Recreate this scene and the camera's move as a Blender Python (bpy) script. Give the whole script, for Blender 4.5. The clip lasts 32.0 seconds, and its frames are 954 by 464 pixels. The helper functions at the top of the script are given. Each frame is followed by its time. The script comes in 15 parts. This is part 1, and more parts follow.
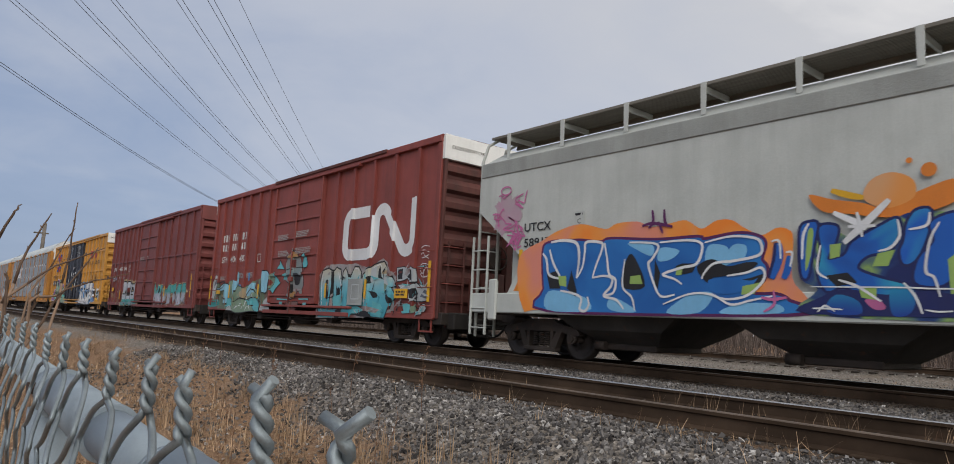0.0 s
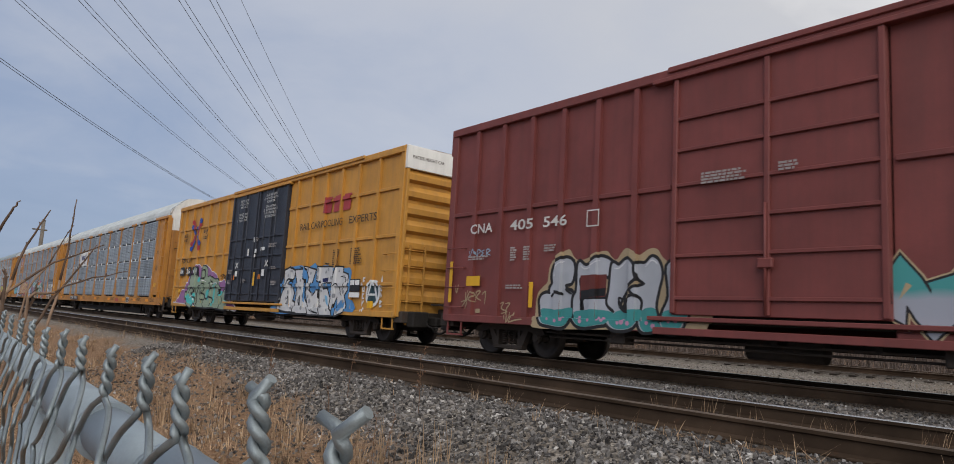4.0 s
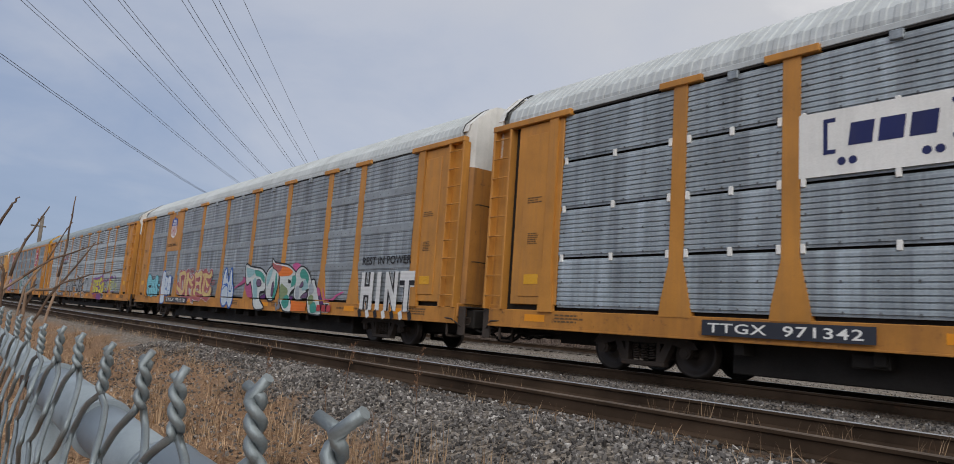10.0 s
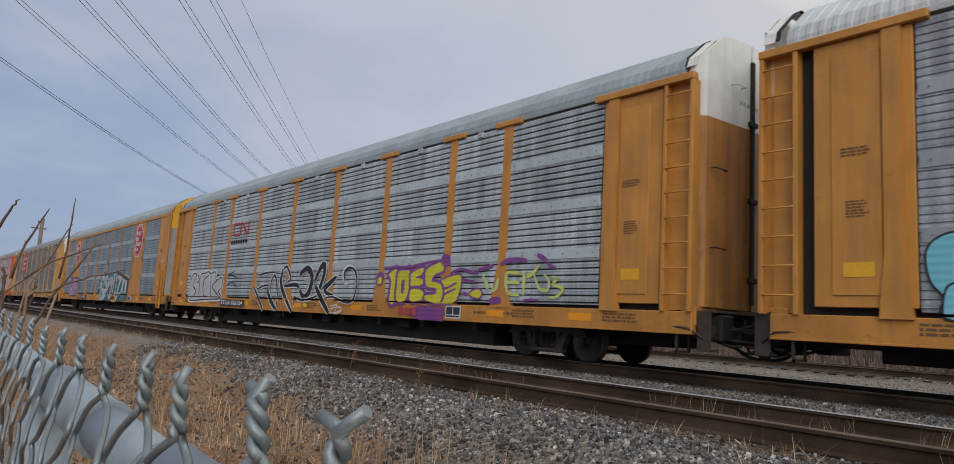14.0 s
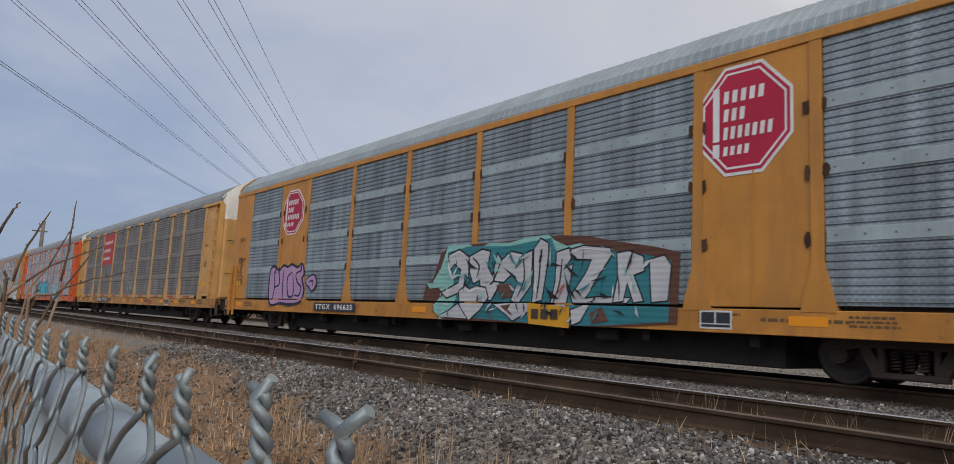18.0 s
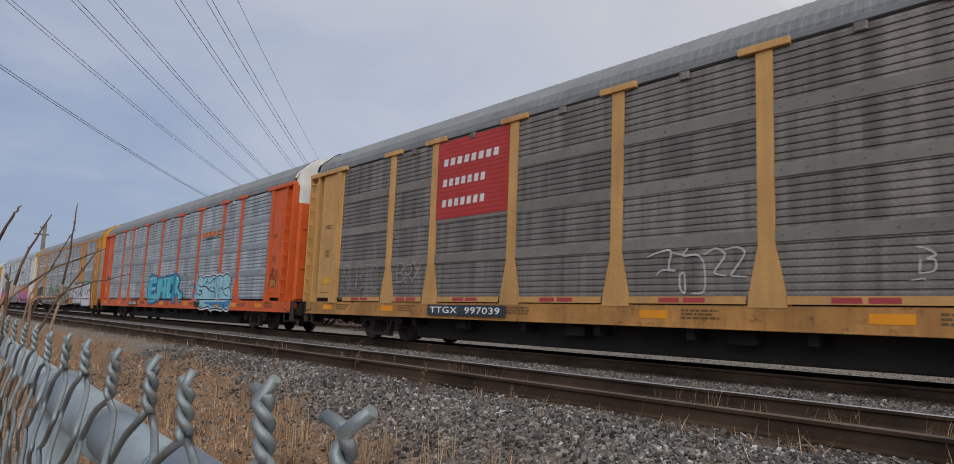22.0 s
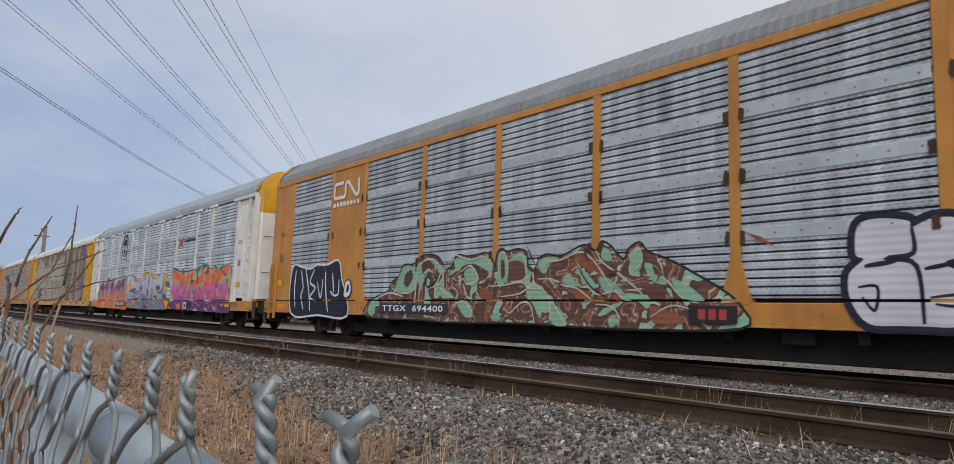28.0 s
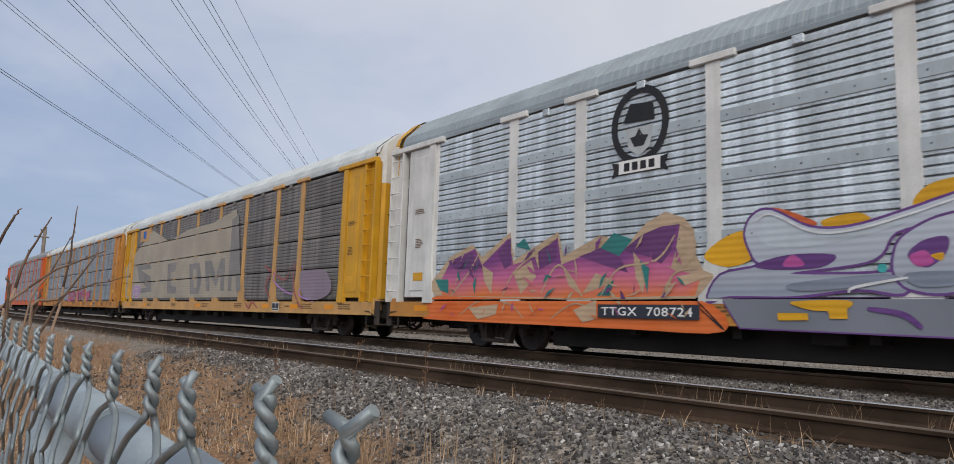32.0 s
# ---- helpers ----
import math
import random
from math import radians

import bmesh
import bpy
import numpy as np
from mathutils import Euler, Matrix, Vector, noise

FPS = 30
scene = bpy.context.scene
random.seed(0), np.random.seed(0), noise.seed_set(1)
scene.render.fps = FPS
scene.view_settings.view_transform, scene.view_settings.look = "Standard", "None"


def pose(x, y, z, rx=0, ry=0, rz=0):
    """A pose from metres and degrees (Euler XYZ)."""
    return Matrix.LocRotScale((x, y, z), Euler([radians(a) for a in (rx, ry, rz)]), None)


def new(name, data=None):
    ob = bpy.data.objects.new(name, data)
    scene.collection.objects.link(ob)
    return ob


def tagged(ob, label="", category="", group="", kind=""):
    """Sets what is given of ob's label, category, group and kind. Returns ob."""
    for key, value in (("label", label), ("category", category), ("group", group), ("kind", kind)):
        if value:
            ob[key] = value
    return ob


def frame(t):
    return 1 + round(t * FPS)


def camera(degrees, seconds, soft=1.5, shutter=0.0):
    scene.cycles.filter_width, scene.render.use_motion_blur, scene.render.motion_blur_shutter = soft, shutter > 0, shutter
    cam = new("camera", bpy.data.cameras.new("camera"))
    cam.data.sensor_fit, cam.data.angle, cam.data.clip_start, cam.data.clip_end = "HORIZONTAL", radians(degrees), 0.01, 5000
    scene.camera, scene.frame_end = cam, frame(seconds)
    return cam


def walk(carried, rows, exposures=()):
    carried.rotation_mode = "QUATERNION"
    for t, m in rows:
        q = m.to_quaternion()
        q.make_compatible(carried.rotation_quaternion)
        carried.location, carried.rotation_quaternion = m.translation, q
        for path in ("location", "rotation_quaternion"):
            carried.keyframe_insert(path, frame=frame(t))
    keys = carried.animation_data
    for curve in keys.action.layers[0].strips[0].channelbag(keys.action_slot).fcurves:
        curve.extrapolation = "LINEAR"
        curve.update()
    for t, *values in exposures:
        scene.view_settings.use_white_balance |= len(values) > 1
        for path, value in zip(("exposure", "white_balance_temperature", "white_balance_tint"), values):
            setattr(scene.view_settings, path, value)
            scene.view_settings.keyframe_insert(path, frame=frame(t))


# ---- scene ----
cam = camera(69.05, 32.0, soft=0.9, shutter=0.09)

# The camera rests on the fence and only sways: seconds, tilt, roll, heading.
TURNS = [
    (0, 97.53, -2.82, 50.13), (0.5, 97.45, -2.78, 50.07), (1, 97.48, -2.89, 50.05), (1.5, 97.48, -2.87, 50.02), (2, 97.55, -3.02, 50.03), (2.5, 97.54, -3.11, 50.02),
    (4.5, 97.61, -3.41, 49.96), (5, 97.61, -3.50, 49.93), (5.5, 97.58, -3.54, 49.90), (6, 97.58, -3.57, 49.89), (6.5, 97.58, -3.70, 49.85), (7, 97.57, -3.77, 49.85),
    (7.5, 97.59, -3.81, 49.84), (8, 97.64, -3.90, 49.84), (8.5, 97.64, -3.90, 49.84), (9, 97.66, -3.86, 49.82), (9.5, 97.67, -3.89, 49.84), (10, 97.73, -3.99, 49.81),
    (10.5, 97.73, -3.98, 49.80), (11, 97.65, -3.74, 49.79), (11.5, 97.57, -3.60, 49.84), (12, 97.51, -3.51, 49.85), (12.5, 97.47, -3.42, 49.90), (13, 97.41, -3.17, 49.96),
    (13.5, 97.48, -3.32, 49.91), (14, 97.52, -3.39, 49.91), (14.5, 97.53, -3.44, 49.91), (15, 97.51, -3.22, 49.90), (15.5, 97.41, -3.17, 49.96), (17.5, 97.34, -2.77, 50.00),
    (18, 97.41, -2.86, 50.05), (18.5, 97.45, -3.12, 50.08), (19, 97.51, -3.44, 50.05), (19.5, 97.62, -3.17, 50.13), (20, 97.44, -2.67, 50.21), (20.5, 97.37, -2.52, 50.23),
    (21, 97.29, -2.22, 50.23), (21.5, 97.29, -2.25, 50.19), (22, 97.33, -2.34, 50.20), (22.5, 97.29, -2.07, 50.23), (23, 97.31, -2.29, 50.18), (23.5, 97.37, -2.23, 50.18),
    (24, 97.51, -2.60, 50.24), (24.5, 97.47, -2.17, 50.24), (26.5, 97.30, -1.78, 50.30), (27, 97.32, -1.82, 50.28), (27.5, 97.22, -1.68, 50.27), (28, 97.23, -1.97, 50.28),
    (28.5, 97.21, -1.81, 50.22), (29, 97.23, -1.99, 50.22), (29.5, 97.21, -1.82, 50.22), (30, 97.23, -1.82, 50.27), (30.5, 97.20, -1.80, 50.28), (31, 97.29, -1.93, 50.29),
    (31.5, 97.21, -1.75, 50.28), (32, 97.22, -1.83, 50.28),
]
EYE = (0.0, 0.0, 0.629)
# the film's camera opens up a little as the pale cars go by
LIGHTS = [(0, 0.0), (22, 0.0), (23, 0.34), (24, 0.42), (27, 0.2), (32, 0.2)]
walk(cam, [(t, pose(*EYE, a, b, c)) for t, a, b, c in TURNS], LIGHTS)

# ---- world and light ----
SUN_UP, SUN_ROUND = radians(36), radians(132)
world = bpy.data.worlds.new("sky")
scene.world = world
world.use_nodes = True


def node(tree, kind, x=0, **sets):
    """A shader node; sets are its inputs by name, or by number as i0, i1..., other attributes with a_ before them."""
    n = tree.nodes.new(kind)
    for key, value in sets.items():
        if key == "op":
            n.operation = value
        elif key == "blend":
            n.data_type, n.blend_type = "RGBA", value
        elif key[0] == "i" and key[1:].isdigit():
            n.inputs[int(key[1:])].default_value = value
        else:
            n.inputs[key].default_value = value
    return n


def ramp(tree, stops):
    n = tree.nodes.new("ShaderNodeValToRGB")
    els = n.color_ramp.elements
    while len(els) < len(stops):
        els.new(0.5)
    for el, (at, col) in zip(els, stops):
        el.position = at
        el.color = (*col, 1) if len(col) == 3 else col
    return n


def grey(v):
    return (v, v, v)


def build_sky():
    nt = world.node_tree
    nt.nodes.clear()
    out = nt.nodes.new("ShaderNodeOutputWorld")
    back = node(nt, "ShaderNodeBackground", Strength=1.0)
    sky = nt.nodes.new("ShaderNodeTexSky")
    sky.sky_type, sky.sun_disc = "NISHITA", False
    sky.sun_elevation, sky.sun_rotation = SUN_UP, SUN_ROUND
    dim = node(nt, "ShaderNodeVectorMath", op="SCALE", Scale=0.012)
    nt.links.new(sky.outputs[0], dim.inputs[0])
    co = nt.nodes.new("ShaderNodeTexCoord")
    sep = nt.nodes.new("ShaderNodeSeparateXYZ")
    nt.links.new(co.outputs["Generated"], sep.inputs[0])
    # the cloud sheet lies flat overhead: bands close up towards the horizon
    up = node(nt, "ShaderNodeMath", op="ADD", i1=0.22)
    nt.links.new(sep.outputs[2], up.inputs[0])
    flat = node(nt, "ShaderNodeVectorMath", op="DIVIDE")
    nt.links.new(co.outputs["Generated"], flat.inputs[0])
    nt.links.new(up.outputs[0], flat.inputs[1])
    n1 = node(nt, "ShaderNodeTexNoise", Scale=1.5, Detail=7.0, Roughness=0.55, Distortion=0.4)
    nt.links.new(flat.outputs[0], n1.inputs["Vector"])
    # cloud thins towards the hidden sun: slate blue away from it, pale grey near it
    side = node(nt, "ShaderNodeVectorMath", op="DOT_PRODUCT")
    side.inputs[1].default_value = (0.60, 0.36, 0.71)
    nt.links.new(co.outputs["Generated"], side.inputs[0])
    wob = node(nt, "ShaderNodeMath", op="MULTIPLY_ADD", i1=0.80, i2=-0.40)
    nt.links.new(n1.outputs[0], wob.inputs[0])
    sm = node(nt, "ShaderNodeMath", op="ADD")
    nt.links.new(side.outputs["Value"], sm.inputs[0])
    nt.links.new(wob.outputs[0], sm.inputs[1])
    pos = node(nt, "ShaderNodeMapRange", i1=-0.6, i2=1.0, i3=0.0, i4=1.0)
    nt.links.new(sm.outputs[0], pos.inputs[0])
    tone = ramp(nt, [(0.0, (0.235, 0.305, 0.45)), (0.12, (0.28, 0.345, 0.485)), (0.34, (0.455, 0.485, 0.565)), (0.62, (0.565, 0.565, 0.585)), (1.0, (1.3, 1.23, 1.13))])
    nt.links.new(pos.outputs[0], tone.inputs[0])
    mul = tone
    add = node(nt, "ShaderNodeMix", blend="ADD", i0=1.0)
    nt.links.new(mul.outputs[0], add.inputs[6])
    nt.links.new(dim.outputs[0], add.inputs[7])
    nt.links.new(add.outputs[2], back.inputs[0])
    nt.links.new(back.outputs[0], out.inputs[0])


build_sky()
sun = new("sun", bpy.data.lights.new("sun", "SUN"))
sun.data.energy, sun.data.angle, sun.data.color = 1.5, radians(45), (1.0, 0.98, 0.95)
sun.matrix_world = pose(0, 0, 40, 90 - 36, 0, 48)

# ---- materials ----
MATS = {}


def mat(name, col, rough=0.6, metal=0.0, var=0.12, scale=3.0, streak=0.0, grain=0.15, rust=0.0, bump=0.05, wave=0.0, spec=0.4, dirt=(0.10, 0.085, 0.07), each=0.0):
    """Paint or metal: broad stains, fine grain, dirt running down, rust spots, and the ribs that show through paint."""
    if name in MATS:
        return MATS[name]
    m = bpy.data.materials.new(name)
    m.use_nodes = True
    nt = m.node_tree
    bs = nt.nodes["Principled BSDF"]
    bs.inputs["Metallic"].default_value = metal
    bs.inputs["Specular IOR Level"].default_value = spec
    co = nt.nodes.new("ShaderNodeTexCoord")
    info = nt.nodes.new("ShaderNodeObjectInfo")
    shift = node(nt, "ShaderNodeVectorMath", op="SCALE", Scale=37.0)
    tri = nt.nodes.new("ShaderNodeCombineXYZ")
    for i in range(3):
        nt.links.new(info.outputs["Random"], tri.inputs[i])
    nt.links.new(tri.outputs[0], shift.inputs[0])
    at = node(nt, "ShaderNodeVectorMath", op="ADD")
    nt.links.new(co.outputs["Object"], at.inputs[0])
    nt.links.new(shift.outputs[0], at.inputs[1])
    big = node(nt, "ShaderNodeTexNoise", Scale=scale * 0.35, Detail=5.0, Roughness=0.6)
    fine = node(nt, "ShaderNodeTexNoise", Scale=scale * 14, Detail=4.0, Roughness=0.7)
    nt.links.new(at.outputs[0], big.inputs["Vector"])
    nt.links.new(at.outputs[0], fine.inputs["Vector"])
    lo = tuple(max(0.0, c * (1 - var * 1.6)) for c in col)
    hi = tuple(min(1.0, c * (1 + var)) for c in col)
    tone = ramp(nt, [(0.3, lo), (0.7, hi)])
    nt.links.new(big.outputs[0], tone.inputs[0])
    g = ramp(nt, [(0.25, grey(1 - grain)), (0.75, grey(1.0))])
    nt.links.new(fine.outputs[0], g.inputs[0])
    mix = node(nt, "ShaderNodeMix", blend="MULTIPLY", i0=1.0)
    nt.links.new(tone.outputs[0], mix.inputs[6])
    nt.links.new(g.outputs[0], mix.inputs[7])
    last = mix.outputs[2]
    if each:
        own = node(nt, "ShaderNodeMapRange", i1=0.0, i2=1.0, i3=1 - each, i4=1 + each)
        nt.links.new(info.outputs["Random"], own.inputs[0])
        sc = node(nt, "ShaderNodeVectorMath", op="SCALE")
        nt.links.new(last, sc.inputs[0])
        nt.links.new(own.outputs[0], sc.inputs["Scale"])
        last = sc.outputs[0]
    if streak:
        mp = node(nt, "ShaderNodeMapping")
        mp.inputs["Scale"].default_value = (3.2, 3.2, 0.22)
        nt.links.new(at.outputs[0], mp.inputs[0])
        ns = node(nt, "ShaderNodeTexNoise", Scale=1.6, Detail=6.0, Roughness=0.65)
        nt.links.new(mp.outputs[0], ns.inputs["Vector"])
        sr = ramp(nt, [(0.45, grey(0.0)), (0.78, grey(streak))])
        nt.links.new(ns.outputs[0], sr.inputs[0])
        m2 = node(nt, "ShaderNodeMix", blend="MIX")
        nt.links.new(sr.outputs[0], m2.inputs[0])
        nt.links.new(last, m2.inputs[6])
        m2.inputs[7].default_value = (*dirt, 1)
        last = m2.outputs[2]
    if rust:
        nr = node(nt, "ShaderNodeTexNoise", Scale=scale * 2.2, Detail=8.0, Roughness=0.7)
        nt.links.new(at.outputs[0], nr.inputs["Vector"])
        rr = ramp(nt, [(0.62 - rust * 0.12, grey(0.0)), (0.70, grey(min(1.0, rust * 2)))])
        nt.links.new(nr.outputs[0], rr.inputs[0])
        m3 = node(nt, "ShaderNodeMix", blend="MIX")
        nt.links.new(rr.outputs[0], m3.inputs[0])
        nt.links.new(last, m3.inputs[6])
        m3.inputs[7].default_value = (0.12, 0.055, 0.03, 1)
        last = m3.outputs[2]
    nt.links.new(last, bs.inputs["Base Color"])
    r = node(nt, "ShaderNodeMapRange", i1=0.3, i2=0.7, i3=max(0.05, rough - 0.08), i4=min(1.0, rough + 0.1))
    nt.links.new(fine.outputs[0], r.inputs[0])
    nt.links.new(r.outputs[0], bs.inputs["Roughness"])
    height = fine.outputs[0]
    if wave:
        wv = node(nt, "ShaderNodeTexWave", Scale=wave, Distortion=0.0)
        wv.bands_direction = "Z"
        nt.links.new(co.outputs["Object"], wv.inputs["Vector"])
        ad = node(nt, "ShaderNodeMath", op="MULTIPLY_ADD", i1=2.0)
        nt.links.new(wv.outputs["Fac"], ad.inputs[0])
        nt.links.new(fine.outputs[0], ad.inputs[2])
        height = ad.outputs[0]
    bp = node(nt, "ShaderNodeBump", Strength=0.42 if wave else 0.35, Distance=bump)
    nt.links.new(height, bp.inputs["Height"])
    nt.links.new(bp.outputs[0], bs.inputs["Normal"])
    MATS[name] = m
    return m


def punched(name, col, dash=0.55, streak=0.35, var=0.12):
    """Galvanised side screen: rows of small dashed holes, painted-in reflection streaks, zinc bloom, dirt from above.
    """
    if name in MATS:
        return MATS[name]
    m = mat(name, col, 0.5, 0.35, var, 2.2, streak, 0.2, 0.0, 0.01, each=0.10)
    nt = m.node_tree
    bs = nt.nodes["Principled BSDF"]
    link = bs.inputs["Base Color"].links[0]
    last = link.from_socket
    co = next(n for n in nt.nodes if n.type == "TEX_COORD")
    mp = node(nt, "ShaderNodeMapping")
    mp.inputs["Rotation"].default_value = (radians(90), 0, 0)
    mp.inputs["Scale"].default_value = (1, 1, 1)
    nt.links.new(co.outputs["Object"], mp.inputs[0])
    br = node(nt, "ShaderNodeTexBrick", Scale=1.0)
    br.inputs["Brick Width"].default_value = 0.10
    br.inputs["Row Height"].default_value = 0.055
    br.inputs["Mortar Size"].default_value = 0.017
    br.inputs["Mortar Smooth"].default_value = 0.2
    nt.links.new(mp.outputs[0], br.inputs["Vector"])
    # holes show only in patches where dirt has not filled them
    nz = node(nt, "ShaderNodeTexNoise", Scale=0.7, Detail=3.0)
    nt.links.new(co.outputs["Object"], nz.inputs["Vector"])
    rp = ramp(nt, [(0.35, grey(dash * 0.35)), (0.62, grey(dash))])
    nt.links.new(nz.outputs[0], rp.inputs[0])
    inv = node(nt, "ShaderNodeMath", op="SUBTRACT", i0=1.0)
    nt.links.new(br.outputs["Fac"], inv.inputs[1])
    k = node(nt, "ShaderNodeMath", op="MULTIPLY")
    nt.links.new(inv.outputs[0], k.inputs[0])
    nt.links.new(rp.outputs[0], k.inputs[1])
    mx = node(nt, "ShaderNodeMix", blend="MIX")
    nt.links.new(k.outputs[0], mx.inputs[0])
    nt.links.new(last, mx.inputs[6])
    mx.inputs[7].default_value = (0.05, 0.055, 0.06, 1)
    # light and dark streaks, painted in for reflections, run from top to bottom
    mp2 = node(nt, "ShaderNodeMapping")
    mp2.inputs["Scale"].default_value = (2.6, 2.6, 0.16)
    nt.links.new(co.outputs["Object"], mp2.inputs[0])
    own = nt.nodes.new("ShaderNodeVectorMath")
    own.operation = "ADD"
    nt.links.new(mp2.outputs[0], own.inputs[0])
    nt.links.new(next(n for n in nt.nodes if n.type == "OBJECT_INFO").outputs["Random"], own.inputs[1])
    rn = node(nt, "ShaderNodeTexNoise", Scale=1.5, Detail=4.0, Roughness=0.6)
    nt.links.new(own.outputs[0], rn.inputs["Vector"])
    rr = ramp(nt, [(0.32, grey(0.68)), (0.5, grey(0.98)), (0.66, grey(1.28))])
    nt.links.new(rn.outputs[0], rr.inputs[0])
    bl = node(nt, "ShaderNodeMix", blend="MULTIPLY", i0=1.0)
    nt.links.new(mx.outputs[2], bl.inputs[6])
    nt.links.new(rr.outputs[0], bl.inputs[7])
    nt.links.new(bl.outputs[2], bs.inputs["Base Color"])
    return m


YEL, ORG, CRM = (0.51, 0.227, 0.042), (0.62, 0.104, 0.016), (0.57, 0.32, 0.11)
m_yellow = mat("yellow_paint", YEL, 0.5, streak=0.35, rust=0.12, bump=0.004)
m_amber = mat("amber_paint", (0.57, 0.28, 0.05), 0.5, streak=0.3, rust=0.1, bump=0.004)
m_orange = mat("orange_paint", ORG, 0.5, streak=0.18, rust=0.1, bump=0.004)
m_cream = mat("faded_yellow_paint", CRM, 0.55, streak=0.3, rust=0.12, bump=0.004)
m_bright = mat("bright_yellow_paint", (0.62, 0.32, 0.015), 0.5, streak=0.35, rust=0.08, bump=0.004)
m_white = mat("white_paint", (0.68, 0.68, 0.66), 0.5, streak=0.22, rust=0.06, bump=0.004)
m_sooty = mat("sooty_white_paint", (0.30, 0.285, 0.265), 0.6, streak=0.75, rust=0.15, bump=0.004)
m_clean = mat("clean_white_paint", (0.82, 0.82, 0.80), 0.5, var=0.06, streak=0.15, bump=0.003)
m_brown = mat("oxide_red_paint", (0.25, 0.058, 0.046), 0.55, streak=0.35, rust=0.1, bump=0.004, dirt=(0.05, 0.03, 0.025))
m_maroon = mat("dark_oxide_paint", (0.195, 0.052, 0.047), 0.55, streak=0.3, rust=0.1, bump=0.004, dirt=(0.05, 0.03, 0.028))
m_black = mat("black_door_paint", (0.028, 0.032, 0.046), 0.45, streak=0.25, bump=0.004, dirt=(0.05, 0.05, 0.05))
m_hopper = mat("pale_grey_paint", (0.50, 0.52, 0.49), 0.45, var=0.08, streak=0.22, bump=0.003, dirt=(0.2, 0.2, 0.18))
m_dark = mat("dark_underframe", (0.018, 0.015, 0.013), 0.8, var=0.3, bump=0.01)
m_grime = mat("grimy_cast_steel", (0.045, 0.034, 0.028), 0.75, var=0.35, rust=0.3, bump=0.01)
m_tread = mat("wheel_steel", (0.06, 0.05, 0.045), 0.5, 0.6, var=0.2, bump=0.004)
m_zinc = mat("galvanised_steel", (0.29, 0.345, 0.39), 0.6, 0.3, var=0.10, scale=30, grain=0.2, bump=0.001)
m_wire = mat("galvanised_wire", (0.245, 0.285, 0.305), 0.42, 0.45, var=0.2, scale=60, grain=0.25, bump=0.0006)
m_roofw = mat("white_roof_metal", (0.49, 0.53, 0.55), 0.6, 0.0, streak=0.2, bump=0.003)
m_roofg = mat("grey_roof_metal", (0.29, 0.34, 0.37), 0.6, 0.15, streak=0.2, bump=0.003)
m_roofd = mat("weathered_roof_metal", (0.22, 0.235, 0.25), 0.65, 0.15, streak=0.3, bump=0.003)
p_fine = punched("screen_fine", (0.37, 0.42, 0.46), 0.15)
m_bolt = mat("dull_bolt_zinc", (0.15, 0.16, 0.17), 0.6, 0.3, var=0.2, bump=0.002)
p_grey = punched("screen_grey", (0.345, 0.38, 0.41), 0.4, 0.35)
p_lite = punched("screen_light", (0.48, 0.525, 0.555), 0.55, 0.25)
p_blue = punched("screen_bluish", (0.27, 0.325, 0.36), 0.55, 0.45)
p_dust = punched("screen_dusty", (0.225, 0.205, 0.185), 0.4, 0.4)
m_bandl = mat("light_zinc_strip", (0.47, 0.53, 0.56), 0.5, 0.2, streak=0.25, bump=0.003, each=0.08)
m_bandb = mat("bluish_zinc_strip", (0.34, 0.415, 0.44), 0.5, 0.2, streak=0.3, bump=0.003, each=0.08)
m_bandg = mat("grey_zinc_strip", (0.31, 0.345, 0.375), 0.5, 0.2, streak=0.35, bump=0.003, each=0.08)
m_bandd = mat("dusty_zinc_strip", (0.215, 0.20, 0.18), 0.6, 0.1, streak=0.35, bump=0.003, each=0.08)
m_stain = mat("rust_stain", (0.075, 0.036, 0.022), 0.9, var=0.4, bump=0.002)
m_sill = mat("dirty_yellow_sill", (0.48, 0.21, 0.04), 0.6, var=0.18, streak=0.5, rust=0.4, bump=0.005, dirt=(0.20, 0.085, 0.035))
m_sillc = mat("rust_streaked_sill", (0.46, 0.23, 0.065), 0.6, var=0.2, streak=0.65, rust=0.5, bump=0.005, dirt=(0.17, 0.07, 0.035))
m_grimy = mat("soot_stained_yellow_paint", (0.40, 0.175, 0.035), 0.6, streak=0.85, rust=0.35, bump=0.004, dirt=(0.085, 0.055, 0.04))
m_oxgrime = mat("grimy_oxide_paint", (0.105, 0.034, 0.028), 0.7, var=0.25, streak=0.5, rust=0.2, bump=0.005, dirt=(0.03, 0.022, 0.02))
p_new = punched("screen_new", (0.60, 0.66, 0.70), 0.2, 0.12)
m_rail = mat("rusty_rail_side", (0.060, 0.040, 0.027), 0.85, var=0.35, rust=0.15, bump=0.004, spec=0.1)
m_shine = mat("worn_rail_head", (0.55, 0.56, 0.58), 0.28, 0.9, var=0.1, scale=8, bump=0.001)
m_dull = mat("rusted_rail_head", (0.13, 0.098, 0.075), 0.6, 0.2, var=0.25, bump=0.002)
m_tie = mat("old_tie_wood", (0.035, 0.025, 0.018), 0.9, var=0.3, grain=0.4, bump=0.02)
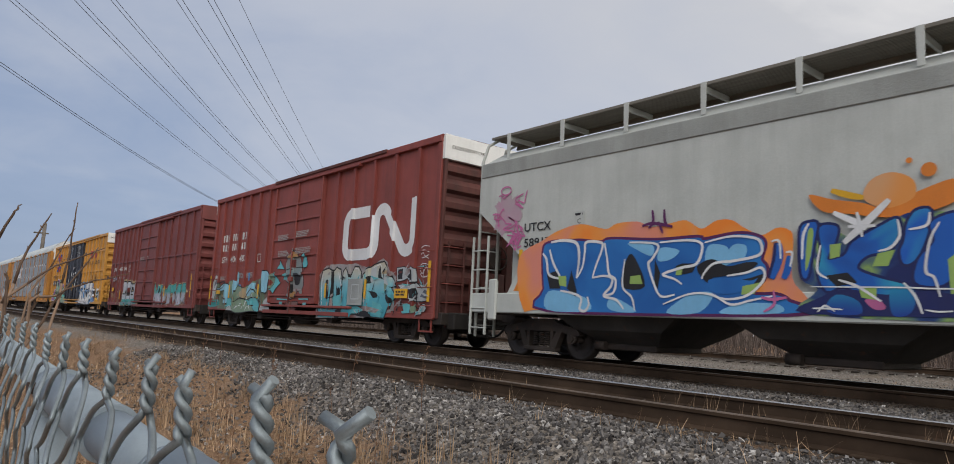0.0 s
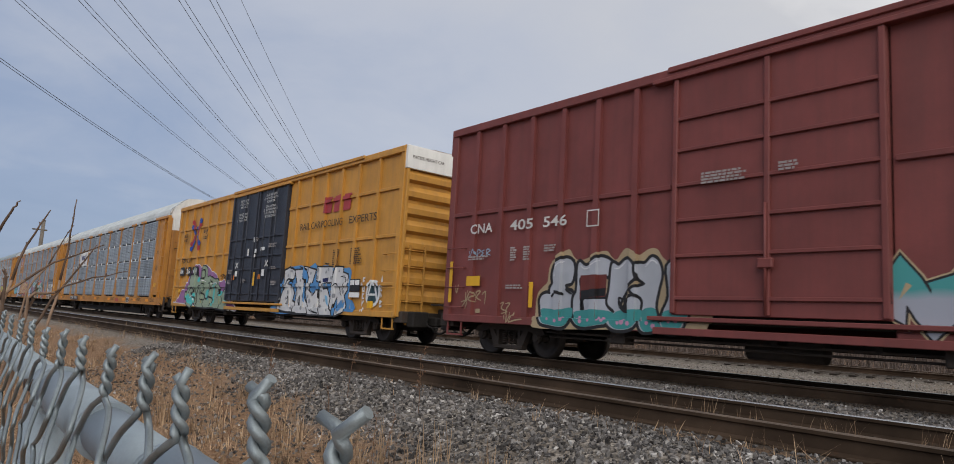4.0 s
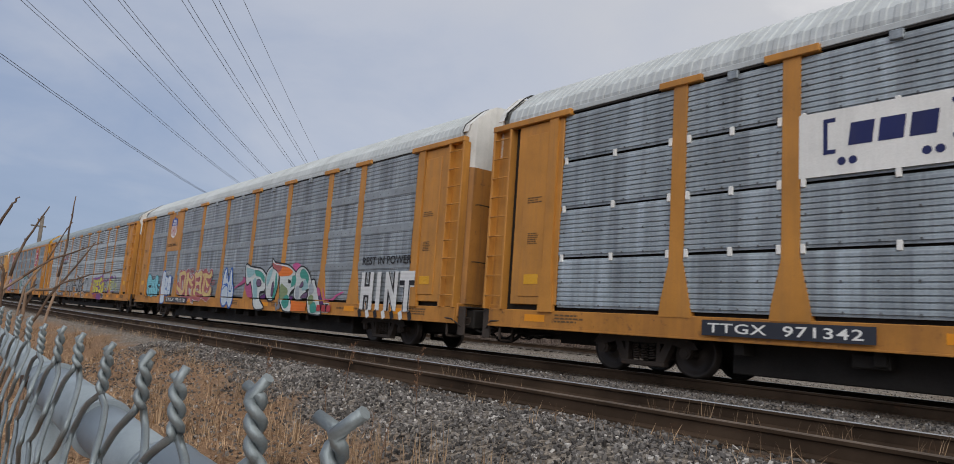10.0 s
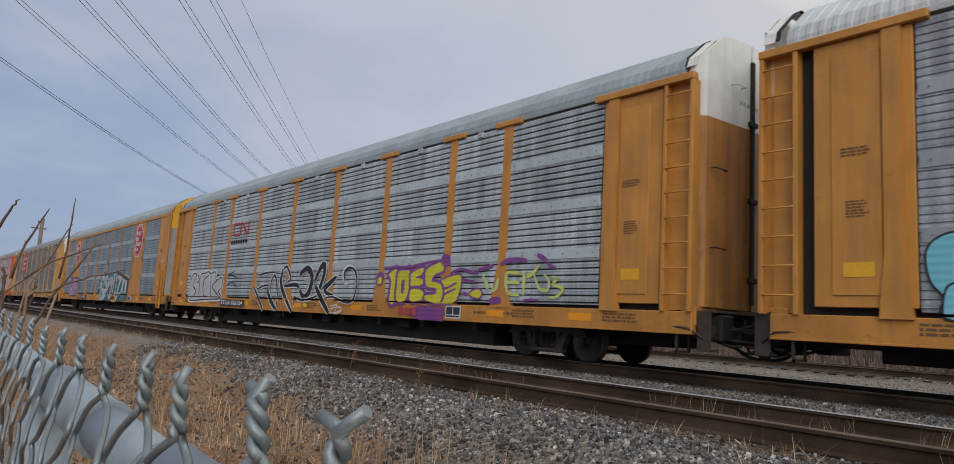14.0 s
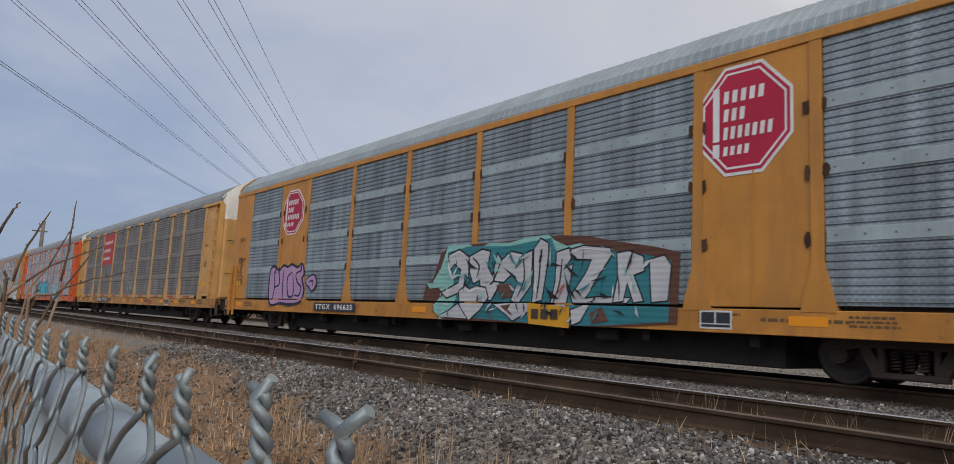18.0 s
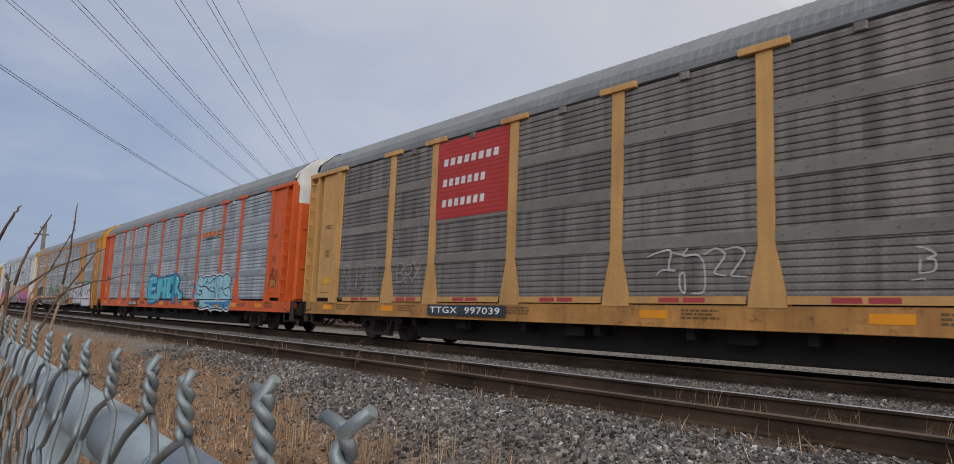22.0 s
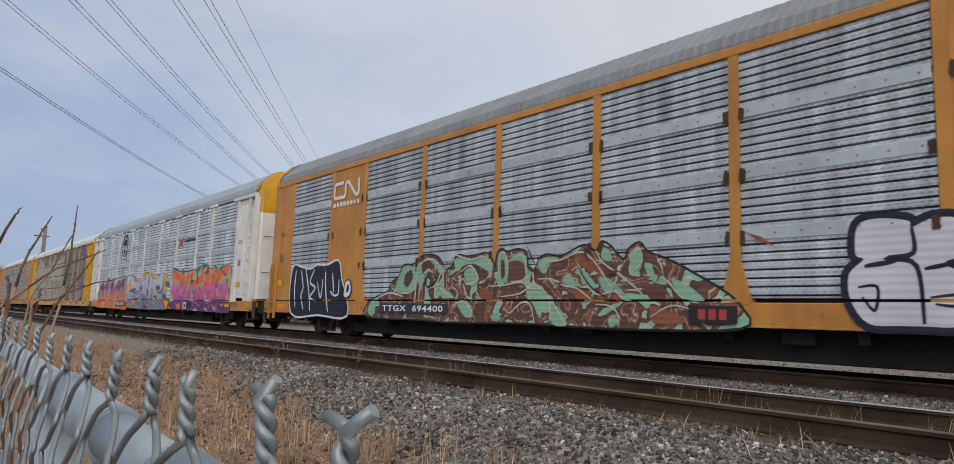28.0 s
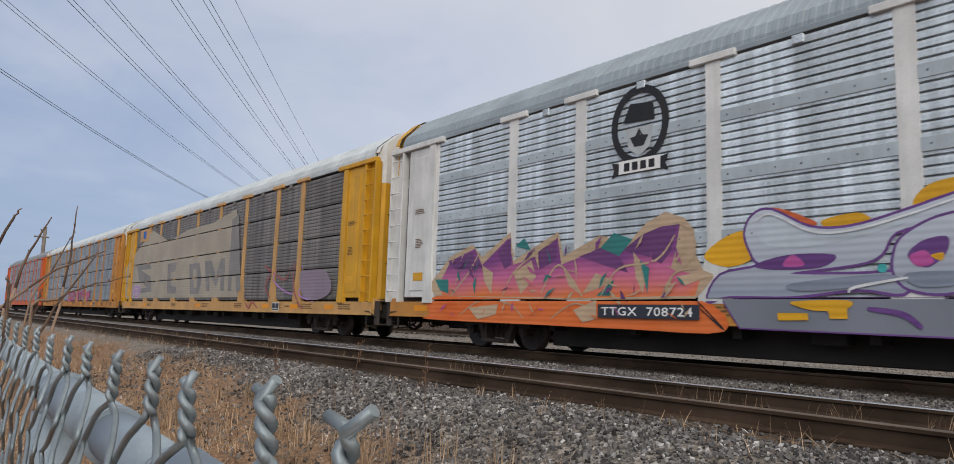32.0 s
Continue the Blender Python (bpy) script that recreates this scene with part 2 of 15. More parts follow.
m_bark = mat("bare_twig_bark", (0.13, 0.085, 0.06), 0.85, var=0.3, scale=40, bump=0.001)
m_pole = mat("grey_pole_wood", (0.16, 0.14, 0.12), 0.9, var=0.3, bump=0.01)
m_cable = mat("dark_cable", (0.025, 0.025, 0.03), 0.6, bump=0.001)


def paint(name, col, ribbed=True):
    return mat("spray_" + name, col, 0.55, 0.0, 0.10, 2.5, 0.12, 0.12, 0.0, 0.004, wave=3.0 if ribbed else 0.0)

# ---- mesh helpers ----
def box(bm, x0, x1, y0, y1, z0, z1, bevel=0.0):
    """A box between two corners, its edges bevelled by hand where asked."""
    if bevel <= 0:
        vs = [bm.verts.new(p) for p in ((x0, y0, z0), (x1, y0, z0), (x1, y1, z0), (x0, y1, z0), (x0, y0, z1), (x1, y0, z1), (x1, y1, z1), (x0, y1, z1))]
        for f in ((0, 3, 2, 1), (4, 5, 6, 7), (0, 1, 5, 4), (1, 2, 6, 5), (2, 3, 7, 6), (3, 0, 4, 7)):
            bm.faces.new([vs[i] for i in f])
        return bm
    b = min(bevel, abs(x1 - x0) * 0.45, abs(y1 - y0) * 0.45, abs(z1 - z0) * 0.45)
    grid = {}
    for sx in (0, 1):
        for sy in (0, 1):
            for sz in (0, 1):
                X, Y, Z = (x1 if sx else x0), (y1 if sy else y0), (z1 if sz else z0)
                dx, dy, dz = (-b if sx else b), (-b if sy else b), (-b if sz else b)
                grid[sx, sy, sz] = (bm.verts.new((X, Y + dy, Z + dz)), bm.verts.new((X + dx, Y, Z + dz)), bm.verts.new((X + dx, Y + dy, Z)))
    faces = []
    for k in range(3):
        for sgn in (0, 1):
            o = [a for a in range(3) if a != k]
            loop = []
            for p, q in ((0, 0), (1, 0), (1, 1), (0, 1)):
                key = [0, 0, 0]
                key[k], key[o[0]], key[o[1]] = sgn, p, q
                loop.append(grid[tuple(key)][k])
            faces.append(loop)
    for k in range(3):
        o = [a for a in range(3) if a != k]
        for p in (0, 1):
            for q in (0, 1):
                a, c = [0, 0, 0], [0, 0, 0]
                a[o[0]], a[o[1]], a[k] = p, q, 0
                c[o[0]], c[o[1]], c[k] = p, q, 1
                faces.append([grid[tuple(a)][o[0]], grid[tuple(a)][o[1]], grid[tuple(c)][o[1]], grid[tuple(c)][o[0]]])
    for v in grid.values():
        faces.append(list(v))
    for f in faces:
        bm.faces.new(f)
    bmesh.ops.recalc_face_normals(bm, faces=bm.faces)
    return bm


def prism(bm, outline, y0, y1):
    """An outline of (x, z) points drawn out from y0 to y1."""
    a = [bm.verts.new((x, y0, z)) for x, z in outline]
    b = [bm.verts.new((x, y1, z)) for x, z in outline]
    bm.faces.new(a)
    bm.faces.new(b[::-1])
    n = len(a)
    for i in range(n):
        bm.faces.new((a[i], b[i], b[(i + 1) % n], a[(i + 1) % n]))
    bmesh.ops.recalc_face_normals(bm, faces=bm.faces)
    return bm


def rod(bm, p, q, r, r2=None, seg=6, cap=True):
    """A round bar from p to q."""
    p, q = Vector(p), Vector(q)
    d = (q - p).normalized()
    u = d.cross(Vector((0, 0, 1)) if abs(d.z) < 0.9 else Vector((1, 0, 0))).normalized()
    w = d.cross(u)
    r2 = r if r2 is None else r2
    A = [bm.verts.new(p + (u * math.cos(t) + w * math.sin(t)) * r) for t in (2 * math.pi * i / seg for i in range(seg))]
    B_ = [bm.verts.new(q + (u * math.cos(t) + w * math.sin(t)) * r2) for t in (2 * math.pi * i / seg for i in range(seg))]
    for i in range(seg):
        f = bm.faces.new((A[i], A[(i + 1) % seg], B_[(i + 1) % seg], B_[i]))
        f.smooth = seg > 6
    if cap:
        bm.faces.new(A[::-1])
        bm.faces.new(B_)
    return bm


def tube(bm, pts, r, seg=6, taper=1.0):
    """A bent round wire through points."""
    pts = [Vector(p) for p in pts]
    rings = []
    u = None
    for i, p in enumerate(pts):
        d = (pts[min(i + 1, len(pts) - 1)] - pts[max(i - 1, 0)]).normalized()
        if u is None:
            u = d.cross(Vector((0, 0, 1)) if abs(d.z) < 0.9 else Vector((1, 0, 0))).normalized()
        else:
            u = (u - d * u.dot(d)).normalized()
        w = d.cross(u)
        k = r * (1 + (taper - 1) * i / max(1, len(pts) - 1))
        rings.append([bm.verts.new(p + (u * math.cos(t) + w * math.sin(t)) * k) for t in (2 * math.pi * j / seg for j in range(seg))])
    for a, b in zip(rings, rings[1:]):
        for i in range(seg):
            bm.faces.new((a[i], a[(i + 1) % seg], b[(i + 1) % seg], b[i])).smooth = True
    bm.faces.new(rings[0][::-1])
    bm.faces.new(rings[-1])
    return bm


def mesh_of(bm, name, material, smooth=False):
    me = bpy.data.meshes.new(name)
    bm.to_mesh(me)
    bm.free()
    if smooth:
        for p in me.polygons:
            p.use_smooth = True
    me.materials.append(material)
    return me


def part(name, bm, material, parent=None, label="", at=None, smooth=False):
    """Links a bmesh, or a mesh that is already made, as one mesh object under its thing or part."""
    me = bm if isinstance(bm, bpy.types.Mesh) else mesh_of(bm, name, material, smooth)
    ob = new(name, me)
    if parent is not None:
        ob.parent = parent
    if at is not None:
        ob.matrix_basis = at
    if label:
        tagged(ob, label)
    return ob


def raw(name, verts, faces, material, parent=None):
    me = bpy.data.meshes.new(name)
    me.from_pydata(verts, [], faces)
    me.materials.append(material)
    ob = new(name, me)
    if parent is not None:
        ob.parent = parent
    return ob


# ---- ground ----
RAIL_NEAR, RAIL_NEXT, TRACK = 5.41, 6.905, 11.43     # near track's rails, and the middle of the train's track
RAIL_FAR = 24.35


def grass_line(x):
    """How far the dry grass reaches towards the near rail."""
    return 2.85 + max(0.0, min(1.0, (-x - 3.6) / 5.5)) * 1.25 + 0.14 * math.sin(x * 0.9) + 0.12 * math.sin(x * 2.3 + 1)


def ground_height(x, y):
    """Bed of the tracks, its shoulder, and the low grassy strip by the fence."""
    n = noise.noise((x * 0.35, y * 0.5, 0.0)) * 0.06 + noise.noise((x * 1.7, y * 1.7, 3.0)) * 0.025
    if y < 4.75:
        k = max(0.0, min(1.0, (4.75 - y) / 2.0))
        k = k * k * (3 - 2 * k)
        return -0.165 - 0.47 * k + n * min(1.0, 0.3 + k)
    if y < 14.0:
        return -0.175 + n * 0.3
    k = min(1.0, (y - 14.0) / 3.0)
    back = -0.19 - 0.21 * k + n * (0.35 + 0.6 * k)
    if y > 22.5:
        back += min(1.0, (y - 22.5) / 1.0) * 0.2 * (1 if y < 27 else max(0.0, 1 - (y - 27) / 2))
    return back


def ground_material():
    m = bpy.data.materials.new("gravel_and_dry_grass")
    m.use_nodes = True
    nt = m.node_tree
    bs = nt.nodes["Principled BSDF"]
    bs.inputs["Roughness"].default_value = 0.95
    bs.inputs["Specular IOR Level"].default_value = 0.15
    co = nt.nodes.new("ShaderNodeTexCoord")
    vor = node(nt, "ShaderNodeTexVoronoi", Scale=28.0)
    nt.links.new(co.outputs["Object"], vor.inputs["Vector"])
    stone = ramp(nt, [(0.0, (0.05, 0.044, 0.038)), (0.5, (0.17, 0.15, 0.13)), (1.0, (0.34, 0.305, 0.27))])
    nt.links.new(vor.outputs["Color"], stone.inputs[0])
    big = node(nt, "ShaderNodeTexNoise", Scale=0.6, Detail=5.0)
    nt.links.new(co.outputs["Object"], big.inputs["Vector"])
    rust = node(nt, "ShaderNodeMix", blend="MIX")
    rr = ramp(nt, [(0.45, grey(0.0)), (0.75, grey(0.55))])
    nt.links.new(big.outputs[0], rr.inputs[0])
    nt.links.new(rr.outputs[0], rust.inputs[0])
    nt.links.new(stone.outputs[0], rust.inputs[6])
    rust.inputs[7].default_value = (0.16, 0.117, 0.082, 1)
    earth_n = node(nt, "ShaderNodeTexNoise", Scale=22.0, Detail=8.0, Roughness=0.75)
    nt.links.new(co.outputs["Object"], earth_n.inputs["Vector"])
    earth = ramp(nt, [(0.3, (0.095, 0.056, 0.034)), (0.5, (0.225, 0.135, 0.08)), (0.72, (0.40, 0.27, 0.17))])
    nt.links.new(earth_n.outputs[0], earth.inputs[0])
    att = nt.nodes.new("ShaderNodeVertexColor")
    att.layer_name = "grassy"
    mix = node(nt, "ShaderNodeMix", blend="MIX")
    nt.links.new(att.outputs[0], mix.inputs[0])
    nt.links.new(rust.outputs[2], mix.inputs[6])
    nt.links.new(earth.outputs[0], mix.inputs[7])
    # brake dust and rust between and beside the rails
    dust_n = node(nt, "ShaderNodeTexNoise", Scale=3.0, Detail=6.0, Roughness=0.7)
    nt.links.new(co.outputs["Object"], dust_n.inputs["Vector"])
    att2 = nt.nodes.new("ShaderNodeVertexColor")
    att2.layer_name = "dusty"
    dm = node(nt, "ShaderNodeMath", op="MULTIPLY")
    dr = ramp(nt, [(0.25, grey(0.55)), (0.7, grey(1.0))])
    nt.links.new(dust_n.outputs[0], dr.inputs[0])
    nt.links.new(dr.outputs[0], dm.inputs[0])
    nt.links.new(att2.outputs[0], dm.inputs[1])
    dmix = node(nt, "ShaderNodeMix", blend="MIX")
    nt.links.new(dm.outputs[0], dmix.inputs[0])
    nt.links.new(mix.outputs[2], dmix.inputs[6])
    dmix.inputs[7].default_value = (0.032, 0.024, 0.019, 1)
    nt.links.new(dmix.outputs[2], bs.inputs["Base Color"])
    bp = node(nt, "ShaderNodeBump", Strength=0.9, Distance=0.03)
    nt.links.new(vor.outputs["Distance"], bp.inputs["Height"])
    nt.links.new(bp.outputs[0], bs.inputs["Normal"])
    return m


def grassy(x, y):
    g = 0.0
    if y < 4.75:
        g = max(0.0, min(1.0, (grass_line(x) - y) / 0.45 + 0.5 + noise.noise((x * 2.1, y * 2.1, 7.0)) * 0.9))
    if 4.9 < y < 5.3:
        g = max(0.0, min(1.0, 0.55 + noise.noise((x * 0.9, y, 2.0)) * 0.8))
    if y > 26.5:
        g = min(1.0, (y - 26.5) / 1.5)
    return g


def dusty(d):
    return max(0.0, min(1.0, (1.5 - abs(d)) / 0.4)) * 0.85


def build_ground():
    xs = [-2600, -1300, -700, -400, -260, -180, -130, -100, -80, -65, -55] + [-48 + 0.8 * i for i in range(30)] + [-24 + 0.3 * i for i in range(88)] + [3, 5, 8, 12, 18, 28, 45, 80, 150, 300, 700, 2600]
    ys = [-2600, -900, -300, -100, -40, -18, -9, -5, -3, -2] + [-1.4 + 0.25 * i for i in range(26)] + [5.05 + 0.3 * i for i in range(30)] + [14.3 + 0.6 * i for i in range(24)] + [29, 31, 34, 38, 45, 60, 90, 150, 300, 700, 1500, 2600]
    verts = [(x, y, ground_height(x, y)) for x in xs for y in ys]
    n = len(ys)
    faces = [(i * n + j, (i + 1) * n + j, (i + 1) * n + j + 1, i * n + j + 1) for i in range(len(xs) - 1) for j in range(n - 1)]
    ob = raw("ground", verts, faces, ground_material())
    lay = ob.data.color_attributes.new("grassy", "FLOAT_COLOR", "POINT")
    for i, (x, y, z) in enumerate(verts):
        g = grassy(x, y)
        lay.data[i].color = (g, g, g, 1)
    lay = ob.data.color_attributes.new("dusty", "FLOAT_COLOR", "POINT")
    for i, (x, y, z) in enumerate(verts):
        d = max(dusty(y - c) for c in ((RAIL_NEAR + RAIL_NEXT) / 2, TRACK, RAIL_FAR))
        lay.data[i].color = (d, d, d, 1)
    for p in ob.data.polygons:
        p.use_smooth = True
    tagged(ob, "gravel trackbed with dry brown grass by the fence", kind="structure")


build_ground()


# ---- tracks ----
def rail_mesh(length, name, head):
    """A flat-bottomed rail with foot, web and head; the head's top wears its own metal."""
    prof = [(-0.075, -0.172), (0.075, -0.172), (0.075, -0.160), (0.012, -0.140), (0.009, -0.045), (0.034, -0.036), (0.036, -0.008), (0.028, 0.0), (-0.028, 0.0), (-0.036, -0.008), (-0.034, -0.036), (-0.009, -0.045), (-0.012, -0.140), (-0.075, -0.160)]
    a, b = -length[0], length[1]
    verts = [(a, y, z) for y, z in prof] + [(b, y, z) for y, z in prof]
    n = len(prof)
    faces = [(i, (i + 1) % n, n + (i + 1) % n, n + i) for i in range(n)] + [tuple(range(n))[::-1], tuple(range(n, 2 * n))]
    me = bpy.data.meshes.new(name)
    me.from_pydata(verts, [], faces)
    me.materials.append(m_rail)
    me.materials.append(head)
    for i in (6, 7, 8):
        me.polygons[i].material_index = 1
    return me


shiny, dull = rail_mesh((420, 60), "rail", m_shine), rail_mesh((420, 60), "rail", m_dull)


def track(label, y, half, metals, ties_from, ties_to, z=0.0, step=0.53, deep=0.0):
    root = tagged(new("railway_track"), label, "track", kind="structure")
    root.location = (0, y, z)
    for side, me in zip((-1, 1), metals):
        part("rail", me, None, root, at=pose(0, side * half, 0))
    bm = bmesh.new()
    box(bm, -0.115, 0.115, -1.3, 1.3, -0.30, -0.176, 0.012)
    tie = mesh_of(bm, "tie", m_tie)
    bm = bmesh.new()
    box(bm, -0.09, 0.09, -0.17, 0.17, -0.176, -0.158, 0.004)
    plate = mesh_of(bm, "tie_plate", m_rail)
    x = ties_from
    while x < ties_to:
        t = part("tie", tie, None, root, at=pose(x + random.uniform(-0.03, 0.03), random.uniform(-0.04, 0.04), random.uniform(-0.012, 0.008) - deep, 0, 0, random.uniform(-1.2, 1.2)))
        for side in (-1, 1):
            part("tie_plate", plate, None, t, at=pose(0, side * half, 0.0))
        x += step
    return root


track("near railway track with a worn shiny rail on old ties", (RAIL_NEAR + RAIL_NEXT) / 2, (RAIL_NEXT - RAIL_NEAR) / 2, (dull, shiny), -45, 6)
track("second railway track under the freight train", TRACK, 0.7475, (dull, shiny), -36, 6, deep=0.03)
track("rusty far siding track beyond the train", RAIL_FAR, 0.7475, (dull, dull), -40, -4, z=-0.02, deep=0.05)

# ---- writing and spray paint ----
LETTERS = {}


def glyphs(text, bold=0.0, shear=0.0, space=1.0):
    """Built-in letters as a flat mesh, upright in x and z, facing the fence."""
    key = (text, round(bold, 4), shear, space)
    if key not in LETTERS:
        cu = bpy.data.curves.new("letters", "FONT")
        cu.body, cu.offset, cu.shear, cu.space_character, cu.resolution_u = text, bold, shear, space, 3
        cu.space_line = 0.95
        cu.resolution_u = 4 if bold > 0.03 else 3
        ob = new("letters", cu)
        me = bpy.data.meshes.new_from_object(ob)
        bpy.data.objects.remove(ob)
        n = len(me.vertices)
        co = np.empty(n * 3)
        me.vertices.foreach_get("co", co)
        co = co.reshape(-1, 3)
        tris = [tuple(p.vertices) for p in me.polygons]
        bpy.data.meshes.remove(me)
        LETTERS[key] = (co[:, :2].copy(), tris)
    return LETTERS[key]


def writing(root, text, x0, x1, z0, z1, y, material, bold=0.01, shear=0.0, name="lettering", grow=0.0, space=1.0, label="", warp=0.0, seed=1):
    """Letters stretched into a box on the side of a car."""
    co, tris = glyphs(text, bold, shear, space)
    lo, hi = co.min(0), co.max(0)
    k = np.array(((x1 - x0) / (hi[0] - lo[0]), (z1 - z0) / (hi[1] - lo[1])))
    if grow:
        co, tris = glyphs(text, bold + grow / float(k.mean()), shear, space)
    p = (co - lo) * k
    if warp:
        # hand-sprayed letters swell and lean
        w_, h_ = x1 - x0, z1 - z0
        f = max(2.0, len(text) * 1.3)
        u, v = p[:, 0] / w_, p[:, 1] / h_
        p = np.stack((p[:, 0] + warp * h_ * (np.sin(v * 4.0 + u * f * 1.6 + seed) * 0.06), p[:, 1] + warp * h_ * (np.sin(u * f * 1.5 + seed * 2) * 0.07 * (0.3 + v))), 1)
    verts = [(x0 + float(a), y, z0 + float(b)) for a, b in p]
    ob = raw(name, verts, tris, material, root)
    if label:
        tagged(ob, label)
    return ob


def bars(root, x0, x1, z1, rows, high, y, material, seed=1, gap=0.5, name="lettering"):
    """Small print that nobody can read: rows of bars, a bar a word."""
    r = random.Random(seed)
    verts, faces = [], []
    for i in range(rows):
        z = z1 - i * high * (1 + gap)
        x = x0
        end = x1 - r.uniform(0, 0.3) * (x1 - x0)
        while x < end:
            w = min(r.uniform(1.2, 4.0) * high, end - x)
            if w > 0.3 * high:
                b = len(verts)
                verts += [(x, y, z - high), (x + w, y, z - high), (x + w, y, z), (x, y, z)]
                faces.append((b, b + 1, b + 2, b + 3))
            x += w + high * 0.6
    return tagged(raw(name, verts, faces, material, root), kind="stuff")


def plate(root, name, x0, x1, z0, z1, y, material, thick=0.004, label=""):
    bm = bmesh.new()
    box(bm, x0, x1, y - thick, y, z0, z1)
    return part(name, bm, material, root, label)


def sheet(root, name, outline, y, material, label=""):
    """A flat coat of paint with an outline of (x, z) points."""
    bm = bmesh.new()
    f = bm.faces.new([bm.verts.new((x, y, z)) for x, z in outline])
    f.normal_update()
    bmesh.ops.triangulate(bm, faces=[f])
    bm.normal_update()
    if bm.faces and sum(f.normal.y for f in bm.faces) > 0:
        bmesh.ops.reverse_faces(bm, faces=bm.faces)
    return part(name, bm, material, root, label)


def cloud(x0, x1, z0, z1, lobes=9, seed=1, rough=0.16):
    """A wavy closed outline that fills a box."""
    r = random.Random(seed)
    cx, cz, w, h = (x0 + x1) / 2, (z0 + z1) / 2, (x1 - x0) / 2, (z1 - z0) / 2
    ph = [r.uniform(0, 6.28) for _ in range(4)]
    pts = []
    for i in range(110):
        a = 2 * math.pi * i / 110
        k = 1 + rough * (0.5 * math.sin(lobes * a + ph[0]) + 0.35 * math.sin((lobes * 2 + 1) * a + ph[1]) + 0.3 * math.sin(29 * a + ph[2])) - rough
        ca, sa = math.cos(a), math.sin(a)
        ca, sa = math.copysign(abs(ca) ** 0.62, ca), math.copysign(abs(sa) ** 0.62, sa)
        pts.append((cx + w * k * ca, cz + h * k * sa))
    return pts


def ribbon(root, name, pts, wide, y, material, label="", close=False, thin=None):
    """A painted band along points (x, z), mitred at each bend."""
    P = [Vector((x, z)) for x, z in pts]
    verts, faces = [], []
    n = len(P)
    for i in range(n):
        a, b = (P[(i - 1) % n], P[(i + 1) % n]) if close else (P[max(i - 1, 0)], P[min(i + 1, n - 1)])
        d1, d2 = P[i] - a, b - P[i]
        d1 = d1.normalized() if d1.length > 1e-6 else d2.normalized()
        d2 = d2.normalized() if d2.length > 1e-6 else d1
        d = (d1 + d2).normalized() if (d1 + d2).length > 1e-4 else d1
        nrm = Vector((-d.y, d.x))
        k = wide / 2 / max(0.5, nrm.dot(Vector((-d1.y, d1.x))))
        if thin:
            k *= 1 - (1 - thin) * abs(2 * i / max(1, n - 1) - 1) ** 2
        verts += [(P[i].x + nrm.x * k, y, P[i].y + nrm.y * k), (P[i].x - nrm.x * k, y, P[i].y - nrm.y * k)]
    for i in range(n if close else n - 1):
        a, b = 2 * i, 2 * ((i + 1) % n)
        faces.append((a, a + 1, b + 1, b))
    return raw(name, verts, faces, material, root) if not label else tagged(raw(name, verts, faces, material, root), label)


def arc(cx, cz, r, a0, a1, n=8, rz=None):
    return [(cx + r * math.cos(radians(a0 + (a1 - a0) * i / n)), cz + (rz or r) * math.sin(radians(a0 + (a1 - a0) * i / n))) for i in range(n + 1)]


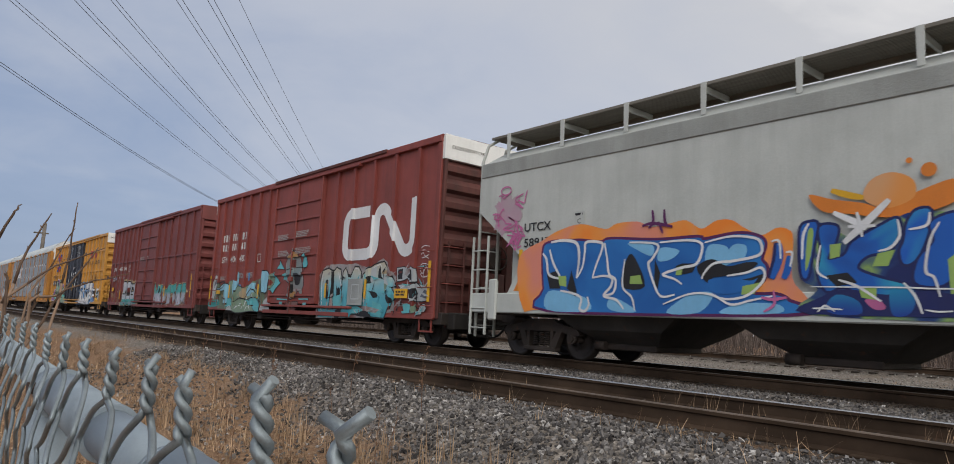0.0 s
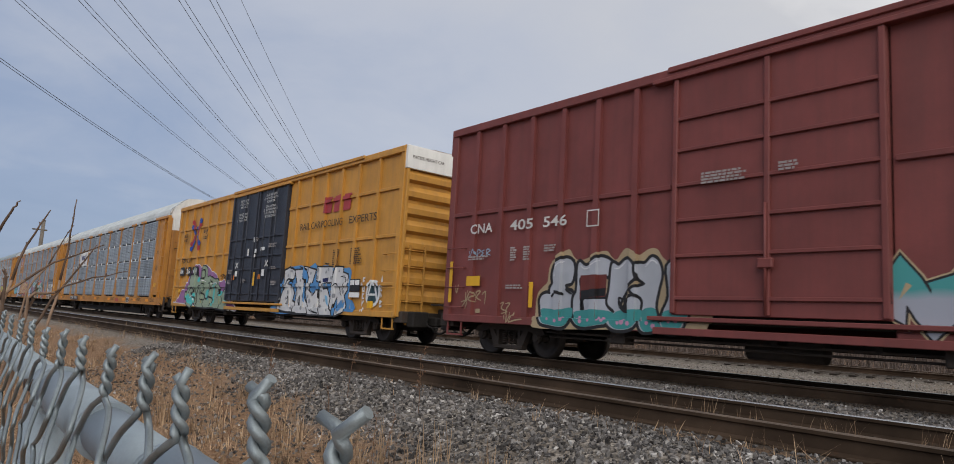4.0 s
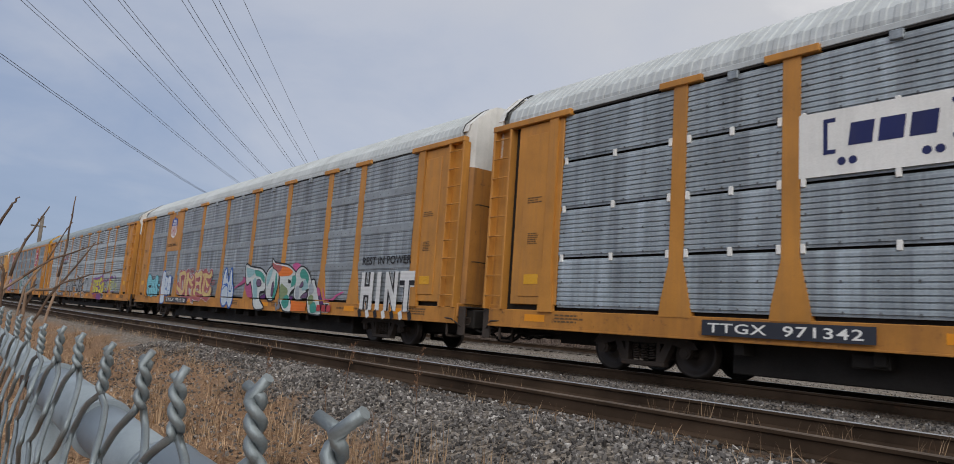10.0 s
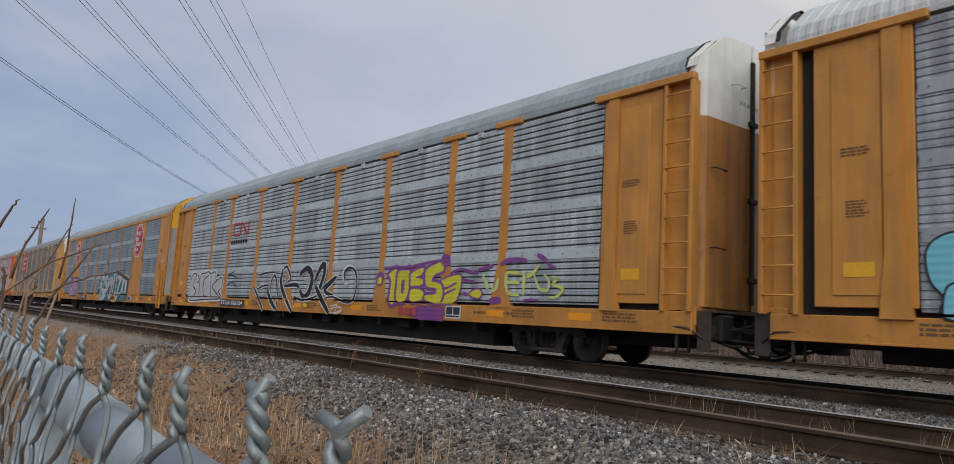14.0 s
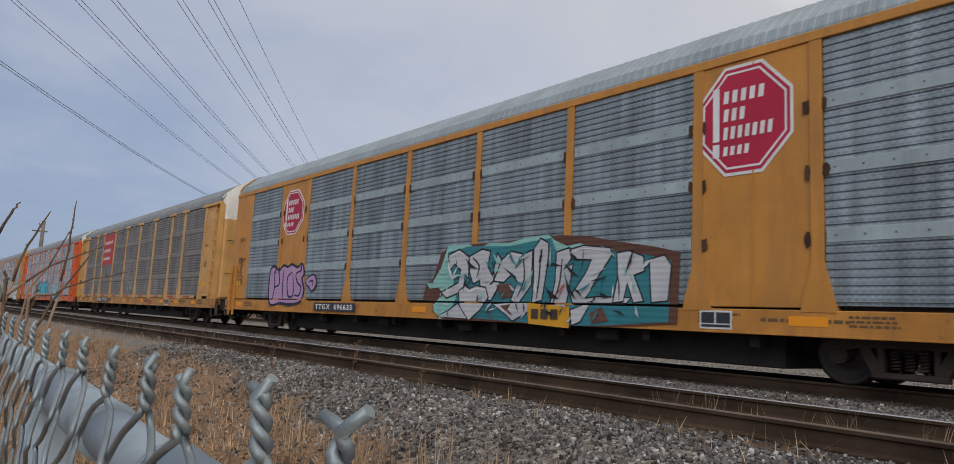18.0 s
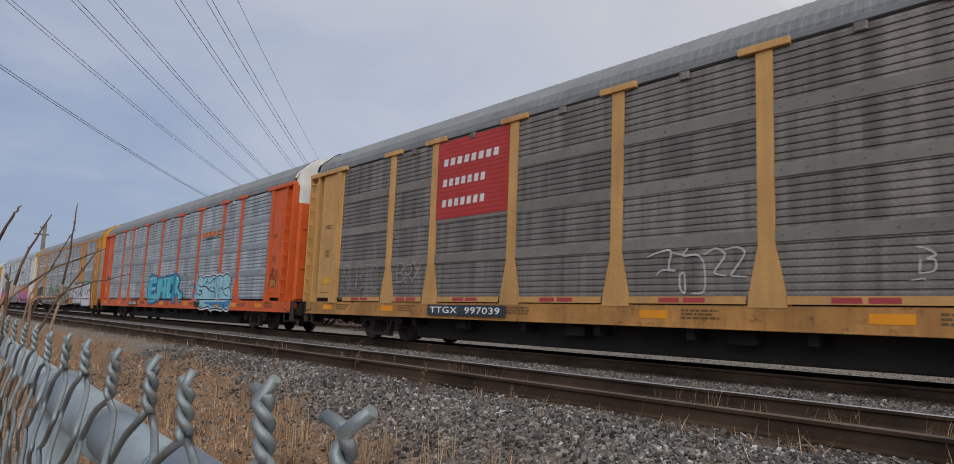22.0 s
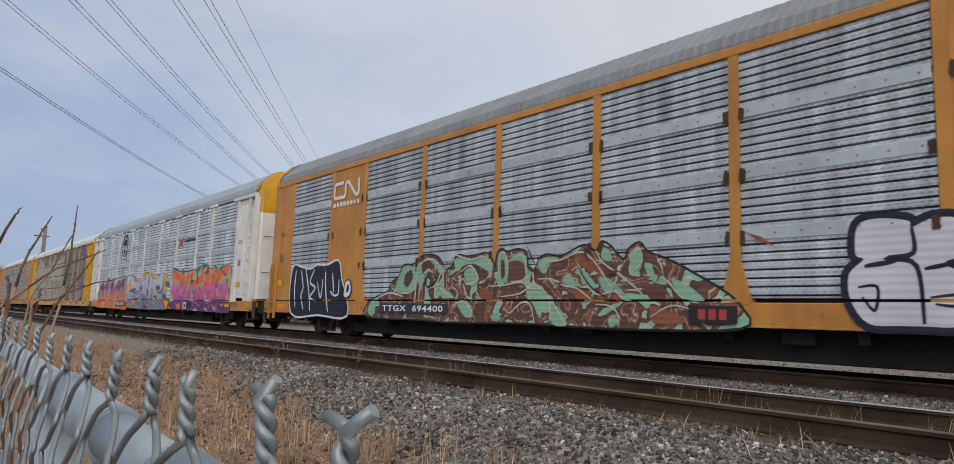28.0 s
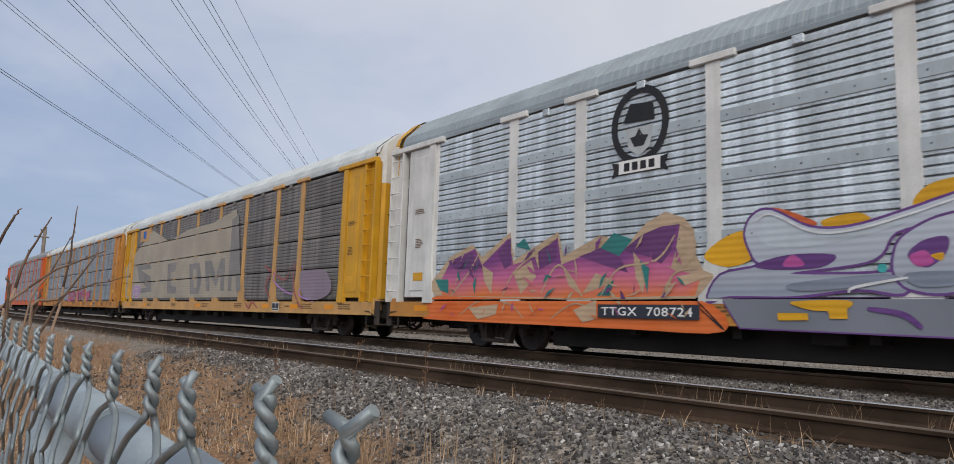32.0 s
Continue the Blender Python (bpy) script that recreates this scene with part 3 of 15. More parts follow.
STROKES = {
    "A": ([(0.05, 0), (0.3, 0.65), (0.5, 1), (0.72, 0.6), (0.95, 0)], [(0.25, 0.33), (0.78, 0.33)]), "B": ([(0.1, 0), (0.08, 0.5), (0.1, 1), (0.65, 0.98), (0.82, 0.75), (0.55, 0.54), (0.15, 0.5)], [(0.5, 0.53), (0.92, 0.3), (0.7, 0.02), (0.1, 0)]),
    "C": ([(0.92, 0.82), (0.5, 1), (0.1, 0.6), (0.15, 0.2), (0.5, 0), (0.92, 0.14)],), "D": ([(0.1, 0), (0.08, 0.5), (0.1, 1), (0.6, 0.95), (0.95, 0.5), (0.6, 0.03), (0.1, 0)],),
    "E": ([(0.92, 0.98), (0.2, 0.95), (0.1, 0.5), (0.2, 0.05), (0.92, 0)], [(0.1, 0.52), (0.75, 0.5)]), "F": ([(0.92, 1), (0.2, 0.96), (0.1, 0.5), (0.12, 0)], [(0.1, 0.52), (0.72, 0.5)]),
    "G": ([(0.9, 0.85), (0.5, 1), (0.1, 0.6), (0.15, 0.2), (0.5, 0), (0.9, 0.12), (0.9, 0.42), (0.55, 0.45)],), "H": ([(0.1, 0), (0.1, 1)], [(0.9, 0), (0.9, 1)], [(0.1, 0.5), (0.9, 0.52)]), "I": ([(0.5, 0), (0.5, 1)],),
    "K": ([(0.1, 0), (0.08, 0.5), (0.12, 1)], [(0.92, 1), (0.55, 0.62), (0.2, 0.48)], [(0.35, 0.52), (0.7, 0.3), (0.98, 0)]), "L": ([(0.15, 1), (0.1, 0.4), (0.25, 0.05), (0.92, 0)],),
    "M": ([(0.05, 0), (0.08, 0.6), (0.16, 1), (0.5, 0.35), (0.84, 1), (0.92, 0.6), (0.95, 0)],), "N": ([(0.08, 0), (0.08, 0.6), (0.14, 1), (0.5, 0.5), (0.86, 0), (0.92, 0.4), (0.92, 1)],),
    "O": ([(0.5, 1), (0.1, 0.7), (0.12, 0.25), (0.5, 0), (0.88, 0.25), (0.9, 0.7), (0.5, 1), (0.3, 0.93)],), "P": ([(0.12, 0), (0.1, 0.5), (0.12, 0.97), (0.7, 0.97), (0.92, 0.7), (0.65, 0.45), (0.12, 0.43)],),
    "R": ([(0.12, 0), (0.1, 0.5), (0.12, 0.97), (0.7, 0.97), (0.92, 0.72), (0.65, 0.5), (0.15, 0.46)], [(0.5, 0.48), (0.75, 0.25), (0.97, 0)]), "S": ([(0.92, 0.83), (0.5, 1), (0.1, 0.76), (0.5, 0.52), (0.9, 0.27), (0.5, 0), (0.06, 0.16)],),
    "T": ([(0.0, 0.93), (0.5, 0.99), (1.0, 0.95)], [(0.5, 0.95), (0.48, 0.4), (0.54, 0)]), "U": ([(0.1, 1), (0.08, 0.35), (0.5, 0), (0.92, 0.35), (0.9, 1)],), "V": ([(0.05, 1), (0.3, 0.4), (0.5, 0), (0.72, 0.45), (0.95, 1)],),
    "W": ([(0.03, 1), (0.1, 0.4), (0.27, 0), (0.5, 0.7), (0.73, 0), (0.9, 0.4), (0.97, 1)],), "Z": ([(0.05, 0.93), (0.5, 0.97), (0.93, 0.98), (0.5, 0.5), (0.08, 0.04), (0.5, 0.02), (0.97, 0.04)],),
    "1": ([(0.25, 0.8), (0.55, 1), (0.55, 0)],), "0": ([(0.5, 1), (0.1, 0.7), (0.12, 0.25), (0.5, 0), (0.88, 0.25), (0.9, 0.7), (0.5, 1), (0.3, 0.93)],), "8": ([(0.5, 0.53), (0.15, 0.75), (0.5, 1), (0.85, 0.75), (0.5, 0.53), (0.1, 0.25), (0.5, 0), (0.9, 0.25), (0.5, 0.53)],),
    "3": ([(0.1, 0.88), (0.55, 1), (0.88, 0.76), (0.45, 0.53), (0.92, 0.28), (0.5, 0), (0.08, 0.12)],), "X": ([(0.05, 1), (0.95, 0)], [(0.95, 1), (0.05, 0)]), "J": ([(0.3, 1), (0.9, 1), (0.85, 0.3), (0.5, 0), (0.1, 0.2)],),
}


def fat_line(verts, faces, pts, wide, y, swell=0.18, seed=0.0):
    """A band with round ends that swells along its way."""
    P = [Vector(p) for p in pts]
    n = len(P)
    left, right = [], []
    for i in range(n):
        d = (P[min(i + 1, n - 1)] - P[max(i - 1, 0)])
        d = d.normalized() if d.length > 1e-6 else Vector((1, 0))
        k = wide / 2 * (1 + swell * math.sin(3.0 * i / max(1, n - 1) * math.pi + seed))
        nrm = Vector((-d.y, d.x))
        left.append(P[i] + nrm * k)
        right.append(P[i] - nrm * k)
        if i in (0, n - 1):
            sg = -1 if i == 0 else 1
            cap = [P[i] + nrm * k * math.cos(a) + d * sg * k * math.sin(a) for a in (math.pi * j / 7 for j in range(8))]
            b = len(verts)
            verts += [(q.x, y, q.y) for q in cap]
            faces.append(tuple(range(b, b + 8)) if sg < 0 else tuple(range(b + 7, b - 1, -1)))
    b = len(verts)
    for l, r in zip(left, right):
        verts += [(l.x, y, l.y), (r.x, y, r.y)]
    for i in range(n - 1):
        faces.append((b + 2 * i, b + 2 * i + 1, b + 2 * i + 3, b + 2 * i + 2))


def slab(verts, faces, pts, wide, y, flare=0.25, ends=0.0, cut=0.25):
    """A band with mitred corners and flat slanted ends that flare."""
    P = [Vector(p) for p in pts]
    n = len(P)
    if ends:
        P[0] = P[0] + (P[0] - P[1]).normalized() * ends
        P[-1] = P[-1] + (P[-1] - P[-2]).normalized() * ends
    b = len(verts)
    for i in range(n):
        d0 = (P[i] - P[i - 1]).normalized() if i else (P[1] - P[0]).normalized()
        d1 = (P[i + 1] - P[i]).normalized() if i < n - 1 else d0
        t = d0 + d1
        t = t.normalized() if t.length > 0.2 else d0
        nrm = Vector((-t.y, t.x))
        k = wide / 2 / max(0.62, nrm.dot(Vector((-d0.y, d0.x))))
        if i in (0, n - 1):
            k *= 1 + flare
        sl = t * (cut * k * (1 if i == 0 else -1) if i in (0, n - 1) else 0.0)
        l, r = P[i] + nrm * k + sl, P[i] - nrm * k - sl
        verts += [(l.x, y - i * 0.00005, l.y), (r.x, y - i * 0.00005, r.y)]
    for i in range(n - 1):
        faces.append((b + 2 * i, b + 2 * i + 1, b + 2 * i + 3, b + 2 * i + 2))


def spray(root, text, x0, x1, z0, z1, y, layers, label, bold=0.05, shear=0.0, space=0.9, back=None, seed=1, fat=0.27, spikes=0, shine=None, hard=False, lap=1.12, cuts=0, swing=0.1):
    """A sprayed piece: cloud behind, hand-drawn letters that overlap, each with its outlines and fill. hard: straight strokes with cut ends. A layer is material, growth and, for a cast edge, its shift; several materials take turns."""
    g = tagged(new("graffiti"), label)
    g.parent = root
    r = random.Random(seed * 7 + len(text))
    W, H = x1 - x0, z1 - z0
    if back:
        mw = W * 0.03 + 0.04
        sheet(g, "spray_cloud", cloud(x0 - mw, x1 + mw, z0 - 0.06, z1 + 0.08, 13, seed, 0.16), y, back)
    n = len(text)
    cell = W / n
    t = fat * 0.78 * min(H, cell * 1.25)
    for i in range(n):
        lw = cell * lap * r.uniform(0.92, 1.08)
        cx = x0 + cell * (i + 0.5)
        h = H * r.uniform(0.88, 1.0)
        zb = z0 + (H - h) * r.random()
        turn = r.uniform(-swing, swing)
        lean = shear + r.uniform(-0.06, 0.08)
        lines = []
        for st in STROKES.get(text[i], STROKES["O"]):
            pts = []
            ctrl = [(a + r.uniform(-0.05, 0.05), b + r.uniform(-0.04, 0.04)) for a, b in st]
            for u, v in (smooth_line(ctrl, 2) if hard else smooth_line(ctrl, 5)):
                px, pz = (u - 0.5) * (lw - t), v * (h - t) + t / 2
                px += lean * (pz - h / 2)
                pts.append((cx + px - turn * (pz - h / 2), zb + pz + turn * px))
            lines.append(pts)
        for k, layer in enumerate(layers):
            material, grow = layer[0], layer[1]
            dx, dz = (layer[2], layer[3]) if len(layer) > 2 else (0.0, 0.0)
            if isinstance(material, list):
                material = material[i % len(material)]
            verts, faces = [], []
            for j, pts in enumerate(lines):
                yy = y - 0.002 - k * 0.0022 - i * 0.00016 - j * 0.00004
                moved = [(a + dx, b + dz) for a, b in pts]
                wide = max(0.02, t + 2 * grow * 0.8)
                if hard:
                    slab(verts, faces, moved, wide, yy, 0.22, max(-0.02, grow * 0.8), 0.3)
                else:
                    fat_line(verts, faces, moved, wide, yy, 0.16, seed + j)
            raw("spray_letter", verts, faces, material, g)
        top = y - 0.002 - len(layers) * 0.0022 - i * 0.00016
        if shine:
            verts, faces = [], []
            for pts in lines:
                m = max(2, len(pts) // 3)
                fat_line(verts, faces, [(a - t * 0.25, b + t * 0.2) for a, b in pts[:m]], t * 0.10, top, 0.0)
            raw("spray_shine", verts, faces, shine, g)
        for k in range(cuts):
            pts = lines[k % len(lines)]
            a = Vector(pts[r.randrange(len(pts))])
            d = Vector((r.uniform(-1, 1), r.uniform(-1, 1))).normalized()
            q = a + d * t * r.uniform(0.6, 1.3)
            m_ = Vector((-d.y, d.x)) * t * r.uniform(0.05, 0.16)
            sheet(g, "spray_cut", [tuple(a - m_), tuple(a + m_), tuple(q)], top - 0.0002 * (k + 1), layers[max(0, len(layers) - 2)][0] if k % 2 else layers[0][0])
        for k in range(spikes):
            px = cx + r.uniform(-0.5, 0.5) * lw
            up = r.random() < 0.75
            zz = zb + (h * 0.86 if up else h * 0.3)
            w_ = t * r.uniform(0.4, 0.7)
            tip = (px + r.uniform(-0.4, 0.6) * w_, zz + (1 if up else -1) * min(t * r.uniform(0.7, 1.2), h * (0.22 if up else 0.27)))
            last = layers[-1][0]
            edge_ = layers[max(0, len(layers) - 2)][0]
            for m_, grow_, off in ((edge_, 0.035, 0.0), (last, 0.0, 0.0003)):
                m_ = m_[i % len(m_)] if isinstance(m_, list) else m_
                sheet(g, "spray_spike", [(px - w_ / 2 - grow_, zz), (px + w_ / 2 + grow_, zz), (tip[0], tip[1] + (grow_ * 1.5 if up else -grow_ * 1.5))], top + 0.0022 - 0.0002 - off * 0.5, m_)
    return g


def wild(root, x0, x1, z0, z1, y, fills, edge, label, n=14, seed=3, back=None, glint=None, thick=0.2):
    """A tangled piece that cannot be read: bent bands and shards with an outline."""
    r = random.Random(seed)
    g = tagged(new("graffiti"), label)
    g.parent = root
    if back:
        sheet(g, "spray_cloud", cloud(x0, x1, z0 - 0.03, z1 + 0.03, 15, seed, 0.14), y, back)
    W, H = x1 - x0, z1 - z0
    for i in range(n):
        cx = x0 + W * (i + 0.5) / n + r.uniform(-0.03, 0.03) * W
        cz = r.uniform(z0 + 0.3 * H, z1 - 0.3 * H)
        w, h = W / n * r.uniform(0.5, 0.95), H * r.uniform(0.28, 0.5)
        if thick < 0.16:
            ctrl = [(cx + r.uniform(-w, w), cz + r.uniform(-h, h)) for q in range(4)]
            pts = smooth_line(ctrl, 4)
        else:
            ctrl = [(cx - w * r.uniform(0.2, 1), cz + h * r.uniform(0.5, 1)), (cx + w * r.uniform(-0.4, 0.9), cz + h * r.uniform(0.1, 0.8)), (cx + w * r.uniform(-0.9, 0.4), cz - h * r.uniform(0.1, 0.6)), (cx + w * r.uniform(-0.2, 1), cz - h * r.uniform(0.6, 1))]
            pts = smooth_line(ctrl, 2)
        t = thick * H * r.uniform(0.6, 1.2)
        yy = y - 0.004 - i * 0.0012
        verts, faces = [], []
        slab(verts, faces, pts, t + 0.07, yy, 0.3, 0.035, 0.3)
        raw("spray_stroke", verts, faces, edge, g)
        if fills[i % len(fills)] is not edge:
            verts, faces = [], []
            slab(verts, faces, pts, t, yy - 0.0006, 0.3, 0.0, 0.3)
            raw("spray_stroke", verts, faces, fills[i % len(fills)], g)
        if glint and i % 2 == 0:
            ribbon(g, "spray_stroke", [(a + t * 0.28, b + 0.02) for a, b in pts[1:max(3, len(pts) // 2)]], 0.03, yy - 0.0009, glint, thin=0.3)
    return g


def smooth_line(ctrl, per=5):
    out = []
    for i in range(len(ctrl) - 1):
        p0, p1, p2, p3 = (Vector(ctrl[max(0, min(len(ctrl) - 1, j))]) for j in (i - 1, i, i + 1, i + 2))
        for k in range(per):
            t = k / per
            v = 0.5 * ((2 * p1) + (p2 - p0) * t + (2 * p0 - 5 * p1 + 4 * p2 - p3) * t * t + (3 * p1 - p0 - 3 * p2 + p3) * t ** 3)
            out.append((v.x, v.y))
    out.append(tuple(ctrl[-1]))
    return out


# ---- running gear ----
CARS, AXLES = [], []
WHEEL_R = 0.42


def car_root(name, label, category, at):
    root = tagged(new(name), label, category, "cars of the freight train")
    root.location = (at, TRACK, 0)
    CARS.append((root, at))
    return root


def wheel_meshes():
    wheels = []
    for side in (-1, 1):
        bm = bmesh.new()
        prof = [(0.0, 0.10), (0.05, 0.10), (0.05, 0.13), (0.012, 0.17), (0.012, 0.33), (0.05, 0.36), (0.05, WHEEL_R), (-0.06, WHEEL_R + 0.004), (-0.065, WHEEL_R + 0.026), (-0.09, WHEEL_R + 0.02), (-0.09, 0.36), (-0.02, 0.33), (-0.02, 0.17), (-0.07, 0.13), (-0.07, 0.0)]
        seg = 28
        rings = []
        for out, rad in prof:
            yy = side * (0.745 + out)
            rings.append([bm.verts.new((rad * math.cos(2 * math.pi * i / seg), yy, rad * math.sin(2 * math.pi * i / seg))) for i in range(seg)])
        for a, b in zip(rings, rings[1:]):
            for i in range(seg):
                bm.faces.new((a[i], b[i], b[(i + 1) % seg], a[(i + 1) % seg])).smooth = True
        for k in range(3):
            a = 2 * math.pi * k / 3
            rod(bm, (0.24 * math.cos(a), side * 0.77, 0.24 * math.sin(a)), (0.24 * math.cos(a), side * 0.765, 0.24 * math.sin(a)), 0.03, seg=8)
        bmesh.ops.recalc_face_normals(bm, faces=bm.faces)
        wheels.append(mesh_of(bm, "wheel", m_tread))
    bm = bmesh.new()
    rod(bm, (0, -1.0, 0), (0, 1.0, 0), 0.085, seg=10)
    axle = mesh_of(bm, "axle", m_grime)
    return wheels, axle


def frame_mesh(side):
    """Cast side frame: arched top, window for the springs, sloping jaws over the bearings."""
    bm = bmesh.new()
    y0, y1 = side * 0.93, side * 1.08
    prism(bm, [(-1.12, 0.50), (-1.02, 0.62), (-0.55, 0.70), (-0.35, 0.80), (0.35, 0.80), (0.55, 0.70), (1.02, 0.62), (1.12, 0.50), (0.95, 0.46), (0.60, 0.55), (-0.60, 0.55), (-0.95, 0.46)], y0, y1)
    for s in (-1, 1):
        prism(bm, [(s * 0.62, 0.56), (s * 0.48, 0.58), (s * 0.30, 0.24), (s * 0.44, 0.18)], y0 + side * 0.004, y1 - side * 0.004)
        prism(bm, [(s * 0.38, 0.58), (s * 0.30, 0.58), (s * 0.30, 0.22), (s * 0.36, 0.22)], y0 + side * 0.006, y1 - side * 0.006)
    box(bm, -0.46, 0.46, min(y0, y1) - 0.02, max(y0, y1) + 0.02, 0.14, 0.23, 0.02)
    return mesh_of(bm, "side_frame", m_grime)


W_MESH, A_MESH = wheel_meshes()
F_NEAR, F_FAR = frame_mesh(-1), frame_mesh(1)
bm = bmesh.new()
tube(bm, [(0.05 * math.cos(a), 0.05 * math.sin(a), 0.014 + 0.27 * i / 60) for i, a in enumerate(2 * math.pi * 6 * j / 60 for j in range(61))], 0.017, 5)
SPRING = mesh_of(bm, "spring", m_grime)
bm = bmesh.new()
rod(bm, (0, 0, 0), (0, -0.10, 0), 0.11, seg=12)
rod(bm, (0, -0.10, 0), (0, -0.125, 0), 0.075, seg=12)
BEARING = mesh_of(bm, "bearing_cap", m_grime)
bm = bmesh.new()
box(bm, -0.2, 0.2, -0.95, 0.95, 0.45, 0.66, 0.03)
BOLSTER = mesh_of(bm, "bolster", m_dark)
bm = bmesh.new()
prism(bm, [(-0.10, 0.0), (0.10, 0.02), (0.12, 0.26), (-0.04, 0.30)], -0.05, 0.05)
SHOE = mesh_of(bm, "brake_shoe", m_grime)


def truck(root, x):
    t = part("truck", BOLSTER, None, root, "grimy cast truck with coil springs", at=pose(x, 0, 0))
    part("side_frame", F_NEAR, None, t)
    part("side_frame", F_FAR, None, t)
    for dx in (-0.17, 0.0, 0.17):
        part("spring", SPRING, None, t, at=pose(dx, -1.0, 0.235))
    for s in (-1, 1):
        for me in W_MESH:
            AXLES.append((part("wheel", me, None, t, at=pose(s * 0.88, 0, WHEEL_R)), s * 0.88))
        part("axle", A_MESH, None, t, at=pose(s * 0.88, 0, WHEEL_R))
        part("bearing_cap", BEARING, None, t, at=pose(s * 0.88, -0.99, WHEEL_R))
        part("brake_shoe", SHOE, None, t, at=pose(s * 0.42, -0.74, 0.28))
    return t


def coupler(root, x, sgn, z=0.82):
    bm = bmesh.new()
    box(bm, min(x, x + sgn * 0.5), max(x, x + sgn * 0.5), -0.13, 0.13, z - 0.15, z + 0.15, 0.02)
    box(bm, min(x + sgn * 0.45, x + sgn * 0.85), max(x + sgn * 0.45, x + sgn * 0.85), -0.16, 0.10, z - 0.13, z + 0.13, 0.05)
    part("coupler", bm, m_grime, root)
    bm = bmesh.new()
    pts = smooth_line([(x, z - 0.2), (x + sgn * 0.25, z - 0.42), (x + sgn * 0.55, z - 0.5), (x + sgn * 0.85, z - 0.38)])
    tube(bm, [(a, -0.42, b) for a, b in pts], 0.03, 7)
    part("air_hose", bm, m_dark, root, "black rubber air hose")
    bm = bmesh.new()
    tube(bm, [(x - sgn * 0.1, -1.2, z - 0.02), (x + sgn * 0.06, -0.9, z - 0.2), (x + sgn * 0.12, -0.3, z - 0.22)], 0.018, 6)
    part("uncoupling_lever", bm, m_grime, root)


def ladder(root, x0, x1, z0, z1, n, y, material, deep=0.10, rung_mat=None):
    """Side ladder: two stiles and round rungs."""
    for x in (x0, x1):
        bm = bmesh.new()
        box(bm, x - 0.03, x + 0.03, y - 0.02, y + deep, z0, z1, 0.006)
        part("ladder_stile", bm, material, root)
    bm = bmesh.new()
    tube(bm, [(x0, y, 0), (x0 + 0.02, y - 0.045, 0), (x1 - 0.02, y - 0.045, 0), (x1, y, 0)], 0.014, 6)
    rung = mesh_of(bm, "rung", rung_mat or material)
    for i in range(n):
        part("rung", rung, None, root, at=pose(0, 0, z0 + (i + 0.5) * (z1 - z0) / n))


# ---- autorack ----
POSTS = (-9.05, -7.12, -4.25, -1.42, 1.42, 4.25, 7.12, 9.05)
ENDP = 11.75
SIDE = 1.5
PANEL_CACHE = {}


def screen_mesh(w, h, pitch, depth, material, slot, groove=0.12):
    """Side screen: pressed ribs one above another, each with a steep underside."""
    key = (round(w, 3), round(h, 3), pitch, depth, material.name, slot, groove)
    if key in PANEL_CACHE:
        return PANEL_CACHE[key]
    n = max(3, round((h - 0.06) / pitch))
    prof = [(0.0, 0.0), (0.03, 0.0)]
    p = (h - 0.06) / n
    for i in range(n):
        z = 0.03 + i * p
        prof += [(z + p * 0.02, -slot), (z + p * groove, -slot), (z + p * (groove + 0.08), depth), (z + p * 0.75, depth * 0.9), (z + p * 0.98, depth * 0.35)]
    prof += [(h, 0.0)]
    verts, faces = [], []
    for z, d in prof:
        verts += [(-w / 2, -d, z), (w / 2, -d, z)]
    for i in range(len(prof) - 1):
        faces.append((2 * i, 2 * i + 1, 2 * i + 3, 2 * i + 2))
    b = len(verts)
    # back sheet gives the screen its thickness
    verts += [(-w / 2, 0.03, 0), (w / 2, 0.03, 0), (w / 2, 0.03, h), (-w / 2, 0.03, h)]
    faces.append((b + 1, b, b + 3, b + 2))
    faces.append((b, b + 1, 1, 0))
    faces.append((2 * (len(prof) - 1), 2 * (len(prof) - 1) + 1, b + 2, b + 3))
    me = bpy.data.meshes.new("screen")
    me.from_pydata(verts, [], faces)
    me.materials.append(material)
    PANEL_CACHE[key] = me
    return me


ROOF_LINE = ((-1.50, 5.08), (-1.50, 5.19), (-1.43, 5.37), (-0.92, 5.80), (-0.76, 5.89), (-0.3, 5.93), (0.3, 5.93), (0.76, 5.89), (0.92, 5.80), (1.43, 5.37), (1.50, 5.19), (1.50, 5.08))
ROOFS = {}


def roof_z(y, crown=0.0):
    for (ya, za), (yb, zb) in zip(ROOF_LINE[1:], ROOF_LINE[2:]):
        if ya <= y <= yb:
            z = za + (zb - za) * (y - ya) / max(1e-6, yb - ya)
            return z + crown * max(0.0, z - 5.2) / 0.73
    return 5.1


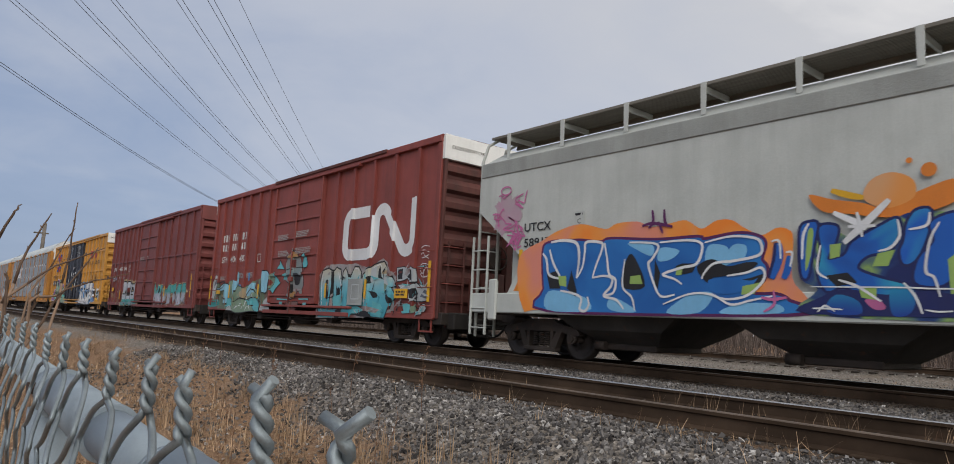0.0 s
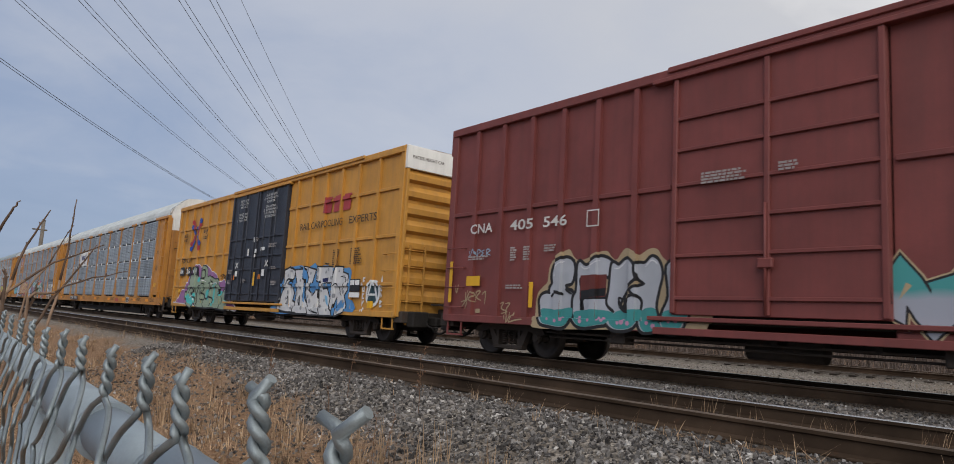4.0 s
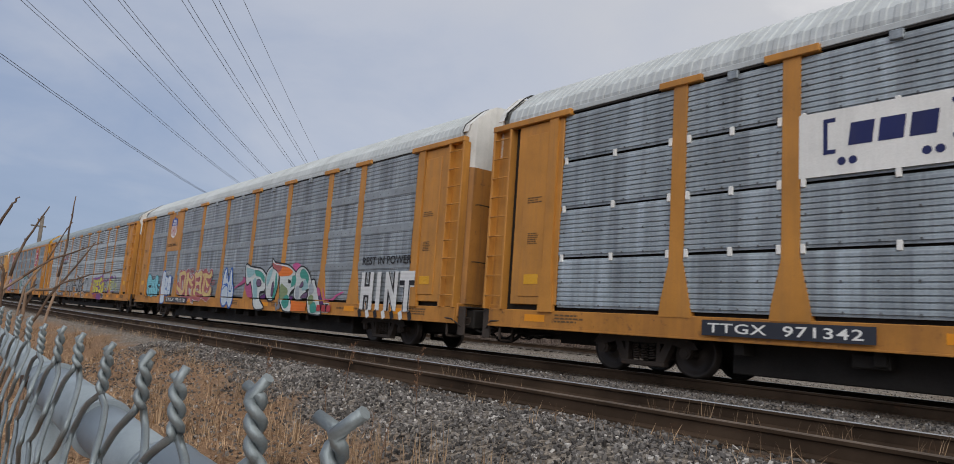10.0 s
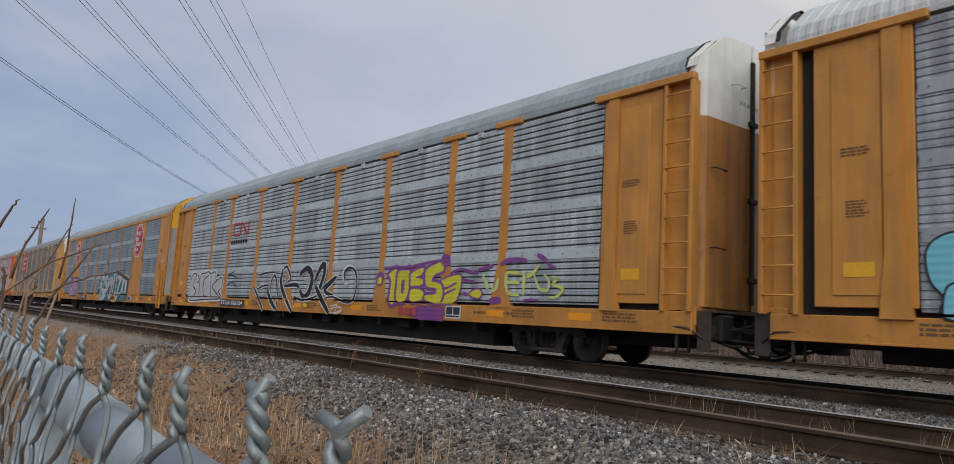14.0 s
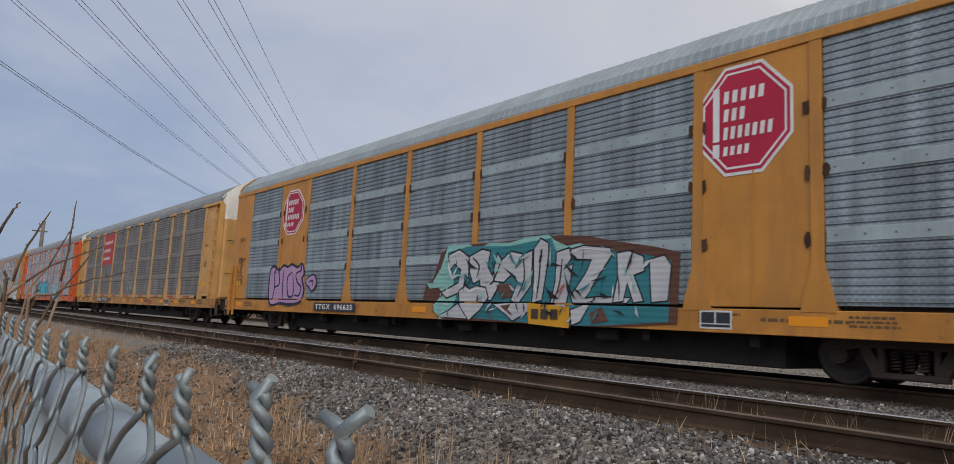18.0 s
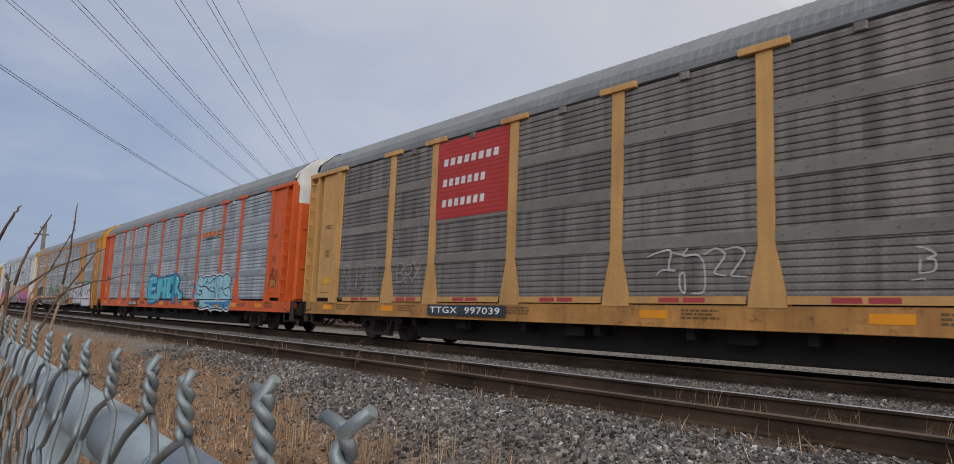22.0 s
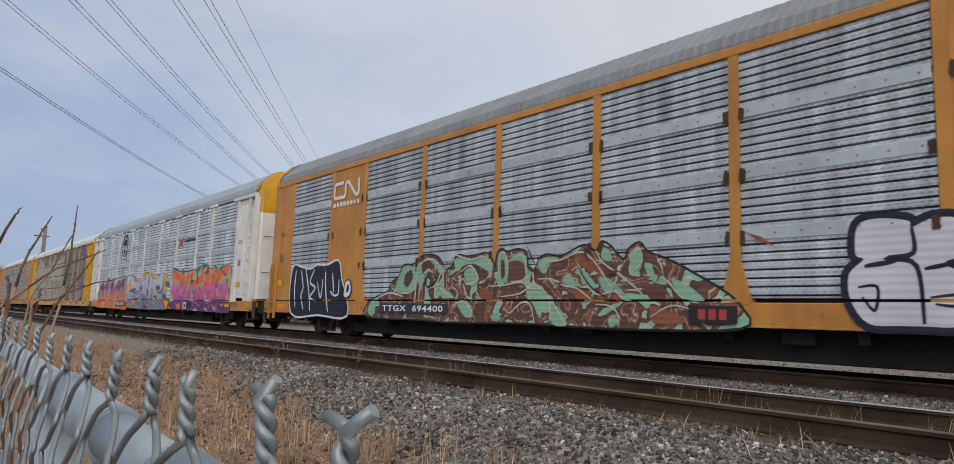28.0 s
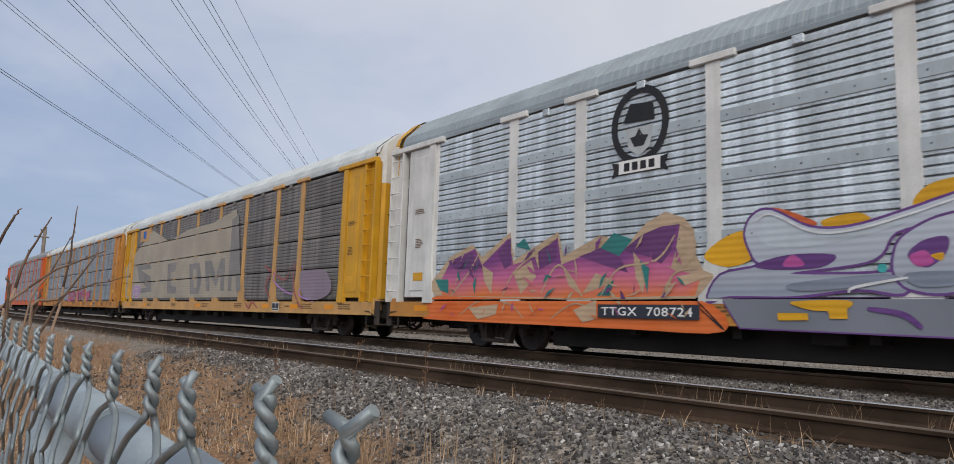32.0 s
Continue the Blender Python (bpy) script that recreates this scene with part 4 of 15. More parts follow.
def roof_mesh(half, material, pitch=0.19, amp=0.013, crown=0.0):
    amp = amp if material is m_roofw else amp * 0.55
    key = (half, material.name, crown)
    if key in ROOFS:
        return ROOFS[key]
    verts, faces = [], []
    n = int(2 * half / pitch)
    xs = []
    for i in range(n):
        a = -half + 2 * half * i / n
        p = 2 * half / n
        xs += [(a, 0.0), (a + p * 0.42, 0.0), (a + p * 0.52, amp), (a + p * 0.90, amp)]
    xs.append((half, 0.0))
    k = len(ROOF_LINE)
    for x, o in xs:
        for y, z in ROOF_LINE:
            s = 1 + o / 1.6
            verts.append((x, y * s, z + (o + crown * (z - 5.2) / 0.73 if z > 5.2 else 0)))
    for i in range(len(xs) - 1):
        for j in range(k - 1):
            a = i * k + j
            faces.append((a, a + k, a + k + 1, a + 1))
    faces += [tuple(range(k)), tuple(range((len(xs) - 1) * k, len(xs) * k))[::-1]]
    me = bpy.data.meshes.new("roof")
    me.from_pydata(verts, [], faces)
    me.materials.append(material)
    ROOFS[key] = me
    return me


def end_door(root, sgn, lower, upper, split, x_in=13.58, x_out=13.86, z0=1.12, crown=0.0):
    """Two curved leaves close the end; the upper part carries its own paint."""
    for half in (-1, 1):
        ys = [1.44, 1.42, 1.36, 1.28, 0.92, 0.76, 0.3, 0.03]
        for name, za, zb, material in (("end_door", z0, split, lower), ("end_door_top", split, None, upper)):
            bm = bmesh.new()
            outer, inner = [], []
            for y in ys:
                q = 0.62 * min(1.0, (1.44 - y) / 0.16) + 0.38 * (1.44 - y) / 1.41
                x = sgn * (x_in + (x_out - x_in) * max(0.0, q))
                top = zb if zb else roof_z(y, crown) + 0.015
                outer.append((bm.verts.new((x, half * y, za)), bm.verts.new((x, half * y, top))))
                inner.append((bm.verts.new((x - sgn * 0.06, half * y, za)), bm.verts.new((x - sgn * 0.06, half * y, top))))
            for ring in (outer, inner):
                for a, b in zip(ring, ring[1:]):
                    bm.faces.new((a[0], b[0], b[1], a[1]))
            for k in (0, -1):
                bm.faces.new((outer[k][0], outer[k][1], inner[k][1], inner[k][0]))
            for i in (0, 1):
                for j in range(len(ys) - 1):
                    bm.faces.new((outer[j][i], outer[j + 1][i], inner[j + 1][i], inner[j][i]))
            bmesh.ops.recalc_face_normals(bm, faces=bm.faces)
            part(name, bm, material, root)
    # bent cap sheet between roof and leaves; a dark strip stands in for the gap behind it
    for name, xa, xb, up, material in (("end_cap", x_in - 0.10, x_in + 0.09, 0.018, upper), ("roof_seal", x_in - 0.16, x_in - 0.09, 0.03, m_dark)):
        bm = bmesh.new()
        rows = [[bm.verts.new((sgn * x, y * 0.995, z + up + crown * max(0.0, z - 5.2) / 0.73)) for y, z in ROOF_LINE[1:-1]] for x in (xa, xb)]
        for j in range(len(rows[0]) - 1):
            bm.faces.new((rows[0][j], rows[0][j + 1], rows[1][j + 1], rows[1][j]))
        bmesh.ops.recalc_face_normals(bm, faces=bm.faces)
        bmesh.ops.solidify(bm, geom=bm.faces[:], thickness=0.012)
        part(name, bm, material, root)
    bm = bmesh.new()
    box(bm, *sorted((sgn * (x_out - 0.02), sgn * (x_out + 0.05))), -0.05, 0.05, z0 + 0.1, 5.62, 0.01)
    part("lock_rod", bm, m_dark, root)
    for z in (1.6, 3.0, 4.4):
        bm = bmesh.new()
        box(bm, *sorted((sgn * (x_out - 0.01), sgn * (x_out + 0.07))), -0.12, 0.12, z, z + 0.09, 0.01)
        part("rod_keeper", bm, m_dark, root)
    for z in (2.1, 3.45):
        bm = bmesh.new()
        tube(bm, [(sgn * (x_out - 0.06), -1.2, z), (sgn * (x_out + 0.03), -1.18, z), (sgn * (x_out + 0.03), -0.85, z), (sgn * (x_out - 0.03), -0.82, z)], 0.013, 6)
        part("grab_bar", bm, m_dark, root)
    for y in (-0.62, 0.5):
        bm = bmesh.new()
        x = sgn * (x_out + 0.0)
        tube(bm, [(x - sgn * 0.05, y, 5.05), (x + sgn * 0.08, y, 5.05), (x + sgn * 0.08, y + 0.3, 5.05), (x - sgn * 0.05, y + 0.3, 5.05)], 0.014, 6)
        part("grab_bar", bm, upper, root)


def prism_side(bm, outline, y0, y1):
    """A flat bracket standing along the track."""
    return prism(bm, outline, y0, y1)


def post_mesh(material, cap=True, flare=True):
    key = ("post", material.name, cap, flare)
    if key not in PANEL_CACHE:
        bm = bmesh.new()
        w = 0.135 if cap else 0.09
        if flare:
            outline = [(-0.31, 1.0), (0.31, 1.0), (0.28, 1.25), (w, 1.92), (w, 5.0), (-w, 5.0), (-w, 1.92), (-0.28, 1.25)] if cap else [(-0.25, 1.0), (0.25, 1.0), (0.23, 1.15), (w, 1.7), (w, 5.0), (-w, 5.0), (-w, 1.7), (-0.23, 1.15)]
        else:
            outline = [(-w, 1.06), (w, 1.06), (w, 5.0), (-w, 5.0)]
        prism(bm, outline, -SIDE - 0.04, -SIDE + 0.10)
        if cap:
            box(bm, -0.42, 0.42, -SIDE - 0.085, -SIDE + 0.06, 4.97, 5.09, 0.01)
        PANEL_CACHE[key] = mesh_of(bm, "post", material)
    return PANEL_CACHE[key]


def autorack(at, label, body, screen, roof, top=None, kind="A", pitch=0.105, depth=0.03, slot=0.0, rows=4, band=None, plates=(), split=4.35, gaps=True, sill=None, end_lower=None, clip=False, groove=0.12, crown=0.0, posts=None):
    """A closed car carrier. kind A: posts with caps and side ladders at the ends; kind B: smooth yellow end panels and panelled bays."""
    root = car_root("autorack_car", label, "freight car", at)
    sill = sill or {m_yellow: m_sill, m_cream: m_sillc}.get(body, body)
    # inner walls and deck close the body
    bm = bmesh.new()
    box(bm, -13.3, 13.3, -1.40, 1.40, 1.0, 5.12)
    part("inner_body", bm, m_dark, root)
    for side in (-1, 1):
        bm = bmesh.new()
        y0, y1 = (-SIDE - 0.03, -SIDE + 0.12) if side < 0 else (SIDE - 0.12, SIDE + 0.03)
        box(bm, -13.7, 13.7, y0, y1, 0.68, 1.03, 0.012)
        box(bm, -13.7, 13.7, y0 - (0.008 if side < 0 else -0.0), y1 + (0.0 if side < 0 else 0.008), 0.655, 0.69, 0.006)
        part("side_sill", bm, sill, root)
    bm = bmesh.new()
    box(bm, -12.6, 12.6, -0.42, 0.42, 0.40, 0.80, 0.02)
    box(bm, -8.3, 8.3, -1.0, 1.0, 0.16, 0.72, 0.02)
    part("underframe", bm, m_dark, root)
    for k in range(9):
        bm = bmesh.new()
        x = -8 + 2 * k
        box(bm, x - 0.08, x + 0.08, -1.34, 1.34, 0.46, 0.68, 0.01)
        part("crossbearer", bm, m_dark, root)
    for k, x in enumerate((-6.4, -2.9, 0.6, 4.8)):
        bm = bmesh.new()
        box(bm, x, x + 0.5, -1.25, -1.02, 0.42, 0.62, 0.02)
        part("bracket", bm, m_dark, root)
    edges = [-ENDP] + list(POSTS) + [ENDP]
    z0, z1 = 1.10, 4.99
    h = (z1 - z0) / rows
    for i in range(len(edges) - 1):
        a = edges[i] + (0.10 if i else 0.02)
        b = edges[i + 1] - (0.10 if i < len(edges) - 2 else 0.02)
        if kind == "B" and i in (1, 7):
            bm = bmesh.new()
            box(bm, a - 0.12, b + 0.12, -SIDE - 0.02, -SIDE + 0.06, 1.06, 5.0, 0.01)
            part("side_panel", bm, body, root, "smooth painted side panel")
            bm = bmesh.new()
            box(bm, (a + b) / 2 - 0.02, (a + b) / 2 + 0.02, -SIDE - 0.03, -SIDE, 1.1, 4.95)
            part("panel_seam", bm, body, root)
            continue
        for r in range(rows):
            gap = 0.045 if gaps else 0.006
            if (i, r) in plates:
                continue
            me = screen_mesh(b - a, h - gap, pitch, depth, screen, slot, groove)
            part("screen", me, None, root, at=pose((a + b) / 2 + random.uniform(-0.006, 0.006), -SIDE + random.uniform(-0.006, 0.006), z0 + r * h + random.uniform(-0.004, 0.004)))
            if band and r:
                bm = bmesh.new()
                box(bm, a + 0.02, b - 0.02, -SIDE - depth - 0.012, -SIDE + 0.02, z0 + r * h - 0.10, z0 + r * h + 0.10, 0.008)
                bd = part("screen_band", bm, band, root)
                bm = bmesh.new()
                for q in range(7):
                    x = a + 0.15 + q * (b - a - 0.3) / 6
                    box(bm, x - 0.012, x + 0.012, -SIDE - depth - 0.020, -SIDE - depth - 0.010, z0 + r * h - 0.012, z0 + r * h + 0.012)
                tagged(part("bolt_strip", bm, m_bolt, bd), kind="stuff")
            if not band:
                bm = bmesh.new()
                for zz in (z0 + r * h + 0.055, z0 + (r + 0.5) * h):
                    for q in range(6):
                        x = a + 0.12 + q * (b - a - 0.24) / 5 + random.uniform(-0.02, 0.02)
                        box(bm, x - 0.014, x + 0.014, -SIDE - depth - 0.012, -SIDE, zz - 0.016, zz + 0.016)
                tagged(part("bolt_strip", bm, m_bolt, root), kind="stuff")
            if clip and r:
                for x in (a + 0.08, (a + b) / 2, b - 0.08):
                    bm = bmesh.new()
                    box(bm, x - 0.035, x + 0.035, -SIDE - depth - 0.02, -SIDE, z0 + r * h - 0.09, z0 + r * h + 0.05, 0.006)
                    part("clip", bm, m_clean, root)
    for x in POSTS:
        if kind == "B":
            flare = abs(x) > 1
            part("post", post_mesh(body, False, True), None, root, at=pose(x, 0, 0))
        else:
            part("post", post_mesh(posts or body, True, True), None, root, at=pose(x, 0, 0))
    if kind == "B":
        rnd = random.Random(int(-at))
        for x in POSTS:
            for r in range(1, rows):
                for d in (-1, 1):
                    if rnd.random() < 0.75:
                        w_ = rnd.uniform(0.035, 0.07)
                        c_ = x + d * (0.10 + w_ * 0.6)
                        sheet(root, "rust_stain", cloud(c_ - w_, c_ + w_, z0 + r * h - rnd.uniform(0.12, 0.2), z0 + r * h + 0.09, 4, rnd.randint(0, 99)), -SIDE - depth - 0.026, m_stain)
    else:
        tab = bmesh.new()
        box(tab, -0.09, 0.09, -SIDE - 0.06, -SIDE + 0.02, 4.86, 5.0, 0.01)
        tab = mesh_of(tab, "roof_tab", screen)
        for a, b in zip(edges[1:-2], edges[2:-1]):
            part("roof_tab", tab, None, root, at=pose((a + b) / 2, 0, 0))
    # thin dark strip stands in for the shadowed gap under the eave
    bm = bmesh.new()
    box(bm, -11.7, 11.7, -SIDE - 0.012, -SIDE + 0.02, 4.985, 5.022)
    part("eave_gap", bm, m_dark, root)
    # top rail and far side
    bm = bmesh.new()
    if kind == "B":
        box(bm, -13.3, 13.3, -SIDE - 0.05, -SIDE + 0.1, 4.98, 5.13, 0.01)
        part("top_rail", bm, body, root)
    else:
        box(bm, -13.3, 13.3, -SIDE - 0.02, -SIDE + 0.1, 5.02, 5.12, 0.01)
        part("top_rail", bm, roof, root)
    bm = bmesh.new()
    box(bm, -13.3, 13.3, SIDE - 0.1, SIDE, 1.0, 5.1, 0.01)
    for x in POSTS:
        box(bm, x - 0.13, x + 0.13, SIDE - 0.02, SIDE + 0.06, 1.0, 5.1)
    part("far_side", bm, screen, root)
    part("roof", roof_mesh(13.46 if kind == "A" else 13.22, roof, crown=crown), None, root)
    for sgn in (-1, 1):
        xa, xb = sorted((sgn * ENDP, sgn * 13.05))
        e_ = 0.16 if sgn < 0 else 0.0     # the rear end stands a little further out
        if kind == "A":
            bm = bmesh.new()
            box(bm, xa, xb, -SIDE - 0.03, -SIDE + 0.05, 1.14, 4.93, 0.01)
            p = part("end_panel", bm, body, root)
            bm = bmesh.new()
            e = sgn * 12.0
            prism(bm, [(e - 0.20, 1.0), (e + 0.20, 1.0), (e + 0.12, 1.9), (e + 0.12, 4.97), (e - 0.12, 4.97), (e - 0.12, 1.9)] if sgn > 0 else [(e - 0.20, 1.0), (e + 0.20, 1.0), (e + 0.12, 1.9), (e + 0.12, 4.97), (e - 0.12, 4.97), (e - 0.12, 1.9)], -SIDE - 0.08, -SIDE + 0.02)
            part("end_post", bm, body, root)
            bm = bmesh.new()
            box(bm, *sorted((sgn * 11.55, sgn * (13.7 + e_))), -SIDE - 0.11, -SIDE + 0.05, 4.94, 5.07, 0.012)
            part("end_beam", bm, body, root)
            for x in (sgn * (13.14 + e_), sgn * (13.66 + e_)):
                bm = bmesh.new()
                box(bm, x - 0.035, x + 0.035, -SIDE - 0.09, -SIDE + 0.12, 1.02, 4.95, 0.008)
                part("ladder_stile", bm, body, root)
            bm = bmesh.new()
            box(bm, *sorted((sgn * (13.16 + e_), sgn * (13.64 + e_))), -SIDE + 0.06, -SIDE + 0.10, 1.05, 4.95)
            part("ladder_back", bm, body, root)
            bm = bmesh.new()
            c = sgn * (13.40 + e_)
            tube(bm, [(c - 0.26, -SIDE - 0.02, 0), (c - 0.24, -SIDE - 0.085, 0), (c + 0.24, -SIDE - 0.085, 0), (c + 0.26, -SIDE - 0.02, 0)], 0.015, 6)
            rung = mesh_of(bm, "rung", body)
            for k in range(9):
                part("rung", rung, None, root, at=pose(0, 0, 1.3 + k * 0.43))
            bm = bmesh.new()
            box(bm, *sorted((sgn * 12.15, sgn * 12.8)), -SIDE - 0.05, -SIDE - 0.02, 1.3, 4.7, 0.008)
            part("door_track_cover", bm, body, root)
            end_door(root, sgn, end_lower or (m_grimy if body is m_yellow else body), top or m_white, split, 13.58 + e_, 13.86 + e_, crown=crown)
        else:
            bm = bmesh.new()
            box(bm, *sorted((sgn * ENDP, sgn * 13.3)), -SIDE - 0.03, -SIDE + 0.05, 1.06, 5.05, 0.01)
            part("end_panel", bm, body, root)
            bm = bmesh.new()
            box(bm, sgn * 12.6 - 0.02, sgn * 12.6 + 0.02, -SIDE - 0.05, -SIDE - 0.02, 1.1, 5.0)
            part("panel_seam", bm, body, root)
            ladder(root, sgn * 12.75 - 0.0, sgn * 12.75 + 0.42 if sgn > 0 else sgn * 12.75 - 0.42, 0.45, 2.3, 5, -SIDE - 0.09, body, 0.05)
            end_door(root, sgn, (end_lower or m_sooty) if sgn > 0 else body, top or m_bright, split, 13.32, 13.86, crown=crown)
            for y in (-1.25, -0.9, -0.5, 0.5, 0.9, 1.25):
                bm = bmesh.new()
                q = 0.62 + 0.38 * (1.44 - abs(y)) / 1.41
                x = sgn * (13.32 + 0.54 * q)
                box(bm, x - 0.04, x + 0.05, y - 0.04, y + 0.04, 1.2, split - 0.02, 0.01)
                rb_ = part("door_rib", bm, (end_lower or m_sooty) if sgn > 0 else body, root)
                bm = bmesh.new()
                box(bm, x - 0.04, x + 0.05, y - 0.04, y + 0.04, split - 0.016, roof_z(y, crown) - 0.05, 0.01)
                part("rib_top", bm, top or m_bright, rb_)
        bm = bmesh.new()
        box(bm, *sorted((sgn * 13.45, sgn * 13.72)), -1.47, 1.45, 0.80, 1.12, 0.02)
        part("end_sill", bm, sill, root)
        bm = bmesh.new()
        box(bm, *sorted((sgn * 12.4, sgn * 13.95)), -0.32, 0.32, 0.58, 0.98, 0.03)
        box(bm, *sorted((sgn * 13.72, sgn * 13.86)), -0.62, 0.62, 0.70, 0.94, 0.02)
        part("draft_sill", bm, m_grime, root)
        for y in (-1.2, -0.72):
            bm = bmesh.new()
            prism_side(bm, [(sgn * 13.62, 0.82), (sgn * 13.94, 0.82), (sgn * 13.94, 0.70), (sgn * 13.80, 0.58), (sgn * 13.62, 0.66)], y - 0.03, y + 0.03)
            part("end_bracket", bm, m_grime, root)
        bm = bmesh.new()
        box(bm, *sorted((sgn * 13.72, sgn * 14.02)), -1.3, 0.9, 1.02, 1.06, 0.006)
        part("end_platform", bm, m_grime, root)
        for y, dip in ((-1.02, 0.24), (-0.55, 0.34), (0.5, 0.3)):
            bm = bmesh.new()
            tube(bm, [(sgn * 13.6, y, 0.74), (sgn * 13.85, y - 0.03, 0.74 - dip * 0.7), (sgn * 14.1, y - 0.04, 0.74 - dip), (sgn * 14.3, y - 0.02, 0.74 - dip * 0.95)], 0.026, 6)
            part("air_hose", bm, m_dark, root)
        bm = bmesh.new()
        tube(bm, [(sgn * 13.2, -1.50, 0.78), (sgn * 13.62, -1.54, 0.76), (sgn * 13.86, -1.44, 0.60), (sgn * 13.92, -0.9, 0.72), (sgn * 14.05, -0.25, 0.86)], 0.018, 6)
        part("uncoupling_lever", bm, m_grime, root)
        bm = bmesh.new()
        box(bm, *sorted((sgn * 13.74, sgn * 13.98)), -1.44, -1.40, 0.40, 1.05, 0.006)
        box(bm, *sorted((sgn * 13.74, sgn * 13.98)), -1.44, -1.2, 0.40, 0.44, 0.006)
        part("corner_step", bm, m_grime, root)
        bm = bmesh.new()
        for y in (-1.46, -1.1):
            box(bm, sgn * 13.38 - 0.02, sgn * 13.38 + 0.02, y - 0.02, y + 0.02, 0.35, 0.72)
        box(bm, sgn * 13.38 - 0.02, sgn * 13.38 + 0.02, -1.48, -1.08, 0.35, 0.39)
        part("step", bm, m_grime, root)
        bm = bmesh.new()
        box(bm, *sorted((sgn * 13.72, sgn * 14.12)), -0.78, 0.8, 0.52, 0.76, 0.03)
        box(bm, *sorted((sgn * 13.74, sgn * 14.05)), -1.22, -0.86, 0.56, 1.0, 0.03)
        box(bm, *sorted((sgn * 13.70, sgn * 13.95)), 0.5, 1.3, 0.45, 0.95, 0.03)
        part("cushion_unit", bm, m_dark, root)
        for y, z, dip in ((-0.8, 0.92, 0.16), (-0.3, 0.6, 0.22), (0.25, 0.7, 0.3), (0.85, 0.8, 0.34)):
            bm = bmesh.new()
            tube(bm, [(sgn * 13.9, y, z), (sgn * 14.05, y - 0.05, z - dip * 0.8), (sgn * 14.2, y - 0.02, z - dip), (sgn * 14.36, y + 0.02, z - dip * 0.9)], 0.022, 6)
            part("brake_hose", bm, m_dark, root)
        bm = bmesh.new()
        for z in (0.62, 0.80):
            rod(bm, (sgn * 13.8, -1.3, z), (sgn * 14.3, -0.5, z - 0.05), 0.02)
        part("safety_chain", bm, m_grime, root)
        truck(root, sgn * 10.0)
        coupler(root, sgn * 13.7, sgn)
    return root


def reporting(root, text, x0, x1, back=None, z0=0.74, z1=0.98):
    """The dark strip on the sill with the car's mark."""
    plate(root, "mark_plate", x0, x1, z0, z1, -SIDE - 0.082, back or m_black, 0.004)
    w = x1 - x0
    writing(root, text, x0 + w * 0.04, x1 - w * 0.06, z0 + 0.045, z1 - 0.045, -SIDE - 0.09, m_clean, 0.012, space=1.1)


def sill_marks(root, seed, body_dark=None):
    """Reflector strips and small print along the sill."""
    r = random.Random(seed)
    strip = paint("reflector", (0.80, 0.30, 0.010), False)
    ink = mat("worn_stencil_ink", (0.14, 0.08, 0.035), 0.7)
    for x in (-12.3, -9.0, -4.9, -0.6, 3.1, 6.6, 8.9, 11.3):
        if r.random() < 0.8:
            plate(root, "reflector", x - 0.28, x + 0.28, 0.80, 0.94, -SIDE - 0.032, strip, 0.004)
        bars(root, x + 0.55, x + 1.35, 0.96, 3, 0.035, -SIDE - 0.034, ink, r.randint(0, 999), 0.7)
    for sgn in (-1, 1):
        x = sgn * 12.45
        bars(root, x - 0.22, x + 0.22, 3.35, 3, 0.026, -SIDE - 0.056, ink, r.randint(0, 999), 0.8)
        bars(root, x - 0.16, x + 0.16, 2.6, 6, 0.022, -SIDE - 0.056, ink, r.randint(0, 999), 0.9)
        plate(root, "warning_plate", x - 0.2, x + 0.2, 1.55, 1.75, -SIDE - 0.054, mat("yellow_decal", (0.70, 0.36, 0.02), 0.5), 0.003)
    white = mat("plate_white", (0.66, 0.66, 0.64), 0.6, var=0.12)
    pl = plate(root, "data_plate", 7.18, 7.74, 0.71, 1.0, -SIDE - 0.033, white, 0.003, "white framed black data plate")
    for a, b, c, d in ((7.21, 7.44, 0.80, 0.97), (7.47, 7.71, 0.80, 0.97), (7.21, 7.71, 0.74, 0.78)):
        plate(pl, "data_box", a, b, c, d, -SIDE - 0.038, m_black, 0.002)
    bars(root, 8.2, 9.6, 0.9, 1, 0.05, -SIDE - 0.034, ink, 7)


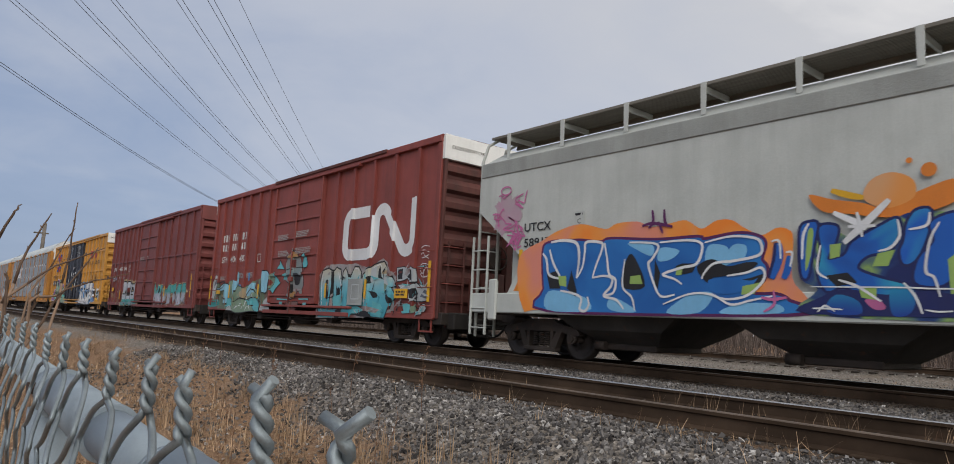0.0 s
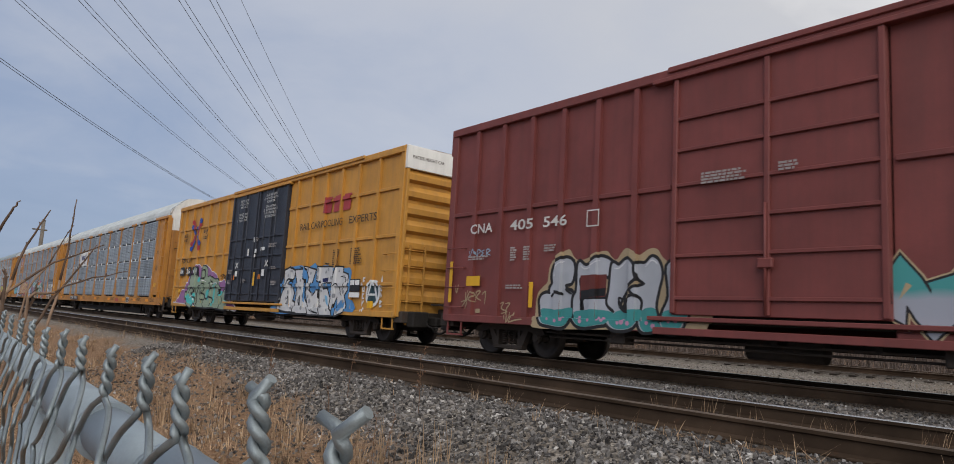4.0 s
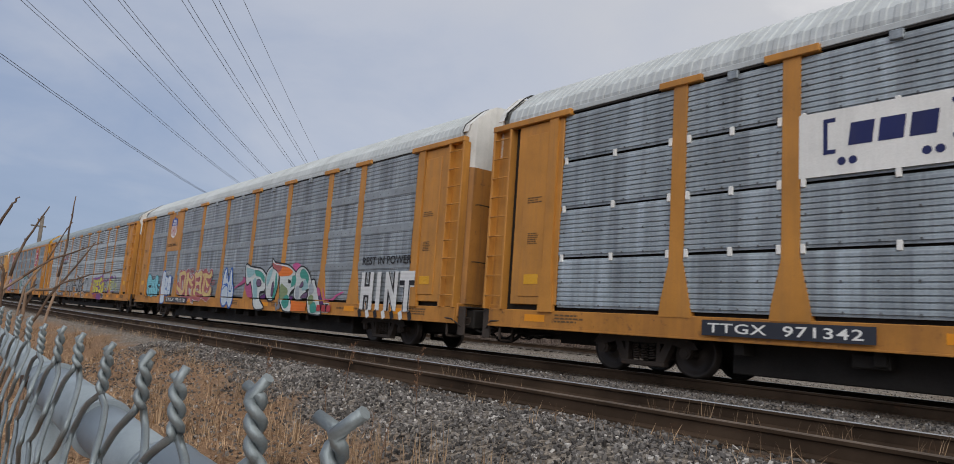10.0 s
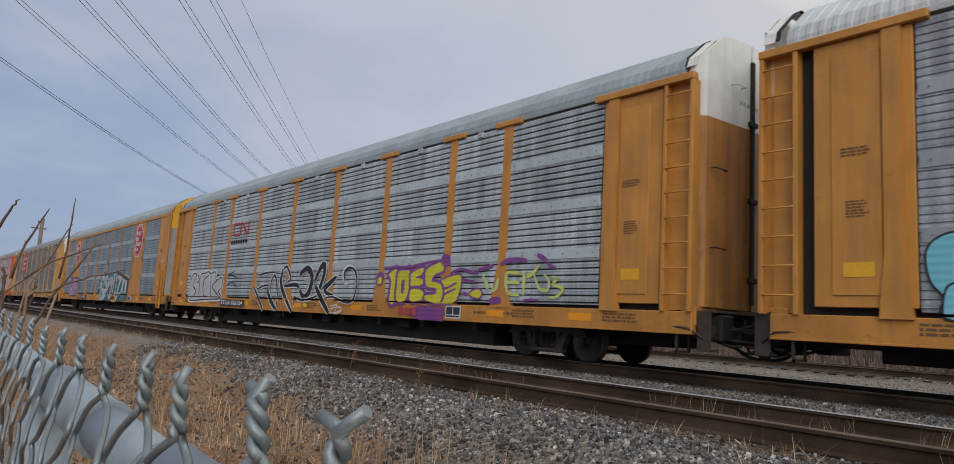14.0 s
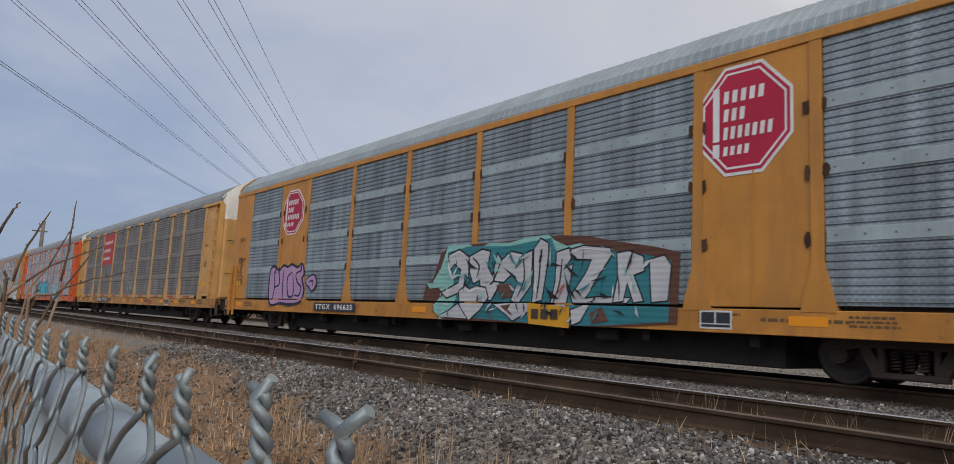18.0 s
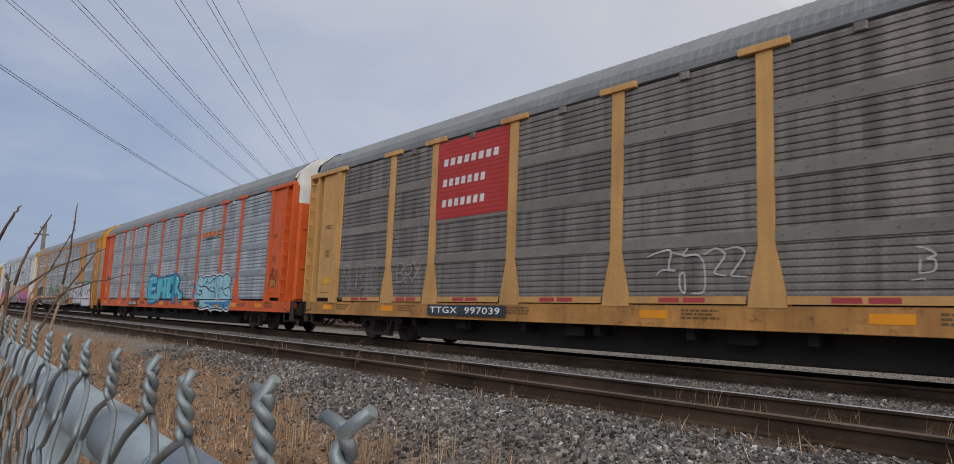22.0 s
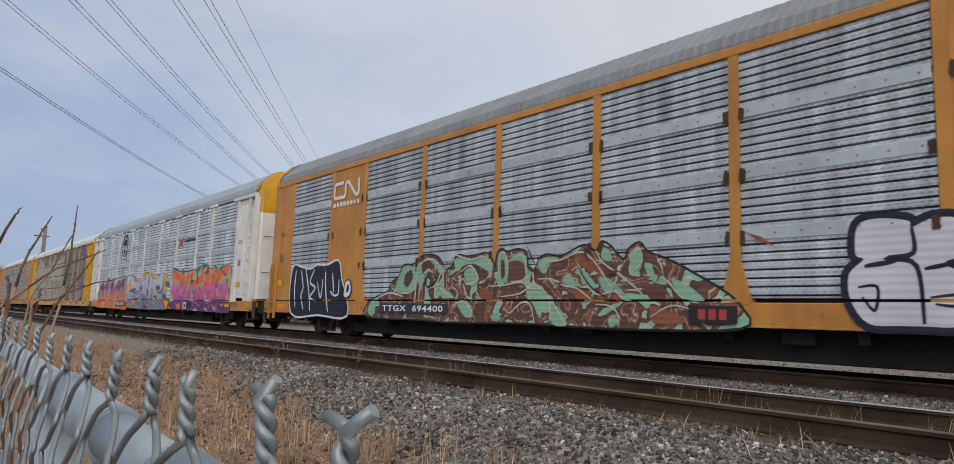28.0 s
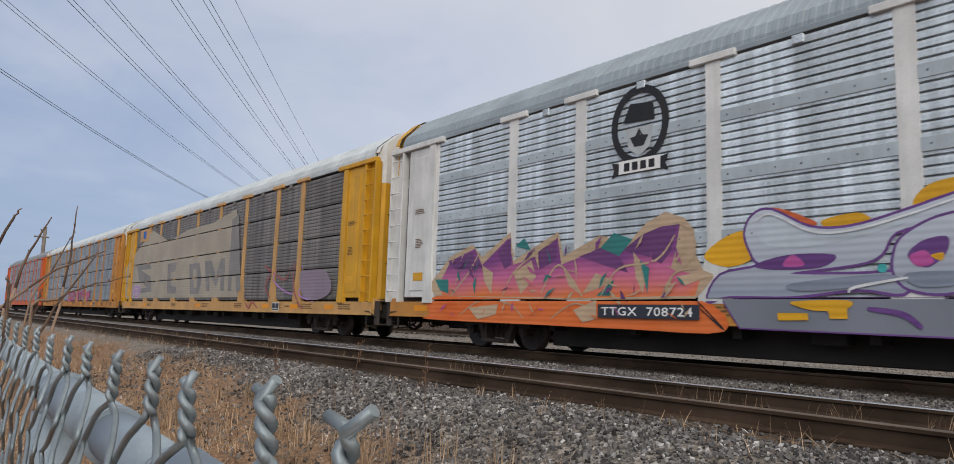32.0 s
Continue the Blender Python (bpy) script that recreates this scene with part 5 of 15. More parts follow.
# ---- boxcars ----
def boxcar(at, label, half, paint_side, roof_mat, ribs, door, door_mat, cross=(), end_mat=None, low=0.70, high=5.22, trucks=6.1, doors=1, tracks=None, header=None, gear=True):
    """A high-cube boxcar: ribbed side sheets, sliding doors on rails, ribbed ends."""
    root = car_root("boxcar", label, "freight car", at)
    Y = 1.42
    end_mat = end_mat or paint_side
    bm = bmesh.new()
    box(bm, -half + 0.05, half - 0.05, -Y + 0.06, Y - 0.02, low + 0.2, high)
    part("inner_body", bm, m_dark, root)
    d0, d1 = door
    for a, b in ((-half, d0), (d1, half)):
        bm = bmesh.new()
        box(bm, a, b, -Y, -Y + 0.05, low, high, 0.008)
        part("side_sheet", bm, paint_side, root)
    bm = bmesh.new()
    box(bm, -half, half, Y - 0.05, Y, low, high, 0.008)
    part("far_side", bm, paint_side, root)
    rib = bmesh.new()
    prism(rib, [(-0.075, low + 0.02), (0.075, low + 0.02), (0.055, high - 0.05), (-0.055, high - 0.05)], -Y - 0.075, -Y + 0.01)
    rib_me = mesh_of(rib, "side_post", paint_side)
    for x in ribs:
        part("side_post", rib_me, None, root, at=pose(x, 0, 0))
    for a, b, z in cross:
        bm = bmesh.new()
        box(bm, a, b, -Y - 0.055, -Y + 0.01, z - 0.045, z + 0.045, 0.01)
        part("side_rail", bm, paint_side, root)
    for a, b in ((-half, d0 - 0.03), (d1 + 0.03, half)):
        bm = bmesh.new()
        box(bm, a, b, -Y - 0.08, -Y + 0.02, low - 0.03, low + 0.13, 0.012)
        part("sill_plate", bm, paint_side, root)
    bm = bmesh.new()
    box(bm, -half - 0.02, half + 0.02, -Y - 0.10, -Y + 0.04, high - 0.14, high + 0.04, 0.015)
    part("top_rail", bm, paint_side, root)
    bm = bmesh.new()
    box(bm, d0 - 0.1, min(half - 0.6, d1 + (d1 - d0)), -Y - 0.14, -Y + 0.02, high - 0.04, high + 0.06, 0.012)
    part("door_hood", bm, end_mat, root)
    for sgn in (-1, 1):
        bm = bmesh.new()
        x = sgn * (half - 0.06)
        box(bm, x - 0.09, x + 0.09, -Y - 0.07, -Y + 0.02, low, high, 0.012)
        part("corner_post", bm, paint_side, root)
    # doors
    n = doors
    w = (d1 - d0) / n
    for k in range(n):
        a, b = d0 + k * w + 0.02, d0 + (k + 1) * w - 0.02
        yy = -Y - 0.07 - (0.03 if k == 0 and n > 1 else 0)
        bm = bmesh.new()
        box(bm, a, b, yy, -Y + 0.03, low + 0.28, high - 0.16, 0.01)
        dr = part("door", bm, door_mat, root)
        for x in (a + 0.05, (a + b) / 2, b - 0.05):
            bm = bmesh.new()
            box(bm, x - 0.045, x + 0.045, yy - 0.06, yy + 0.01, low + 0.3, high - 0.2, 0.012)
            part("door_post", bm, door_mat, dr)
        for z in (1.25, 1.95, 2.55, 3.15, 3.75, 4.3) if n == 1 else (1.25, 2.15, 2.62, 3.3):
            bm = bmesh.new()
            box(bm, a, b, yy - 0.05, yy + 0.01, z - 0.03, z + 0.03, 0.008)
            part("door_rail", bm, door_mat, dr)
        for x in (a + w * 0.3, a + w * 0.68):
            bm = bmesh.new()
            rod(bm, (x, yy - 0.08, low + 0.32), (x, yy - 0.08, high - 0.25), 0.02, seg=8)
            if n > 1:
                part("lock_bar", bm, door_mat, dr)
            else:
                bm.free()
        if n == 1:
            bm = bmesh.new()
            rod(bm, ((a + b) / 2, yy - 0.09, 1.0), ((a + b) / 2, yy - 0.09, 2.7), 0.022, seg=8)
            box(bm, (a + b) / 2 - 0.12, (a + b) / 2 + 0.12, yy - 0.12, yy - 0.03, 1.7, 1.86, 0.02)
            part("door_lock", bm, door_mat, dr)
    ta, tb = tracks or (d0 - 0.4, d1 + 2.2)
    bm = bmesh.new()
    box(bm, ta, tb, -Y - 0.16, -Y + 0.02, high - 0.20, high - 0.12, 0.01)
    part("door_track", bm, paint_side, root)
    bm = bmesh.new()
    box(bm, ta, tb, -Y - 0.16, -Y + 0.02, low + 0.17, low + 0.24, 0.01)
    box(bm, ta + 0.1, tb - 0.1, -Y - 0.13, -Y + 0.02, low - 0.06, low + 0.06, 0.01)
    part("door_track", bm, paint_side, root)
    # roof
    bm = bmesh.new()
    n = round(2 * half / 0.92)
    for i in range(n):
        a, b = -half + 2 * half * i / n, -half + 2 * half * (i + 1) / n
        prof = [(-Y - 0.05, high), (-0.5, high + 0.10), (0.5, high + 0.10), (Y, high)]
        va = [bm.verts.new((a, y, z)) for y, z in prof]
        vb = [bm.verts.new((b, y, z)) for y, z in prof]
        for j in range(3):
            bm.faces.new((va[j], vb[j], vb[j + 1], va[j + 1]))
        box(bm, b - 0.05, b + 0.05, -Y - 0.07, Y, high - 0.02, high + 0.05)
    part("roof", bm, roof_mat, root)
    # ends
    for sgn in (-1, 1):
        xe = sgn * half
        bm = bmesh.new()
        box(bm, *sorted((xe, xe - sgn * 0.05)), -Y, Y, low + 0.1, high)
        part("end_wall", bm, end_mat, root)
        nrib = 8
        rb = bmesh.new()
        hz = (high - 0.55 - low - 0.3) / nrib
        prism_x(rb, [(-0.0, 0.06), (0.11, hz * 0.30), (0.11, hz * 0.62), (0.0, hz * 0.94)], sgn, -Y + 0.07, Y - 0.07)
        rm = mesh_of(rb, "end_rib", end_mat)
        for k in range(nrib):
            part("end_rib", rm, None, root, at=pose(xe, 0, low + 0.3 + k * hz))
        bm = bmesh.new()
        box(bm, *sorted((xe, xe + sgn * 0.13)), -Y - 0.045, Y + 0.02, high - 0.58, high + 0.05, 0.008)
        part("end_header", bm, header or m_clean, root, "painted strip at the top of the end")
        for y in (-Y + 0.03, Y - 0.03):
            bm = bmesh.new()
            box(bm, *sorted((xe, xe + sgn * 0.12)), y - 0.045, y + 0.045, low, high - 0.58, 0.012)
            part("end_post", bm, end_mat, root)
        bm = bmesh.new()
        box(bm, *sorted((xe - sgn * 0.25, xe + sgn * 0.25)), -1.4, 1.4, low - 0.15, low + 0.15, 0.02)
        part("end_sill", bm, m_grime, root)
        # brake wheel, platform, ladder, and the gear on the end's lower half
        for y0_, y1_, z0_, z1_, dd in ((-0.1, 0.5, 1.2, 1.9, 0.22), (0.55, 0.75, 1.0, 2.9, 0.2), (-0.5, -0.3, 0.9, 1.7, 0.18)) if gear else ():
            bm = bmesh.new()
            box(bm, *sorted((xe + sgn * 0.10, xe + sgn * (0.12 + dd))), y0_, y1_, z0_, z1_, 0.02)
            part("brake_gear", bm, m_oxgrime, root)
        for y in (-1.2, -0.72, 0.8, 1.25):
            bm = bmesh.new()
            box(bm, *sorted((xe + sgn * 0.13, xe + sgn * 0.17)), y - 0.03, y + 0.03, 0.5, 2.6, 0.006)
            part("ladder_stile", bm, end_mat, root)
        bm = bmesh.new()
        rod(bm, (xe + sgn * 0.2, 0.22, 0.9), (xe + sgn * 0.2, 0.22, 2.1), 0.018)
        part("brake_chain", bm, m_grime, root)
        bm = bmesh.new()
        box(bm, *sorted((xe + sgn * 0.12, xe + sgn * 0.5)), -0.4, 1.1, low + 0.35, low + 0.40, 0.006)
        part("brake_platform", bm, m_grime, root)
        bm = bmesh.new()
        box(bm, *sorted((xe + sgn * 0.12, xe + sgn * 0.28)), 0.05, 0.4, 2.05, 2.55, 0.03)
        part("brake_housing", bm, m_grime, root)
        if sgn > 0:
            bm = bmesh.new()
            tube(bm, [(xe + 0.36, 0.22 + 0.3 * math.cos(a), 2.3 + 0.3 * math.sin(a)) for a in (2 * math.pi * i / 20 for i in range(21))], 0.018, 6)
            for k in range(3):
                a = 2 * math.pi * k / 3
                rod(bm, (xe + 0.3, 0.22, 2.3), (xe + 0.36, 0.22 + 0.3 * math.cos(a), 2.3 + 0.3 * math.sin(a)), 0.014)
            part("brake_wheel", bm, m_grime, root)
        for z in (1.0, 1.45, 1.9, 2.35):
            bm = bmesh.new()
            xx = xe - sgn * 0.62
            tube(bm, [(xe - sgn * 0.08, -Y, z), (xe - sgn * 0.08, -Y - 0.13, z), (xx, -Y - 0.13, z), (xx, -Y, z)], 0.014, 6)
            part("grab_iron", bm, paint_side, root)
            bm = bmesh.new()
            tube(bm, [(xe, -Y + 0.1, z + 0.1), (xe + sgn * 0.2, -Y + 0.1, z + 0.1), (xe + sgn * 0.2, -Y + 0.65, z + 0.1), (xe, -Y + 0.65, z + 0.1)], 0.014, 6)
            part("grab_iron", bm, paint_side, root)
        bm = bmesh.new()
        for x in (xe - sgn * 0.1, xe - sgn * 0.6):
            box(bm, x - 0.02, x + 0.02, -Y - 0.03, -Y + 0.0, 0.38, low)
        box(bm, *sorted((xe - sgn * 0.08, xe - sgn * 0.62)), -Y - 0.03, -Y + 0.03, 0.36, 0.40)
        part("step", bm, paint_side, root)
        bm = bmesh.new()
        box(bm, *sorted((xe + sgn * 0.15, xe + sgn * 0.62)), -0.55, 0.6, 0.50, 0.74, 0.03)
        box(bm, *sorted((xe + sgn * 0.2, xe + sgn * 0.5)), -1.2, -0.7, 0.45, 0.86, 0.03)
        part("cushion_unit", bm, m_dark, root)
        for y, z, dip in ((-0.75, 0.72, 0.26), (-0.2, 0.6, 0.24), (0.45, 0.66, 0.3)):
            bm = bmesh.new()
            tube(bm, [(xe + sgn * 0.4, y, z), (xe + sgn * 0.6, y - 0.05, z - dip * 0.8), (xe + sgn * 0.8, y - 0.02, z - dip), (xe + sgn * 0.95, y + 0.02, z - dip * 0.9)], 0.024, 6)
            part("brake_hose", bm, m_dark, root)
        truck(root, sgn * trucks)
        coupler(root, xe + sgn * 0.1, sgn)
    bm = bmesh.new()
    box(bm, -half + 0.3, half - 0.3, -0.35, 0.35, 0.52, low + 0.05, 0.02)
    part("underframe", bm, m_dark, root)
    for k in range(7):
        bm = bmesh.new()
        x = -half * 0.55 + k * half * 1.1 / 6
        box(bm, x - 0.05, x + 0.05, -1.3, 1.3, 0.55, low + 0.05)
        part("crossbearer", bm, m_dark, root)
    bm = bmesh.new()
    rod(bm, (-0.6, -0.9, 0.50), (0.6, -0.9, 0.50), 0.17, seg=12)
    part("air_tank", bm, m_grime, root)
    for z, y in ((0.47, -1.15), (0.56, -1.28)):
        bm = bmesh.new()
        rod(bm, (-half * 0.6, y, z), (half * 0.6, y, z), 0.022)
        part("brake_rod", bm, m_grime, root)
    for x in (-3.1, 2.2):
        bm = bmesh.new()
        box(bm, x, x + 0.34, -1.32, -1.0, 0.42, low, 0.02)
        part("brake_valve", bm, m_grime, root)
    return root


def prism_x(bm, prof, sgn, y0, y1):
    """A rib across the end of a car: profile of (out, z) from y0 to y1."""
    a = [bm.verts.new((sgn * o, y0, z)) for o, z in prof]
    b = [bm.verts.new((sgn * o, y1, z)) for o, z in prof]
    bm.faces.new(a)
    bm.faces.new(b)
    for i in range(len(prof)):
        j = (i + 1) % len(prof)
        bm.faces.new((a[i], a[j], b[j], b[i]))
    bmesh.ops.recalc_face_normals(bm, faces=bm.faces)


# ---- covered hopper ----
def hopper(at):
    root = car_root("hopper_car", "pale grey covered hopper car with blue sprayed lettering", "freight car", at)
    half = 9.2
    line = [(-1.52, 1.12), (-1.58, 2.1), (-1.58, 3.1), (-1.57, 3.9), (-1.46, 4.24), (-0.95, 4.56), (0.95, 4.56), (1.46, 4.24), (1.57, 3.9), (1.58, 3.1), (1.58, 2.1), (1.52, 1.12)]
    bm = bmesh.new()
    # the end sheets slope in towards the bottom
    sections = [(-half + 0.35, 1.9), (-half + 0.35, 1.9), (-half + 1.6, 0.0), (half - 1.6, 0.0), (half - 0.35, 1.9)]
    xs_low, xs_high = (-half + 2.9, half - 2.9), (-half + 0.23, half - 0.23)
    rings = []
    for end in (0, 1):
        ring = []
        for y, z in line:
            k = max(0.0, min(1.0, (z - 1.12) / 1.95))
            ring.append(bm.verts.new((xs_low[end] + (xs_high[end] - xs_low[end]) * k, y, z)))
        rings.append(ring)
    # extra ring of points at the knee keeps the side flat
    n = len(line)
    for i in range(n):
        bm.faces.new((rings[0][i], rings[1][i], rings[1][(i + 1) % n], rings[0][(i + 1) % n]))
    bm.faces.new(rings[0][::-1])
    bm.faces.new(rings[1])
    bmesh.ops.recalc_face_normals(bm, faces=bm.faces)
    part("hopper_body", bm, m_hopper, root)
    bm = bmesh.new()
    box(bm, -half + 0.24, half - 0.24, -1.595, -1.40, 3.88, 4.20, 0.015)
    part("top_chord", bm, mat("darker_grey_paint", (0.33, 0.345, 0.325), 0.55, streak=0.2), root, "darker grey band under the roof edge")
    for side in (-1, 1):
        bm = bmesh.new()
        y = side * 1.56
        box(bm, -half + 0.05, half - 0.05, y - 0.06, y + 0.06, 0.88, 1.30, 0.02)
        part("side_sill", bm, m_hopper, root)
    grate = mat("running_board_steel", (0.20, 0.185, 0.155), 0.7, 0.2, var=0.15, bump=0.004)
    bm = bmesh.new()
    box(bm, -half + 0.3, half - 0.3, -1.40, -1.375, 4.80, 4.86, 0.006)
    box(bm, -half + 0.3, half - 0.3, -0.62, -0.58, 4.72, 4.83, 0.006)
    board = part("running_board", bm, grate, root, "steel grating walkway along the roof")
    bm = bmesh.new()
    box(bm, -half + 0.3, half - 0.3, 0, 0.04, 4.81, 4.84, 0.004)
    slat = mesh_of(bm, "slat", grate)
    for k in range(15):
        part("slat", slat, None, board, at=pose(0, -1.365 + k * 0.05, 0))
    x = -half + 0.9
    while x < half:
        bm = bmesh.new()
        prism(bm, [(x - 0.045, 4.30), (x + 0.045, 4.30), (x + 0.055, 4.86), (x - 0.055, 4.86)], -1.415, -1.40)
        prism(bm, [(x - 0.02, 4.70), (x + 0.02, 4.70), (x + 0.02, 4.80), (x - 0.02, 4.80)], -1.39, -0.6)
        part("walkway_bracket", bm, m_hopper, root)
        x += 1.62
    for k in range(4):
        bm = bmesh.new()
        x = -6.3 + 4.2 * k
        box(bm, x - 0.9, x + 0.9, -0.3, 0.3, 4.5, 4.7, 0.03)
        part("roof_hatch", bm, m_hopper, root)
    # discharge bays
    for x in (-6.0 + 0.6, -1.8 + 0.2, 2.2, 6.2):
        bm = bmesh.new()
        top, bot = 1.75, 0.62
        vs = []
        for z, dx, dy in ((1.12, top, 1.45), (0.62, 1.0, 1.15), (0.36, bot, 0.7)):
            vs.append([bm.verts.new((x + sx * dx, sy * dy, z)) for sx, sy in ((-1, -1), (1, -1), (1, 1), (-1, 1))])
        for a, b in zip(vs, vs[1:]):
            for i in range(4):
                bm.faces.new((a[i], b[i], b[(i + 1) % 4], a[(i + 1) % 4]))
        bm.faces.new(vs[-1])
        bm.faces.new(vs[0])
        bmesh.ops.recalc_face_normals(bm, faces=bm.faces)
        bay = part("discharge_bay", bm, mat("dusty_dark_steel", (0.055, 0.05, 0.045), 0.8, var=0.3, rust=0.3, bump=0.01), root)
        bm = bmesh.new()
        box(bm, x - 0.6, x + 0.6, -0.75, 0.75, 0.26, 0.38, 0.02)
        rod(bm, (x - 0.75, -0.8, 0.33), (x - 0.5, -0.8, 0.33), 0.09, seg=10)
        part("outlet_gate", bm, m_grime, bay)
    for sgn in (-1, 1):
        xe = sgn * half
        bm = bmesh.new()
        box(bm, *sorted((xe - sgn * 1.9, xe + sgn * 0.1)), -1.5, 1.5, 0.86, 1.05, 0.02)
        part("end_platform", bm, m_grime, root)
        for y in (-1.45, -0.9):
            bm = bmesh.new()
            tube(bm, [(xe - sgn * 0.1, y, 0.35), (xe - sgn * 0.1, y, 4.3), (xe - sgn * 0.15, y + 0.1, 4.7), (xe - sgn * 0.35, y + 0.25, 4.84)], 0.035, 8)
            part("ladder_stile", bm, m_hopper, root)
        for k in range(9):
            bm = bmesh.new()
            rod(bm, (xe - sgn * 0.1, -1.45, 0.6 + k * 0.42), (xe - sgn * 0.1, -0.9, 0.6 + k * 0.42), 0.014)
            part("rung", bm, m_hopper, root)
        for x in (xe - sgn * 0.12, xe - sgn * 0.62):
            bm = bmesh.new()
            box(bm, x - 0.02, x + 0.02, -1.65, -1.60, 0.4, 2.55, 0.006)
            part("ladder_stile", bm, m_hopper, root)
        for k in range(5):
            bm = bmesh.new()
            rod(bm, (xe - sgn * 0.12, -1.63, 0.55 + k * 0.42), (xe - sgn * 0.62, -1.63, 0.55 + k * 0.42), 0.015)
            part("rung", bm, m_hopper, root)
        bm = bmesh.new()
        box(bm, *sorted((xe - sgn * 1.05, xe - sgn * 1.25)), -1.3, -1.1, 1.05, 2.9, 0.02)
        part("end_strut", bm, m_hopper, root)
        bm = bmesh.new()
        prism(bm, [(xe - sgn * 0.75, 1.25), (xe - sgn * 0.95, 1.25), (xe - sgn * 0.95, 1.55), (xe - sgn * 0.75, 1.55)], -1.66, -1.58)
        box(bm, *sorted((xe - sgn * 0.72, xe - sgn * 0.98)), -1.67, -1.6, 0.72, 1.6, 0.04)
        part("jacking_bracket", bm, m_hopper, root)
        truck(root, sgn * (half - 1.75))
        coupler(root, xe, sgn)
    return root


car_hopper = hopper(-2.9)

R_CN = [-7.0, -6.1, -5.2, -4.3, -3.4, -2.5, 2.6, 3.6, 4.7, 5.8, 6.9]
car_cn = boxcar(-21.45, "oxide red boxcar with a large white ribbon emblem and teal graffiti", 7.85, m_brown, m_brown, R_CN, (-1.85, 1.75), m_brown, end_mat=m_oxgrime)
car_cna = boxcar(-39.3, "dark oxide red boxcar with silver and teal graffiti", 7.9, m_maroon, m_maroon, R_CN, (-1.7, 1.7), m_maroon, header=m_maroon, gear=False, cross=[(-7.8, -1.75, 3.15), (1.75, 7.8, 3.15)])
R_TB = [-8.6, -7.55, -6.5, -5.45, -4.4, -3.35, 3.1, 4.1, 5.1, 6.1, 7.1, 8.2]
car_tb = boxcar(-58.8, "yellow boxcar with two black doors and a sprayed white piece", 9.43, m_amber, m_amber, R_TB, (-2.5, 2.45), m_black,
                cross=[(a, b, z) for a, b in ((-9.3, -2.55), (2.5, 9.3)) for z in (1.55, 2.85, 4.15)], trucks=7.05, gear=False, doors=2, tracks=(-2.6, 2.6))

A5 = autorack(-83.5, "yellow autorack car with fine grey screens and a white roof", m_yellow, p_fine, m_roofw, pitch=0.085, depth=0.022, clip=True, crown=0.09)
A6 = autorack(-112.1, "yellow autorack car with grey screens, graffiti and a white roof", m_yellow, p_grey, m_roofw, pitch=0.115, depth=0.016, gaps=False, crown=0.05, band=m_bandg)
A7 = autorack(-140.8, "yellow autorack car with bright slotted screens", m_yellow, p_lite, m_roofg, pitch=0.125, depth=0.03, slot=0.03, gaps=False, band=m_bandl)
A8 = autorack(-169.4, "yellow autorack car with panelled bays and bluish screens", m_yellow, p_blue, m_roofg, kind="B", pitch=0.115, depth=0.02, gaps=False, band=m_bandb, crown=0.05)
A9 = autorack(-198.2, "faded yellow autorack car with dusty screens", m_cream, p_dust, m_roofd, pitch=0.115, depth=0.02, gaps=False, top=m_white, band=m_bandd)
A10 = autorack(-227.0, "orange autorack car with grey screens and blue graffiti", m_orange, p_lite, m_roofd, pitch=0.125, depth=0.022, slot=0.01, gaps=False, crown=0.05, band=m_bandg)
A11 = autorack(-255.9, "yellow autorack car with bright screens and camouflage graffiti", m_yellow, p_lite, m_roofd, kind="B", pitch=0.125, depth=0.03, slot=0.03, gaps=False, band=m_bandl, crown=0.09)
A12 = autorack(-284.65, "white autorack car with bright screens and colourful graffiti", m_white, p_new, m_roofg, pitch=0.13, depth=0.03, slot=0.035, gaps=False, top=m_bright, band=m_bandl, sill=m_yellow, crown=0.09)
A13 = autorack(-313.0, "bright yellow autorack car with dusty screens and a white roof", m_bright, p_dust, m_roofw, pitch=0.105, depth=0.018, posts=m_cream, sill=m_cream)
A14 = autorack(-341.7, "yellow autorack car with grey screens", m_yellow, p_grey, m_roofw, pitch=0.115, depth=0.015)
A15 = autorack(-370.4, "orange autorack car with grey screens", m_orange, p_grey, m_roofd, pitch=0.115, depth=0.015)


# ---- emblems, marks and graffiti on the cars ----
FACE = -1.544
BOXF = -1.502
ink = mat("stencil_ink", (0.06, 0.045, 0.03), 0.7)
inkp = mat("worn_stencil_white", (0.36, 0.33, 0.32), 0.65, var=0.2)
inkw = mat("stencil_white", (0.62, 0.62, 0.60), 0.6, var=0.15)
blk, wht = paint("black", (0.012, 0.012, 0.014)), paint("white", (0.66, 0.67, 0.68))
sil, gry = paint("silver", (0.42, 0.44, 0.48)), paint("grey", (0.20, 0.21, 0.23))
blu, navy = paint("blue", (0.012, 0.10, 0.42)), paint("navy", (0.010, 0.013, 0.045))
pink, mag, plum = paint("pink", (0.55, 0.10, 0.28)), paint("magenta", (0.40, 0.08, 0.20)), paint("plum", (0.10, 0.02, 0.14))
lilac, red, rose = paint("lilac", (0.42, 0.24, 0.48)), paint("red", (0.45, 0.03, 0.02)), paint("dusty_red", (0.36, 0.10, 0.10))
oran, yelo = paint("orange", (0.72, 0.17, 0.02)), paint("yellow", (0.72, 0.42, 0.03))
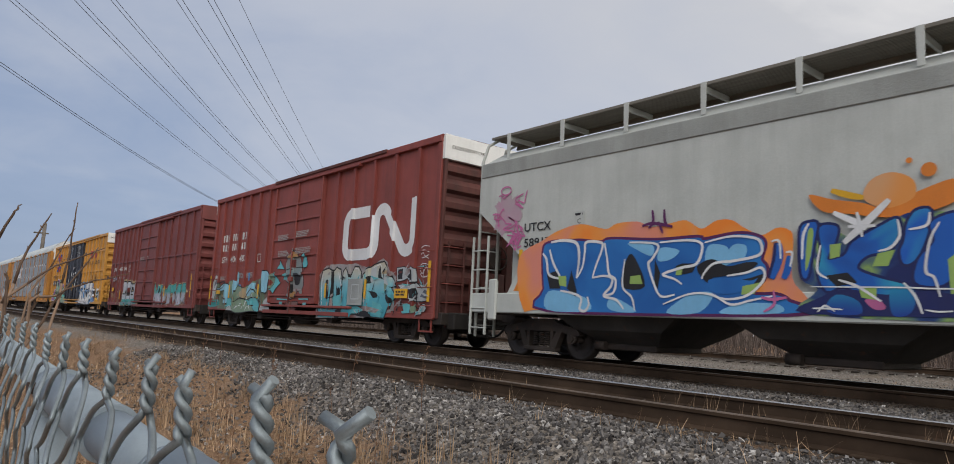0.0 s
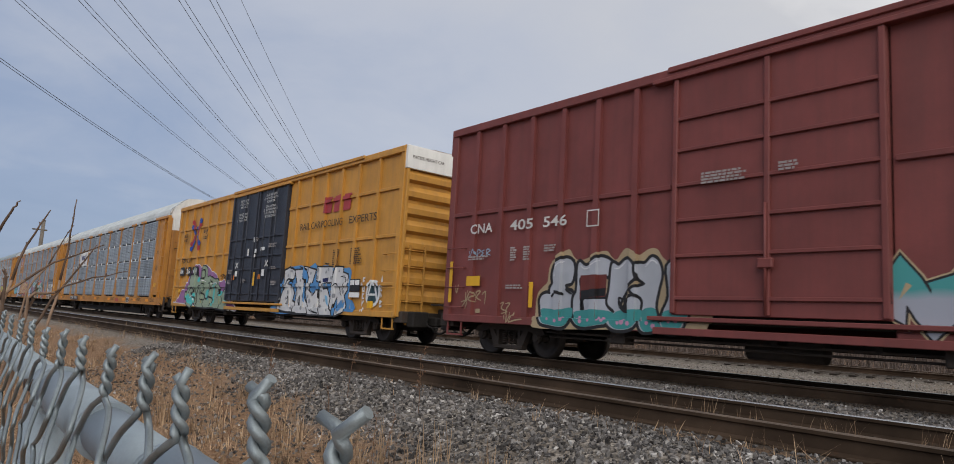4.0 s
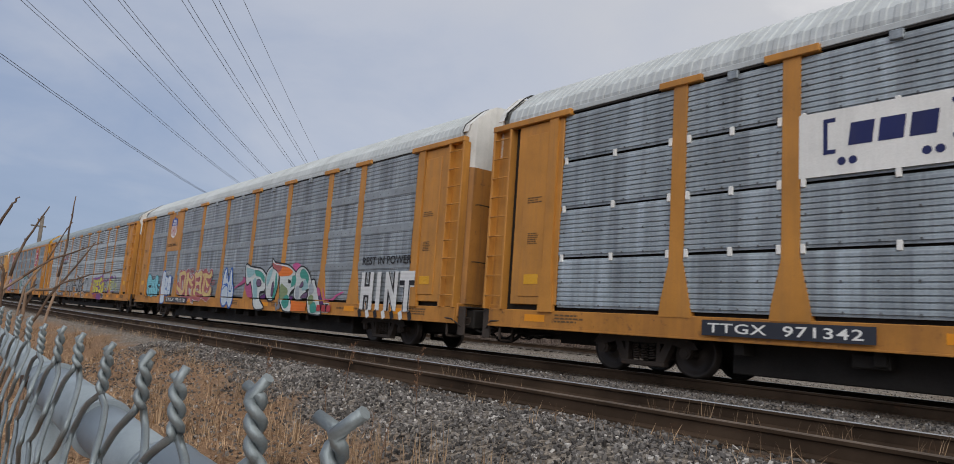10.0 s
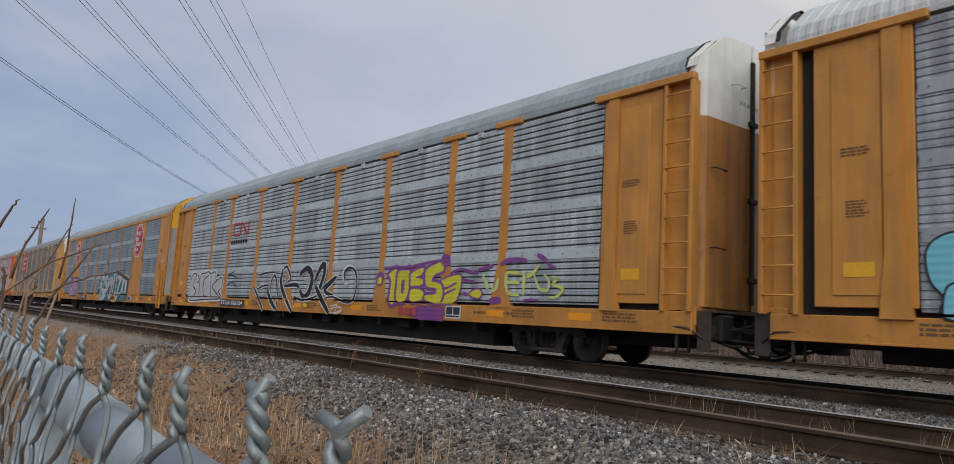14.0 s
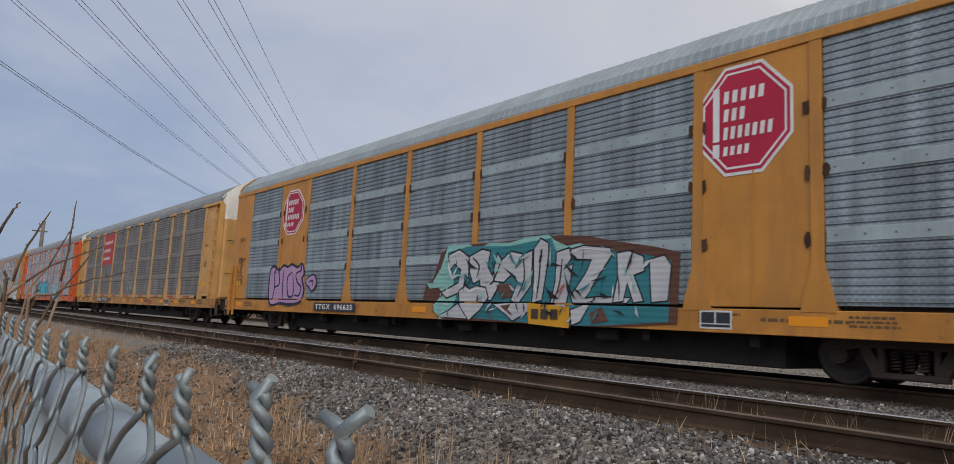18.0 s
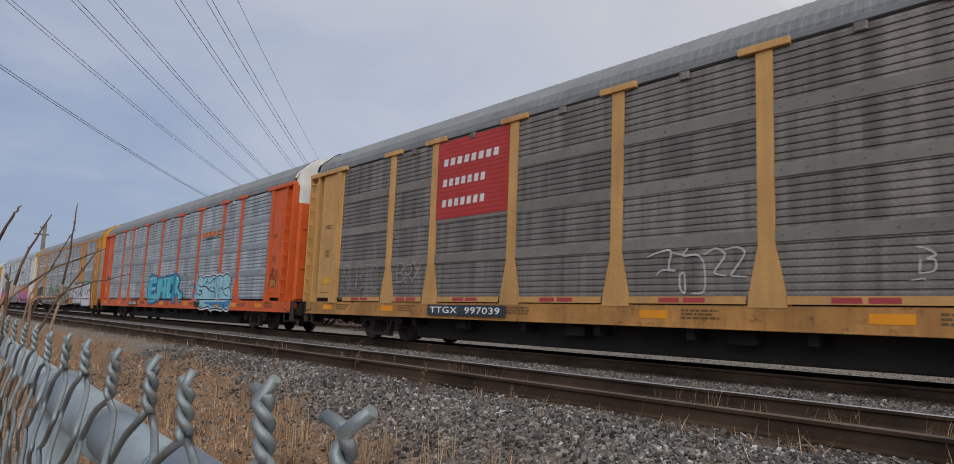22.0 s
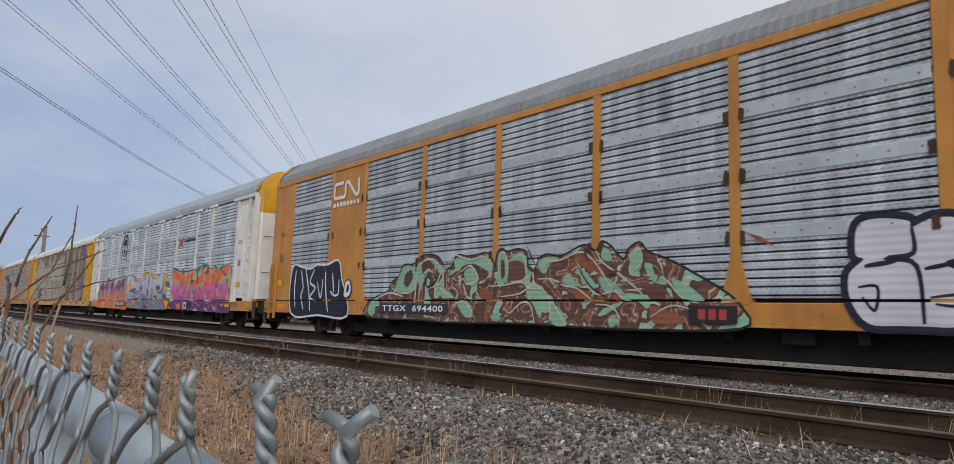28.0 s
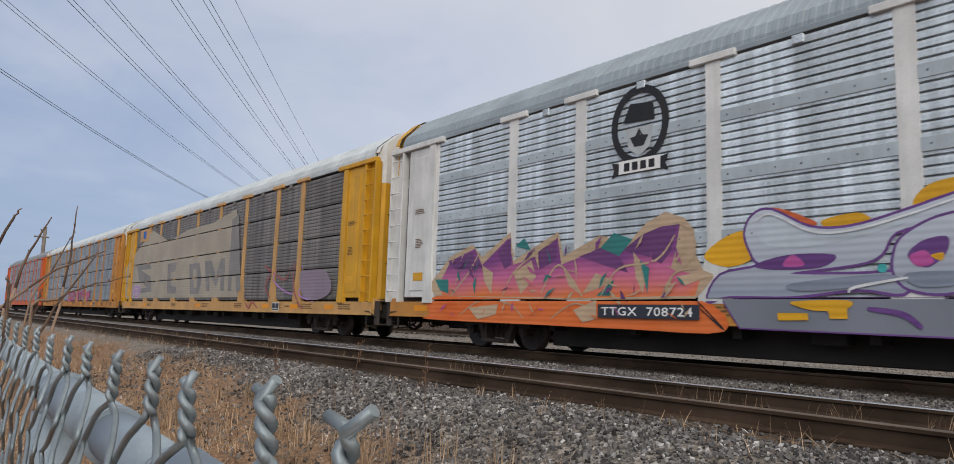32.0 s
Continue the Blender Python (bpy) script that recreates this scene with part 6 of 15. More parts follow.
lime = paint("lime", (0.42, 0.50, 0.05))
moss, choc = paint("green", (0.03, 0.22, 0.06)), paint("brown", (0.10, 0.04, 0.025))
f_blue, f_navy, f_sky = paint("flat_blue", (0.012, 0.11, 0.45), False), paint("flat_navy", (0.012, 0.018, 0.10), False), paint("flat_sky", (0.20, 0.47, 0.72), False)
f_oran, f_pink, f_white = paint("flat_orange", (0.72, 0.22, 0.03), False), paint("flat_pink", (0.50, 0.13, 0.30), False), paint("flat_white", (0.70, 0.71, 0.72), False)
f_green, f_black = paint("flat_green", (0.30, 0.45, 0.12), False), paint("flat_black", (0.015, 0.015, 0.017), False)
f_plum = paint("flat_plum", (0.10, 0.015, 0.09), False)
f_aqua, f_sand, f_grey, f_sage = paint("flat_aqua", (0.12, 0.42, 0.46), False), paint("flat_sand", (0.46, 0.36, 0.22), False), paint("flat_grey", (0.42, 0.45, 0.46), False), paint("flat_sage", (0.20, 0.28, 0.20), False)
f_brown_dim = paint("flat_oxide", (0.14, 0.03, 0.025), False)
f_yell, f_red = paint("flat_yellow", (0.72, 0.40, 0.02), False), paint("flat_red", (0.40, 0.05, 0.06), False)


def mixed(name, cols, size=1.2, ribbed=True):
    """Spray fill that fades from one colour to the next."""
    key = "fade_" + name
    if key in MATS:
        return MATS[key]
    m = mat(key, cols[0], 0.55, 0.0, 0.1, 2.5, 0.0, 0.12, 0.0, 0.004, wave=3.0 if ribbed else 0.0)
    nt = m.node_tree
    bs = nt.nodes["Principled BSDF"]
    co = next(n for n in nt.nodes if n.type == "TEX_COORD")
    nz = node(nt, "ShaderNodeTexNoise", Scale=size, Detail=2.0, Roughness=0.4, Distortion=0.8)
    nt.links.new(co.outputs["Object"], nz.inputs["Vector"])
    k = len(cols)
    rp = ramp(nt, [(0.32 + 0.36 * i / max(1, k - 1), c) for i, c in enumerate(cols)])
    nt.links.new(nz.outputs[0], rp.inputs[0])
    nt.links.new(rp.outputs[0], bs.inputs["Base Color"])
    return m


def fade(name, stops, ribbed=True, wander=0.25):
    """Spray fill that changes with height on the car, its edges wandering."""
    key = "rise_" + name
    if key in MATS:
        return MATS[key]
    m = mat(key, stops[0][1], 0.55, 0.0, 0.1, 2.5, 0.0, 0.12, 0.0, 0.004, wave=3.0 if ribbed else 0.0)
    nt = m.node_tree
    bs = nt.nodes["Principled BSDF"]
    co = next(n for n in nt.nodes if n.type == "TEX_COORD")
    nz = node(nt, "ShaderNodeTexNoise", Scale=1.6, Detail=2.0, Roughness=0.4)
    nt.links.new(co.outputs["Object"], nz.inputs["Vector"])
    sp = nt.nodes.new("ShaderNodeSeparateXYZ")
    nt.links.new(co.outputs["Object"], sp.inputs[0])
    ad = node(nt, "ShaderNodeMath", op="MULTIPLY_ADD", i1=wander * 2)
    nt.links.new(nz.outputs[0], ad.inputs[0])
    nt.links.new(sp.outputs[2], ad.inputs[2])
    lo, hi = stops[0][0], stops[-1][0]
    mr = node(nt, "ShaderNodeMapRange", i1=lo + wander, i2=hi + wander, i3=0.0, i4=1.0)
    nt.links.new(ad.outputs[0], mr.inputs[0])
    rp = ramp(nt, [((z - lo) / (hi - lo), c) for z, c in stops])
    nt.links.new(mr.outputs[0], rp.inputs[0])
    nt.links.new(rp.outputs[0], bs.inputs["Base Color"])
    return m


def blocks(root, n, x0, x1, z0, z1, y, material, slant=0.0, name="emblem_bar", gap=0.3):
    """A company's word drawn as plain bars, one for each letter."""
    w = (x1 - x0) / n
    for i in range(n):
        a, b = x0 + i * w + w * gap / 2, x0 + (i + 1) * w - w * gap / 2
        raw(name, [(a, y, z0), (b, y, z0), (b + slant, y, z1), (a + slant, y, z1)], [(0, 1, 2, 3)], material, root)


def ribbon_mark(root, x0, x1, z0, z1, y, material, fat=0.17):
    """The railway's emblem: one fat ribbon bent twice."""
    g = tagged(new("emblem"), "broad ribbon emblem")
    g.parent = root
    W, H = x1 - x0, z1 - z0
    t = fat * H * 1.25
    r = 0.2 * H
    h = t / 2
    a = [(x0 + 0.38 * W, z1 - h)] + [(x0 + h + r, z1 - h)] + arc(x0 + h + r, z1 - h - r, r, 90, 180, 6) + arc(x0 + h + r, z0 + h + r, r, 180, 270, 6) + [(x0 + 0.40 * W, z0 + h)]
    b = arc(x0 + 0.40 * W, z0 + h + r, r, 270, 360, 6) + [(x0 + 0.40 * W + r, z1 - h - r)] + arc(x0 + 0.40 * W + 2 * r, z1 - h - r, r, 180, 45, 7)
    c = arc(x1 - h - r, z0 + h + r, r, 225, 360, 7) + [(x1 - h, z1)]
    ribbon(g, "emblem_band", a + b[1:] + c, t, y, material)


def octagon(cx, cz, w, h):
    k = 0.3
    return [(cx - w, cz - h * (1 - 2 * k)), (cx - w * (1 - 2 * k), cz - h), (cx + w * (1 - 2 * k), cz - h), (cx + w, cz - h * (1 - 2 * k)), (cx + w, cz + h * (1 - 2 * k)), (cx + w * (1 - 2 * k), cz + h), (cx - w * (1 - 2 * k), cz + h), (cx - w, cz + h * (1 - 2 * k))]


def loop_line(ctrl, per=4):
    """A closed smooth line through points."""
    n = len(ctrl)
    out = []
    for i in range(n):
        p0, p1, p2, p3 = (Vector(ctrl[(i + j) % n]) for j in (-1, 0, 1, 2))
        for k in range(per):
            t = k / per
            v = 0.5 * ((2 * p1) + (p2 - p0) * t + (2 * p0 - 5 * p1 + 4 * p2 - p3) * t * t + (3 * p1 - p0 - 3 * p2 + p3) * t ** 3)
            out.append((v.x, v.y))
    return out


class Mural:
    """A sprayed piece, painted coat over coat on the side of a car: filled shapes with their outlines, lines, dots."""

    def __init__(self, root, label, y, slits=()):
        self.g = tagged(new("graffiti"), label)
        self.g.parent = root
        self.y = y
        self.slits = list(slits) + ([(1.042, 1.082)] if root.name.startswith("autorack") else [])

    def coat(self, ob):
        """The coat breaks at the open slit between screens and sill."""
        self.y -= 0.0005
        zs = [v.co.z for v in ob.data.vertices]
        cuts = [c for c in self.slits if min(zs) < c[0] and max(zs) > c[1]]
        if cuts:
            bm = bmesh.new()
            bm.from_mesh(ob.data)
            for z in (z for c in cuts for z in c):
                bmesh.ops.bisect_plane(bm, geom=bm.verts[:] + bm.edges[:] + bm.faces[:], plane_co=(0, 0, z), plane_no=(0, 0, 1))
            bmesh.ops.delete(bm, geom=[f for f in bm.faces if any(a < f.calc_center_median().z < b for a, b in cuts)], context="FACES")
            bm.to_mesh(ob.data)
            bm.free()

    def shape(self, pts, fill, edges=(), soft=True):
        outline = loop_line(pts, 4) if soft else pts
        for material, wide in reversed(edges):
            self.coat(ribbon(self.g, "spray_outline", outline, wide * 1.9, self.y, material, close=True))
        self.coat(sheet(self.g, "spray_fill", outline, self.y, fill))

    def line(self, pts, wide, material, soft=True):
        if soft and len(pts) > 2:
            pts = smooth_line(pts, 5)
        elif soft:
            (a, b), (c, d) = pts
            pts = [(a + (c - a) * k / 4, b + (d - b) * k / 4) for k in range(5)]
        self.coat(ribbon(self.g, "spray_line", pts, wide * 1.25, self.y, material, thin=0.6 if soft else None))

    def shards(self, x0, x1, z0, z1, n, materials, seed, size=0.22):
        """Quick slivers of paint that break up the fill."""
        rnd = random.Random(seed)
        for i in range(n):
            x, z = rnd.uniform(x0, x1), rnd.uniform(z0, z1)
            a = rnd.choice((0.9, 1.2, 1.7, 2.3, 0.3, 2.8)) + rnd.uniform(-0.3, 0.3)
            d, w = size * rnd.uniform(0.5, 1.3), size * rnd.uniform(0.08, 0.26)
            c, q = math.cos(a), math.sin(a)
            bow = rnd.uniform(-0.25, 0.25) * d
            pts = [(x - c * d, z - q * d), (x - q * (w + bow), z + c * (w + bow)), (x + c * d, z + q * d), (x + q * (w - bow) * 0.6, z - c * (w - bow) * 0.6)]
            self.coat(sheet(self.g, "spray_sliver", [(u, max(0.72, v)) for u, v in pts], self.y, materials[i % len(materials)]))

    def dots(self, centres, r, material):
        for i, (x, z) in enumerate(centres):
            k = 0.8 + 0.4 * ((i * 7) % 5) / 4
            sheet(self.g, "spray_dot", arc(x, z, r * k, 0, 340, 17), self.y, material)
        self.y -= 0.0005


# covered hopper
Hf = -1.628
ob = car_hopper
f_kase = mixed("kase", [(0.014, 0.10, 0.34), (0.018, 0.13, 0.40), (0.025, 0.17, 0.46)], 0.9, False)
f_deep = fade("deepteal", [(1.0, (0.012, 0.05, 0.26)), (1.35, (0.02, 0.24, 0.42)), (1.65, (0.03, 0.32, 0.50)), (1.95, (0.012, 0.10, 0.42)), (2.4, (0.012, 0.08, 0.36))], False, 0.15)
f_surf = [mixed("surf" + str(i), c, 1.3, False) for i, c in enumerate(([(0.012, 0.09, 0.38), (0.012, 0.10, 0.42), (0.03, 0.30, 0.46)], [(0.03, 0.28, 0.44), (0.012, 0.10, 0.40), (0.012, 0.07, 0.30)], [(0.012, 0.10, 0.44), (0.04, 0.34, 0.48), (0.28, 0.42, 0.12)]))]
g = tagged(new("graffiti"), "thin pink sprayed tag")
g.parent = ob
rr_ = random.Random(4)
for i in range(16):
    x, z = rr_.uniform(-8.55, -7.65), rr_.uniform(2.35, 3.4)
    if x < -8.75 + (3.1 - z) * 1.1:
        x += 0.5
    ribbon(g, "spray_stroke", smooth_line([(x, z), (x + rr_.uniform(0.05, 0.3), z + rr_.uniform(-0.2, 0.2)), (x + rr_.uniform(-0.1, 0.25), z + rr_.uniform(-0.3, 0.3)), (x + rr_.uniform(0.1, 0.3), z + rr_.uniform(-0.2, 0.25))]), 0.03, -1.60 - i * 0.0005, f_pink)
sheet(g, "spray_cloud", cloud(-8.5, -7.55, 2.5, 3.45, 7, 3), -1.592, mixed("pinkhaze", [(0.36, 0.32, 0.33), (0.42, 0.24, 0.32)], 1.4, False))
ribbon(g, "spray_stroke", [(-8.1 + 0.16 * math.cos(a), 3.5 + 0.09 * math.sin(a)) for a in (2 * math.pi * i / 16 for i in range(17))], 0.03, -1.60, f_pink)
writing(ob, "UTCX", -7.48, -6.72, 2.56, 2.74, -1.60, f_black, 0.012)
writing(ob, "58917", -7.48, -6.72, 2.24, 2.42, -1.60, f_black, 0.012)
plate(ob, "placard", -6.1, -5.85, 2.58, 2.86, -1.592, m_hopper, 0.004)
bars(ob, -6.08, -5.88, 2.83, 1, 0.05, -1.60, f_black, 3)
writing(ob, "C", -6.02, -5.94, 2.62, 2.72, -1.60, f_black, 0.01)
bm = bmesh.new()
prism(bm, [(-7.95, 1.3), (-7.0, 1.3), (-7.0, 2.2), (-7.35, 2.2)], -1.585, -1.54)
part("end_gusset", bm, m_hopper, ob)
sheet(ob, "spray_patch", [(-7.75, 1.34), (-7.05, 1.34), (-7.05, 2.1), (-7.3, 2.1)], -1.589, f_oran)
spray(ob, "SKB", -7.6, -7.08, 1.4, 1.75, -1.59, [(f_black, 0.0)], "black scrawled tag", fat=0.14, swing=0.3)
plate(ob, "reflector", -7.62, -7.52, 1.35, 2.2, -1.592, f_yell, 0.004)

# oxide red boxcar
ob = car_cn
ribbon_mark(ob, 3.05, 6.92, 2.26, 3.8, BOXF, f_white)
for i, (n, a, b) in enumerate(((3, -7.0, -6.15), (3, -5.95, -5.3), (2, -5.0, -4.35))):
    blocks(ob, n, a, b, 3.40, 3.68, -1.428, inkw, 0.0, gap=0.42)
for i, (n, a, b) in enumerate(((3, -7.0, -6.15), (3, -5.95, -5.3), (2, -5.0, -4.5))):
    blocks(ob, n, a, b, 3.02, 3.28, -1.428, inkw, 0.0, gap=0.42)
for word, a, b in (("GTW", -6.93, -6.25), ("406", -5.98, -5.3), ("483", -5.05, -4.4)):
    writing(ob, word, a, b, 2.55, 2.8, -1.428, inkw, 0.015)
ribbon(ob, "stencil_frame", [(-3.28, 2.48), (-3.0, 2.48), (-3.0, 2.76), (-3.28, 2.76)], 0.025, -1.428, inkw, close=True)
for x0, x1, z, n, sd in ((-7.0, -6.3, 2.0, 3, 1), (-5.0, -4.4, 2.1, 4, 2), (-4.2, -3.5, 2.1, 4, 3), (-1.3, -0.4, 3.3, 4, 4), (0.1, 1.2, 3.35, 4, 5), (-1.2, -0.3, 2.75, 4, 6), (0.1, 1.3, 2.8, 4, 7), (5.0, 5.7, 1.9, 5, 8), (6.2, 6.75, 1.06, 2, 9)):
    bars(ob, x0, x1, z, n, 0.034, -1.56 if -1.8 < x0 < 1.8 else -1.428, inkp, sd)
for x, z0, z1 in ((7.68, 1.1, 2.1), (2.36, 1.18, 1.62), (4.68, 1.16, 1.7), (-7.72, 1.1, 2.05), (-5.55, 1.15, 1.65), (-2.75, 1.15, 1.65)):
    plate(ob, "reflector", x - 0.055, x + 0.055, z0, z1, BOXF - 0.02, f_yell, 0.004)
plate(ob, "warning_plate", 6.17, 6.78, 1.18, 1.42, BOXF - 0.02, f_yell, 0.004)
bars(ob, 6.25, 6.7, 1.37, 2, 0.05, BOXF - 0.027, ink, 4)
plate(ob, "warning_plate", -6.95, -6.55, 1.3, 1.45, BOXF - 0.02, f_yell, 0.004)
f_dam = fade("damer", [(0.75, (0.06, 0.28, 0.34)), (1.2, (0.09, 0.36, 0.44)), (1.55, (0.20, 0.42, 0.48)), (1.85, (0.40, 0.44, 0.40)), (2.1, (0.45, 0.40, 0.30))], False, 0.2)
f_smoke = mixed("smoke", [(0.20, 0.19, 0.19), (0.30, 0.28, 0.28), (0.16, 0.06, 0.05)], 1.6, False)
plate(ob, "repair_plate", 3.72, 4.55, 0.98, 1.72, BOXF - 0.016, mat("grey_patch_paint", (0.34, 0.36, 0.35), 0.6, var=0.2), 0.006)
ribbon(ob, "stencil_frame", [(3.95, 1.15), (4.35, 1.15), (4.35, 1.55), (3.95, 1.55)], 0.03, BOXF - 0.026, f_grey, close=True)
sheet(ob, "spray_cloud", [(-7.6, 0.72), (-7.6, 1.4), (-7.0, 1.75), (-6.2, 1.5), (-5.2, 1.75), (-4.3, 1.55), (-3.2, 1.8), (-2.1, 2.0), (-1.95, 0.72)], BOXF, mixed("reedback", [(0.16, 0.04, 0.03), (0.10, 0.13, 0.09), (0.14, 0.20, 0.14), (0.16, 0.05, 0.04)], 1.2, False))
f_bone = fade("bone", [(0.95, (0.13, 0.05, 0.04)), (1.4, (0.20, 0.19, 0.185)), (2.0, (0.17, 0.23, 0.235)), (2.5, (0.20, 0.20, 0.19))], False, 0.25)
writing(ob, "EXCESS HEIGHT CAR", 0, 1.05, 0, 0.09, 0, ink, 0.01).matrix_basis = pose(7.985, -1.25, 4.92, 0, 0, 90)
writing(ob, "GTW 406483", 0, 0.75, 0, 0.12, 0, ink, 0.01).matrix_basis = pose(7.985, 0.45, 4.92, 0, 0, 90)

# dark oxide boxcar
ob = car_cna
for word, a, b in (("CNA", -7.08, -6.32), ("405", -5.75, -5.05), ("546", -4.75, -4.1)):
    writing(ob, word, a, b, 2.66, 2.88, BOXF + 0.0, inkw, 0.015)
ribbon(ob, "stencil_frame", [(-3.58, 2.6), (-3.3, 2.6), (-3.3, 2.9), (-3.58, 2.9)], 0.025, BOXF, inkw, close=True)
for x0, x1, z, n, sd in ((-7.1, -6.4, 2.15, 2, 1), (-5.7, -5.5, 2.3, 6, 2), (-5.3, -5.1, 2.3, 6, 3), (-4.7, -4.3, 2.3, 3, 5), (-5.8, -5.2, 1.5, 2, 6), (-1.1, -0.3, 3.3, 4, 7), (0.2, 0.5, 3.3, 3, 8)):
    bars(ob, x0, x1, z, n, 0.034, -1.57 if -1.7 < x0 < 1.7 else BOXF, inkp, sd)
for x, z0, z1 in ((-7.68, 1.1, 2.05), (-5.0, 1.03, 1.55), (7.58, 1.15, 2.2), (3.7, 1.2, 1.7)):
    plate(ob, "reflector", x - 0.055, x + 0.055, z0, z1, BOXF - 0.02, f_yell, 0.004)
plate(ob, "warning_plate", -7.12, -6.65, 1.48, 1.7, BOXF - 0.002, f_yell, 0.004)
spray(ob, "NEVSTER", 1.6, 6.9, 0.82, 1.78, BOXF, [(f_sand, 0.07), (f_black, 0.04), (fade("nevster", [(0.8, (0.34, 0.36, 0.42)), (1.28, (0.32, 0.34, 0.40)), (1.42, (0.06, 0.28, 0.28)), (1.9, (0.06, 0.30, 0.30))], False, 0.12), 0.0)], "silver and teal letters with black outlines", fat=0.42, lap=1.2, hard=True, cuts=2, seed=9)

# yellow boxcar
ob = car_tb
TB = -1.485
blocks(ob, 3, 4.98, 6.72, 3.78, 4.28, TB - 0.02, f_red, 0.06, gap=0.25)
for part_word, a, b in (("RAIL", 3.56, 4.25), ("CAR", 4.33, 4.95), ("POOLING", 5.02, 6.35), ("EXPERTS", 6.75, 8.28)):
    writing(ob, part_word, a, b, 3.33, 3.55, TB - 0.02, ink, 0.006)
plate(ob, "data_plate", 7.1, 7.66, 1.34, 1.7, TB - 0.02, f_black, 0.004)
for k in range(2):
    plate(ob, "data_box", 7.13 + k * 0.27, 7.36 + k * 0.27, 1.53, 1.67, TB - 0.026, m_clean, 0.002)
plate(ob, "data_box", 7.1, 7.66, 1.18, 1.32, TB - 0.02, m_clean, 0.004)
for word, a, b, z in (("next", -8.52, -7.97, 3.78), ("load", -8.50, -7.97, 3.58), ("any", -5.9, -5.35, 3.80), ("road", -5.95, -5.33, 3.58)):
    writing(ob, word, a, b, z, z + 0.2, TB - 0.016, ink, 0.012, 0.25)
cx, cz, L = -6.94, 3.84, 0.56
for sgn, colr in ((1, f_red), (-1, paint("flat_emblem_blue", (0.02, 0.08, 0.38), False))):
    for off in (-0.11, 0.11):
        m_ = f_red if off > 0 else paint("flat_emblem_blue", (0.02, 0.08, 0.38), False)
        ribbon(ob, "emblem_band", [(cx - L, cz - sgn * L + off), (cx - 0.12, cz - sgn * 0.12 + off)], 0.19, TB - 0.022 - 0.001 * (off > 0), m_)
        ribbon(ob, "emblem_band", [(cx + 0.12, cz + sgn * 0.12 - off), (cx + L, cz + sgn * L - off)], 0.19, TB - 0.022 - 0.001 * (off > 0), m_)
for word, a, b in (("TB", -8.52, -7.98), ("OX", -7.68, -7.12)):
    writing(ob, word, a, b, 2.6, 2.82, TB - 0.016, ink, 0.012, 0.2)
for word, a, b in (("64", -8.64, -7.96), ("26", -7.77, -7.06), ("64", -6.87, -6.14)):
    plate(ob, "mark_plate", a, b, 2.04, 2.42, TB - 0.004, f_black, 0.004)
    writing(ob, word, a + 0.13, b - 0.13, 2.12, 2.34, TB - 0.014, f_white, 0.02)
DY = -1.575
for lines, a, b, z in ((("CLOSE THIS DOOR", "BEFORE CLOSING", "MAIN DOOR"), -1.83, -0.82, 4.84), (("CIERRE ESTA PUERTA", "ANTES DE CERRAR", "LA PUERTA PRINCIPAL"), -1.87, -0.78, 4.32), (("CLOSE AND LOCK", "BOTH DOORS BEFORE", "MOVING CAR"), 0.56, 1.74, 4.84), (("CIERRE Y PONGA", "EL SEGURO EN AMBAS", "PUERTAS ANTES DE", "MOVER EL CARRO"), 0.58, 1.75, 4.42)):
    for k, word in enumerate(lines):
        w = (b - a) * min(1.0, len(word) / max(len(q) for q in lines))
        c = (a + b) / 2
        writing(ob, word, c - w / 2, c + w / 2, z - 0.085 - k * 0.118, z - k * 0.118, DY, inkw, 0.012)
for x0, x1, z0, z1, m_ in ((-1.88, -1.64, 1.76, 1.94, f_oran), (-1.6, -1.38, 1.9, 2.1, m_clean), (0.61, 0.81, 1.78, 1.95, f_oran), (0.9, 1.13, 1.88, 2.12, m_clean), (0.17, 0.32, 1.54, 2.03, f_yell), (0.64, 0.98, 2.8, 2.92, m_clean), (-0.57, -0.43, 2.65, 2.92, m_clean), (-0.14, -0.01, 3.14, 3.32, m_clean), (0.1, 0.26, 2.74, 2.88, m_clean), (0.08, 0.2, 2.58, 2.7, m_clean)):
    plate(ob, "decal", x0, x1, z0, z1, DY, m_, 0.003)
for x0, x1, z, n, sd in ((1.3, 2.0, 3.02, 3, 1), (1.6, 2.2, 2.2, 2, 2), (1.75, 2.2, 1.7, 3, 3), (-2.3, -1.9, 2.15, 3, 4), (-2.3, -2.0, 1.75, 3, 5), (0.1, 0.35, 3.3, 3, 6), (-0.95, -0.5, 1.8, 3, 7)):
    bars(ob, x0, x1, z, n, 0.034, DY, inkp, sd)
for x in (-1.5, 1.25):
    for sgn in (-1, 1):
        ribbon(ob, "decal", [(x - 0.12, 2.32 - sgn * 0.1), (x + 0.12, 2.32 + sgn * 0.1)], 0.07, DY - 0.001 * sgn, inkw)
bars(ob, 5.9, 6.35, 2.6, 8, 0.04, TB - 0.004, ink, 9)
bars(ob, 6.95, 7.6, 2.6, 8, 0.04, TB - 0.004, ink, 10)
plate(ob, "warning_plate", -8.7, -8.2, 1.28, 1.42, TB - 0.004, f_yell, 0.004)
writing(ob, "EXCESS HEIGHT CAR", 0, 1.05, 0, 0.09, 0, ink, 0.01).matrix_basis = pose(9.565, -1.3, 4.92, 0, 0, 90)
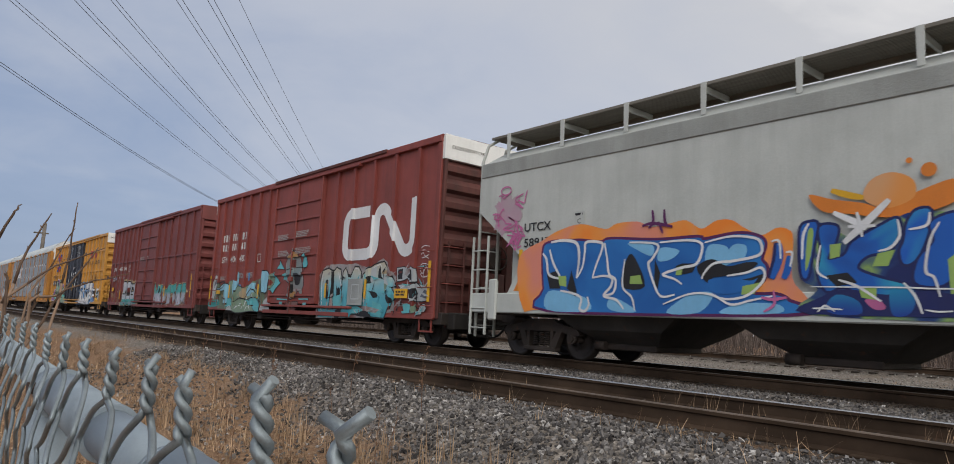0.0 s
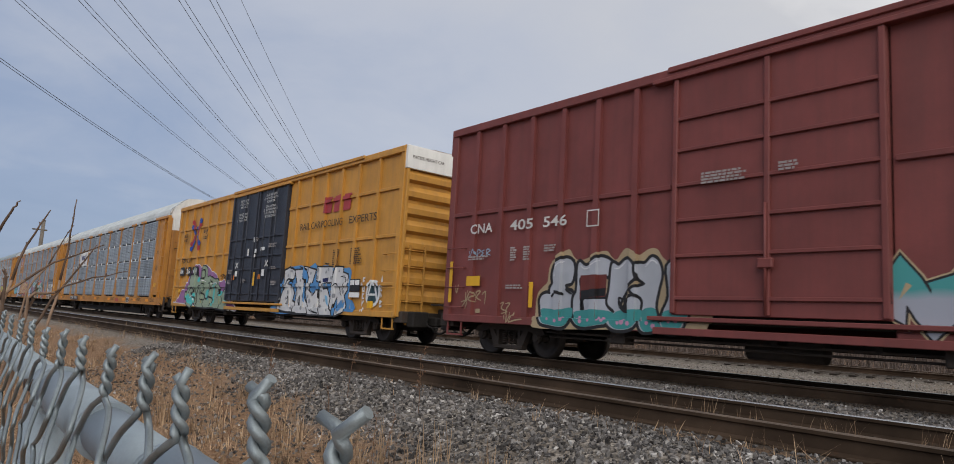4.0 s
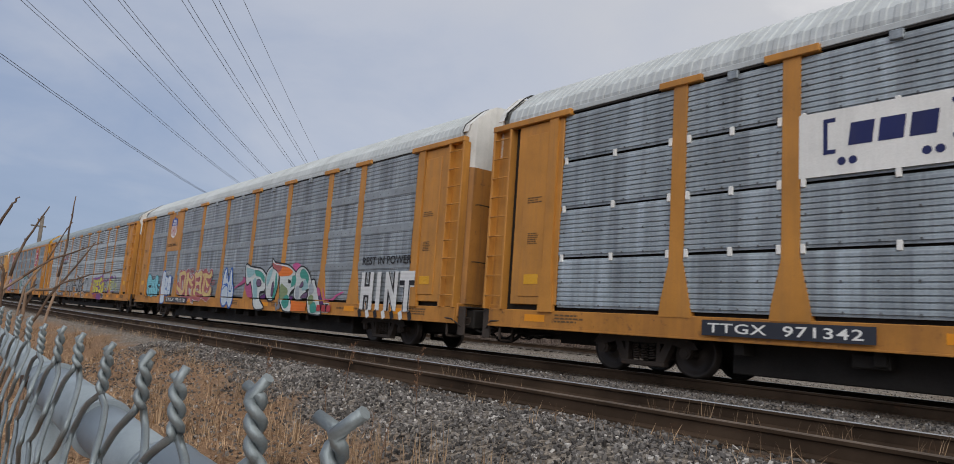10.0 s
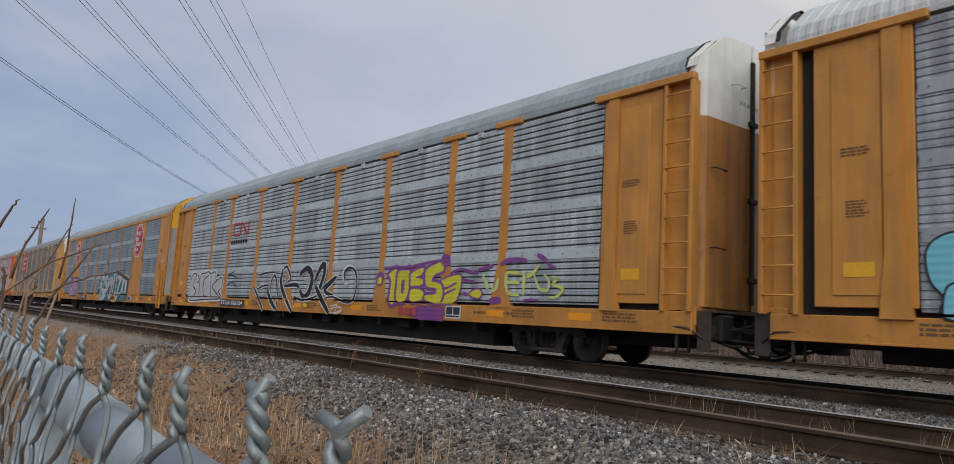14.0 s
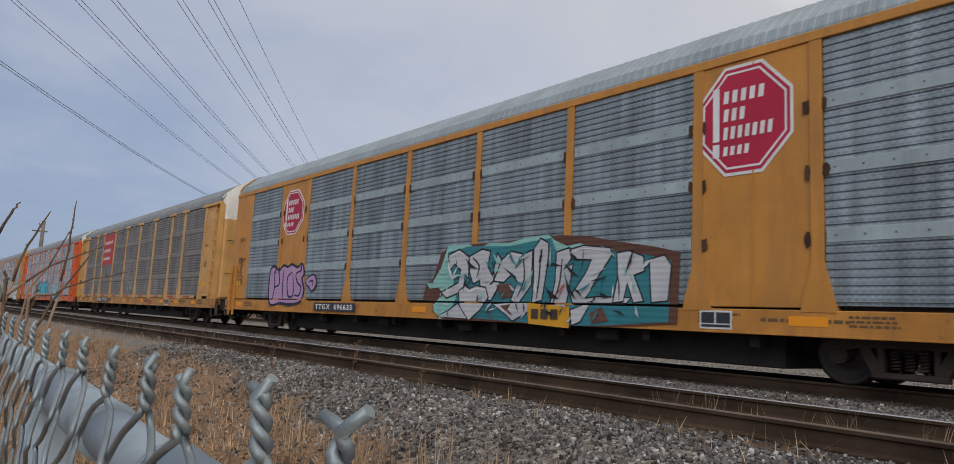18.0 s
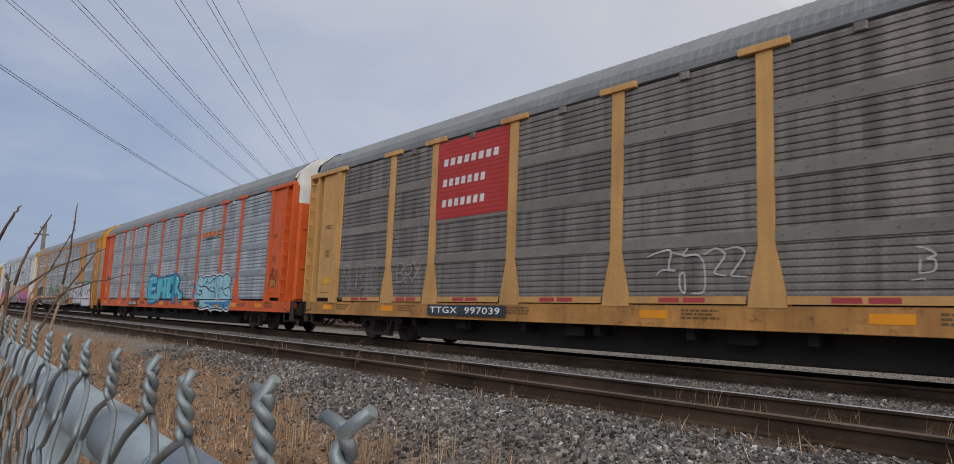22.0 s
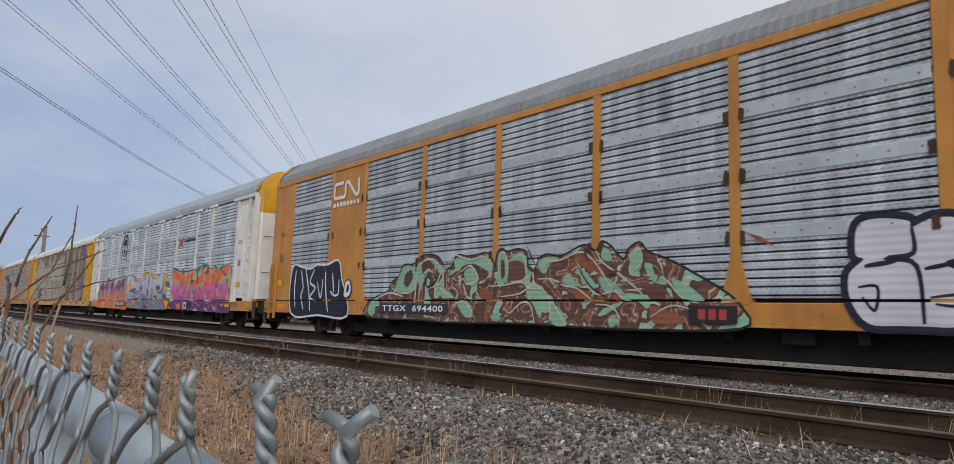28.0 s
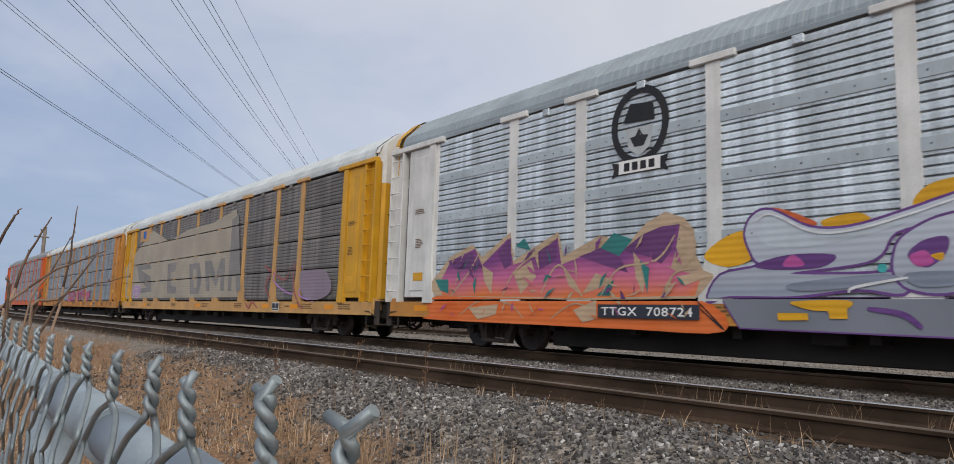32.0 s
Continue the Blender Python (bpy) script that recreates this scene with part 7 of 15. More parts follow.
writing(ob, "TBOX 642664", 0, 0.75, 0, 0.12, 0, ink, 0.01).matrix_basis = pose(9.565, 0.4, 4.92, 0, 0, 90)

# autoracks
for i, root in enumerate((A5, A6, A7, A8, A9, A10, A11, A12, A13, A14, A15)):
    sill_marks(root, i + 1)
    if root not in (A8, A11):
        writing(root, "EXCESS HEIGHT CAR", 0, 0.62, 0, 0.075, 0, ink, 0.01).matrix_basis = pose(14.035, -0.72, 4.62, 0, 0, 90)

ob = A5
plate(ob, "emblem_plate", -7.0, -4.5, 3.08, 4.03, FACE + 0.006, m_clean, 0.004, "white emblem plate with dark bars")
blocks(ob, 3, -6.35, -5.2, 3.48, 3.80, FACE - 0.002, f_navy, 0.04, gap=0.18)
for x, s_ in ((-6.62, 1), (-4.92, -1)):
    ribbon(ob, "emblem_bar", [(x + s_ * 0.14, 3.88), (x, 3.88), (x, 3.42), (x + s_ * 0.14, 3.42)], 0.06, FACE - 0.002, f_navy)
for x in (-6.4, -6.25, -5.35, -5.2):
    sheet(ob, "emblem_bar", arc(x, 3.27, 0.06, 0, 330, 8), FACE - 0.002, f_navy)
reporting(ob, "TTGX  971342", -8.5, -5.95)
blocks(ob, 3, 4.76, 5.43, 0.74, 0.92, -1.54, f_red, 0.0, gap=0.2)

ob = A6
plate(ob, "emblem_plate", -9.0, -7.2, 3.14, 4.98, FACE + 0.006, m_yellow, 0.004, "yellow panel with a shield emblem")
sheet(ob, "emblem_shield", [(-8.62, 4.70), (-8.42, 4.66), (-8.24, 4.80), (-8.06, 4.66), (-7.86, 4.72), (-7.82, 4.36), (-8.66, 4.36)], FACE - 0.004, paint("flat_emblem_blue", (0.02, 0.08, 0.38), False))
sheet(ob, "emblem_shield", [(-8.66, 4.36), (-7.82, 4.36), (-7.82, 4.0), (-7.95, 3.85), (-8.24, 3.76), (-8.53, 3.85), (-8.66, 4.0)], FACE - 0.004, f_white)
for k in range(6):
    x = -8.58 + k * 0.135
    ribbon(ob, "emblem_bar", [(x, 4.34), (x, 3.86 if 0 < k < 5 else 4.0)], 0.06, FACE - 0.006, f_red)
blocks(ob, 5, -8.45, -8.02, 4.53, 4.64, FACE - 0.007, f_white)
blocks(ob, 7, -8.5, -7.97, 4.40, 4.50, FACE - 0.007, f_white)
writing(ob, "BUILDING AMERICA", -8.98, -7.45, 3.36, 3.52, FACE - 0.002, ink, 0.008)
reporting(ob, "TTGX  991918", -8.1, -5.1)
g = tagged(new("graffiti"), "white block letters with black outlines")
g.parent = ob
for k, (m_, fat_) in enumerate(((wht, 0.15), (blk, 0.12), (wht, 0.045))):
    for c_, a, b in (("H", 9.5, 10.12), ("I", 10.3, 10.5), ("N", 10.72, 11.3), ("T", 11.45, 12.1)):
        writing(g, c_, a, b, 0.86, 1.88, (-1.583 if c_ == "T" else FACE - 0.002) - k * 0.003, m_, fat_, name="spray_letter")
for k in range(7):
    ribbon(ob, "spray_stroke", [(9.5 + k * 0.4, 0.86), (9.58 + k * 0.4, 0.66)], 0.16, FACE - 0.012, wht if k % 2 else blk)
writing(ob, "REST IN POWER", 9.48, 11.85, 2.08, 2.3, FACE - 0.012, blk, 0.02)

ob = A7
ribbon_mark(ob, -6.75, -5.2, 3.42, 3.95, FACE, red, 0.14)
blocks(ob, 7, -6.9, -5.25, 3.10, 3.27, FACE, blk)
reporting(ob, "TTGX 706124", -7.3, -4.9)

ob = A8
for cx, cz, hw, hh in ((7.92, 4.02, 0.80, 0.90), (-8.24, 3.98, 0.82, 0.76)):
    sheet(ob, "emblem_plate", octagon(cx, cz, hw, hh), -1.53, f_white)
    sheet(ob, "emblem_plate", octagon(cx, cz, hw * 0.94, hh * 0.94), -1.534, paint("flat_crimson", (0.42, 0.012, 0.05), False))
    ribbon(ob, "emblem_bar", octagon(cx, cz, hw * 0.86, hh * 0.86), 0.035, -1.537, f_white, close=True)
    for k, (n, w) in enumerate(((6, 1.12), (4, 0.72), (8, 1.28), (5, 0.8))):
        z = cz + hh * (0.46 - 0.33 * k)
        tall = hh * (0.15 if k < 3 else 0.11)
        blocks(ob, 1, cx - hw * 0.66, cx - hw * 0.50, z - tall, z + tall * 1.2, -1.539, f_white, gap=0.1)
        blocks(ob, n - 1, cx - hw * 0.46, cx - hw * 0.66 + w * hw, z - tall * 0.9, z + tall * 0.6, -1.539, f_white, 0.02, gap=0.42)
reporting(ob, "TTGX  696635", -6.1, -3.62)
writing(ob, "BI", 12.72, 12.98, 2.66, 2.86, -1.56, inkw, 0.02)
spray(ob, "JE", -12.6, -12.05, 2.0, 2.6, -1.556, [(f_black, 0.0)], "black scrawled tag", fat=0.12, shear=0.3)
spray(ob, "R", -12.5, -12.1, 1.6, 1.95, -1.556, [(f_black, 0.0)], "black scrawled tag", fat=0.12)

ob = A9
plate(ob, "emblem_plate", -7.0, -4.4, 3.03, 4.95, FACE + 0.006, mat("faded_red_sign", (0.42, 0.035, 0.03), 0.55, streak=0.15, wave=3.0, bump=0.004), 0.004, "faded red sign panel")
for k, n in enumerate((8, 7, 7)):
    blocks(ob, n, -6.80, -6.80 + (2.1 if k == 0 else 1.65), 4.32 - k * 0.5, 4.50 - k * 0.5, FACE - 0.002, wht, 0.02, gap=0.38)
reporting(ob, "TTGX  997039", -7.1, -4.3, mat("dark_blue_plate", (0.03, 0.045, 0.06), 0.5))
for a, b in zip((-11.7,) + POSTS, POSTS + (11.7,)):
    plate(ob, "reflective_strip", a + 0.32, b - 0.32, 1.05, 1.17, -1.55, m_cream, 0.006)
    c = (a + b) / 2
    for d in (-0.28, 0.2):
        plate(ob, "reflector", c + d - 0.2, c + d + 0.2, 1.07, 1.15, -1.557, f_red, 0.003)
blocks(ob, 3, 4.2, 5.0, 0.74, 0.92, -1.54, f_red)
spray(ob, "SUBTC", -11.4, -9.5, 1.3, 2.1, FACE, [(paint("chalk", (0.33, 0.31, 0.295)), 0.0)], "faint white sprayed outline letters", fat=0.07)
spray(ob, "BRX", -8.6, -7.5, 1.5, 2.05, FACE, [(paint("chalk", (0.33, 0.31, 0.295)), 0.0)], "faint white sprayed tag", fat=0.10)

ob = A10
blocks(ob, 4, 4.6, 6.7, 3.72, 3.92, FACE, oran, 0.12)
ribbon(ob, "emblem_bar", [(4.5, 3.58), (5.5, 3.64), (6.8, 3.66)], 0.05, FACE, blk, thin=0.2)
reporting(ob, "TTGX  952860", -6.6, -4.9)
spray(ob, "KBA", 12.2, 12.8, 1.5, 2.15, -1.556, [(f_black, 0.0)], "black scrawled tag", fat=0.16, swing=0.3)

ob = A11
ribbon_mark(ob, -9.0, -7.45, 4.08, 4.62, -1.545, f_white, 0.15)
blocks(ob, 8, -9.0, -7.4, 3.86, 3.98, -1.545, f_white)
reporting(ob, "TTGX  694400", -5.95, -3.0)
plate(ob, "mark_plate", 3.45, 4.3, 0.7, 0.98, -1.59, f_black, 0.003)
blocks(ob, 3, 3.6, 4.15, 0.76, 0.92, -1.596, f_red)
writing(ob, "BI", 12.72, 12.98, 2.66, 2.86, -1.56, inkw, 0.02)

ob = A12
reporting(ob, "TTGX  708724", -6.6, -4.5)
cx, cz = -5.72, 4.2
ring = [(cx + 0.56 * math.cos(2 * math.pi * i / 30), cz + 0.66 * math.sin(2 * math.pi * i / 30)) for i in range(30)]
ribbon(ob, "emblem_ring", ring, 0.14, FACE, f_black, close=True)
sheet(ob, "emblem_bar", [(cx - 0.3, cz - 0.05), (cx + 0.3, cz - 0.05), (cx + 0.24, cz - 0.42), (cx, cz - 0.58), (cx - 0.24, cz - 0.42)], FACE, f_grey)
sheet(ob, "emblem_bar", [(cx - 0.36, cz + 0.08), (cx + 0.34, cz + 0.05), (cx + 0.3, cz + 0.36), (cx - 0.2, cz + 0.42)], FACE - 0.002, f_black)
sheet(ob, "emblem_bar", [(cx, cz - 0.06), (cx + 0.08, cz - 0.2), (cx + 0.2, cz - 0.22), (cx + 0.1, cz - 0.4), (cx - 0.1, cz - 0.4), (cx - 0.2, cz - 0.22), (cx - 0.08, cz - 0.2)], FACE - 0.003, f_black)
plate(ob, "emblem_bar", cx - 0.45, cx + 0.45, cz - 0.86, cz - 0.62, FACE, m_clean, 0.003)
blocks(ob, 4, cx - 0.36, cx + 0.36, cz - 0.82, cz - 0.67, FACE - 0.005, f_black)
for s_ in (-1, 1):
    sheet(ob, "emblem_bar", [(cx + s_ * 0.45, cz - 0.66), (cx + s_ * 0.62, cz - 0.62), (cx + s_ * 0.56, cz - 0.78), (cx + s_ * 0.62, cz - 0.92), (cx + s_ * 0.45, cz - 0.86)], FACE - 0.001, f_black)
for s_ in (-1, 1):
    ribbon(ob, "emblem_band", [(4.6, 3.72 - s_ * 0.2), (5.25, 3.72 + s_ * 0.2)], 0.11, FACE - 0.001 * s_, f_red)
blocks(ob, 9, 5.35, 6.95, 3.72, 3.84, FACE, blk, 0.05)
plate(ob, "data_plate", 6.5, 7.1, 0.72, 0.98, -1.545, f_black, 0.003)

ob = A13
plate(ob, "emblem_plate", -10.9, -9.2, 4.25, 4.9, FACE, m_cream, 0.004)
plate(ob, "emblem_bar", -10.3, -9.8, 4.4, 4.8, FACE - 0.005, f_blue, 0.003)
spray(ob, "PEM", -11.5, -10.0, 1.2, 1.9, FACE, [(wht, 0.03), (lilac, 0.0)], "small lilac tag", bold=0.06)
wild(A14, -2, 6.5, 1.0, 1.9, FACE, [pink, mag], rose, "faint pink sprayed piece", 10, 62, None, None, 0.2)

# ---- sprayed pieces ----
def flat(name, r, g, b):
    return paint("flat_" + name, (r, g, b), False)


def marbled(name, stops, size):
    """Camouflage: flowing patches with hard edges, ringed by thin pale lines."""
    m = mixed(name, [c for z, c in stops[:2]], size)
    nt = m.node_tree
    nz = next(n for n in nt.nodes if n.type == "TEX_NOISE" and n.outputs[0].links and n.outputs[0].links[0].to_node.type == "VALTORGB" and n.outputs[0].links[0].to_node.outputs[0].links and n.outputs[0].links[0].to_node.outputs[0].links[0].to_node.type == "BSDF_PRINCIPLED")
    nz.inputs["Distortion"].default_value = 1.6
    rp = ramp(nt, stops)
    rp.color_ramp.interpolation = "CONSTANT"
    nt.links.new(nz.outputs[0], rp.inputs[0])
    nt.links.new(rp.outputs[0], nt.nodes["Principled BSDF"].inputs["Base Color"])
    return m


def ribbed(name, r, g, b):
    return paint(name, (r, g, b))


orangefade = mixed("orangefade", [(0.74, 0.20, 0.02), (0.72, 0.26, 0.05), (0.62, 0.22, 0.16)], 1.0, False)
kase, f_haze = f_kase, mixed("haze", [(0.66, 0.26, 0.06), (0.58, 0.32, 0.16)], 1.0, False)
navygreen = mixed("navygreen", [(0.012, 0.02, 0.10), (0.02, 0.05, 0.16), (0.22, 0.34, 0.10), (0.012, 0.03, 0.16)], 1.6, False)
salem = mixed("salem", [(0.62, 0.62, 0.61), (0.57, 0.57, 0.58), (0.50, 0.51, 0.53)], 2.2, False)
f_skyd, f_grey2, f_teald, f_lil = flat("sky_edge", 0.09, 0.27, 0.55), flat("spot_grey", 0.30, 0.31, 0.33), flat("dark_disc", 0.03, 0.07, 0.09), flat("lilac", 0.30, 0.14, 0.32)
sage1 = mixed("sage_letters", [(0.23, 0.30, 0.22), (0.29, 0.35, 0.26)], 1.0, False)
f_aqua2, f_sand2, f_slate, f_oran2 = flat("bright_aqua", 0.09, 0.50, 0.50), flat("sand_edge", 0.40, 0.31, 0.19), flat("slate", 0.13, 0.15, 0.19), flat("rusty_orange", 0.40, 0.21, 0.07)
scel = mixed("silver_letters", [(0.33, 0.35, 0.39), (0.40, 0.42, 0.47)], 1.4, False)
f_tealc, f_rose = flat("sea_green", 0.05, 0.27, 0.27), flat("rose", 0.52, 0.26, 0.40)
kewhite = mixed("kewhite", [(0.40, 0.50, 0.60), (0.58, 0.62, 0.66)], 0.9)
slw = mixed("slw", [(0.40, 0.48, 0.56), (0.56, 0.60, 0.64)], 0.8)
onecsand = mixed("onecsand", [(0.56, 0.43, 0.14), (0.54, 0.42, 0.19), (0.52, 0.32, 0.15)], 1.4)
popew, popegr, popelt = ribbed("milk_white", 0.56, 0.60, 0.60), ribbed("deep_green", 0.05, 0.29, 0.24), ribbed("ice_blue", 0.28, 0.47, 0.51)
moss2, greyp, plum2 = ribbed("olive", 0.20, 0.26, 0.13), ribbed("blue_grey", 0.33, 0.37, 0.41), ribbed("dull_plum", 0.14, 0.08, 0.16)
creamd, greyd, lilhz = mixed("faded_cream", [(0.30, 0.265, 0.21), (0.36, 0.32, 0.25)], 0.8), mixed("faded_grey", [(0.17, 0.165, 0.16), (0.22, 0.21, 0.20)], 1.0), ribbed("lilac_haze", 0.25, 0.20, 0.25)
f_skyl = flat("powder_blue", 0.26, 0.50, 0.62)
scribg, f_skyp = gry, flat("chalk_blue", 0.28, 0.40, 0.52)
sick = mixed("sick", [(0.34, 0.36, 0.38), (0.46, 0.48, 0.50)], 0.8)
limeh = mixed("lime_haze", [(0.42, 0.47, 0.24), (0.50, 0.53, 0.10)], 1.6)
zones = mixed("sill_slate", [(0.15, 0.165, 0.195), (0.19, 0.205, 0.24)], 0.8, False)
purp = ribbed("purple", 0.20, 0.055, 0.24)
lime = ribbed("acid_yellow", 0.56, 0.54, 0.03)
tealp, aquap, brnp = ribbed("deep_teal", 0.03, 0.19, 0.23), ribbed("pale_mint", 0.24, 0.50, 0.46), ribbed("cocoa", 0.12, 0.055, 0.04)
silp = mixed("chrome_letters", [(0.40, 0.41, 0.44), (0.48, 0.49, 0.52)], 1.2)
f_yell2 = flat("patch_yellow", 0.62, 0.31, 0.02)
mios = mixed("mios", [(0.36, 0.22, 0.40), (0.42, 0.26, 0.42)], 0.9)
cyan = mixed("cyan_letters", [(0.05, 0.36, 0.46), (0.10, 0.46, 0.54)], 1.0)
cyan2, dblu, lcy = ribbed("strong_blue", 0.02, 0.26, 0.42), ribbed("dark_blue", 0.02, 0.12, 0.27), ribbed("pale_cyan", 0.42, 0.66, 0.70)
pinkp, dblu2 = ribbed("light_pink", 0.6, 0.25, 0.3), ribbed("mid_blue", 0.06, 0.19, 0.42)
lcy2 = mixed("baby_blue", [(0.21, 0.46, 0.56), (0.34, 0.57, 0.65)], 1.2)
inkb = ribbed("ink_blue", 0.008, 0.010, 0.026)
camob = marbled("camo_brown", [(0.0, (0.24, 0.43, 0.31)), (0.37, (0.44, 0.46, 0.36)), (0.385, (0.095, 0.046, 0.034)), (0.475, (0.13, 0.06, 0.042)), (0.53, (0.44, 0.46, 0.36)), (0.542, (0.24, 0.085, 0.046)), (0.585, (0.10, 0.048, 0.034)), (0.63, (0.44, 0.46, 0.36)), (0.645, (0.24, 0.43, 0.31))], 1.5)
mintp, crmp = ribbed("camo_mint", 0.24, 0.43, 0.31), ribbed("pale_cream", 0.48, 0.50, 0.40)
brnc, brnc2, brnr = ribbed("camo_dark", 0.09, 0.042, 0.032), ribbed("camo_mid", 0.13, 0.058, 0.042), ribbed("camo_rust", 0.25, 0.085, 0.045)
silverage = mixed("silverage", [(0.46, 0.46, 0.51), (0.58, 0.58, 0.62)], 0.8)
tealz, skinz, muskd = ribbed("bottle_teal", 0.03, 0.19, 0.18), ribbed("skin", 0.48, 0.35, 0.23), ribbed("soot", 0.03, 0.05, 0.06)
muskp = fade("musk_pink", [(0.9, (0.40, 0.05, 0.28)), (1.3, (0.50, 0.08, 0.30)), (1.7, (0.56, 0.14, 0.30))], True, 0.2)
musko = mixed("musk_orange", [(0.64, 0.11, 0.02), (0.68, 0.16, 0.04)], 1.2)
muskv, purpd = ribbed("grape", 0.12, 0.03, 0.15), ribbed("panel_violet", 0.12, 0.04, 0.18)
yelz, oranz = ribbed("sun_yellow", 0.68, 0.35, 0.01), ribbed("blood_orange", 0.60, 0.12, 0.03)
zonep = fade("zone_grey", [(0.7, (0.17, 0.19, 0.23)), (1.05, (0.24, 0.27, 0.33)), (1.4, (0.33, 0.36, 0.42)), (2.2, (0.44, 0.48, 0.54))], True, 0.15)
zonel, slatez = ribbed("cloud_blue", 0.46, 0.51, 0.56), ribbed("dusk_blue", 0.22, 0.25, 0.32)
purpo, purpz, magz, tealz2 = ribbed("violet_line", 0.13, 0.05, 0.21), ribbed("violet", 0.12, 0.045, 0.19), ribbed("hot_pink", 0.45, 0.08, 0.29), ribbed("jade", 0.05, 0.38, 0.38)
orlow = mixed("low_orange", [(0.60, 0.12, 0.02), (0.64, 0.16, 0.04)], 1.0)
melonp = fade("melon_rise", [(1.1, (0.64, 0.17, 0.03)), (1.35, (0.58, 0.16, 0.16)), (1.6, (0.48, 0.12, 0.26)), (1.9, (0.18, 0.05, 0.19))], True, 0.2)
plumz, f_white2 = ribbed("deep_plum", 0.14, 0.045, 0.16), m_clean

g = Mural(car_hopper, "large blue letters with white edges over an orange haze", Hf - 0.003)
g.shape([(-6.89, 2.35), (-6.49, 2.51), (-5.9, 2.6), (-5.3, 2.46), (-5.05, 2.54), (-4.59, 2.54), (-4.27, 2.42), (-3.89, 2.46), (-3.6, 2.48), (-3.32, 2.32), (-3.06, 2.43), (-2.8, 2.42), (-2.58, 2.28), (-2.31, 2.15), (-2.08, 2.24), (-1.91, 2.21), (-1.83, 2.07), (-1.85, 1.5), (-1.65, 1.23), (-1.55, 0.99), (-2.34, 0.98), (-6.72, 0.97), (-7.41, 0.99), (-7.59, 2)], orangefade)
g.shape([(-6.88, 2.08), (-6.73, 2.28), (-5.99, 2.28), (-5.72, 2.25), (-5.38, 2.21), (-5.17, 2.26), (-4.19, 2.18), (-3.39, 2.18), (-3.27, 2.13), (-2.73, 2.19), (-2.4, 2.14), (-2.26, 2.02), (-2.32, 1.79), (-2.24, 1.67), (-2.28, 1.5), (-2.46, 1.27), (-2.08, 1.25), (-1.91, 1.16), (-1.92, 0.99), (-6.72, 0.97), (-6.82, 1.37)], kase, [(f_plum, 0.05)])
g.shape([(-6.69, 1.33), (-6.04, 1.28), (-5.68, 1.17), (-5.67, 0.96), (-6.72, 0.97)], f_sky)
g.shape([(-5.13, 1.21), (-4.86, 1.14), (-4.57, 0.97), (-5, 0.96), (-5.22, 1.05)], f_sky)
g.shape([(-3.96, 0.96), (-3.66, 1.2), (-3.38, 1.3), (-3.1, 1.27), (-3.35, 0.98)], f_sky)
g.shape([(-2.98, 0.97), (-2.73, 1.11), (-2.37, 1.14), (-2.03, 1.11), (-2.06, 0.99)], f_sky)
g.shape([(-4.78, 2.17), (-4.26, 2.11), (-4.28, 1.92), (-4.58, 2.04)], f_sky)
g.shape([(-4.09, 2.05), (-3.73, 1.99), (-3.88, 1.85), (-4.14, 1.83)], f_sky)
g.shape([(-3.17, 2.05), (-2.86, 2), (-2.91, 1.82), (-3.12, 1.73), (-3.25, 1.82)], f_sky)
g.shape([(-2.76, 2.03), (-2.55, 2), (-2.58, 1.82), (-2.8, 1.74), (-3.01, 1.69), (-2.92, 1.84)], f_sky)
g.shape([(-6.75, 1.66), (-6.47, 1.73), (-6.37, 1.38), (-6.66, 1.38)], f_black, soft=False)
g.shape([(-6.45, 1.62), (-6.23, 1.62), (-6.22, 1.41), (-6.4, 1.44)], f_green, soft=False)
g.shape([(-6.2, 1.38), (-6.1, 1.72), (-5.95, 1.33), (-5.98, 1.22)], f_black, soft=False)
g.shape([(-4.8, 1.89), (-4.64, 1.93), (-4.4, 1.4), (-4.9, 1.41)], f_black)
g.shape([(-4.71, 1.58), (-4.5, 1.6), (-4.45, 1.44), (-4.72, 1.45)], f_green, soft=False)
g.shape([(-4.2, 1.86), (-4.09, 1.62), (-4.14, 1.35), (-4.21, 1.48)], f_black, soft=False)
g.shape([(-3.79, 1.73), (-3.67, 1.77), (-3.39, 1.76), (-3.47, 1.62), (-3.77, 1.57)], f_black, soft=False)
g.shape([(-3.77, 1.71), (-3.65, 1.73), (-3.68, 1.58), (-3.79, 1.58)], f_green, soft=False)
g.shape([(-3.39, 1.71), (-3.12, 1.82), (-2.86, 1.7), (-2.55, 1.75), (-2.36, 1.73), (-2.55, 1.6), (-2.86, 1.55), (-3.12, 1.52), (-2.86, 1.46), (-2.49, 1.51), (-2.28, 1.56), (-2.39, 1.39), (-2.73, 1.32), (-3.05, 1.36), (-3.28, 1.51)], f_black)
g.shape([(-3.18, 1.49), (-2.86, 1.52), (-2.49, 1.47), (-2.37, 1.5), (-2.55, 1.33), (-2.86, 1.27), (-3.12, 1.31)], kase)
g.shape([(-2.61, 1.39), (-2.32, 1.44), (-2.42, 1.27), (-2.63, 1.26)], f_green, soft=False)
g.line([(-6.88, 2.08), (-6.77, 1.96), (-6.69, 1.66), (-6.42, 1.57)], 0.0448, f_white)
g.line([(-6.69, 2.15), (-6.58, 1.88), (-6.39, 1.62)], 0.0445, f_white)
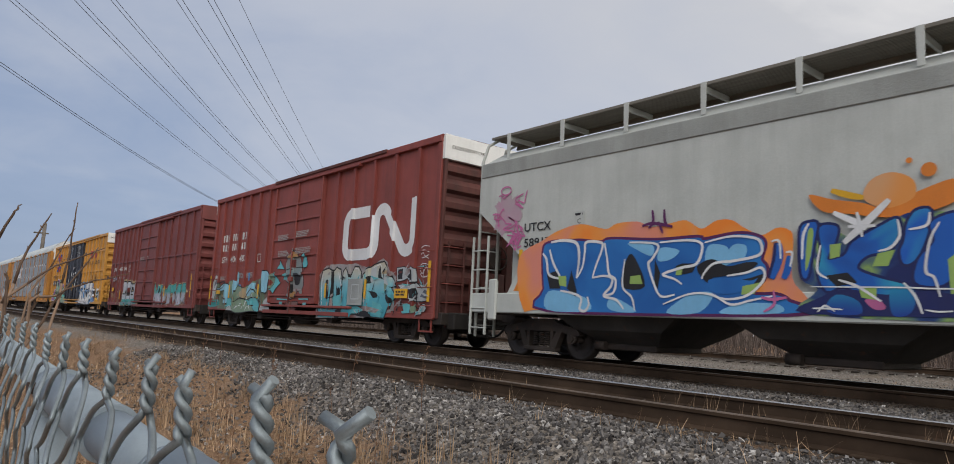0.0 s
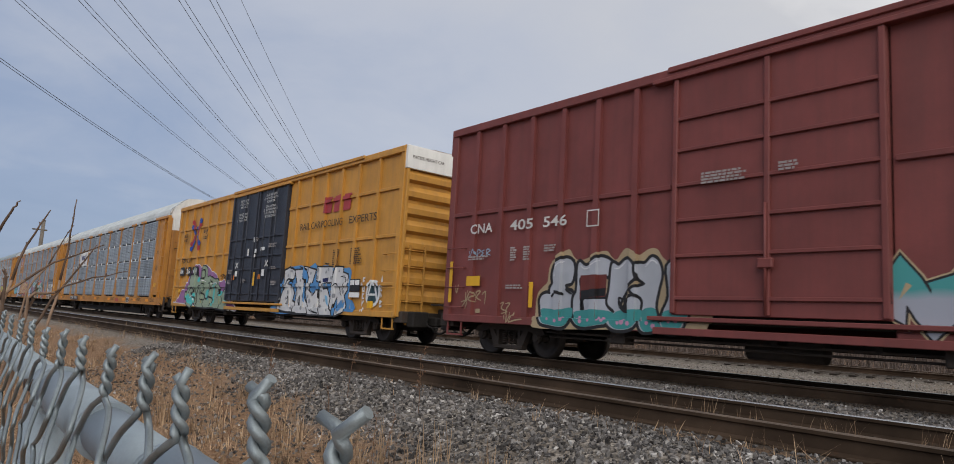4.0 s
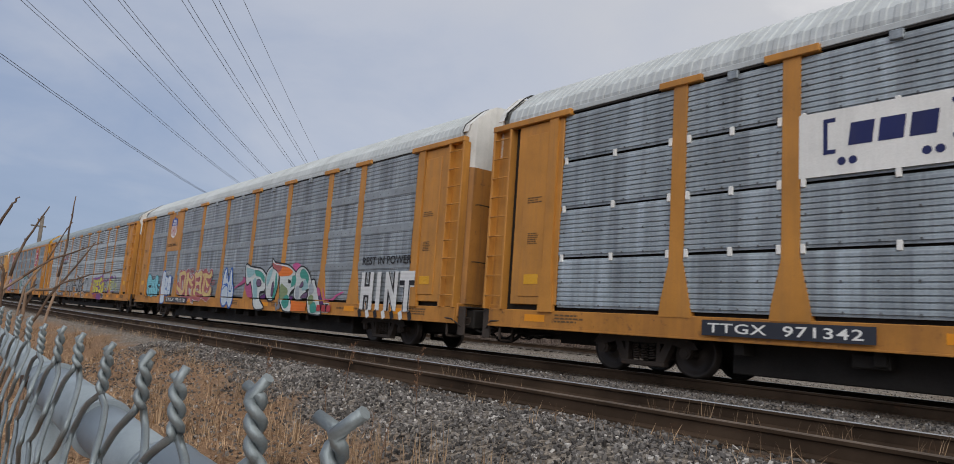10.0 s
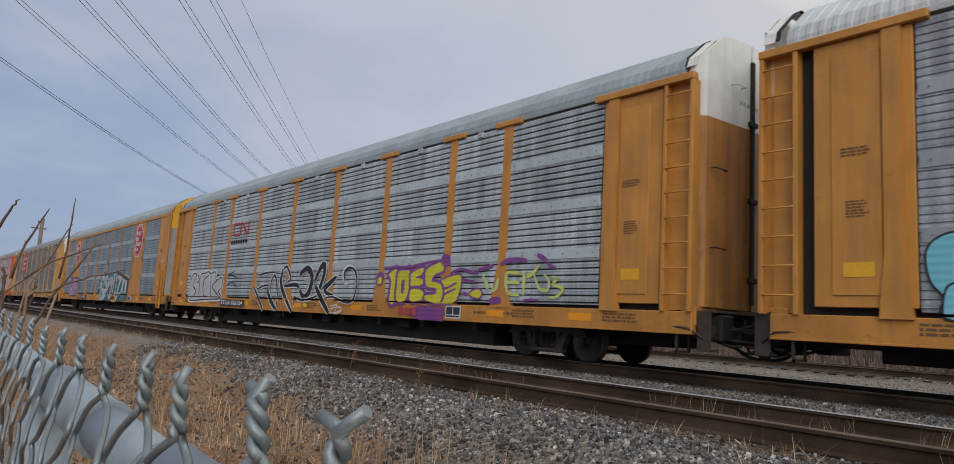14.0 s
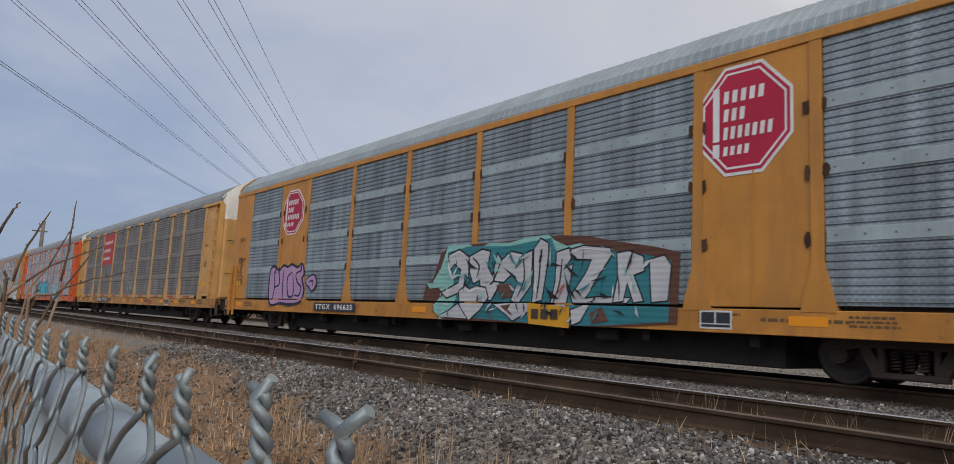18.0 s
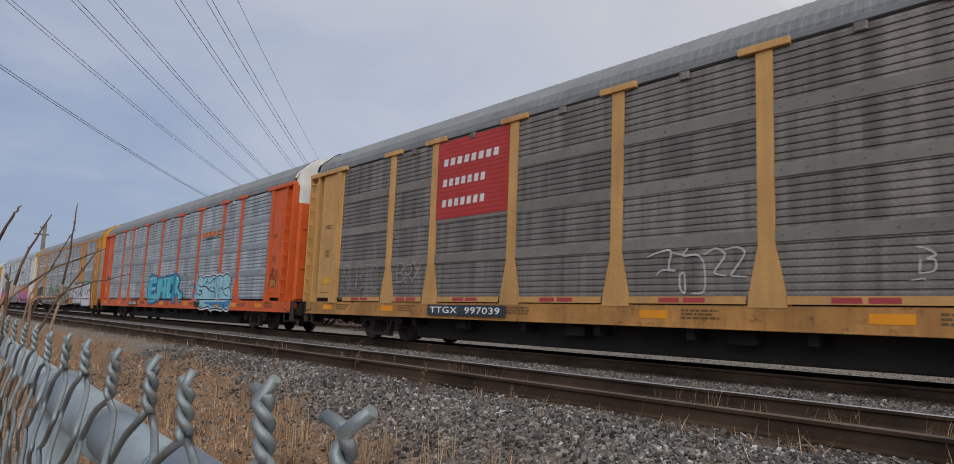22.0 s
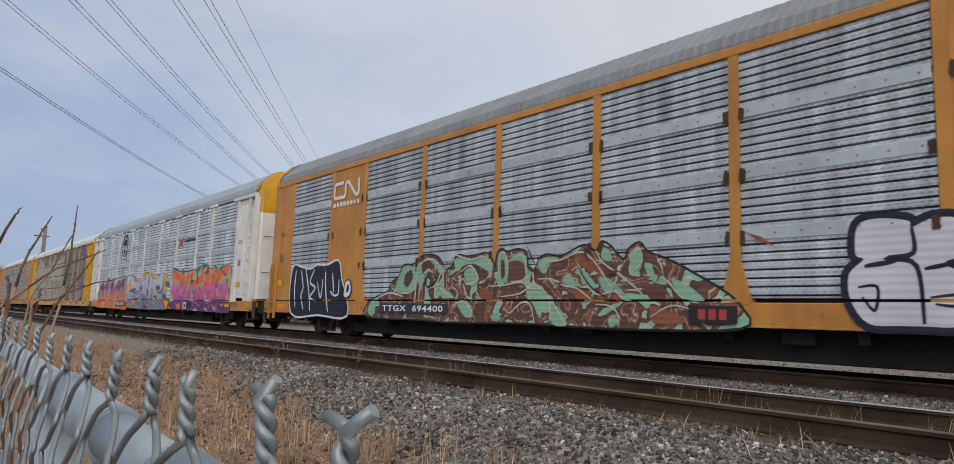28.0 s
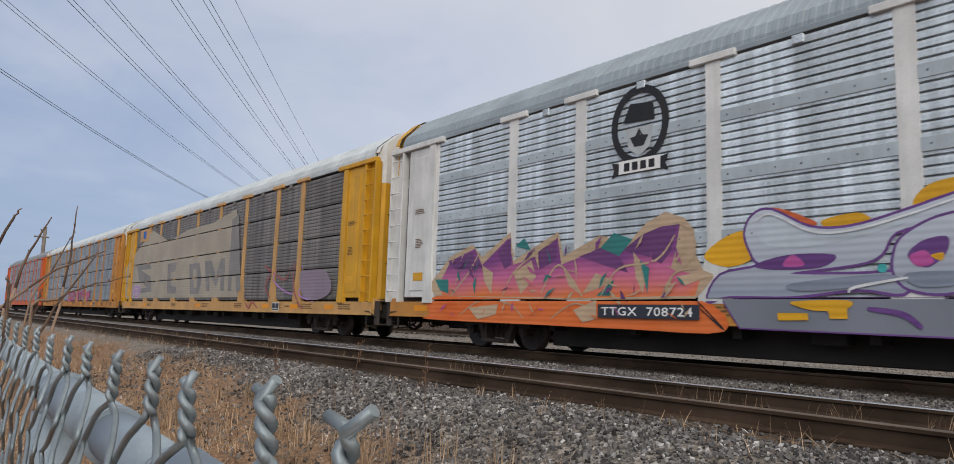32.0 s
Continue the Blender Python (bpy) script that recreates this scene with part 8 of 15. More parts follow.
g.line([(-6.66, 2.29), (-6.32, 2.31), (-5.98, 2.23), (-5.91, 1.93), (-5.96, 1.57)], 0.051, f_white)
g.line([(-5.96, 1.57), (-5.82, 1.78), (-5.77, 2.07), (-5.74, 2.24), (-5.41, 2.22), (-5.35, 2.12), (-5.5, 1.77), (-5.57, 1.57)], 0.0422, f_white)
g.line([(-5.57, 1.57), (-5.3, 1.6), (-5.11, 1.55), (-5.14, 1.4), (-5.29, 1.24), (-5.01, 1.17), (-4.84, 1.01)], 0.0405, f_white)
g.line([(-6.37, 1.34), (-6.02, 1.28), (-5.83, 1.19), (-5.86, 1), (-5.73, 0.96), (-5.64, 1.08), (-5.68, 1.22)], 0.0421, f_white)
g.line([(-5.3, 2.2), (-5.23, 1.9), (-5.18, 1.63), (-5.03, 1.52), (-5.07, 1.3), (-5.26, 1.25)], 0.0408, f_white)
g.line([(-4.74, 2.18), (-4.26, 2.14), (-4.13, 2.06), (-4.26, 1.86), (-4.33, 1.79), (-4.25, 1.54), (-4.08, 1.24), (-3.8, 1.26)], 0.0385, f_white)
g.line([(-4.83, 1.89), (-4.87, 1.41), (-4.67, 1.22), (-4.6, 0.99)], 0.0329, f_white)
g.line([(-4.11, 2.14), (-3.67, 2.15), (-3.39, 2.12), (-3.29, 2.02), (-3.39, 1.76), (-3.67, 1.7), (-4.03, 1.6), (-3.81, 1.52), (-3.66, 1.43)], 0.0372, f_white)
g.line([(-3.25, 2.09), (-2.8, 2.16), (-2.41, 2.11), (-2.3, 2), (-2.34, 1.85), (-2.73, 1.78), (-3.08, 1.75), (-3.25, 1.61), (-3.3, 1.51)], 0.0351, f_white)
g.line([(-2.86, 1.55), (-2.55, 1.59), (-2.32, 1.66), (-2.25, 1.56), (-2.32, 1.41), (-2.55, 1.24), (-2.86, 1.19), (-3.12, 1.25)], 0.0342, f_white)
g.line([(-4.02, 1.1), (-3.52, 1.27), (-3.12, 1.26), (-2.8, 1.11), (-2.49, 1.17), (-2.14, 1.24)], 0.0291, f_white)
g.line([(-2.08, 2.02), (-2.09, 1.78), (-2.18, 1.5)], 0.0776, f_navy)
g.line([(-2.03, 2.01), (-2.03, 1.78), (-2.14, 1.49)], 0.0884, f_blue)
g.line([(-2.15, 2.04), (-2.03, 2.04), (-2.01, 1.78)], 0.0277, f_white)
g.line([(-1.88, 1.82), (-1.91, 1.61), (-1.97, 1.49)], 0.0871, f_blue)
g.line([(-1.93, 1.87), (-1.84, 1.86), (-1.87, 1.66)], 0.0272, f_white)
g.line([(-2.31, 1.22), (-2.14, 1.19), (-1.92, 1.22)], 0.0383, f_pink)
g.line([(-2.12, 1.32), (-2.11, 1.12), (-2.27, 1.01)], 0.0329, f_pink)
g.line([(-4.26, 2.71), (-4.24, 2.51), (-4.33, 2.4)], 0.0459, f_plum)
g.line([(-4.02, 2.7), (-4, 2.49), (-3.94, 2.4)], 0.0451, f_plum)
g.line([(-4.47, 2.45), (-4.27, 2.48), (-4.04, 2.44), (-3.85, 2.39)], 0.0455, f_plum)
g.line([(-4.13, 2.5), (-4.04, 2.29)], 0.0388, f_plum)

g = Mural(car_hopper, "angular blue and teal letters with white edges", Hf - 0.003)
g.shape([(-1.6, 2.68), (-1.27, 2.58), (-0.88, 2.49), (-0.6, 2.39), (-0.33, 2.53), (0.17, 2.69), (0.25, 2.52), (0.16, 2.39), (-0.21, 2.28), (-0.6, 2.27), (-1.07, 2.36), (-1.42, 2.43)], f_oran)
g.shape([(-0.87, 2.54), (-0.82, 2.74), (-0.68, 2.84), (-0.5, 2.86), (-0.32, 2.78), (-0.24, 2.65), (-0.29, 2.48), (-0.6, 2.39)], f_haze)
g.dots([(-0.31, 2.99)], 0.0495, f_oran)
g.dots([(-0.09, 2.84)], 0.116, f_oran)
g.line([(-1.29, 2.71), (-1.07, 2.62), (-0.87, 2.56)], 0.0731, f_yell)
g.shape([(-1.75, 2.17), (-1.63, 2.31), (-1.42, 2.26), (-1.17, 2.1), (-0.89, 1.98), (-0.47, 2.25), (-0.29, 2.31), (-0.04, 2.3), (0.35, 2.24), (0.82, 2.23), (1.29, 2.14), (1.54, 2.16), (1.67, 1.91), (1.62, 1.03), (-1.6, 0.98), (-1.49, 1.33), (-1.72, 1.5)], navygreen)
g.shape([(-1.71, 2.22), (-1.59, 2.28), (-1.49, 2.24), (-1.55, 1.92), (-1.63, 1.52), (-1.71, 1.55), (-1.73, 1.93)], f_surf[0], [(f_navy, 0.0429)])
g.shape([(-1.62, 2.14), (-1.54, 2.16), (-1.58, 1.81), (-1.66, 1.6)], f_green)
g.shape([(-1.45, 2.2), (-1.22, 2.19), (-1.25, 1.98), (-1.36, 1.75), (-1.13, 1.79), (-1.01, 1.97), (-0.65, 2.17), (-0.47, 2.24), (-0.45, 2.08), (-0.57, 1.84), (-0.84, 1.78), (-0.97, 1.61), (-0.71, 1.48), (-0.36, 1.37), (-0.45, 1.28), (-0.86, 1.23), (-1.14, 1.38), (-1.36, 1.31), (-1.48, 1.54), (-1.43, 1.86)], f_surf[1], [(f_navy, 0.0404)])
g.shape([(-1.32, 1.95), (-1.17, 1.96), (-1.19, 1.78), (-1.32, 1.75)], f_green, soft=False)
g.shape([(-0.71, 1.8), (-0.5, 1.84), (-0.59, 1.63), (-0.78, 1.63)], f_green, soft=False)
g.shape([(-1.38, 1.52), (-1.09, 1.56), (-0.97, 1.42), (-1.24, 1.37)], f_black, soft=False)
g.shape([(-0.39, 1.95), (-0.35, 2.17), (-0.25, 2.32), (-0.09, 2.31), (-0.14, 1.99), (-0.27, 1.71), (-0.4, 1.65), (-0.44, 1.81)], f_surf[2], [(f_navy, 0.0385)])
g.shape([(-0.09, 2.15), (0.16, 2.26), (0.39, 2.18), (0.41, 1.9), (0.29, 1.55), (0.13, 1.46), (-0.03, 1.37), (-0.28, 1.42), (-0.23, 1.71), (-0.05, 1.93)], f_surf[0], [(f_navy, 0.0371)])
g.shape([(0.5, 2.12), (0.72, 2.2), (0.82, 2.1), (0.77, 1.75), (0.9, 1.53), (0.85, 1.24), (0.64, 1.24), (0.51, 1.54), (0.45, 1.86)], f_surf[1], [(f_navy, 0.035)])
g.shape([(0.92, 2), (1.16, 2.13), (1.31, 2.06), (1.27, 1.81), (1.07, 1.65), (1.26, 1.52), (1.34, 1.28), (1.05, 1.19), (0.93, 1.4)], f_surf[2], [(f_navy, 0.0334)])
g.shape([(0.08, 1.69), (0.18, 1.77), (0.21, 1.41), (0.1, 1.23)], f_green, soft=False)
g.shape([(-1.6, 0.99), (-1.44, 1.23), (-1.09, 1.33), (-0.63, 1.26), (-0.12, 1.3), (0.35, 1.23), (1.05, 1.24), (1.64, 1.24), (1.62, 1.03)], f_navy)
g.shape([(-0.58, 1.27), (-0.49, 1.37), (-0.32, 1.35), (-0.29, 1.14), (-0.38, 1), (-0.55, 1)], f_deep)
g.shape([(-1.39, 1.08), (-1.24, 1.26), (-0.97, 1.18), (-0.93, 1.01), (-1.24, 0.99)], f_deep)
g.shape([(-0.88, 1.19), (-0.7, 1.19), (-0.63, 1.08), (-0.77, 1.07)], f_pink)
g.shape([(-0.95, 1.35), (-0.73, 1.35), (-0.74, 1.19), (-0.92, 1.22)], f_green, soft=False)
g.line([(-1.6, 2.27), (-1.68, 2.09), (-1.7, 1.76)], 0.0323, f_white)
g.line([(-1.44, 1.95), (-1.49, 1.6), (-1.35, 1.48)], 0.0262, f_white)
g.line([(-0.46, 2.23), (-0.44, 2.02), (-0.55, 1.87), (-0.7, 1.83)], 0.0295, f_white)
g.line([(-1.21, 1.46), (-0.97, 1.37), (-0.68, 1.17)], 0.03, f_white)
g.line([(-0.41, 1.41), (-0.28, 1.23), (-0.21, 1.02)], 0.0283, f_white)
g.line([(-0.09, 2.29), (-0.13, 2.13), (-0.33, 2.09)], 0.0287, f_white)
g.line([(0.01, 2.16), (-0.1, 1.94), (-0.16, 1.56), (-0.07, 1.47), (-0.01, 1.23)], 0.028, f_white)
g.line([(0.82, 2.14), (0.78, 1.75), (0.9, 1.53)], 0.0259, f_white)
g.line([(-1.26, 2.39), (-0.93, 2.21), (-0.84, 2.13)], 0.072, f_white)
g.line([(-0.55, 2.5), (-0.83, 2.23), (-1.13, 1.96)], 0.0811, f_white)
g.line([(-1.07, 2.18), (-0.72, 2.17)], 0.0407, f_white)
g.line([(-0.95, 2.37), (-0.89, 2.03)], 0.0408, f_white)
g.line([(-1.56, 1.07), (-1.39, 1.07), (-1.16, 1.06)], 0.0205, f_white)
g.line([(-1.49, 1.02), (-1.39, 1.11), (-1.26, 1.03)], 0.0206, f_white)
g.line([(-0.18, 1.07), (-0.04, 1.05), (0.12, 1.06)], 0.0183, f_white)
g.line([(-1.59, 1.37), (-0.45, 1.35), (0.12, 1.33), (1.64, 1.35)], 0.016, f_white)

g = Mural(car_tb, "white block letters with grey spots on a blue edge", TB - 0.02)
g.shape([(1.85, 0.62), (1.94, 0.92), (2.19, 1.16), (2.42, 1.61), (2.79, 2.08), (3.26, 2.17), (3.8, 2.19), (4.15, 2.1), (4.55, 2.18), (4.75, 2.24), (4.94, 2.13), (5.52, 2.15), (6.06, 2.05), (6.62, 2.03), (6.92, 2.04), (7.14, 1.92), (7.11, 1.62), (7.17, 1.45), (7.03, 1.18), (7.25, 1.07), (7.41, 0.78), (6.81, 0.77), (6.33, 0.64), (4.21, 0.62)], f_skyd)
g.shape([(2.31, 0.93), (2.63, 1.46), (2.59, 2.04), (3.03, 2.13), (3.36, 2.01), (3.33, 1.8), (3.05, 1.66), (2.91, 1.59), (3.26, 1.53), (3.42, 1.28), (3.32, 1.03), (3.61, 0.94), (3.61, 0.66), (2.32, 0.71)], salem, [(f_black, 0.0648)], soft=False)
g.shape([(3.38, 2.03), (3.96, 2.04), (3.91, 1.79), (4.15, 1.69), (4.19, 1.39), (4.12, 1.19), (4.29, 1.02), (4.56, 0.87), (4.6, 0.67), (3.48, 0.65), (3.55, 0.9), (3.63, 1.39), (3.56, 1.7)], salem, [(f_black, 0.0613)], soft=False)
g.shape([(3.78, 1.19), (3.86, 1.24), (3.91, 0.9), (3.77, 0.89)], f_black, soft=False)
g.shape([(4.15, 2.12), (4.82, 2.01), (4.65, 1.65), (4.42, 1.39), (4.76, 1.21), (4.98, 1.39), (5.26, 1.33), (5.35, 1.17), (5.2, 0.89), (5.35, 0.65), (4.6, 0.64), (4.43, 0.99), (4.26, 1.32), (4.41, 1.79)], salem, [(f_black, 0.0582)], soft=False)
g.shape([(4.93, 2.09), (5.96, 2.07), (6.05, 1.81), (6.02, 1.63), (5.46, 1.63), (5.34, 1.52), (5.41, 1.4), (5.67, 1.42), (5.81, 1.21), (5.98, 1.04), (6.03, 0.8), (6.11, 0.65), (5.38, 0.64), (5.27, 0.89), (5.2, 1.3), (5.25, 1.64), (4.95, 1.72)], salem, [(f_black, 0.0552)], soft=False)
g.shape([(5.32, 1.74), (5.71, 1.77), (5.67, 1.64), (5.35, 1.63)], f_navy, soft=False)
g.shape([(5.53, 1.24), (5.71, 1.21), (5.82, 0.91), (5.68, 0.97)], f_sky, soft=False)
g.shape([(6.07, 1.83), (6.18, 2.07), (6.56, 2.05), (6.56, 1.9), (6.86, 1.83), (6.95, 1.62), (6.88, 1.4), (6.71, 1.23), (6.86, 0.95), (6.81, 0.77), (6.33, 0.64), (6.39, 0.93), (6.33, 1.22), (6.2, 1.04), (6.09, 0.8), (5.87, 0.91), (6.01, 1.45)], salem, [(f_black, 0.0519)], soft=False)
g.shape([(6.37, 0.93), (6.57, 1.11), (6.81, 1.03), (6.75, 0.89), (6.53, 0.76), (6.4, 0.79)], f_skyd, soft=False)
g.line([(2.63, 1.38), (2.81, 1.71), (3.19, 1.73), (3.34, 1.46)], 0.0508, f_black)
g.line([(2.85, 1.09), (3.09, 1.17), (3.12, 0.96), (2.85, 0.95)], 0.0502, f_black)
g.line([(6.44, 1.79), (6.74, 1.74), (6.69, 1.51), (6.57, 1.39)], 0.0344, f_black)
g.line([(6.07, 1.51), (6.32, 1.57), (6.57, 1.22)], 0.035, f_black)
g.line([(3.67, 2.16), (3.82, 2.12), (3.98, 2.1)], 0.035, f_black)
g.line([(5.38, 2.22), (5.52, 2.19), (5.67, 2.19)], 0.0314, f_black)
g.line([(4.68, 0.77), (4.98, 0.72), (5.27, 0.68)], 0.044, f_black)
g.line([(2.37, 0.75), (2.97, 0.67), (3.78, 0.67)], 0.0496, f_black)
g.dots([(3.18, 2.02), (2.82, 1.59), (3.07, 1.31), (2.84, 1.11), (3.1, 0.99), (2.45, 1.09), (2.9, 1.88), (3.38, 0.82), (2.57, 0.83)], 0.0579, f_grey2)
g.dots([(3.82, 1.7), (3.85, 1.47), (3.62, 1.28), (3.99, 1.9), (4.3, 2.03), (4.52, 1.92), (4.12, 0.82), (3.77, 1.04), (4.43, 1.19)], 0.0612, f_grey2)
g.dots([(4.56, 1.59), (4.7, 1.26), (4.57, 1.05), (4.35, 1.44), (5.09, 2), (5.53, 1.94), (5.1, 1.77), (4.98, 0.91), (4.83, 0.75)], 0.0645, f_grey2)
g.dots([(5.31, 1.36), (5.71, 1.54), (5.94, 1.33), (5.54, 1.08), (5.34, 0.89), (5.82, 0.79), (5.87, 1.76), (5.47, 1.52), (5.66, 2.01)], 0.055, f_grey2)
g.dots([(6.34, 1.95), (6.65, 1.78), (6.66, 1.34), (6.5, 1.33), (6.69, 1.06), (6.66, 0.86), (6.45, 0.74), (6.17, 1.22), (6.86, 1.68), (5.99, 1.63)], 0.0517, f_grey2)

g = Mural(car_tb, "white painted ring with a letter on a dark disc", TB - 0.02)
g.dots([(8.29, 1.31)], 0.359, f_teald)
g.line([(8.3, 1.64), (8.5, 1.59), (8.6, 1.4), (8.58, 1.16), (8.42, 1), (8.2, 0.98), (8.02, 1.09), (7.97, 1.3), (8.04, 1.51), (8.18, 1.62), (8.3, 1.64)], 0.0749, f_white)
g.line([(8.06, 1.07), (8.27, 1.6), (8.34, 1.6), (8.54, 1.08)], 0.0648, f_white, soft=False)
g.line([(8.13, 1.26), (8.47, 1.27)], 0.0498, f_white)
g.line([(7.81, 1.54), (7.73, 1.54), (7.74, 1.73), (7.83, 1.73)], 0.0367, f_white, soft=False)
g.line([(7.74, 1.65), (7.81, 1.65)], 0.0368, f_white, soft=False)
g.line([(7.75, 1.48), (7.75, 1.36), (7.83, 1.36), (7.83, 1.49)], 0.0365, f_white, soft=False)
g.line([(7.84, 1.28), (7.75, 1.28), (7.76, 1.16), (7.85, 1.16)], 0.0363, f_white, soft=False)
g.line([(7.76, 1.1), (7.76, 0.97), (7.78, 1.03), (7.85, 1.09)], 0.0361, f_white, soft=False)
g.line([(7.77, 0.79), (7.82, 0.89), (7.89, 0.79)], 0.0358, f_white, soft=False)
g.line([(8.69, 1.6), (8.72, 1.75), (8.75, 1.6)], 0.034, f_white, soft=False)
g.line([(8.75, 1.5), (8.69, 1.5), (8.69, 1.38), (8.76, 1.38)], 0.0338, f_white, soft=False)
g.line([(8.68, 1.2), (8.71, 1.32), (8.75, 1.2)], 0.0336, f_white, soft=False)
g.line([(8.68, 1.11), (8.68, 0.94), (8.77, 0.97), (8.71, 1.03), (8.77, 1.08), (8.68, 1.11)], 0.0334, f_white, soft=False)
g.shape([(8.1, 1.08), (8.35, 1.09), (8.35, 0.91), (8.1, 0.89)], f_yell, soft=False)

g = Mural(car_tb, "sage and aqua sprayed letters on a plum cloud", TB - 0.02)
g.shape([(-8.63, 0.87), (-8.16, 1.38), (-7.68, 1.42), (-7.26, 2.02), (-6.84, 2.36), (-6.21, 2.5), (-5.8, 2.35), (-5.33, 2.45), (-4.87, 2.33), (-4.61, 2.22), (-4.27, 2.13), (-3.87, 1.99), (-3.71, 1.85), (-3.49, 1.72), (-3.2, 1.74), (-2.96, 1.8), (-2.75, 1.61), (-2.51, 1.58), (-2.39, 1.29), (-2.02, 1.15), (-1.9, 0.88), (-1.62, 0.83), (-1.4, 0.71), (-1.37, 0.61), (-1.96, 0.65), (-2.57, 0.64), (-8.62, 0.83)], f_lil, [(f_white, 0.0327)])
g.shape([(-2.45, 0.76), (-1.96, 0.9), (-1.51, 0.76), (-1.39, 0.63), (-1.84, 0.63), (-2.57, 0.63)], f_plum)
g.shape([(-7.49, 1.26), (-7.22, 1.54), (-7.14, 1.94), (-6.83, 2.24), (-6.62, 2.39), (-6.25, 2.29), (-6.13, 1.99), (-5.72, 1.86), (-5.75, 2.27), (-5.42, 2.41), (-5.05, 2.29), (-4.94, 1.95), (-4.6, 1.98), (-4.18, 1.86), (-3.94, 1.82), (-3.64, 1.82), (-3.45, 1.62), (-3.26, 1.46), (-3.47, 1.28), (-3.12, 1.22), (-2.78, 1.43), (-2.52, 1.42), (-2.39, 1.23), (-2.37, 0.94), (-2.44, 0.65), (-3.24, 0.65), (-3.98, 0.69), (-4.97, 0.67), (-5.89, 0.7), (-6.31, 0.87), (-6.6, 0.65), (-7.16, 0.76), (-7.46, 1.03)], sage1, [(f_black, 0.0548)])
g.shape([(-7.47, 1.14), (-7.2, 1.23), (-6.96, 1.11), (-6.42, 1.27), (-6.3, 1.02), (-6.4, 0.68), (-6.72, 0.78), (-7.17, 0.85), (-7.4, 0.91)], f_aqua2)
g.shape([(-4.96, 1.33), (-4.57, 1.4), (-4.66, 0.99), (-4.9, 1.05)], f_aqua2)
g.shape([(-6.17, 1.87), (-5.88, 1.98), (-5.88, 1.77), (-6.14, 1.75)], f_aqua2)
g.shape([(-4.03, 1.69), (-3.92, 1.59), (-3.92, 0.82), (-4.12, 0.78), (-4.08, 1.27)], f_aqua2)
g.shape([(-2.81, 1.37), (-2.52, 1.43), (-2.41, 1.29), (-2.39, 0.97), (-2.74, 0.93)], f_aqua2)
g.shape([(-3.47, 1.26), (-3.12, 1.37), (-3.05, 1.25), (-3.33, 1.15)], f_aqua2)
g.line([(-7.2, 1.27), (-7.01, 1.46), (-6.67, 1.5), (-6.45, 1.39), (-6.54, 1.24), (-6.87, 1.27), (-6.64, 1.12), (-6.32, 1.05), (-6.34, 0.79), (-6.61, 0.67)], 0.0608, f_black)
g.line([(-6.46, 1.54), (-6.12, 1.17), (-6.03, 0.89), (-6.12, 1.17), (-5.76, 1.61), (-5.73, 1.17)], 0.0588, f_black)
g.line([(-5.71, 1.57), (-5.38, 1.68), (-5.17, 1.46), (-5.45, 1.29), (-5.1, 1.18), (-5.14, 0.98), (-5.53, 1.03)], 0.0566, f_black)
g.line([(-4.84, 1.67), (-4.42, 1.67), (-4.73, 1.06), (-5.08, 1.08)], 0.0547, f_black)
g.line([(-4.43, 1.83), (-4.24, 1.6), (-4.56, 1.19), (-4.07, 1.01), (-4.3, 0.74)], 0.0531, f_black)
g.line([(-3.93, 1.5), (-3.7, 1.53), (-3.64, 1.82)], 0.0517, f_black)
g.line([(-3.61, 1.08), (-3.26, 1.28), (-3.41, 1.46)], 0.0438, f_black)
g.line([(-3.18, 1.16), (-3.04, 0.98), (-3.24, 0.66), (-3.46, 0.68)], 0.0428, f_black)
g.line([(-5.63, 1.93), (-5.55, 2.19), (-5.32, 2.24), (-5.2, 2.03), (-5.39, 1.89), (-5.58, 1.93)], 0.0579, f_black)
g.line([(-5.2, 0.9), (-4.88, 0.64), (-4.13, 0.65)], 0.047, f_black)
g.line([(-6, 0.88), (-5.8, 0.74)], 0.0505, f_black)
g.line([(-2.85, 1.4), (-2.77, 1.05), (-2.8, 0.92)], 0.0239, f_white)
g.line([(-6.96, 1.06), (-6.54, 1.16), (-6.41, 0.94)], 0.0303, f_white)
g.line([(-5.72, 1.75), (-5.53, 1.81), (-5.02, 1.74)], 0.0287, f_white)
g.line([(-4.34, 1.65), (-3.86, 1.69), (-3.67, 1.6)], 0.0262, f_white)
g.line([(-2.52, 1.46), (-2.33, 1.23), (-2.08, 1.07), (-1.96, 0.9)], 0.023, f_white)
g.line([(-2.42, 0.88), (-2.33, 1.06), (-2.08, 1.12)], 0.0345, f_black)
g.line([(-3.35, 1.9), (-3.14, 2.02), (-2.93, 1.86), (-2.79, 1.98)], 0.031, f_black)
g.line([(-3.27, 1.84), (-3, 1.99), (-2.82, 1.83)], 0.031, f_black)

